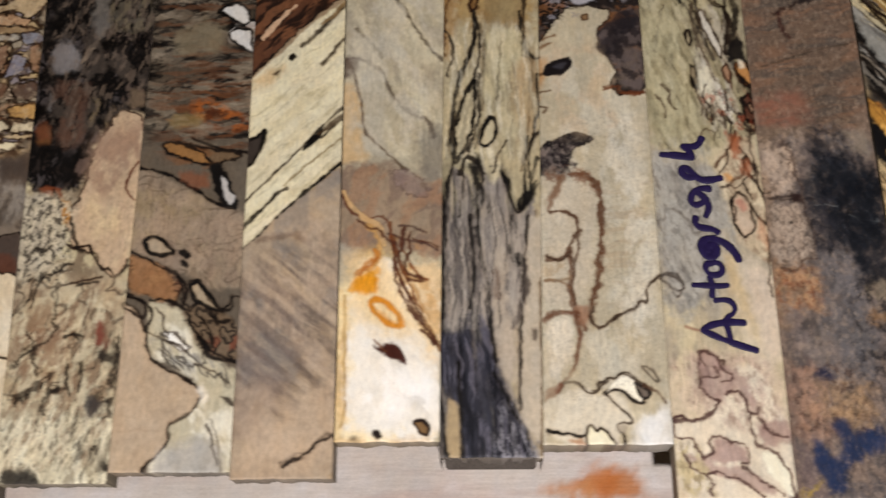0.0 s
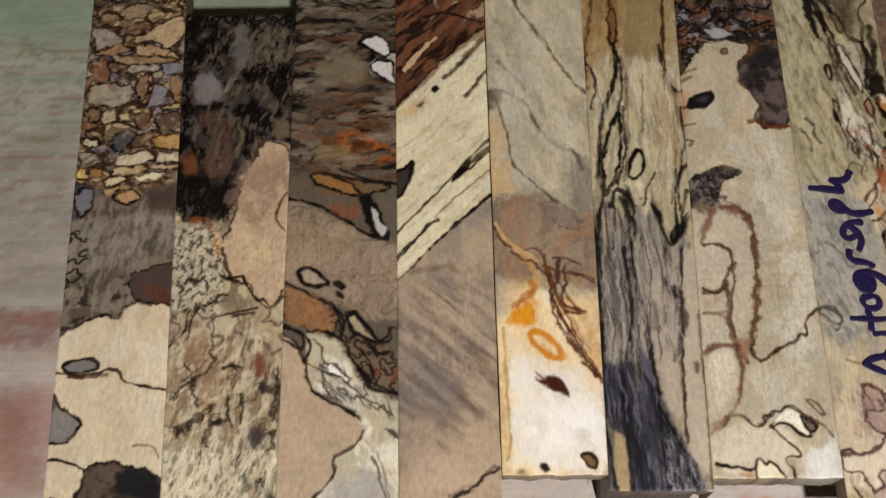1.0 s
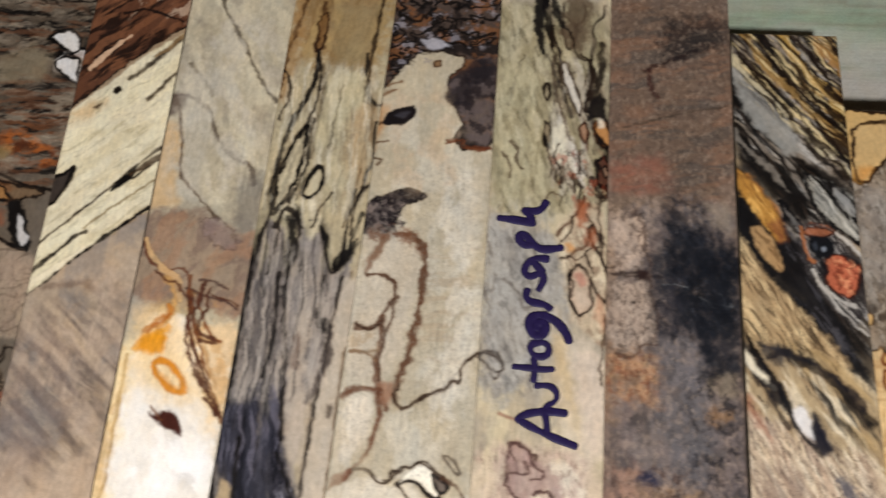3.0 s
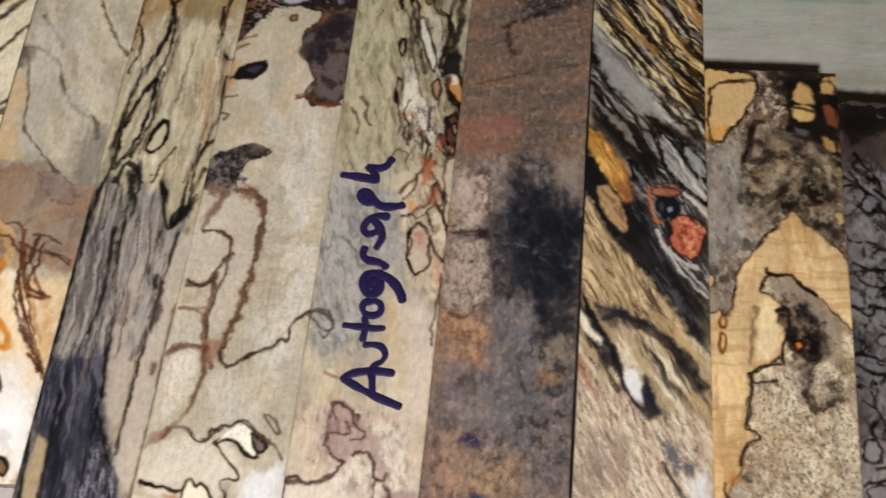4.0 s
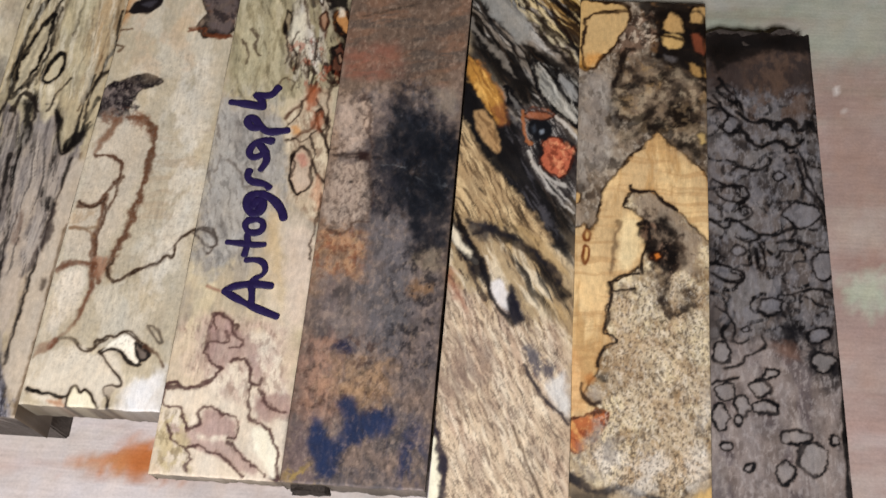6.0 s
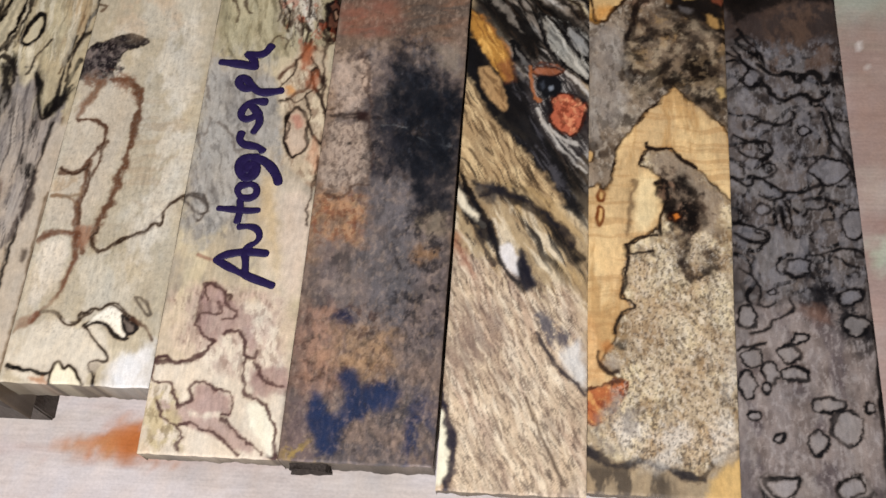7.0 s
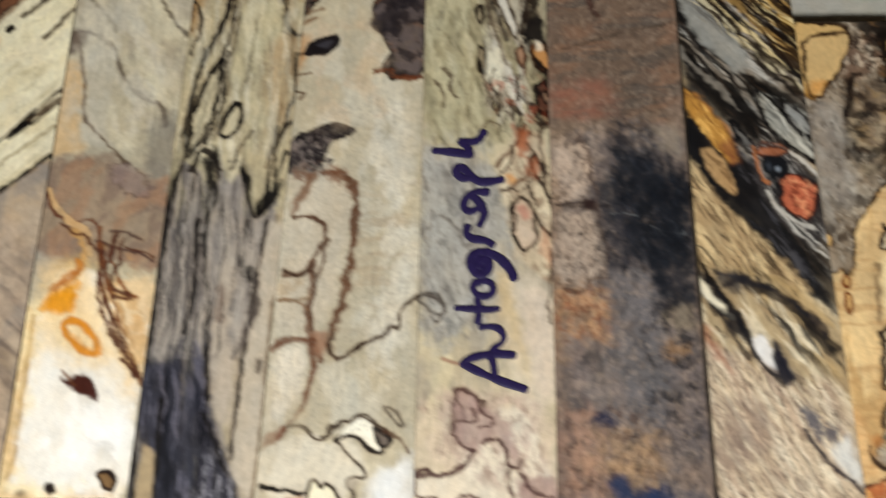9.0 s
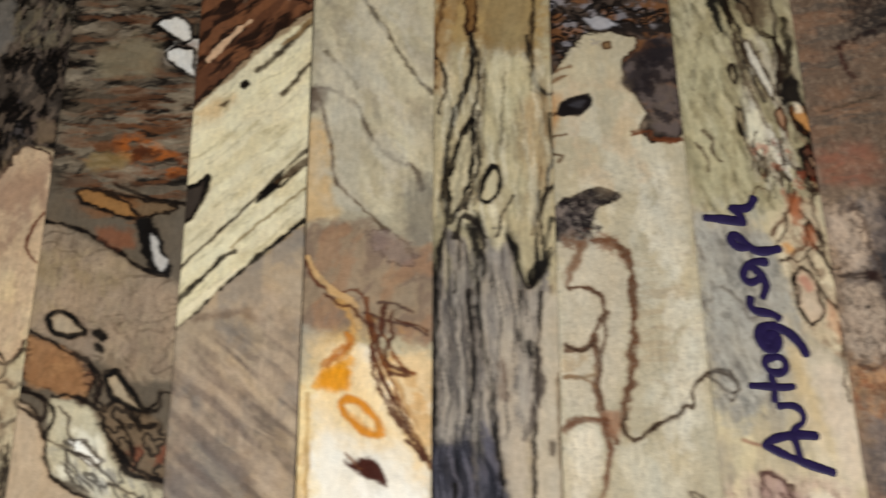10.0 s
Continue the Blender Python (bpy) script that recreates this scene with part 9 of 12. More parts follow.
    spot = c.patch([(158.4, 147.7), (215.0, 149.3), (214.6, -3.2), (174.5, -5.2)], None, 1, 3.0, 1.5)
    c.mottle("#a08a78", 3.4, 5, 0.58, 0.76, 0.18, 0, spot)
    c.mottle("#352e2d", 3, 5, 0.58, 0.74, 0.25, 0, spot)
    spot = c.patch([(168.7, 44.0), (181.2, 44.5), (182.3, 16.8), (171.9, 16.4)], None, 1, 3.0, 1.5)
    c.mottle("#b08a70", 3, 4, 0.4, 0.62, 0.55, 0, spot)
    spot = c.patch([(192.8, 140.2), (204.9, 129.7), (214.4, 125.4), (214.5, 93.3), (214.6, 78.1), (204.9, 79.8), (200.1, 90.4), (193.5, 99.0), (194.2, 112.7), (191.1, 124.3)], None, 1, 5.0, 4.0)
    c.mottle("#1e232c", 8, 10, 0.18, 0.48, 0.75, 10, spot)
    c.mottle("#141820", 4, 6, 0.46, 0.66, 0.6, 10, spot)
    spot = c.patch([(186.4, 110.1), (194.0, 115.0), (196.0, 92.4), (187.4, 89.8)], None, 1, 3.0, 3.0)
    c.mottle("#34333a", 4, 5, 0.4, 0.6, 0.6, 0, spot)
    spot = c.patch([(175.4, 16.5), (178.2, 14.9), (180.6, 8.8), (184.8, 9.0), (186.9, 14.4), (183.5, 22.3), (187.7, 23.4), (190.9, 17.2), (199.4, 19.4), (202.2, 16.0), (200.0, 11.5), (191.7, 8.5), (186.0, 6.5), (184.3, -2.2), (179.2, -2.4), (176.2, 6.0)], None, 1, 2.0, 1.5)
    c.mottle("#27385c", 7, 10, 0.15, 0.42, 0.7, 0, spot)


def paint_knotted(c):
    c.mottle("#a58c66", 4, 22, 0.45, 0.6, 0.9, 28)
    c.mottle("#cfc0a0", 3.4, 24, 0.52, 0.64, 0.9, 28)
    up = c.patch([(211.2, 238.4), (267.6, 240.9), (261.8, 139.0), (243.7, 135.6), (229.0, 156.3), (218.5, 160.7)], "#8d8272", 1, 3, 1)
    c.mottle("#b5b0a4", 4, 36, 0.5, 0.6, 0.9, 38, up)
    c.mottle("#1a1614", 5, 40, 0.5, 0.57, 0.95, 38, up, 3)
    c.mottle("#16120f", 2.6, 34, 0.57, 0.63, 0.95, 36, up, 3)
    c.mottle("#b08a4c", 4, 34, 0.54, 0.62, 0.9, 38, c.patch([(227.0, 239.1), (267.6, 240.9), (262.3, 178.1), (247.5, 185.0)], None, 1, 5))
    for pts, w in (([(212.6, 201.9), (219.7, 187.5), (228.6, 176.3), (239.3, 164.3), (247.6, 157.3), (260.9, 146.0)], 3.4), ([(220.1, 207.7), (225.9, 197.1), (239.1, 179.4), (249.7, 164.8), (260.0, 153.2)], 2.2), ([(221.8, 224.5), (227.7, 213.5), (238.9, 197.8), (249.7, 180.0), (262.1, 161.8)], 2.6),
                   ([(227.3, 230.4), (234.3, 213.9), (247.5, 195.5), (262.3, 175.5)], 2.4), ([(233.9, 233.6), (242.0, 214.2), (254.0, 198.5), (263.5, 184.6)], 2.6), ([(242.9, 234.0), (249.6, 214.6), (263.6, 197.7)], 2.2), ([(215.5, 183.4), (223.5, 168.4), (235.3, 154.2), (239.6, 140.1)], 3.2)):
        c.line(pts, "#15100d", w, 0.92, 1.0, 0.8, 0.9)
    band = c.patch([(216.4, 160.6), (220.4, 165.8), (235.3, 154.2), (243.7, 133.3), (261.5, 111.8), (261.0, 74.0), (249.8, 89.7), (240.0, 106.2), (230.0, 114.4), (225.8, 123.1), (219.3, 136.6)], None, 1, 3)
    c.mix(band * 0.8, "#33302e")
    c.mottle("#14110f", 6, 26, 0.44, 0.56, 0.95, 32, band)
    c.mottle("#8d8578", 3, 26, 0.6, 0.68, 0.9, 32, band)
    c.patch([(217.2, 166.9), (226.8, 163.6), (235.2, 157.9), (242.6, 147.4), (243.3, 136.8), (235.5, 139.9), (228.1, 151.4)], "#1c1815", 0.85, 2, 1.6)
    c.patch([(228.7, 129.0), (235.6, 132.9), (239.8, 119.4), (247.8, 108.8), (255.5, 98.5), (260.8, 85.2), (251.7, 90.8), (242.0, 101.9), (234.0, 111.3), (228.9, 119.9)], "#1a1715", 0.88, 2, 1.6)
    c.mottle("#8a8074", 1.4, 16, 0.58, 0.70, 0.6, 32, c.patch([(228.7, 129.0), (239.8, 119.4), (260.8, 85.2), (242.0, 101.9)], None, 1, 4))
    c.patch([(237.2, 164.2), (245.5, 163.4), (259.9, 151.9), (260.9, 144.8), (249.7, 151.4)], "#171310", 0.9, 1.5, 1.2)
    c.patch([(216.9, 159.4), (221.7, 157.2), (227.1, 148.9), (231.4, 142.0), (232.7, 130.4), (229.7, 129.1), (224.3, 139.3), (217.8, 149.6)], "#bd7c32", 0.95, 1.4, 1.2)
    c.mottle("#7a5228", 1.6, 14, 0.54, 0.66, 0.7, 32, c.patch([(216.9, 159.4), (227.1, 148.9), (232.7, 130.4), (224.3, 139.3)], None, 1, 2))
    c.patch([(227.3, 144.2), (232.5, 140.9), (233.3, 130.4), (229.7, 129.1)], "#a0623a", 0.8, 2, 1)
    c.patch([(215.8, 149.5), (222.3, 139.1), (220.6, 129.7), (216.5, 131.8)], "#17120f", 0.95, 1, 0.8)
    c.patch([(220.4, 134.3), (224.4, 136.9), (228.8, 125.6), (228.1, 114.3), (222.8, 123.0)], "#a8926a", 0.95, 1, 0.8, "#17120f", 1.2)
    c.patch([(241.8, 158.3), (247.7, 153.7), (259.8, 138.9), (260.7, 132.0), (249.7, 138.3), (243.6, 149.8)], "#8d8a7c", 0.95, 1, 0.8, "#17120f", 1.6)
    c.patch([(249.7, 152.6), (257.9, 148.2), (260.8, 138.9), (253.8, 144.4)], "#a5a398", 0.95, 0.8, 0.7, "#17120f", 1.2)
    ring = c.patch([(238.6, 137.7), (243.7, 139.2), (251.7, 131.5), (259.2, 121.7), (259.1, 105.1), (253.7, 107.0), (246.8, 113.1), (241.8, 121.8), (239.3, 129.6)], "#4a3f38", 0.9, 1.4, 1.2)
    c.mottle("#a89c8a", 1.2, 10, 0.54, 0.66, 0.8, 34, ring)
    c.line([(239.3, 130.8), (240.4, 135.9), (243.7, 138.5), (248.5, 135.5), (251.3, 131.5)], "#8a4a2a", 1.3, 0.7, 0.9)
    c.line([(240.1, 130.8), (241.8, 122.9), (245.8, 118.6)], "#7d4426", 1.0, 0.6, 0.7)
    c.patch([(244.8, 119.7), (247.8, 123.3), (252.7, 122.4), (257.6, 117.1), (257.6, 110.5), (252.7, 108.6), (248.8, 113.3)], "#b0664a", 1, 0.9, 1.4, "#4a2418", 0.7, 0.7)
    c.mottle("#c98a5c", 3, 3, 0.55, 0.65, 0.8, 0, c.patch([(246.8, 118.7), (256.6, 118.2), (255.6, 109.3), (249.8, 112.2)], None, 1, 1))
    c.patch([(242.1, 129.8), (244.7, 132.9), (248.7, 132.5), (250.1, 127.9), (248.7, 124.4), (244.8, 123.8), (242.6, 126.4)], "#17191c", 1, 0.8, 0.9)
    # Painted highlight on the black eye of the knot.
    c.patch([(245.5, 128.1), (246.5, 128.7), (246.7, 127.3), (245.7, 127.0)], "#6d7278", 0.8, 0.6, 0.4)
    c.line([(249.7, 136.0), (255.7, 129.4), (261.6, 121.8)], "#c9c5b8", 1.4, 0.8, 0.5)
    c.line([(247.8, 113.2), (253.6, 105.9), (260.4, 100.9)], "#cfcabc", 2.0, 0.8, 0.5)
    mid = c.patch([(216.6, 129.5), (228.1, 114.3), (240.0, 106.2), (249.8, 85.5), (260.0, 69.9), (259.8, 50.5), (240.5, 64.7), (220.8, 96.4), (214.4, 109.0)], None, 1, 3)
    c.mottle("#b49a6c", 4, 24, 0.48, 0.6, 0.8, 32, mid)
    c.mottle("#2a2624", 3.4, 30, 0.56, 0.63, 0.9, 32, mid)
    c.line([(213.7, 102.4), (219.1, 87.8), (226.2, 75.8), (231.2, 64.1), (237.9, 54.8)], "#14100f", 3.0, 0.95, 0.7)
    c.line([(215.3, 87.6), (220.4, 79.6), (225.3, 73.8)], "#e0d6ba", 2.6, 0.95, 0.5)
    c.line([(219.5, 79.5), (224.5, 69.7), (229.5, 60.1)], "#3a332e", 1.6, 0.8, 0.6)
    c.line([(222.0, 90.1), (228.7, 88.4), (237.5, 82.7), (244.1, 79.0), (249.8, 71.3), (257.2, 63.8)], "#24211f", 3.2, 0.85, 0.9, 1)
    c.patch([(220.9, 92.1), (226.7, 91.4), (232.6, 86.5), (228.9, 82.2), (223.1, 83.9)], "#3d3b3e", 0.8, 2, 1.5)
    c.patch([(230.3, 66.1), (233.1, 64.3), (237.9, 56.7), (237.0, 53.8), (232.3, 59.3)], "#d2cec6", 1, 0.8, 0.7)
    c.patch([(235.9, 61.5), (239.7, 58.8), (242.1, 53.2), (237.9, 52.9), (236.6, 56.7)], "#23232c", 0.95, 1, 0.8)
    c.line([(229.1, 76.0), (233.1, 64.3)], "#d8ccb0", 1.6, 0.7, 0.5)
    low = c.patch([(213.8, 67.4), (226.9, 58.0), (241.6, 43.3), (259.1, 29.4), (262.5, -14.7), (213.9, -17.2)], "#c6ae92", 0.85, 5, 2)
    c.mottle("#a38a74", 3, 26, 0.5, 0.62, 0.85, 26, low)
    c.mottle("#e0d2b6", 3, 24, 0.54, 0.64, 0.85, 24, low)
    c.mottle("#806a58", 2, 14, 0.60, 0.68, 0.75, 24, low)
    c.mottle("#4a3c32", 1.4, 5, 0.67, 0.74, 0.8, 26, c.patch([(212.6, 88.0), (259.1, 44.1), (259.2, -14.9), (217.1, -17.0), (215.7, 34.7)], None, 1, 5))
    c.line([(236.3, 17.6), (240.7, 11.7), (245.1, 2.5), (249.4, -4.0)], "#4d3b2c", 0.8, 0.75)
    c.mottle("#867468", 4, 18, 0.5, 0.62, 0.8, 28, c.patch([(214.1, 61.4), (231.0, 46.6), (231.8, 24.5), (216.1, 27.4)], None, 1, 6))
    c.patch([(242.5, 43.3), (249.5, 40.8), (253.1, 34.5), (250.6, 29.0), (245.4, 32.4)], "#67666c", 0.8, 3, 2)
    c.patch([(247.9, 32.5), (259.1, 33.0), (260.0, 20.5), (252.4, 23.7)], "#c6c2b2", 0.8, 3, 1.5)
    c.line([(242.7, 35.9), (247.1, 28.8), (252.3, 24.6), (256.6, 22.1), (260.8, 18.8)], "#4a463e", 1.2, 0.85)
    c.patch([(211.7, 16.4), (216.0, 14.9), (218.6, 8.0), (219.5, -0.4), (218.3, -8.8), (213.5, -12.4)], "#cfcaae", 1, 0.8, 0.6)
    c.mottle("#15110e", 1.0, 22, 0.64, 0.76, 0.35, 32, ramp(90, 140, c.Y))
    c.mottle("#5a4838", 0.9, 10, 0.64, 0.76, 0.35, 27)
    c.line([(214.0, 20.1), (217.1, 11.4), (219.5, 4.7), (220.0, -2.1), (218.4, -10.5)], "#262434", 2.6, 0.95, 0.6)
    for pts, col in (([(241.1, 159.4), (244.4, 158.0), (248.9, 147.9), (254.9, 139.7), (259.2, 133.9), (259.3, 129.3), (251.1, 134.9), (245.5, 141.8)], "#7d7d74"), ([(250.9, 152.8), (255.2, 150.0), (259.6, 144.6), (259.6, 138.2), (254.5, 142.7)], "#8a8a80"), ([(232.1, 147.4), (237.2, 141.5), (240.3, 134.5), (237.4, 133.3), (233.7, 139.0)], "#6d6a64")):
        c.patch(pts, col, 0.9, 0.9, 1.0, "#131012", 1.5)
    c.patch([(221.0, 132.3), (226.0, 134.8), (230.2, 128.4), (230.9, 118.8), (226.6, 119.6), (222.5, 125.4)], "#a58a5e", 0.92, 1.0, 1.0, "#1a1513", 1.2)
    c.patch([(217.3, 207.5), (222.4, 203.7), (230.4, 190.7), (239.5, 179.5), (241.3, 167.4), (236.1, 166.1), (227.5, 176.3), (220.1, 187.6)], "#96948a", 0.85, 1.4, 1.4)
    for pts, col, w in (([(221.8, 224.5), (230.0, 208.1), (238.9, 196.4), (249.7, 182.6), (262.2, 166.7)], "#a8844a", 4.2), ([(234.0, 230.7), (242.0, 212.8), (249.7, 199.6), (262.4, 181.9)], "#b8924c", 5.0), ([(245.1, 234.1), (254.0, 214.8), (263.0, 200.3)], "#a87c42", 3.6),
                        ([(217.8, 211.7), (225.8, 198.5), (236.9, 185.8), (247.6, 172.2), (258.0, 159.1)], "#c0b491", 3.0), ([(216.9, 175.7), (223.6, 165.9), (231.1, 157.7), (235.3, 150.6)], "#857d70", 2.6), ([(256.3, 234.6), (263.7, 218.0)], "#b48c50", 3.4)):
        c.line(pts, col, w, 0.9, 1.0, 0.9, 0.9)
    streaks = c.patch([(215.7, 238.6), (265.4, 240.8), (263.1, 160.6), (243.4, 174.6), (221.5, 196.9)], None, 1, 3)
    c.mottle("#dcc690", 1.3, 16, 0.58, 0.68, 0.8, 38, streaks)
    c.mottle("#2e1a0c", 1.5, 26, 0.54, 0.63, 0.9, 38, streaks)
    for pts in ([(219.9, 213.2), (228.0, 199.9), (239.0, 184.6), (249.7, 169.8), (260.0, 155.6)], [(227.5, 221.9), (236.6, 204.4), (247.5, 190.3), (262.3, 173.0)], [(240.7, 231.0), (247.5, 214.5), (256.1, 200.0), (263.3, 189.7)], [(251.9, 231.6), (258.4, 215.0), (264.0, 207.1)]):
        c.line(pts, "#231409", 1.5, 0.92, 1.0, 0.7, 0.9)
    gold = c.patch([(215.7, 127.9), (219.8, 124.6), (225.0, 111.2), (233.7, 98.4), (244.1, 91.7), (249.0, 80.0), (238.7, 86.8), (227.4, 91.1), (216.3, 94.5)], "#ab8f60", 0.85, 1.6, 1.6)
    c.mottle("#cdb68a", 2, 14, 0.54, 0.66, 0.8, 34, gold)
    c.mottle("#4e4030", 1.8, 16, 0.58, 0.68, 0.8, 34, gold)
    c.patch([(216.5, 150.6), (219.5, 147.0), (220.8, 136.3), (224.5, 124.8), (231.3, 111.4), (242.0, 103.6), (249.7, 95.7), (258.3, 78.3), (258.3, 73.2), (248.9, 86.2), (238.4, 98.5), (226.7, 106.8), (219.8, 123.5), (216.7, 135.0)], "#1d1d21", 0.8, 1.2, 1.5)
    c.mottle("#6a6866", 1.2, 12, 0.60, 0.70, 0.8, 34, c.patch([(230.3, 113.6), (241.9, 106.3), (258.3, 78.3), (238.4, 98.5)], None, 1, 2))
    c.line([(223.9, 85.2), (229.4, 87.5), (236.0, 85.1), (243.4, 81.2), (249.0, 75.9), (254.0, 69.0)], "#242228", 2.4, 0.85, 0.9, 0.9)
    c.patch([(214.5, 94.4), (217.7, 89.2), (226.1, 78.1), (230.5, 67.7), (228.8, 66.0), (223.6, 72.2), (217.2, 79.4), (214.6, 84.9)], "#1d1a20", 0.9, 1.2, 1.2)
    c.patch([(215.1, 89.8), (218.7, 85.1), (223.9, 77.6), (223.6, 75.1), (219.0, 79.4), (215.8, 83.9)], "#d8ccae", 0.95, 0.8, 0.8)
    c.patch([(245.0, 122.9), (247.3, 126.2), (251.9, 125.9), (258.9, 120.6), (258.9, 113.0), (254.8, 107.6), (249.1, 108.3), (245.6, 114.3)], "#bb6a4c", 0.95, 0.9, 1.0, "#4a2014", 0.8)
    c.mottle("#8f3e26", 2.2, 2.6, 0.54, 0.66, 0.7, 0, c.patch([(246.4, 120.9), (257.7, 119.0), (254.0, 108.9), (247.5, 112.0)], None, 1, 1))
    c.patch([(240.0, 131.0), (243.7, 134.4), (250.3, 134.1), (252.7, 129.1), (251.2, 123.5), (245.8, 121.8), (241.5, 124.6)], "#16171b", 1, 0.7, 0.8)
    for pts in ([(239.6, 122.9), (238.3, 129.8), (240.3, 135.2), (245.2, 136.3), (251.1, 135.6), (255.8, 130.3), (258.9, 125.8)], [(239.6, 122.9), (242.7, 116.3), (247.6, 108.6), (252.3, 105.5), (257.0, 107.2)]):
        c.line(pts, "#aaa294", 1.6, 0.75, 0.7)
        c.line([(x + 1.3, y + 1.6) for x, y in pts], "#3a2a22", 0.7, 0.7, 0.7)
    # The eye's highlight again, painted paler.
    c.patch([(244.9, 128.9), (246.5, 129.4), (246.9, 127.1), (245.4, 126.6)], "#8d949a", 0.85, 0.5, 0.4)
    c.patch([(237.9, 63.4), (241.2, 61.0), (243.1, 54.8), (240.3, 52.4), (238.1, 56.5)], "#26263a", 0.9, 0.9, 1)
    c.line([(243.0, 43.4), (246.1, 36.1), (248.8, 30.7), (254.0, 24.6), (258.5, 20.4)], "#3d3a42", 1.5, 0.8, 0.8, 0.8)
    for pts in ([(240.2, 122.8), (239.3, 131.9), (242.1, 136.5), (247.7, 137.3), (252.1, 133.3)], [(241.3, 130.9), (243.3, 134.7), (246.9, 135.4)]):
        c.line(pts, "#a8623e", 1.2, 0.75, 0.8, 0.6)
    c.patch([(216.8, 161.3), (221.8, 154.6), (227.4, 147.8), (232.4, 140.6), (234.8, 132.2), (233.4, 127.4), (238.2, 133.6), (240.7, 121.8), (244.1, 108.1), (247.3, 101.5), (252.4, 90.8), (257.4, 78.2), (251.7, 81.0), (242.6, 94.7), (234.6, 100.9), (228.7, 109.2), (223.8, 119.9), (217.5, 130.3), (215.8, 144.8)], "#1a181a", 0.9, 1.2, 1.2)
    spot = c.patch([(234.1, 135.8), (239.2, 133.6), (243.1, 108.1), (254.5, 82.3), (246.6, 90.5), (234.2, 110.0)], None, 1, 1.5, 1.5)
    c.mottle("#5d5a5c", 1.2, 14, 0.56, 0.68, 0.7, 28, spot)
    c.patch([(216.9, 160.5), (220.9, 155.6), (225.4, 149.7), (229.8, 144.9), (232.2, 137.7), (232.9, 130.5), (230.5, 129.4), (227.0, 135.5), (222.6, 141.7), (217.5, 150.9)], "#b9853c", 1, 0.9, 0.8)
    spot = c.patch([(216.9, 160.5), (225.4, 149.7), (232.2, 137.7), (232.9, 130.5), (227.0, 135.5), (217.5, 150.9)], None, 1, 0.8, 1.5)
    c.mottle("#e0ae5c", 1.6, 12, 0.52, 0.64, 0.8, 30, spot)
    c.mottle("#7a4a24", 1.4, 12, 0.58, 0.68, 0.6, 30, spot)
    c.patch([(227.9, 138.0), (232.1, 138.2), (233.7, 130.5), (230.9, 128.9)], "#8f5234", 0.7, 1.6, 1.0)
    c.patch([(220.5, 134.7), (224.9, 136.4), (228.2, 131.7), (230.7, 124.7), (231.1, 116.7), (227.8, 119.8), (223.4, 125.8)], "#b38f60", 1, 0.8, 0.7)
    spot = c.patch([(220.5, 135.2), (225.3, 136.4), (231.2, 123.7), (231.1, 116.3), (223.4, 125.8)], None, 1, 0.8, 1.5)
    c.mottle("#7a5a38", 1.4, 10, 0.54, 0.66, 0.7, 30, spot)
    c.patch([(215.9, 132.6), (219.8, 125.1), (226.4, 116.0), (232.8, 107.2), (240.9, 98.6), (247.0, 90.1), (251.6, 82.5), (240.9, 88.5), (231.6, 91.5), (223.9, 89.8), (216.6, 94.5), (215.6, 110.2)], "#b0946a", 0.92, 1.4, 1.2)
    spot = c.patch([(215.9, 132.6), (226.4, 116.0), (240.9, 98.6), (251.6, 82.5), (240.9, 88.5), (223.9, 89.8), (216.6, 94.5), (215.6, 110.2)], None, 1, 1.0, 1.5)
    c.mottle("#d2b888", 1.8, 16, 0.5, 0.62, 0.8, 28, spot)
    c.mottle("#6a5236", 1.3, 14, 0.58, 0.68, 0.8, 28, spot)
    c.mottle("#33291f", 1.0, 12, 0.66, 0.74, 0.7, 28, spot)
    c.patch([(238.0, 138.4), (246.2, 137.5), (253.4, 133.0), (259.9, 123.8), (259.5, 102.1), (255.1, 97.5), (248.2, 103.8), (242.0, 112.6), (238.0, 124.0)], "#3f3937", 0.92, 1.4, 1.0)
    spot = c.patch([(238.0, 138.4), (253.4, 133.0), (259.9, 123.8), (259.5, 97.7), (248.2, 103.8), (238.0, 124.0)], None, 1, 1.2, 1.5)
    c.mottle("#a8a298", 1.0, 12, 0.54, 0.66, 0.85, 30, spot)
    c.mottle("#1b191b", 1.2, 12, 0.56, 0.66, 0.8, 30, spot)
    c.patch([(239.2, 133.6), (242.2, 136.2), (247.7, 135.9), (250.9, 134.1), (246.9, 132.5), (242.1, 131.8)], "#a5623e", 0.85, 0.9, 0.8, "#4a2416", 0.7)
    c.line([(239.1, 136.0), (239.4, 129.8), (240.8, 124.2), (242.5, 122.4)], "#b06c3e", 1.3, 0.85, 0.5, 0.5)
    c.patch([(246.8, 124.0), (250.3, 125.5), (253.6, 124.5), (255.6, 121.1), (258.6, 121.7), (257.9, 115.6), (255.4, 110.0), (252.9, 108.1), (250.0, 109.8), (246.9, 113.7), (245.8, 117.4)], "#c06848", 1, 0.7, 0.8, "#4a2014", 0.9)
    spot = c.patch([(246.8, 124.0), (253.6, 124.5), (258.6, 121.7), (255.4, 110.0), (250.0, 109.8)], None, 1, 0.8, 1.5)
    c.mottle("#dc9468", 2.2, 3, 0.52, 0.64, 0.8, 0, spot)
    c.mottle("#7d341f", 1.8, 2.4, 0.58, 0.68, 0.7, 0, spot)
    c.patch([(240.9, 131.3), (243.3, 132.8), (247.7, 132.8), (250.2, 130.3), (250.3, 126.5), (248.0, 124.0), (244.0, 123.4), (241.5, 125.6)], "#17181d", 1, 0.8, 0.7)
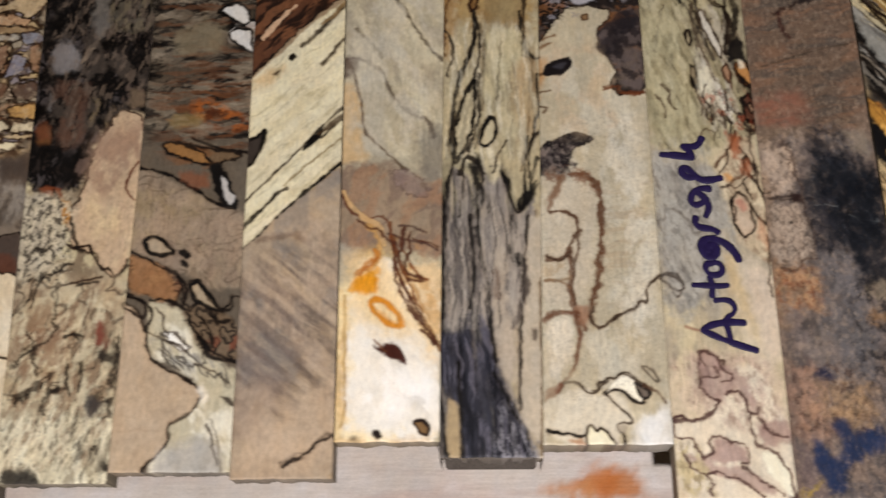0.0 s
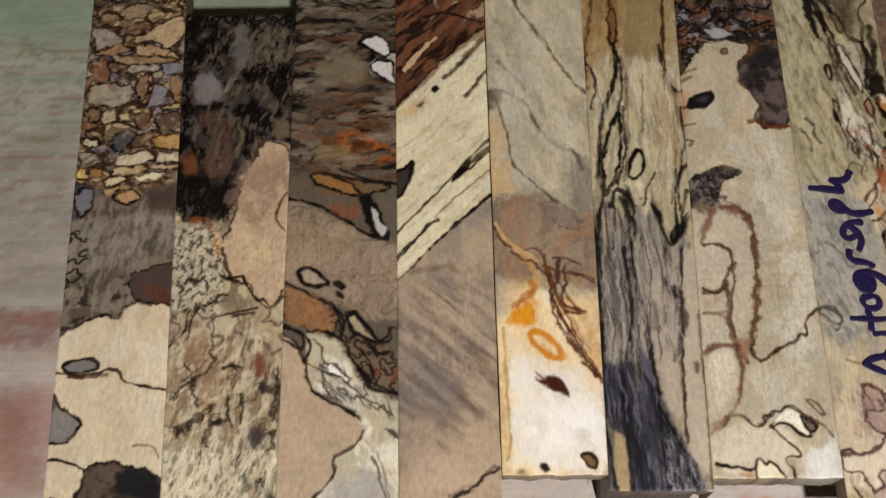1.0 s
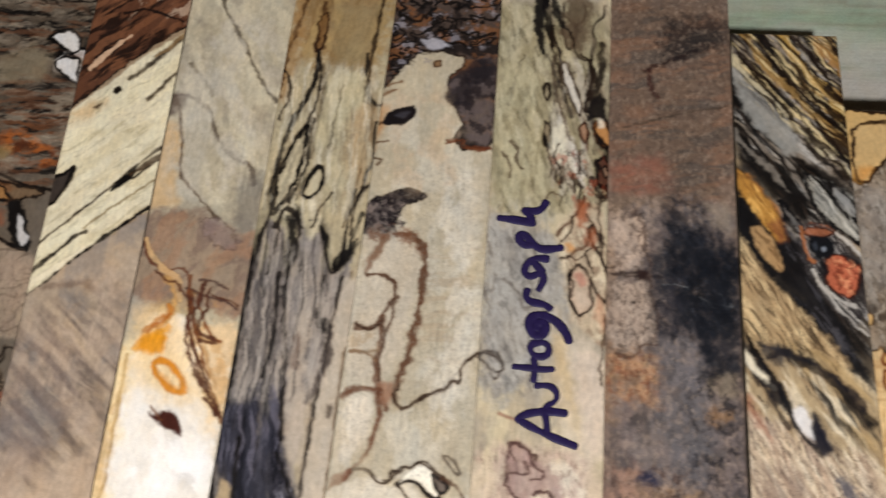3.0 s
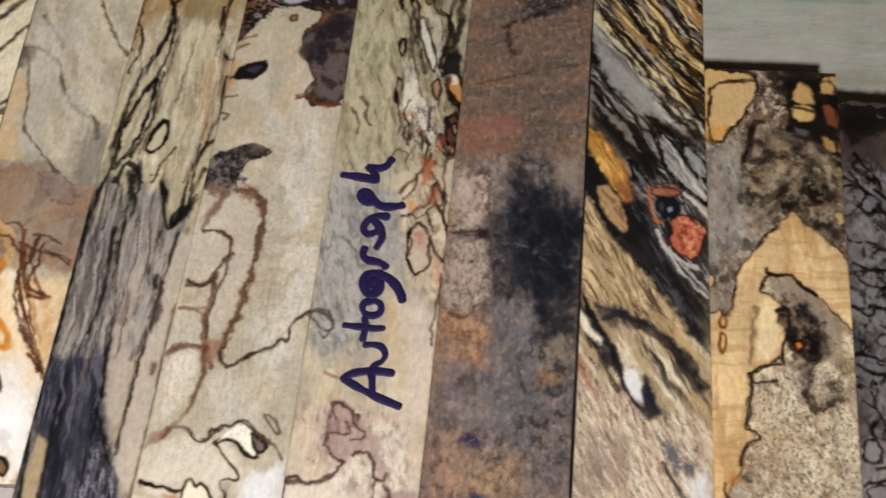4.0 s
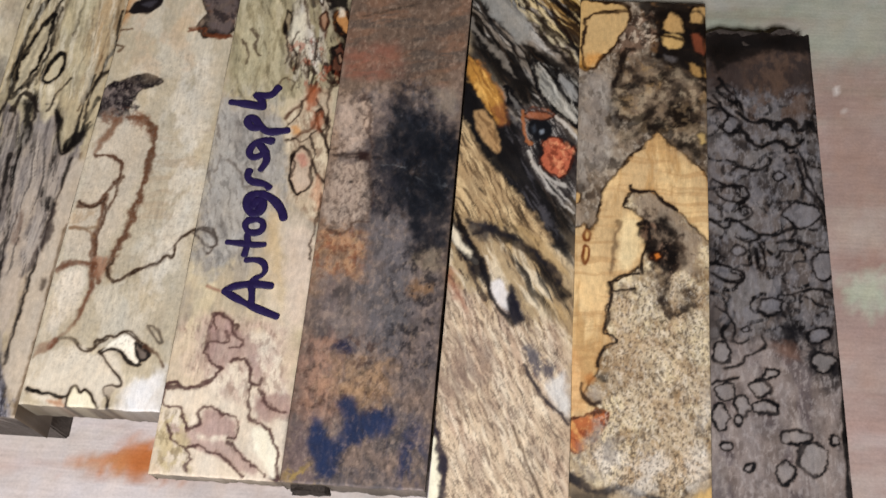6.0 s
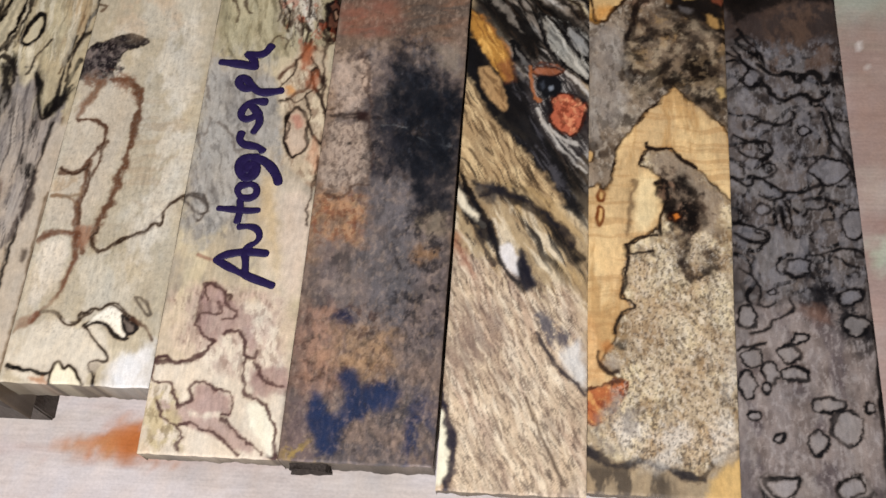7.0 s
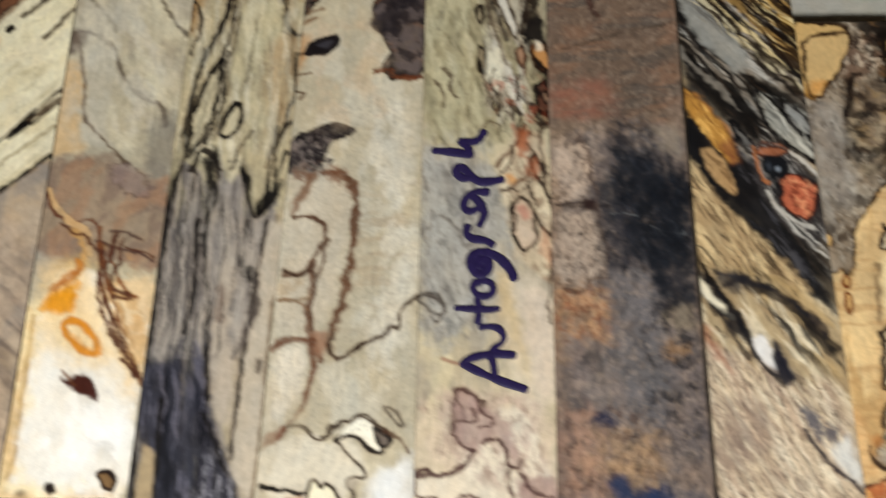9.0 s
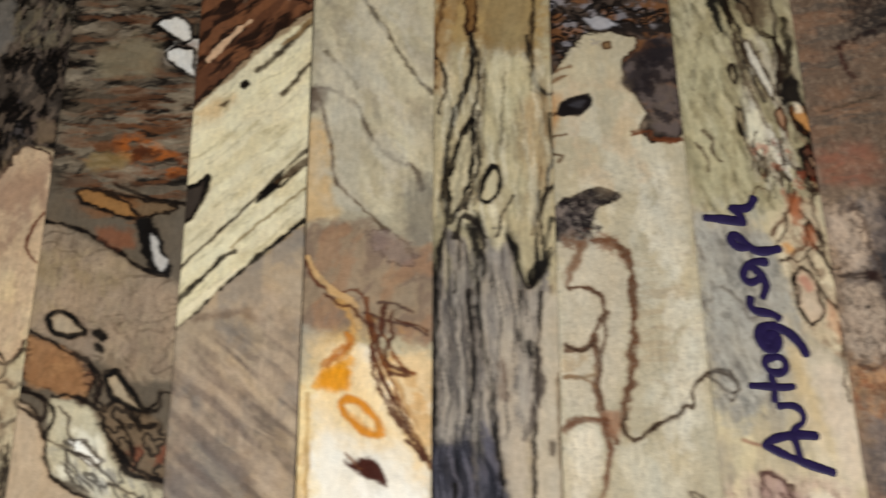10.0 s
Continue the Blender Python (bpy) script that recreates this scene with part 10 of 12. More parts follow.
    c.patch([(244.8, 123.4), (246.9, 121.2), (247.0, 117.4), (245.4, 116.0), (243.7, 119.6)], "#1d1a1c", 0.9, 0.8, 0.7)
    # Highlight painted on the redrawn eye.
    c.patch([(245.3, 128.1), (246.7, 128.7), (247.1, 126.8), (245.7, 126.3)], "#8d949a", 0.9, 0.5, 0.4)
    c.patch([(242.2, 129.4), (243.4, 130.9), (244.3, 127.6), (243.1, 126.6)], "#4a5058", 0.8, 0.8, 0.5)
    c.line([(251.3, 134.1), (254.6, 130.7), (257.7, 127.3), (259.9, 123.6)], "#c2bcae", 1.2, 0.85, 0.6, 0.5)
    c.line([(241.8, 119.1), (243.9, 113.6), (247.2, 109.6), (251.2, 106.9), (254.8, 105.5)], "#c2bcae", 1.4, 0.85, 0.6, 0.5)
    c.line([(243.1, 114.9), (248.1, 106.5), (254.1, 99.2), (258.4, 94.5)], "#c2bcae", 1.0, 0.85, 0.6, 0.5)
    c.line([(245.9, 112.8), (252.1, 104.0), (258.0, 98.0)], "#c2bcae", 0.8, 0.85, 0.6, 0.5)
    c.patch([(242.0, 159.0), (245.0, 155.5), (249.9, 150.0), (254.2, 142.7), (259.3, 137.4), (259.9, 129.7), (254.4, 134.3), (248.1, 140.1), (243.9, 147.2)], "#9a978a", 0.92, 0.8, 0.8, "#131012", 1.4)
    c.patch([(250.5, 152.5), (252.9, 153.3), (259.2, 147.9), (259.7, 138.8), (255.2, 142.1), (252.1, 146.8)], "#94938c", 0.92, 0.7, 0.8, "#131012", 1.3)
    spot = c.patch([(242.0, 159.0), (259.1, 151.6), (259.9, 129.7), (248.1, 140.1)], None, 1, 1.0, 1.5)
    c.mottle("#c6c2b2", 1.4, 12, 0.54, 0.66, 0.7, 32, spot)
    c.mottle("#4a4844", 1.1, 10, 0.6, 0.7, 0.6, 32, spot)
    c.patch([(215.0, 62.5), (227.0, 56.1), (235.1, 54.5), (245.0, 51.0), (257.3, 46.8), (258.5, 20.4), (258.6, -10.9), (214.9, -13.1), (215.3, 27.4)], "#ccb898", 0.85, 3.5, 2.0)
    spot = c.patch([(214.8, 65.5), (235.0, 58.4), (257.3, 51.6), (258.6, -10.9), (214.9, -13.1), (215.3, 27.4)], None, 1, 3.0, 1.5)
    c.mottle("#b49a82", 5, 26, 0.44, 0.66, 0.6, 26, spot)
    c.mottle("#e0d3b6", 1.6, 16, 0.48, 0.7, 0.5, 24, spot)
    c.mottle("#947c66", 1.2, 12, 0.52, 0.72, 0.45, 26, spot)
    c.mottle("#6a5444", 0.7, 4.5, 0.6, 0.72, 0.55, 26, spot)
    c.mottle("#453830", 0.6, 3, 0.66, 0.76, 0.5, 26, spot)
    spot = c.patch([(216.7, 47.9), (234.6, 44.0), (233.2, 34.6), (226.7, 24.3), (217.1, 25.6)], None, 1, 4.0, 1.5)
    c.mottle("#8a7464", 3, 14, 0.42, 0.6, 0.6, 28, spot)
    c.patch([(214.9, 73.5), (218.2, 69.6), (222.3, 60.8), (224.5, 53.1), (219.7, 58.7), (215.3, 67.1)], "#a46c50", 0.6, 1.6, 1.2)
    c.patch([(230.2, 66.1), (233.8, 68.6), (236.8, 63.4), (238.1, 56.2), (235.0, 58.0), (232.2, 61.8)], "#d2cdc4", 0.95, 0.8, 0.7)
    c.patch([(237.4, 66.4), (240.1, 62.9), (241.3, 57.1), (243.5, 53.3), (239.6, 51.8), (237.4, 54.2), (236.5, 60.4)], "#262530", 0.95, 0.9, 0.8)
    c.line([(227.7, 75.1), (229.9, 66.1), (231.3, 61.0), (235.1, 56.0), (238.9, 51.6)], "#1d1a1e", 1.6, 0.9, 0.6, 0.5)
    spot = c.patch([(243.0, 43.4), (246.9, 43.9), (250.4, 40.0), (254.3, 38.3), (253.3, 33.5), (249.6, 35.9), (248.8, 32.2), (245.7, 33.8), (243.5, 38.2)], None, 1, 1.5, 1.5)
    c.mottle("#55525a", 2, 6, 0.35, 0.55, 0.85, 24, spot)
    c.patch([(250.9, 32.3), (257.4, 36.6), (258.5, 21.5), (254.1, 23.4)], "#c8c6bc", 0.75, 1.8, 1.2)
    c.line([(243.5, 37.8), (246.2, 33.1), (248.9, 28.5), (252.3, 24.4), (255.8, 21.9), (258.5, 19.2)], "#3a3236", 1.2, 0.9, 0.6, 0.5)
    c.line([(240.6, 16.9), (243.3, 11.0), (245.9, 5.1), (250.2, -3.9), (252.7, -8.7)], "#5a4a3a", 0.8, 0.7, 0.4, 0.5)
    c.patch([(212.2, 16.5), (216.1, 11.4), (218.3, 4.6), (219.1, -5.5), (216.7, -10.9), (213.8, -9.1)], "#dad6ba", 1, 0.7, 0.5)
    c.line([(214.2, 20.1), (216.3, 13.1), (218.5, 8.0), (219.3, -0.4), (219.2, -6.8), (217.6, -11.5)], "#2a2636", 2.3, 0.95, 0.9, 0.7)


def paint_flamed(c):
    c.mottle("#b59c74", 9, 14, 0.46, 0.64, 0.7)
    up = c.patch([(256.5, 218.2), (313.6, 219.3), (307.6, 110.7), (300.9, 118.2), (290.5, 126.8), (286.7, 126.7), (277.9, 117.4), (270.2, 107.2), (268.2, 98.5), (265.4, 88.9), (257.1, 87.5)], "#8d7c66", 0.95, 1, 0.6)
    c.mottle("#a99c86", 10, 16, 0.46, 0.66, 0.8, 25, up)
    c.mottle("#5a4a3a", 12, 11, 0.50, 0.68, 0.8, 20, up)
    c.mottle("#332820", 7, 7, 0.62, 0.76, 0.75, 0, up)
    c.mottle("#c0b5a0", 1.5, 3.0, 0.60, 0.72, 0.5, 20, up)
    c.mottle("#4a3d32", 1.4, 2.4, 0.60, 0.72, 0.5, 20, up)
    c.patch([(287.9, 137.1), (297.9, 144.5), (303.6, 142.3), (304.9, 130.7), (297.1, 127.1), (289.6, 130.2)], "#4a3a2e", 0.6, 4, 3)
    c.patch([(260.0, 155.4), (270.7, 153.3), (272.5, 136.7), (268.4, 113.8), (260.8, 109.1)], "#958b7e", 0.7, 3, 2.5)
    top = c.patch([(274.8, 160.8), (308.3, 159.2), (305.9, 130.8), (285.8, 130.1), (274.4, 136.7)], "#6a543e", 0.7, 3, 3)
    c.mottle("#a88a5c", 5, 5, 0.54, 0.66, 0.8, 0, top)
    c.mottle("#241a14", 5, 5, 0.52, 0.64, 0.85, 0, top)
    for pts in ([(292.3, 142.0), (298.9, 145.0), (300.5, 138.7), (295.5, 133.9), (292.1, 136.1)], [(281.0, 130.0), (286.0, 135.9), (289.9, 137.2), (289.2, 129.1), (282.9, 127.3)], [(272.7, 152.1), (275.6, 153.4), (276.1, 147.4), (273.4, 146.6)], [(270.2, 141.3), (272.9, 142.6), (274.0, 135.6), (270.9, 134.3)]):
        c.patch(pts, "#221812", 0.8, 1.4, 2)
    c.line([(274.8, 165.7), (275.7, 158.3), (274.2, 151.0)], "#2a1c12", 1.4, 0.85, 0.9)
    c.patch([(258.2, 188.2), (277.2, 186.6), (278.7, 178.9), (274.8, 173.7), (274.3, 169.1), (269.4, 165.4), (267.3, 161.3), (262.4, 155.2), (257.9, 157.4)], "#c4a268", 1, 0.6, 0.7, "#3a2412", 1.2)
    c.mottle("#b8863c", 5, 6, 0.52, 0.68, 0.7, 0, c.patch([(258.0, 167.8), (268.4, 165.8), (262.4, 155.2), (257.9, 156.7)], None, 1, 2))
    black = c.patch([(280.5, 189.3), (313.2, 191.0), (309.4, 148.7), (300.8, 156.6), (294.9, 161.1), (287.8, 160.7), (285.4, 169.2), (287.4, 176.9), (283.4, 181.7)], "#241a13", 0.92, 1.4, 1.4)
    c.mottle("#7d5c3a", 6, 5, 0.56, 0.68, 0.8, 0, black)
    for pts, col in (([(291.1, 177.0), (293.5, 182.2), (297.1, 184.5), (298.8, 177.5), (297.6, 172.9), (293.0, 173.4)], "#b88e50"), ([(289.2, 169.4), (294.5, 172.7), (299.5, 170.5), (297.2, 166.1), (291.1, 166.6)], "#c09a58"), ([(301.4, 186.5), (308.3, 186.9), (307.8, 178.4), (302.0, 178.1)], "#b8945c"),
                     ([(302.2, 173.9), (307.5, 173.4), (307.3, 164.2), (302.3, 165.7)], "#8a4e2c"), ([(298.0, 162.0), (306.0, 159.3), (307.6, 152.9), (299.8, 156.3)], "#a07c44")):
        c.patch(pts, col, 0.95, 0.8, 1.0, "#24140a", 1.0)
    c.line([(288.9, 163.2), (296.8, 157.1), (305.4, 149.0), (308.5, 145.1)], "#1a120d", 2.4, 0.9, 0.9)
    c.line([(276.7, 166.3), (275.6, 156.4), (272.5, 149.0), (271.9, 139.6), (270.1, 132.5)], "#2e241c", 2.4, 0.8, 1.2, 1)
    lace = c.patch([(272.0, 102.9), (307.3, 104.2), (305.3, -17.2), (256.1, -19.8), (259.1, 29.4), (269.6, 55.9)], "#b09c7a", 1, 1, 0.5)
    c.mottle("#d4c39a", 11, 14, 0.44, 0.66, 0.85, 10, lace)
    c.mottle("#8f7148", 12, 13, 0.50, 0.70, 0.7, 0, lace)
    c.mottle("#d8cdb2", 1.4, 2.4, 0.56, 0.70, 0.5, 15, lace)
    c.mottle("#7d6a52", 1.2, 2.2, 0.59, 0.71, 0.55, 15, lace)
    c.mottle("#3c3026", 1.1, 1.7, 0.67, 0.77, 0.5, 15, lace)
    c.patch([(277.6, 103.1), (288.8, 103.5), (294.1, 97.3), (302.7, 87.2), (300.2, 72.8), (287.9, 76.4), (282.8, 88.5)], "#93836e", 0.8, 2.5, 1.6)
    smoke = c.patch([(282.9, 92.7), (288.5, 97.1), (293.8, 91.0), (297.0, 80.8), (293.2, 74.6), (286.1, 76.3), (283.5, 82.3)], "#6d5a48", 0.7, 1.4, 3.5)
    c.mottle("#211813", 3.5, 4, 0.50, 0.60, 0.9, 0, smoke)
    c.mottle("#5f4c3a", 8, 8, 0.54, 0.68, 0.7, 0, c.patch([(273.4, 71.8), (302.2, 76.9), (301.4, 61.1), (278.5, 58.2)], None, 1, 6, 2))
    c.line([(294.4, 83.8), (297.0, 80.8), (294.2, 76.6), (290.5, 75.5), (289.4, 68.4), (288.3, 62.5), (291.7, 58.8), (296.1, 60.9), (298.2, 66.8)], "#33271f", 2.4, 0.75, 1.8, 1.6)
    c.patch([(284.4, 79.3), (287.1, 80.8), (288.9, 79.7), (287.0, 78.0), (284.9, 77.9)], "#b8602a", 1, 0.6, 0.4, "#3a1a0c", 0.8)
    gold = c.patch([(287.7, 129.0), (290.5, 126.8), (293.2, 123.1), (296.9, 121.4), (300.9, 118.2), (307.5, 108.5), (307.1, 85.3), (303.7, 88.2), (299.3, 92.2), (296.8, 95.7), (293.8, 98.6), (290.1, 100.6), (287.8, 103.5), (286.0, 105.2), (282.3, 104.2), (278.6, 104.9), (275.3, 97.9), (279.3, 97.2), (283.3, 92.7), (281.6, 90.5), (284.3, 89.6), (283.5, 86.0), (281.8, 76.1), (279.2, 72.8), (274.3, 71.0), (270.7, 68.1), (271.9, 66.4), (270.0, 59.4), (270.3, 55.0), (269.1, 52.1), (274.4, 47.5), (269.5, 44.5), (267.0, 37.4), (263.9, 32.3), (262.7, 29.0), (265.6, 25.7), (271.0, 22.8), (264.2, 18.9), (255.8, 17.6), (256.2, 88.5), (263.0, 90.9), (264.9, 87.8), (268.2, 98.5), (268.7, 104.6), (274.0, 112.8)], "#c9aa78", 1, 0.5, 0.8, "#2e1b0d", 1.0)
    c.mottle("#dabb84", 9, 26, 0.48, 0.64, 0.8, 0, gold)
    c.mottle("#b58a50", 5, 34, 0.58, 0.72, 0.6, 0, gold)
    c.mottle("#b58c58", 26, 1.8, 0.58, 0.72, 0.5, 0, gold)
    c.patch([(275.6, 95.6), (282.0, 92.6), (282.8, 87.4), (280.7, 77.1), (275.2, 72.9), (273.6, 84.0)], "#dfc996", 0.8, 2, 1)
    c.line([(274.1, 92.3), (273.2, 84.0), (272.0, 73.7)], "#5a4630", 1.6, 0.6, 0.9, 1)
    c.patch([(277.7, 107.0), (279.0, 107.5), (279.0, 106.0), (277.8, 105.7)], "#2e1b0d", 1, 0.4, 0.2)
    c.line([(278.6, 104.9), (282.3, 104.2), (286.0, 105.2), (287.8, 103.1), (290.5, 100.4), (293.7, 98.4)], "#2a180c", 1.3, 1, 0.5)
    c.line([(281.0, 91.6), (283.8, 92.3), (285.0, 90.2), (282.1, 89.7)], "#1c120c", 1.8, 0.95, 0.4)
    c.patch([(257.1, 104.2), (261.2, 103.0), (260.8, 99.3), (258.0, 98.1)], "#c9a468", 0.9, 0.8, 0.6, "#3a2415", 0.9)
    c.patch([(255.2, 102.4), (259.0, 96.0), (262.7, 94.0), (263.0, 90.9), (255.3, 88.5)], "#9a8a74", 0.8, 1.2, 1)
    for pts in ([(263.0, 88.8), (264.5, 87.4), (264.1, 84.7), (262.6, 84.6), (262.3, 86.7)], [(262.6, 82.5), (264.1, 82.0), (264.1, 77.5), (262.6, 75.4), (261.9, 78.4)]):
        c.patch(pts, "#cda76a", 1, 0.4, 0.2, "#7a3e14", 0.9)
    rust = c.patch([(258.3, 20.4), (264.2, 22.1), (269.3, 24.1), (271.3, 22.4), (269.2, 18.3), (266.7, 15.5), (264.2, 11.1), (260.8, 9.7), (257.5, 11.3)], "#bb6c3c", 1, 1.2, 1.2, "#5a2a14", 0.9)
    c.mottle("#d9a05c", 3, 4, 0.5, 0.64, 0.8, 30, rust)
    c.mottle("#8a3c1c", 4, 5, 0.58, 0.68, 0.8, 30, rust)
    c.patch([(266.9, 35.5), (271.2, 37.2), (273.2, 36.2), (269.4, 33.8)], "#221b18", 0.95, 0.8, 0.7)
    c.patch([(263.4, 29.5), (266.8, 31.9), (269.4, 29.8), (267.6, 26.2)], "#a39684", 0.7, 1.5, 1)
    tail = c.patch([(255.9, 1.4), (262.5, 0.9), (269.0, -1.0), (277.2, -0.1), (283.6, -3.1), (291.6, -5.1), (295.4, -0.3), (300.1, 3.6), (307.6, 5.6), (305.8, -21.9), (256.1, -24.5)], "#a08c6c", 0.9, 1.2, 1.2)
    c.mottle("#4f4438", 5, 14, 0.50, 0.64, 0.8, 0, c.patch([(255.9, -1.1), (283.7, -2.2), (283.0, -23.1), (256.1, -24.5)], None, 1, 3))
    c.line([(258.4, 1.8), (263.3, 0.4), (266.6, -2.4), (272.3, -1.5), (277.2, -0.1), (282.0, -2.3), (286.9, -3.4), (292.5, -5.1)], "#26242a", 2.6, 0.9, 0.9, 0.8)
    c.line([(291.6, -5.1), (295.3, -1.6), (296.4, 0.9), (302.7, 5.0)], "#5a4a36", 1.2, 0.9)
    c.patch([(295.3, -3.0), (307.5, 4.3), (305.8, -21.9), (290.1, -22.7)], "#cba869", 0.95, 1.2, 1)
    for pts in ([(288.5, 95.0), (291.3, 96.1), (291.6, 90.9), (289.2, 89.8)], [(284.4, 81.9), (290.8, 84.2), (294.9, 81.1), (293.6, 77.0), (288.8, 76.0), (284.7, 77.9)], [(278.7, 68.0), (280.5, 68.5), (281.3, 66.1), (279.0, 65.7)], [(295.3, 62.8), (298.8, 62.0), (298.2, 59.0), (295.7, 59.3)]):
        c.patch(pts, "#241913", 0.7, 1.2, 1.6)
    c.patch([(285.1, 80.3), (287.3, 81.2), (288.7, 80.1), (287.2, 78.6), (285.4, 78.7)], "#c4702c", 1, 0.5, 0.4)
    for pts in ([(261.7, 8.4), (266.6, 3.6), (267.4, -0.6), (262.5, 1.7)], [(270.9, 19.2), (275.9, 16.0), (274.2, 12.4), (271.2, 13.2)]):
        c.patch(pts, "#6d5f52", 0.6, 2, 2)
    c.patch([(262.0, 181.1), (278.9, 183.5), (277.8, 176.3), (274.7, 170.6), (273.0, 166.5), (268.3, 161.8), (264.5, 155.8), (261.7, 156.6), (260.1, 162.9)], "#c6a56e", 1, 0.6, 0.6, "#3a2412", 1.3)
    c.patch([(261.1, 161.7), (267.3, 163.2), (265.1, 157.0), (262.5, 156.1)], "#c98c40", 0.7, 1.4, 0.8)
    spot = c.patch([(279.2, 182.7), (287.6, 182.4), (289.1, 166.9), (278.7, 163.9), (271.4, 162.2), (276.9, 172.5)], None, 1, 1.0, 1.5)
    c.mottle("#7d6450", 4, 5, 0.4, 0.56, 0.9, 0, spot)
    c.mottle("#3a2a20", 3, 4, 0.54, 0.64, 0.8, 0, spot)
    c.mottle("#c2b096", 1.6, 3, 0.62, 0.7, 0.7, 0, spot)
    c.patch([(287.7, 184.4), (307.6, 184.4), (306.9, 162.9), (305.5, 150.3), (298.8, 157.1), (292.8, 159.2), (288.9, 163.2), (288.9, 173.1)], "#1f1712", 0.92, 1.2, 1.0)
    c.patch([(293.5, 183.5), (297.0, 181.9), (298.7, 173.6), (292.5, 174.0), (290.7, 175.7)], "#c09a60", 0.95, 0.7, 0.7)
    c.patch([(289.9, 172.4), (295.6, 173.4), (299.1, 169.4), (296.2, 165.8), (291.5, 166.5)], "#c8a566", 0.95, 0.7, 0.8)
    c.patch([(301.2, 183.1), (306.0, 182.8), (306.2, 178.8), (301.6, 178.5)], "#b8945c", 0.95, 0.7, 0.7)
    c.patch([(301.4, 173.7), (305.4, 173.2), (305.7, 164.1), (302.9, 165.6)], "#8a4a30", 0.9, 0.8, 0.7)
    c.patch([(300.1, 161.3), (304.5, 157.9), (305.5, 153.2), (301.1, 155.3)], "#b08a50", 0.9, 0.8, 0.8)
    c.patch([(290.5, 163.3), (297.1, 162.4), (294.9, 159.8), (291.3, 160.9)], "#6a6460", 0.8, 1.0, 0.8)
    c.line([(287.7, 173.0), (293.4, 172.1), (298.5, 170.3)], "#2a160c", 1.4, 0.9, 0.5, 0.5)
    c.line([(279.7, 165.1), (276.6, 164.7), (275.3, 160.0), (274.3, 153.9), (272.5, 149.5)], "#241812", 1.8, 0.9, 0.8, 0.5)
    c.line([(277.4, 156.9), (280.8, 152.8), (285.4, 151.6), (288.5, 152.7)], "#2a1e18", 2.2, 0.8, 1.0, 0.9)
    spot = c.patch([(273.4, 150.9), (289.9, 160.4), (306.1, 148.6), (304.2, 116.6), (293.1, 123.0), (286.3, 130.9), (275.4, 124.5), (269.4, 137.3)], None, 1, 3.0, 1.5)
    c.mottle("#8d7a62", 8, 8, 0.4, 0.62, 0.7, 30, spot)
    c.mottle("#3a2e24", 7, 6, 0.46, 0.68, 0.75, 30, spot)
    c.mottle("#b3a182", 4, 5, 0.54, 0.72, 0.55, 25, spot)
    c.mottle("#1c1511", 4, 3.4, 0.56, 0.74, 0.7, 30, spot)
    spot = c.patch([(260.2, 146.7), (270.4, 149.6), (272.4, 125.6), (266.6, 108.1), (259.8, 104.4)], None, 1, 3.0, 1.5)
    c.mottle("#a89f90", 6, 12, 0.42, 0.6, 0.75, 5, spot)
    c.mottle("#5d5244", 1.5, 4, 0.62, 0.72, 0.6, 10, spot)
    spot = c.patch([(279.4, 128.2), (286.4, 134.5), (292.5, 141.9), (300.6, 143.5), (305.6, 134.1), (305.1, 118.9), (296.0, 123.1), (290.3, 129.9)], None, 1, 2.0, 1.5)
    c.mottle("#20170f", 6, 5, 0.42, 0.62, 0.85, 20, spot)
    c.mottle("#8a7456", 4, 4, 0.58, 0.74, 0.55, 20, spot)
    c.patch([(302.7, 129.3), (305.1, 129.8), (305.7, 125.9), (303.3, 124.6)], "#c4a668", 0.9, 0.7, 0.7)
    spot = c.patch([(281.0, 93.2), (288.6, 92.5), (292.1, 82.0), (295.7, 77.0), (291.0, 71.5), (286.4, 76.5), (282.8, 81.5)], None, 1, 1.5, 1.5)
    c.mottle("#1d1511", 4, 5, 0.38, 0.56, 0.9, 0, spot)
    c.mottle("#8a6a52", 2, 3, 0.6, 0.74, 0.6, 0, spot)
    c.patch([(285.6, 80.6), (288.0, 81.2), (289.1, 79.3), (286.8, 78.0)], "#cf7a30", 1, 0.5, 0.4, "#2a120a", 0.9)
    spot = c.patch([(288.2, 73.5), (291.9, 73.7), (291.0, 63.4), (294.3, 59.6), (300.8, 63.9), (300.3, 59.9), (293.3, 55.9), (289.4, 57.7), (287.7, 65.3)], None, 1, 1.5, 1.5)
    c.mottle("#3a2c22", 2.2, 2.6, 0.42, 0.56, 0.85, 0, spot)
    spot = c.patch([(272.4, 66.5), (303.1, 76.3), (303.2, 7.8), (296.9, -1.2), (273.3, -0.9), (263.0, 7.1), (273.3, 48.6)], None, 1, 2.0, 1.5)
    c.mottle("#b0946e", 9, 12, 0.46, 0.64, 0.6, 0, spot)
    c.mottle("#c8b898", 5, 7, 0.46, 0.68, 0.5, 0, spot)
    c.mottle("#d8cdb6", 1.0, 1.6, 0.52, 0.72, 0.35, 15, spot)
    c.mottle("#4a3c2e", 0.6, 0.9, 0.6, 0.7, 0.65, 15, spot)
    spot = c.patch([(261.3, 8.8), (275.1, 15.0), (297.3, 9.2), (304.4, 38.7), (303.7, 7.8), (296.9, -1.2), (286.8, -3.5), (273.3, -0.9)], None, 1, 4.0, 1.5)
    c.mottle("#d6cfbe", 7, 9, 0.4, 0.7, 0.6, 0, spot)
    c.mottle("#4a4038", 0.6, 1.0, 0.58, 0.7, 0.6, 0, spot)
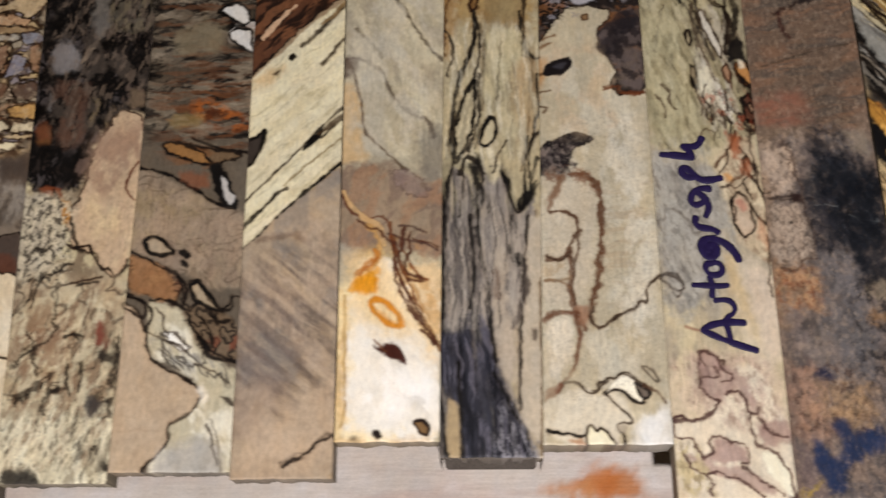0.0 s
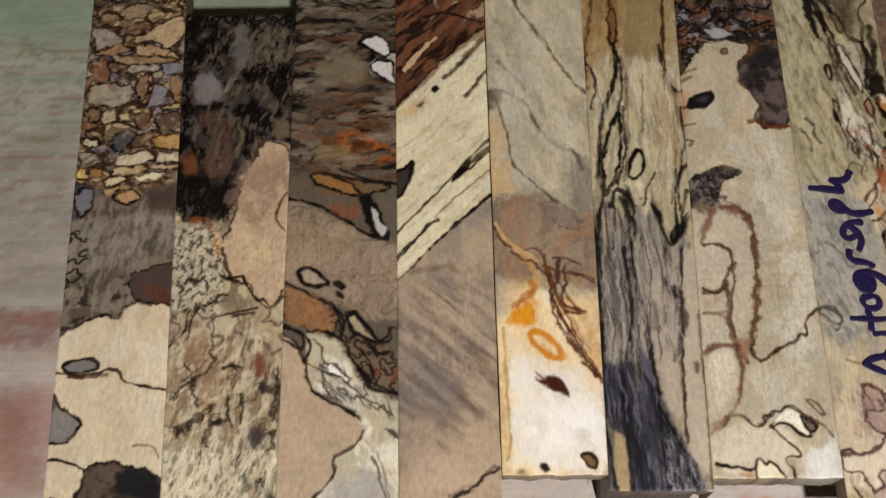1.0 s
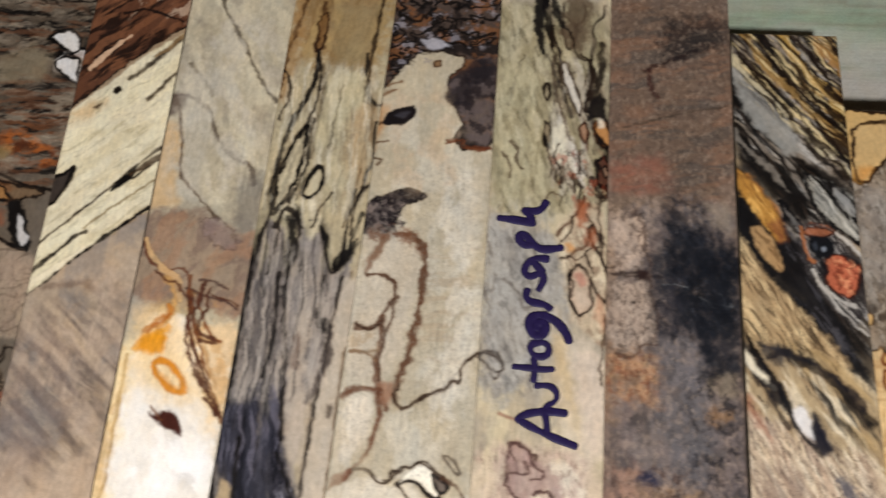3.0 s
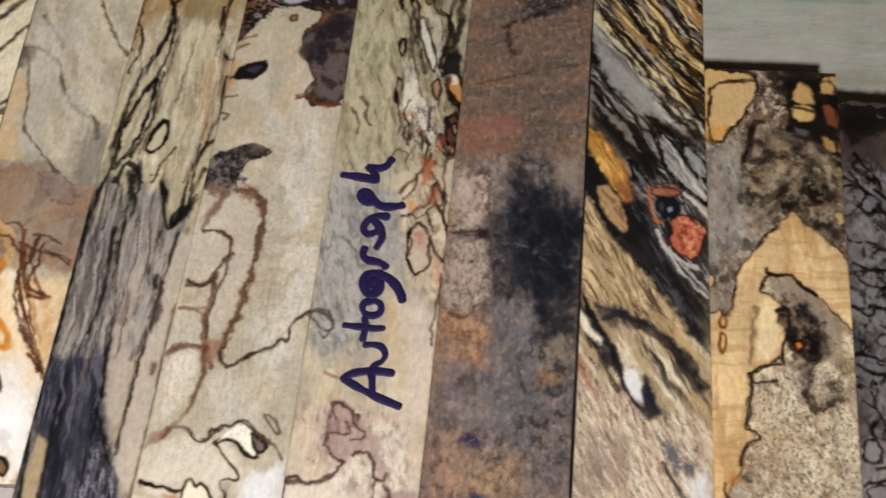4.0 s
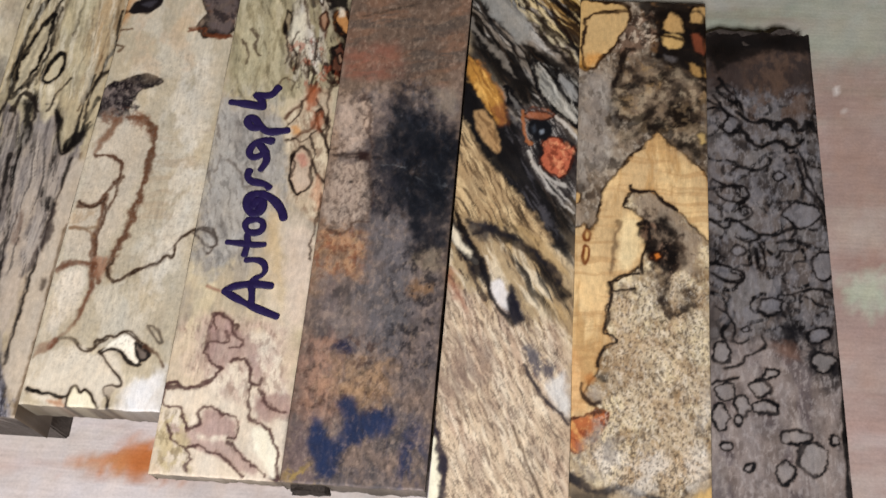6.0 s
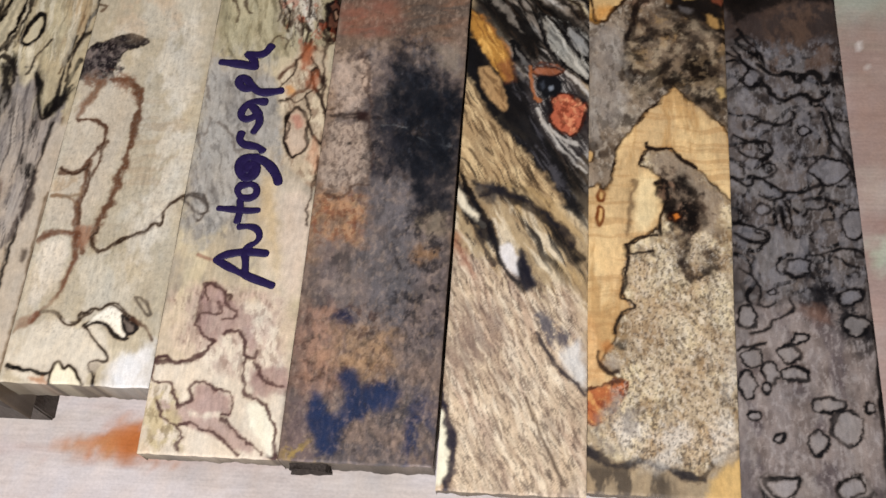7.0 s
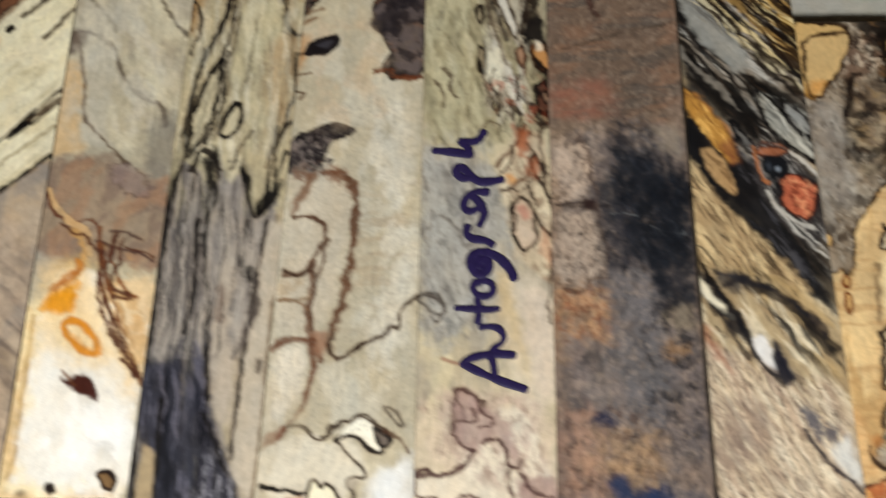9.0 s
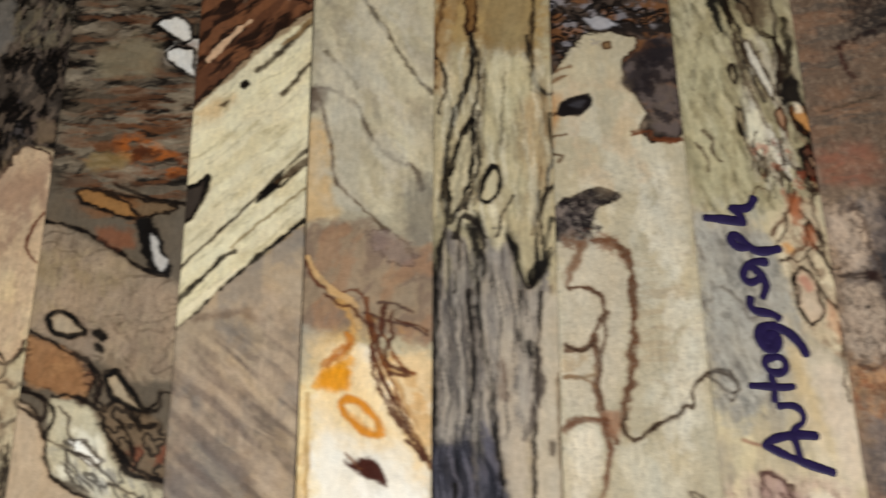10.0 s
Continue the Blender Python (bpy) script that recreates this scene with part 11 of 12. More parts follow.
    spot = c.patch([(264.6, 18.0), (272.5, 21.1), (275.0, 7.9), (266.5, 3.8), (261.3, 7.9)], None, 1, 3.0, 1.5)
    c.mottle("#7d746c", 4, 6, 0.42, 0.6, 0.6, 0, spot)
    c.patch([(257.4, 47.7), (262.6, 40.2), (263.8, 25.2), (257.9, 20.3)], "#cf9a60", 0.45, 2.0, 1.2)
    c.patch([(263.0, 35.5), (265.5, 36.9), (267.3, 34.4), (264.8, 32.4)], "#b87a40", 0.7, 1.0, 0.7)
    c.line([(262.7, 32.6), (262.0, 29.8), (263.5, 27.4), (265.9, 25.7), (268.1, 26.4)], "#3a2416", 1.2, 0.9, 0.5, 0.5)
    c.line([(292.1, 82.0), (293.5, 76.9), (290.9, 70.5), (289.0, 65.3), (290.2, 59.7), (292.7, 57.5), (296.4, 60.7), (300.1, 62.9)], "#2e221a", 1.8, 0.8, 1.6, 1.0)
    spot = c.patch([(285.8, 93.5), (292.4, 93.8), (294.8, 75.9), (291.0, 73.6), (286.4, 77.5), (284.7, 83.8)], None, 1, 1.5, 1.5)
    c.mottle("#17110e", 3, 4, 0.34, 0.54, 0.85, 0, spot)
    c.line([(282.9, 91.8), (281.0, 91.1), (282.9, 89.7)], "#24160d", 1.0, 0.95, 0.5, 0.35)
    c.line([(284.3, 84.8), (282.8, 81.5), (281.8, 77.3), (282.3, 73.2)], "#24160d", 1.0, 0.95, 0.5, 0.35)
    c.line([(280.8, 73.1), (276.2, 72.4), (273.0, 70.2), (271.5, 67.5), (272.4, 65.5), (276.1, 66.7), (279.8, 66.9)], "#24160d", 1.0, 0.95, 0.5, 0.35)
    c.line([(272.4, 64.9), (271.2, 60.3), (270.6, 54.3), (268.8, 50.7), (271.9, 50.0), (274.3, 48.2), (270.6, 46.5), (268.0, 42.4), (267.1, 38.6)], "#24160d", 1.0, 0.95, 0.5, 0.35)
    c.patch([(285.6, 80.6), (288.0, 81.2), (289.3, 79.4), (286.8, 78.0)], "#cf7a30", 1, 0.5, 0.4, "#2a120a", 0.8)
    spot = c.patch([(289.5, 92.6), (293.1, 82.1), (294.8, 75.9), (291.9, 71.6), (288.2, 73.5)], None, 1, 2.0, 1.5)
    c.mottle("#8a7460", 2.4, 3, 0.54, 0.68, 0.6, 0, spot)


def paint_looped(c):
    c.mottle("#5d544d", 9, 12, 0.45, 0.6, 0.8)
    c.mottle("#756b62", 6, 9, 0.54, 0.66, 0.7)
    c.mottle("#413a36", 4, 30, 0.52, 0.64, 0.6, -6)
    up = c.patch([(304.3, 179.1), (353.5, 181.5), (353.1, 153.4), (341.9, 140.5), (333.4, 135.2), (321.8, 146.7), (305.3, 145.9)], "#453832", 0.9, 5, 3)
    c.mottle("#574438", 6, 10, 0.54, 0.66, 0.7, 0, up)
    c.patch([(305.3, 176.5), (348.8, 176.1), (348.4, 170.8), (335.7, 168.9), (320.8, 166.8), (304.7, 160.9)], "#1e1815", 0.9, 2, 2)
    field = c.patch([(304.0, 151.8), (347.5, 141.3), (347.7, 40.6), (334.9, 47.4), (321.5, 50.5), (304.1, 46.0)], None, 1, 6)
    c.mottle("#7a7672", 8, 8, 0.5, 0.64, 0.7, 0, field)
    c.mottle("#231f20", 10, 8, 0.62, 0.76, 0.6, 30, field, 6)
    for pts in ([(310.1, 149.6), (313.4, 151.6), (316.5, 149.3), (318.2, 145.5), (316.7, 143.1), (313.4, 144.9), (310.6, 147.7), (310.1, 149.6)], [(306.3, 140.0), (309.3, 141.3), (312.7, 139.7), (314.8, 136.8), (317.4, 133.4), (316.6, 129.3), (313.5, 131.0), (309.8, 133.6), (306.7, 134.9)],
                [(318.2, 131.1), (320.2, 126.7), (322.4, 123.3), (326.3, 125.7), (329.3, 128.1), (332.9, 125.9), (334.5, 122.6), (337.4, 123.8), (339.9, 120.6), (342.4, 117.3), (346.1, 117.5)], [(305.3, 120.6), (308.0, 118.4), (311.8, 118.5), (316.3, 116.5), (320.9, 115.1), (326.4, 114.6), (327.1, 119.0), (330.8, 122.5)],
                [(328.2, 114.0), (330.2, 115.6), (331.9, 113.7), (330.6, 111.5), (328.4, 111.8), (328.2, 114.0)], [(331.6, 121.4), (333.5, 119.5), (332.4, 117.0), (330.7, 117.6)], [(337.1, 120.5), (337.5, 113.9), (338.9, 109.6), (340.3, 105.3), (343.4, 99.1), (345.3, 93.3)], [(333.7, 112.7), (335.8, 111.6), (335.1, 108.4)],
                [(334.7, 99.4), (337.4, 102.7), (340.9, 102.2), (343.4, 99.1), (344.4, 94.9), (341.8, 92.3), (337.4, 93.6), (335.0, 96.7), (334.7, 99.4)], [(304.6, 106.2), (309.3, 108.1), (314.9, 108.3), (318.1, 106.3), (318.6, 103.5), (315.4, 101.2), (313.3, 98.0), (308.8, 98.9), (304.9, 101.9)],
                [(319.3, 105.7), (318.5, 102.4), (315.3, 100.2), (319.7, 98.2), (317.4, 96.9)], [(304.1, 95.5), (308.5, 93.6), (312.3, 95.8), (315.8, 93.9), (319.2, 90.9), (320.9, 88.9), (317.2, 87.7), (314.6, 89.7)], [(320.9, 88.9), (324.5, 89.6), (328.2, 90.2), (331.1, 93.4), (330.5, 96.9), (332.5, 98.7), (334.0, 95.6), (335.4, 91.5), (333.5, 89.3)],
                [(318.9, 86.1), (320.8, 87.8), (322.4, 84.8), (321.2, 80.7), (322.2, 77.7), (319.9, 76.0), (318.7, 78.6), (318.8, 85.7)], [(323.5, 87.9), (324.5, 84.3), (326.6, 82.3), (328.5, 83.0), (329.3, 86.5), (331.6, 88.2), (335.1, 88.0), (339.4, 85.5), (344.6, 84.6)], [(336.6, 84.7), (338.0, 80.3), (339.5, 77.4), (344.3, 76.2)]):
        c.line(pts, "#110e0f", 1.3, 1, 0.35)
    for pts in ([(303.4, 83.1), (306.2, 84.2), (308.2, 81.6), (307.3, 78.1), (303.6, 77.0)], [(305.7, 74.7), (310.2, 75.6), (315.4, 74.4), (316.1, 72.5), (311.7, 71.3), (307.3, 72.7), (305.7, 74.7)], [(324.3, 75.8), (325.9, 72.9), (328.7, 75.0), (330.2, 72.0), (334.4, 70.2), (339.0, 72.4)], [(305.2, 67.1), (308.7, 66.3), (311.1, 61.9), (312.7, 59.6), (310.7, 56.7), (308.0, 53.7), (308.7, 50.9), (312.1, 50.1), (315.4, 49.3), (317.4, 52.2), (319.8, 50.4), (318.7, 47.6)],
                [(318.7, 47.6), (314.4, 46.5), (312.5, 43.6), (313.0, 39.0), (310.4, 37.1), (307.8, 36.6), (304.3, 35.0)], [(317.6, 63.7), (320.1, 66.7), (323.7, 67.9), (325.3, 66.0), (324.1, 62.0), (320.5, 60.3), (318.0, 61.8), (317.6, 63.7)], [(322.7, 54.3), (328.9, 56.5), (332.9, 53.8), (331.7, 50.0), (326.6, 49.8), (323.0, 52.5)],
                [(334.0, 55.8), (339.2, 56.9), (342.4, 54.2), (338.7, 51.2), (334.6, 52.9), (334.0, 55.8)], [(339.6, 60.8), (343.3, 62.8), (346.2, 61.0)], [(336.8, 67.4), (340.0, 64.6), (345.1, 63.9)], [(303.7, 71.0), (307.1, 69.2), (313.2, 68.4), (314.3, 71.4)], [(326.3, 67.0), (331.6, 68.2), (334.8, 65.4)]):
        c.line(pts, "#110e0f", 1.2, 1, 0.35)
    c.veins("#131012", 13, 11, 0.8, 0.7, 20, 0.5, field, 3)
    c.line([(316.7, 143.1), (320.6, 138.6), (325.2, 136.4), (327.9, 134.2), (330.9, 135.7), (333.6, 133.9), (337.2, 132.2), (337.9, 129.5), (339.6, 127.3), (341.8, 130.7), (343.3, 136.5), (345.6, 141.7)], "#110e0f", 2.4, 0.95, 0.6)
    c.line([(325.0, 62.1), (329.2, 60.3), (332.5, 58.5), (334.7, 54.8), (336.8, 49.3), (339.9, 46.7), (345.7, 45.6)], "#161213", 3.6, 0.9, 0.9, 1)
    c.patch([(321.8, 54.3), (330.7, 57.5), (338.3, 47.5), (345.4, 42.3), (343.9, 36.8), (337.4, 38.3), (329.8, 47.1)], "#1d191b", 0.75, 3, 2)
    c.patch([(324.9, 49.7), (333.4, 49.2), (338.0, 44.7), (329.6, 45.3)], "#5c463c", 0.7, 2, 1.5)
    low = c.patch([(302.4, 45.9), (321.4, 49.6), (334.5, 43.7), (346.9, 33.4), (347.1, -19.7), (298.8, -22.2)], "#786c64", 0.85, 5, 2)
    c.mottle("#948b82", 9, 11, 0.50, 0.66, 0.7, 0, low)
    c.mottle("#a09890", 3, 4, 0.60, 0.72, 0.5, 0, low)
    c.mottle("#51464a", 8, 20, 0.52, 0.66, 0.6, 0, low)
    c.patch([(307.8, -3.5), (312.7, -2.1), (319.1, -2.4), (317.2, -6.2), (317.7, -10.2), (312.1, -10.5), (308.3, -7.5)], "#8d8780", 0.85, 0.8, 0.8, "#17120f", 1.3)
    c.patch([(329.8, -6.4), (333.4, -2.2), (338.3, -1.1), (340.8, -7.4), (331.0, -11.1)], "#85807a", 0.8, 0.8, 0.8, "#17120f", 1.3)
    c.line([(313.5, 9.2), (315.5, 10.2), (314.9, 6.8), (313.6, 6.7), (313.8, 9.6)], "#17120f", 1.0)
    c.patch([(341, -30), (352, -30), (352, 190), (341, 190)], "#3a332f", 0.4, 2.5, 1)
    spot = c.patch([(307.4, 148.6), (349.7, 150.4), (350.3, 52.8), (305.7, 50.3)], None, 1, 3.0, 1.5)
    c.mottle("#7d7a7a", 3, 5, 0.5, 0.64, 0.6, 0, spot)
    c.mottle("#8d8884", 0.9, 2.4, 0.6, 0.72, 0.5, 0, spot)
    spot = c.patch([(304.8, 50.3), (348.5, 52.7), (346.3, -5.7), (303.0, -8.4)], None, 1, 4.0, 1.5)
    c.mottle("#8f837a", 6, 9, 0.4, 0.6, 0.7, 0, spot)
    c.mottle("#a39a92", 1.0, 2.6, 0.58, 0.7, 0.5, 0, spot)
    spot = c.patch([(320.6, 164.1), (343.3, 170.1), (344.0, 140.5), (332.9, 136.5), (321.1, 137.1)], None, 1, 3.0, 1.5)
    c.mottle("#6a5444", 5, 7, 0.44, 0.6, 0.7, 0, spot)
    c.patch([(308.6, 171.3), (346.7, 174.0), (346.7, 166.4), (335.0, 167.2), (320.5, 162.8), (309.1, 156.1)], "#1c1714", 0.85, 1.6, 1.6)
    c.line([(317.3, 139.4), (320.1, 135.9), (323.4, 134.9), (328.0, 136.3), (329.8, 131.4), (332.9, 136.2), (336.8, 136.6), (338.4, 131.8), (340.9, 133.3), (342.2, 138.1), (345.2, 130.7), (346.6, 135.9)], "#110e10", 1.8399999999999999, 0.95, 0.6, 0.45)
    c.line([(306.6, 143.7), (311.5, 141.5), (317.1, 134.6), (319.7, 128.8), (324.3, 124.2), (328.0, 126.6), (330.4, 128.1), (336.0, 124.7), (340.1, 128.6)], "#110e10", 1.4400000000000002, 0.95, 0.6, 0.45)
    c.line([(311.0, 153.7), (313.8, 148.9), (317.6, 145.4), (318.9, 139.4)], "#110e10", 1.1199999999999999, 0.95, 0.6, 0.45)
    c.line([(308.7, 146.2), (313.3, 139.2), (316.5, 131.0), (314.1, 129.8), (310.7, 132.4)], "#110e10", 0.96, 0.95, 0.6, 0.45)
    c.line([(337.9, 124.8), (340.8, 112.6), (343.3, 106.1), (346.4, 96.2)], "#110e10", 1.2800000000000002, 0.95, 0.6, 0.45)
    c.line([(337.2, 120.4), (338.7, 109.9), (343.9, 103.5), (346.7, 92.8)], "#110e10", 0.96, 0.95, 0.6, 0.45)
    c.line([(312.4, 119.3), (318.1, 116.1), (323.8, 115.2), (327.8, 117.7), (327.2, 120.6)], "#110e10", 0.8, 0.95, 0.6, 0.45)
    c.line([(307.3, 111.1), (311.0, 108.1), (314.3, 109.2), (318.8, 108.3), (319.6, 105.0), (316.4, 101.9), (311.7, 102.4), (308.9, 104.5)], "#110e10", 0.96, 0.95, 0.6, 0.45)
    c.line([(314.3, 98.1), (317.3, 100.9), (321.0, 99.5), (319.9, 96.2), (316.0, 94.9)], "#110e10", 0.8, 0.95, 0.6, 0.45)
    c.line([(306.6, 94.5), (311.1, 90.4), (313.6, 95.9), (317.8, 92.9), (321.4, 90.9), (322.2, 87.8), (318.4, 86.5), (314.4, 89.1)], "#110e10", 0.96, 0.95, 0.6, 0.45)
    c.line([(322.3, 89.9), (326.0, 89.6), (329.8, 90.7), (333.7, 92.6), (336.2, 95.9), (333.8, 100.1), (332.6, 103.4)], "#110e10", 0.96, 0.95, 0.6, 0.45)
    c.line([(328.6, 87.0), (332.4, 88.3), (337.0, 87.4), (334.0, 84.1), (329.4, 84.3), (327.7, 81.3)], "#110e10", 0.8800000000000001, 0.95, 0.6, 0.45)
    c.line([(305.0, 78.5), (309.6, 77.7), (312.7, 76.8), (317.0, 74.9), (315.8, 71.8), (310.2, 70.9), (306.7, 74.4)], "#110e10", 0.96, 0.95, 0.6, 0.45)
    c.line([(322.1, 86.7), (323.8, 83.6), (323.9, 78.4), (322.2, 75.2), (321.0, 79.3), (321.6, 84.6)], "#110e10", 0.96, 0.95, 0.6, 0.45)
    c.line([(306.2, 62.2), (310.6, 59.4), (313.1, 54.6), (311.1, 50.6), (313.7, 48.8), (317.4, 51.0)], "#110e10", 0.8, 0.95, 0.6, 0.45)
    c.line([(331.9, 67.6), (336.6, 70.2), (343.0, 70.6), (345.5, 68.3)], "#110e10", 0.96, 0.95, 0.6, 0.45)
    c.line([(308.9, 40.5), (314.2, 42.1), (315.3, 45.4), (319.8, 47.2), (322.6, 48.9), (321.0, 52.7)], "#110e10", 0.8, 0.95, 0.6, 0.45)
    c.line([(304.4, 35.0), (308.7, 36.7), (313.1, 37.7)], "#110e10", 0.7200000000000001, 0.95, 0.6, 0.45)
    spot = c.patch([(324.0, 63.1), (331.2, 58.6), (336.4, 52.0), (344.9, 51.5), (346.0, 40.7), (340.2, 34.2), (336.2, 42.0), (332.2, 47.5), (327.3, 53.8)], None, 1, 2.5, 1.5)
    c.mottle("#19171c", 5, 5, 0.3, 0.5, 0.85, 0, spot)
    c.patch([(323.6, 50.9), (330.7, 50.5), (334.1, 44.2), (327.1, 44.6)], "#7a5c4c", 0.7, 2.0, 1.5)
    # Thin shadow along the right edge, painted into the face.
    c.line([(346.2, 173.2), (346.7, 128.9), (347.1, 99.3), (347.3, 80.6), (346.6, 52.6), (345.0, 8.6), (345.2, -5.3)], "#0e0c0c", 1.6, 0.95, 0.3, 0.4)
    c.patch([(311.0, 32.6), (310.9, 31.3), (309.6, 30.3), (308.4, 29.5), (307.0, 29.7), (306.2, 31.0), (306.1, 32.3), (306.1, 33.6), (307.2, 35.0), (308.6, 35.4), (310.0, 34.7), (311.0, 33.9)], "#8d8781", 0.65, 0.7, 0.9, "#131013", 0.95)
    c.patch([(323.4, 34.6), (322.5, 33.0), (321.2, 32.0), (319.8, 31.2), (318.2, 31.3), (317.4, 32.6), (316.6, 34.2), (317.2, 35.7), (318.7, 37.1), (320.2, 37.9), (321.7, 37.3), (322.5, 36.0)], "#8d8781", 0.65, 0.7, 0.9, "#131013", 0.95)
    c.patch([(316.6, 28.3), (316.0, 26.6), (314.9, 25.4), (313.8, 24.5), (312.6, 24.8), (312.0, 26.4), (311.4, 28.0), (311.9, 29.7), (313.2, 31.4), (314.2, 32.0), (315.6, 31.2), (316.0, 29.9)], "#8d8781", 0.65, 0.7, 0.9, "#131013", 0.95)
    c.patch([(325.3, 28.2), (325.2, 26.9), (323.4, 25.9), (321.2, 25.8), (318.9, 26.0), (317.2, 26.7), (317.3, 27.8), (317.4, 29.1), (319.2, 29.9), (321.4, 30.2), (323.7, 30.1), (325.4, 29.5)], "#8d8781", 0.65, 0.7, 0.9, "#131013", 0.95)
    c.patch([(314.0, 23.4), (313.9, 22.7), (313.2, 22.1), (312.3, 21.7), (311.5, 22.0), (310.8, 22.5), (310.8, 23.2), (310.9, 23.9), (311.6, 24.7), (312.5, 24.7), (313.3, 24.4), (314.0, 24.1)], "#8d8781", 0.65, 0.7, 0.9, "#131013", 0.95)
    c.patch([(310.7, 45.8), (310.8, 44.0), (309.3, 43.0), (307.7, 42.2), (306.1, 42.3), (304.8, 43.5), (305.0, 45.5), (305.1, 47.0), (306.2, 48.6), (308.0, 49.5), (309.6, 48.8), (311.0, 47.3)], "#8d8781", 0.65, 0.7, 0.9, "#131013", 0.95)
    c.patch([(309.7, 24.2), (308.7, 22.2), (307.6, 20.1), (306.2, 19.3), (304.9, 20.1), (303.9, 21.9), (303.1, 23.8), (304.1, 26.3), (305.2, 28.2), (306.6, 28.4), (308.1, 27.6), (308.7, 26.4)], "#8d8781", 0.65, 0.7, 0.9, "#131013", 0.95)
    c.patch([(310.3, 14.9), (309.7, 14.2), (309.2, 13.6), (308.2, 13.4), (307.3, 13.7), (306.6, 14.0), (306.2, 14.7), (306.7, 15.4), (307.4, 16.0), (308.3, 16.0), (309.1, 16.1), (309.8, 15.6)], "#8d8781", 0.65, 0.7, 0.9, "#131013", 0.95)
    c.patch([(316.7, 8.6), (316.5, 7.9), (316.1, 7.4), (315.5, 7.1), (315.0, 7.5), (314.3, 7.8), (314.3, 8.5), (314.7, 9.2), (314.9, 9.6), (315.6, 9.8), (316.1, 9.8), (316.6, 9.3)], "#8d8781", 0.65, 0.7, 0.9, "#131013", 0.95)
    c.patch([(334.5, 19.4), (333.9, 18.1), (332.5, 17.5), (330.0, 17.0), (327.7, 16.8), (325.6, 17.6), (325.3, 18.8), (326.4, 20.0), (327.7, 20.9), (330.3, 21.6), (332.5, 21.4), (334.6, 20.4)], "#8d8781", 0.65, 0.7, 0.9, "#131013", 0.95)
    c.patch([(339.7, 12.6), (339.4, 10.3), (337.5, 8.1), (334.5, 6.7), (332.1, 7.6), (329.9, 9.8), (330.1, 12.0), (331.0, 14.7), (332.5, 17.1), (335.4, 17.6), (337.7, 16.5), (340.1, 14.9)], "#8d8781", 0.65, 0.7, 0.9, "#131013", 0.95)
    c.patch([(328.9, 7.6), (328.8, 6.1), (327.7, 4.8), (326.0, 3.8), (324.5, 4.4), (323.3, 5.7), (323.4, 7.3), (323.8, 9.0), (324.8, 10.5), (326.5, 10.9), (327.9, 10.2), (329.2, 9.2)], "#8d8781", 0.65, 0.7, 0.9, "#131013", 0.95)
    c.patch([(343.3, 19.0), (343.2, 18.1), (342.7, 17.4), (341.8, 17.3), (341.0, 17.4), (340.5, 17.9), (340.6, 18.8), (340.7, 19.7), (341.2, 20.3), (342.1, 20.5), (342.8, 20.6), (343.6, 19.9)], "#8d8781", 0.65, 0.7, 0.9, "#131013", 0.95)
    c.patch([(325.3, 39.5), (325.1, 38.8), (324.2, 38.4), (323.1, 38.1), (321.9, 38.0), (321.4, 38.6), (321.3, 39.3), (321.3, 40.1), (322.2, 40.7), (323.3, 40.9), (324.4, 41.0), (325.2, 40.3)], "#8d8781", 0.65, 0.7, 0.9, "#131013", 0.95)
    c.patch([(318.5, 54.9), (317.9, 54.3), (317.4, 53.9), (316.6, 53.8), (315.9, 53.8), (315.4, 54.2), (314.9, 54.7), (315.3, 55.3), (316.0, 55.8), (316.8, 56.0), (317.7, 56.1), (318.0, 55.5)], "#7d7a7a", 0.65, 0.7, 0.9, "#131013", 0.95)
    c.patch([(328.3, 63.4), (327.9, 61.5), (326.5, 60.1), (324.1, 59.6), (322.2, 60.3), (320.1, 61.3), (320.2, 62.9), (321.0, 64.8), (322.2, 66.1), (324.6, 66.2), (326.5, 66.1), (328.5, 65.2)], "#7d7a7a", 0.65, 0.7, 0.9, "#131013", 0.95)
    c.patch([(317.7, 83.3), (316.9, 82.0), (316.1, 81.1), (314.8, 80.9), (313.7, 81.2), (312.6, 82.0), (312.1, 83.0), (312.9, 84.3), (313.7, 85.0), (315.0, 85.3), (316.3, 85.1), (317.0, 84.5)], "#7d7a7a", 0.65, 0.7, 0.9, "#131013", 0.95)
    c.patch([(332.5, 113.4), (332.2, 112.5), (331.2, 111.7), (330.3, 111.2), (329.1, 111.2), (328.6, 112.1), (328.3, 113.2), (328.5, 114.1), (329.5, 115.0), (330.5, 115.5), (331.7, 115.1), (332.2, 114.3)], "#7d7a7a", 0.65, 0.7, 0.9, "#131013", 0.95)
    c.patch([(344.6, 98.5), (343.1, 96.3), (340.3, 94.2), (337.4, 93.0), (334.3, 93.7), (332.8, 95.8), (331.2, 97.9), (332.4, 100.3), (335.3, 102.6), (338.2, 103.2), (341.5, 102.3), (342.9, 100.6)], "#7d7a7a", 0.65, 0.7, 0.9, "#131013", 0.95)
    c.patch([(347.4, 79.6), (346.2, 76.4), (344.5, 73.9), (342.9, 73.6), (341.1, 74.8), (340.2, 76.5), (339.3, 79.2), (340.3, 82.4), (342.1, 84.3), (343.8, 84.6), (345.8, 84.5), (346.6, 82.7)], "#7d7a7a", 0.65, 0.7, 0.9, "#131013", 0.95)
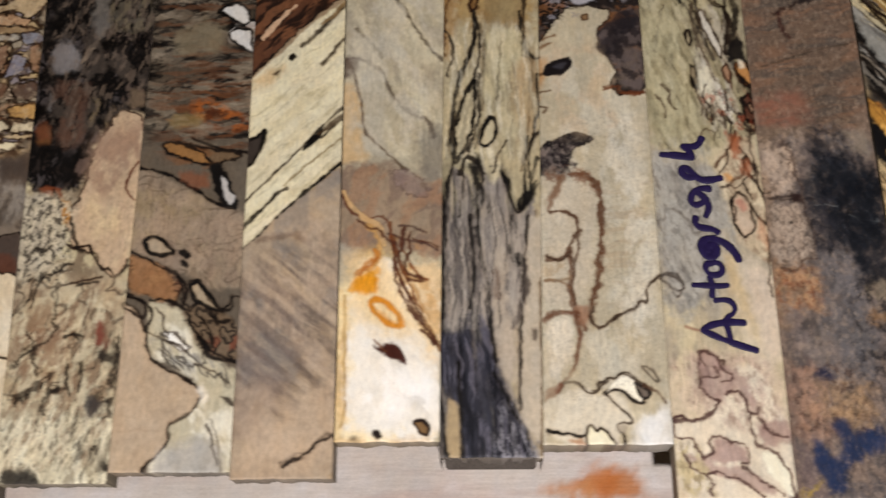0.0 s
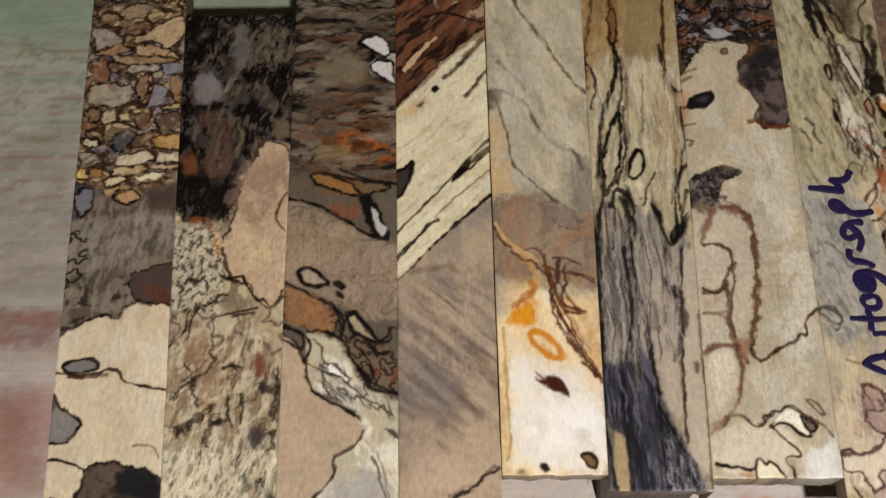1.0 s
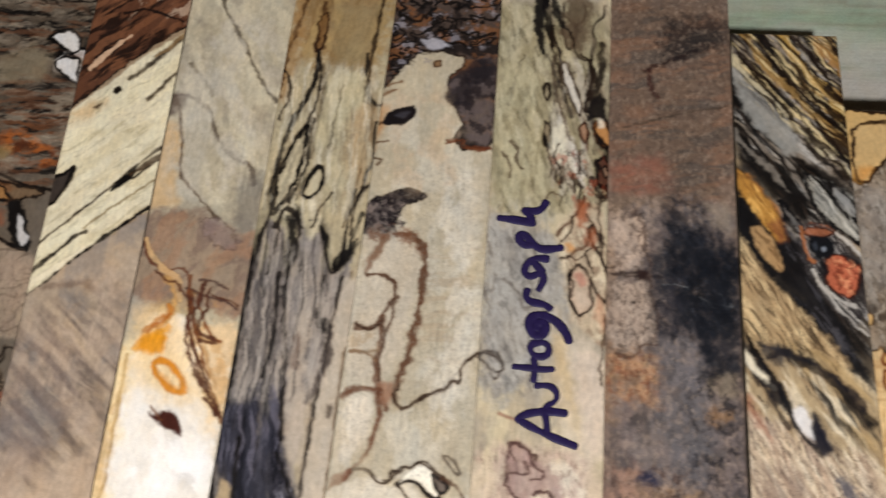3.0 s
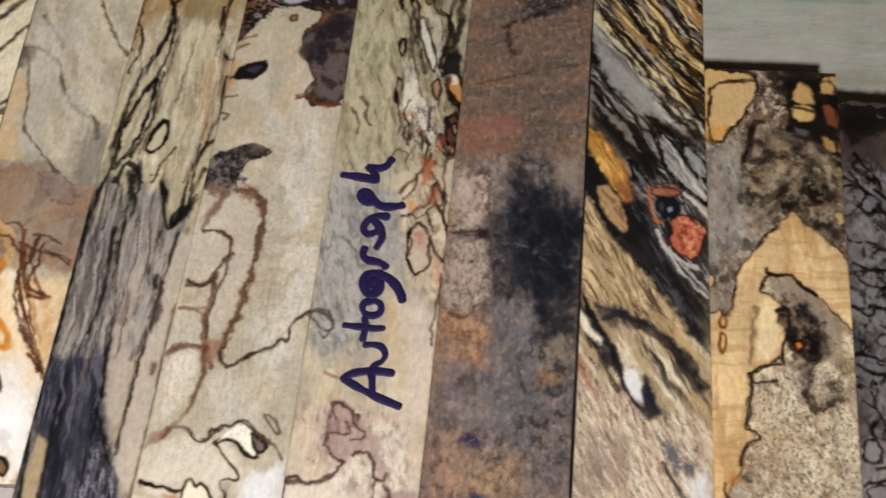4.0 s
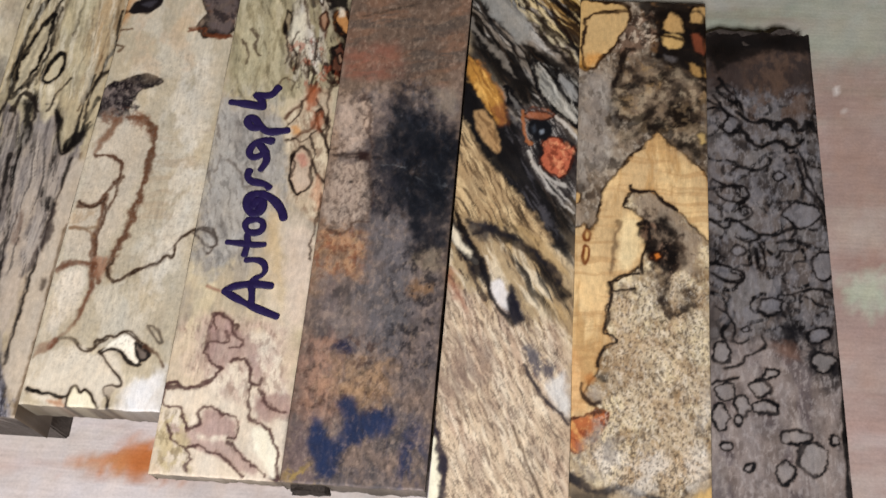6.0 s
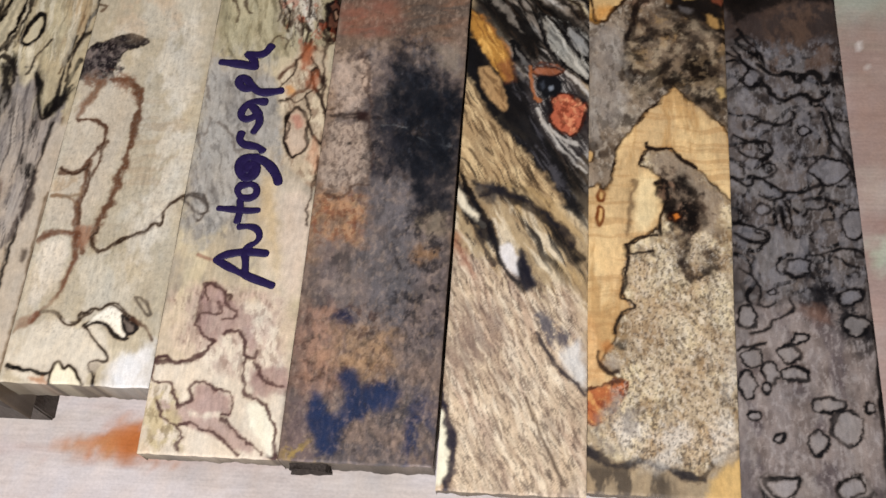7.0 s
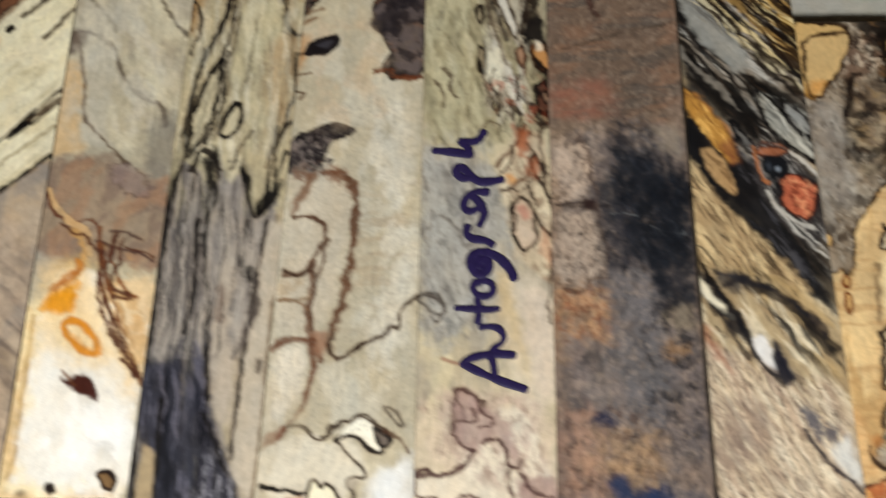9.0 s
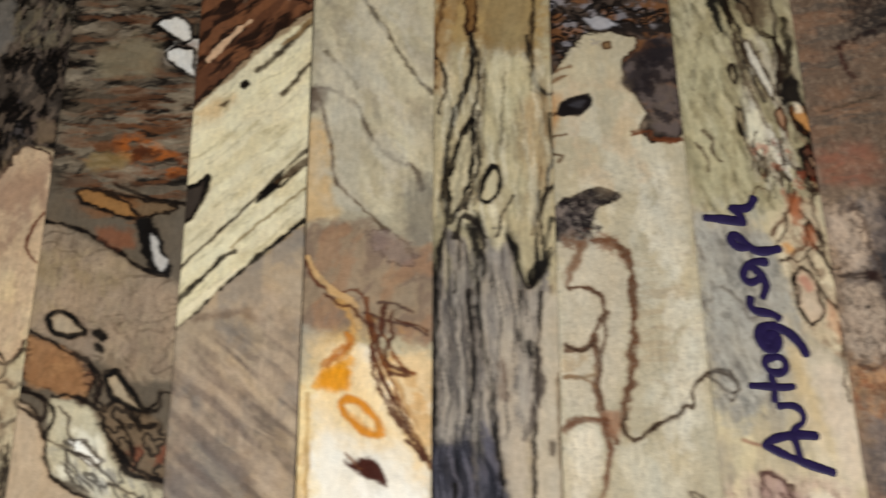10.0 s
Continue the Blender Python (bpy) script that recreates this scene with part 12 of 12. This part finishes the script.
    c.patch([(343.9, 54.0), (343.7, 52.4), (341.5, 51.5), (339.6, 51.2), (337.3, 51.3), (336.1, 52.0), (335.8, 53.5), (335.8, 54.9), (337.8, 55.8), (340.0, 56.5), (342.3, 56.4), (343.6, 55.3)], "#7d7a7a", 0.65, 0.7, 0.9, "#131013", 0.95)
    c.patch([(345.0, 44.8), (343.8, 43.0), (342.1, 41.4), (340.1, 40.9), (338.1, 41.6), (336.9, 42.8), (335.8, 44.3), (336.9, 46.3), (338.7, 47.7), (340.7, 47.8), (342.9, 47.4), (343.9, 46.5)], "#8d8781", 0.65, 0.7, 0.9, "#131013", 0.95)
    c.patch([(318.2, 134.2), (317.6, 132.5), (316.7, 131.0), (314.9, 130.3), (313.6, 130.9), (312.0, 132.2), (311.7, 133.9), (312.8, 135.8), (313.7, 137.3), (315.2, 137.6), (316.6, 137.0), (317.9, 135.8)], "#7d7a7a", 0.65, 0.7, 0.9, "#131013", 0.95)
    c.patch([(309.8, -4.2), (314.4, -3.2), (320.2, -3.5), (318.6, -7.0), (314.9, -9.4), (311.6, -7.9)], "#97908a", 0.8, 0.7, 0.7, "#17120f", 1.2)
    c.patch([(329.9, -5.9), (332.6, -2.7), (336.8, -2.1), (338.1, -6.3), (332.9, -9.1)], "#8d8680", 0.8, 0.7, 0.7, "#17120f", 1.2)


ROWS = [
    ((-170.7, -182.9), (-126.6, -139.2), -4, 262, 12, "#9a8465", paint_cobbled, "spalted board with cobbled dark lines and a cream lower half", 0),
    ((-126.6, -139.2), (-83.8, -89.4), 1, 228, 12, "#a8977a", paint_barky, "spalted board, black barky upper part, speckled beige below", 0),
    ((-83.8, -89.4), (-38.0, -43.8), 5, 262, 12, "#6f6353", paint_figured, "spalted board with dark rusty figure and pale lower end", 0),
    ((-38.0, -43.8), (0.0, -3.6), 2.5, 262, 12, "#a08a6c", paint_striped, "spalted board with black slanting stripes on cream wood", 0),
    ((0.4, -3.2), (39.2, 40.0), 16, 262, 12, "#b3a88c", paint_orange_white, "spalted board with glossy white end and orange stains", 0),
    ((39.2, 40.0), (77.2, 81.6), 10, 262, 28, "#b0a280", paint_streaked, "thick spalted board with long grey and blue-black streaks", 0),
    ((77.2, 81.6), (125.2, 126.0), 14.5, 262, 16, "#b3a88e", paint_bird, "cream spalted board with a bird-like brown outline", 0),
    ((125.2, 126.0), (167.9, 170.4), -5.5, 262, 11, "#b3a588", paint_autograph, "grey and cream spalted board with a handwritten word in marker", 0),
    ((167.9, 170.4), (214.2, 217.4), -5.5, 262, 14, "#7d6a5a", paint_blotched, "brown spalted board with dark blue-black blotch", 0),
    ((215.3, 217.9), (259.0, 259.6), -12, 223, 9, "#b09a74", paint_knotted, "spalted board with black flowing streaks and a red knot", 0),
    ((259.0, 259.6), (303.2, 307.6), -10.5, 188, 9, "#a38f70", paint_flamed, "golden and grey spalted board with dark flame outline", 0),
    ((303.2, 307.6), (346.2, 345.4), -28, 176, 12, "#6b625c", paint_looped, "dark grey board with black loops and a ragged bark end", 5.0),
]
for k, (left, right, bottom, top, thick, base, paint, label, ragged) in enumerate(ROWS):
    board("wood_board", left, right, bottom, top, thick, base, paint, label, 3 + k, ragged, undercut=3.0 if thick > 20 else 0.6)
    # a second layer of plain blanks carries the row; under the streaked board it reaches the front
    front = bottom + (5.2 if thick > 20 else 42)
    b = block(left[0] / 1000 + 0.0006, right[0] / 1000 - 0.0006, front / 1000, min(top, 170) / 1000 - 0.03, 0, TOP - thick / 1000, 0.0006)
    tagged(part("wood_blank", b, GREY_SAWN if thick > 20 else DARK_SAWN), "rough-sawn wood blank lying under the row of boards", "wood blank", "blanks under the boards")


def rough_lump(x0, x1, y0, y1, z0, z1, seed):
    """A torn bit of bark: a block cut fine and shaken by noise."""
    bm = block(x0, x1, y0, y1, z0, z1)
    bmesh.ops.subdivide_edges(bm, edges=list(bm.edges), cuts=7, use_grid_fill=True)
    size = Vector((x1 - x0, y1 - y0, z1 - z0))
    for v in bm.verts:
        n = noise.noise_vector(v.co * 260 + Vector((seed, 0, 0)))
        v.co += Vector((n.x * size.x * 0.12, n.y * size.y * 0.3, n.z * size.z * 0.2))
    return bm


def labelled(word):
    return [o for o in scene.objects if word in str(o.get("label", ""))][0]


part("bark_chip", rough_lump(0.1705, 0.1825, -0.0072, -0.0040, 0.0375, 0.0455, 3), DARK_SAWN, labelled("blue-black blotch"), "torn dark bark chip on the end")
part("bark_edge", rough_lump(0.3095, 0.343, 0.1690, 0.1765, 0.034, 0.0468, 8), DARK_SAWN, labelled("black loops"), "crumbly dark bark left on the end")


# ---- handwriting, letter by letter, running up the board ----
def inked(bm, strokes, half):
    """Pen strokes as low rounded beads of ink, half a stroke wide in millimetres."""
    for pts in strokes:
        run = rounded(rounded(pts))
        cu = bpy.data.curves.new("stroke", "CURVE")
        cu.dimensions, cu.bevel_depth, cu.bevel_resolution, cu.use_fill_caps = "3D", half / 1000, 3, True
        sp = cu.splines.new("POLY")
        sp.points.add(len(run) + 3)
        (ax, ay), (bx, by), (cx, cy), (dx, dy) = run[0], run[1], run[-2], run[-1]
        k0, k1 = half * 0.7 / math.hypot(ax - bx, ay - by), half * 0.7 / math.hypot(dx - cx, dy - cy)
        run = [(ax + (ax - bx) * k0, ay + (ay - by) * k0), (ax + (ax - bx) * k0 * 0.7, ay + (ay - by) * k0 * 0.7)] + run + [(dx + (dx - cx) * k1 * 0.7, dy + (dy - cy) * k1 * 0.7), (dx + (dx - cx) * k1, dy + (dy - cy) * k1)]
        for i, (p, (x, y)) in enumerate(zip(sp.points, run)):
            end = min(i, len(run) - 1 - i)
            swell = 1 + 0.35 * noise.noise(Vector((x, y, 0)) * 0.22)
            p.co, p.radius = (x / 1000, y / 1000, 0, 1), (0.35, 0.78, 1)[min(end, 2)] * swell
        ob = new("stroke", cu)
        me = bpy.data.meshes.new_from_object(ob.evaluated_get(bpy.context.evaluated_depsgraph_get()))
        me.transform(Matrix.Translation((0, 0, TOP + 0.0002)) @ Matrix.Diagonal((1, 1, 0.16, 1)))
        bm.from_mesh(me)
        bpy.data.objects.remove(ob)
        bpy.data.curves.remove(cu)
        bpy.data.meshes.remove(me)


def lettering():
    bm = bmesh.new()
    inked(bm, [[(139.7, 58.3), (142.1, 60.1), (145.8, 61.1), (150.3, 61.6), (155.8, 61.2)], [(139.7, 58.3), (144.7, 55.7), (150.9, 52.9), (159.2, 50.1)], [(148.6, 61.7), (149.5, 58.0), (149.8, 53.3)]], 1.35)  # A
    inked(bm, [[(145.5, 70.4), (149.0, 70.8), (151.6, 70.0), (153.0, 67.4), (152.1, 65.0), (149.8, 63.8), (148.9, 62.1)]], 1.19)  # u
    inked(bm, [[(137.8, 76.9), (143.0, 76.7), (147.9, 76.3), (151.0, 76.7)], [(144.4, 80.2), (145.1, 76.8), (144.6, 72.2)]], 1.24)  # t
    inked(bm, [[(144.3, 86.1), (142.8, 84.1), (144.2, 81.3), (147.3, 80.8), (149.6, 82.2), (149.6, 85.1), (147.4, 86.5), (144.7, 85.7)]], 1.30)  # o
    inked(bm, [[(147.9, 96.6), (144.5, 96.7), (142.1, 94.1), (142.8, 90.3), (145.6, 88.2), (147.9, 89.9), (148.1, 93.9), (145.3, 93.5), (144.7, 91.3)], [(147.0, 96.1), (150.3, 95.6), (153.6, 92.8), (155.7, 89.6), (156.4, 87.2)]], 1.65)  # g
    inked(bm, [[(141.3, 105.9), (140.8, 103.3), (142.6, 101.4), (145.6, 101.0), (148.1, 100.5), (149.5, 99.2)]], 1.42)  # r
    inked(bm, [[(148.0, 118.6), (143.8, 118.9), (141.0, 116.9), (139.7, 113.3), (141.7, 111.0), (144.6, 112.3), (146.3, 114.3)], [(142.8, 117.4), (145.9, 114.3), (147.3, 110.4), (145.4, 106.5)]], 1.47)  # a
    inked(bm, [[(152.9, 123.4), (148.7, 122.5), (144.9, 122.5), (142.0, 125.3), (140.2, 127.9), (137.6, 128.5), (137.4, 125.8), (139.8, 123.5), (143.0, 124.4)]], 1.59)  # p
    inked(bm, [[(130.0, 134.6), (136.1, 134.1), (142.1, 133.1)], [(142.2, 132.6), (141.4, 136.5), (138.0, 138.6), (142.3, 137.8), (145.3, 138.7), (147.0, 142.0)]], 1.53)  # h
    return bm


part("lettering", lettering(), INK, labelled("handwritten"), "handwritten word in dark purple marker ink")
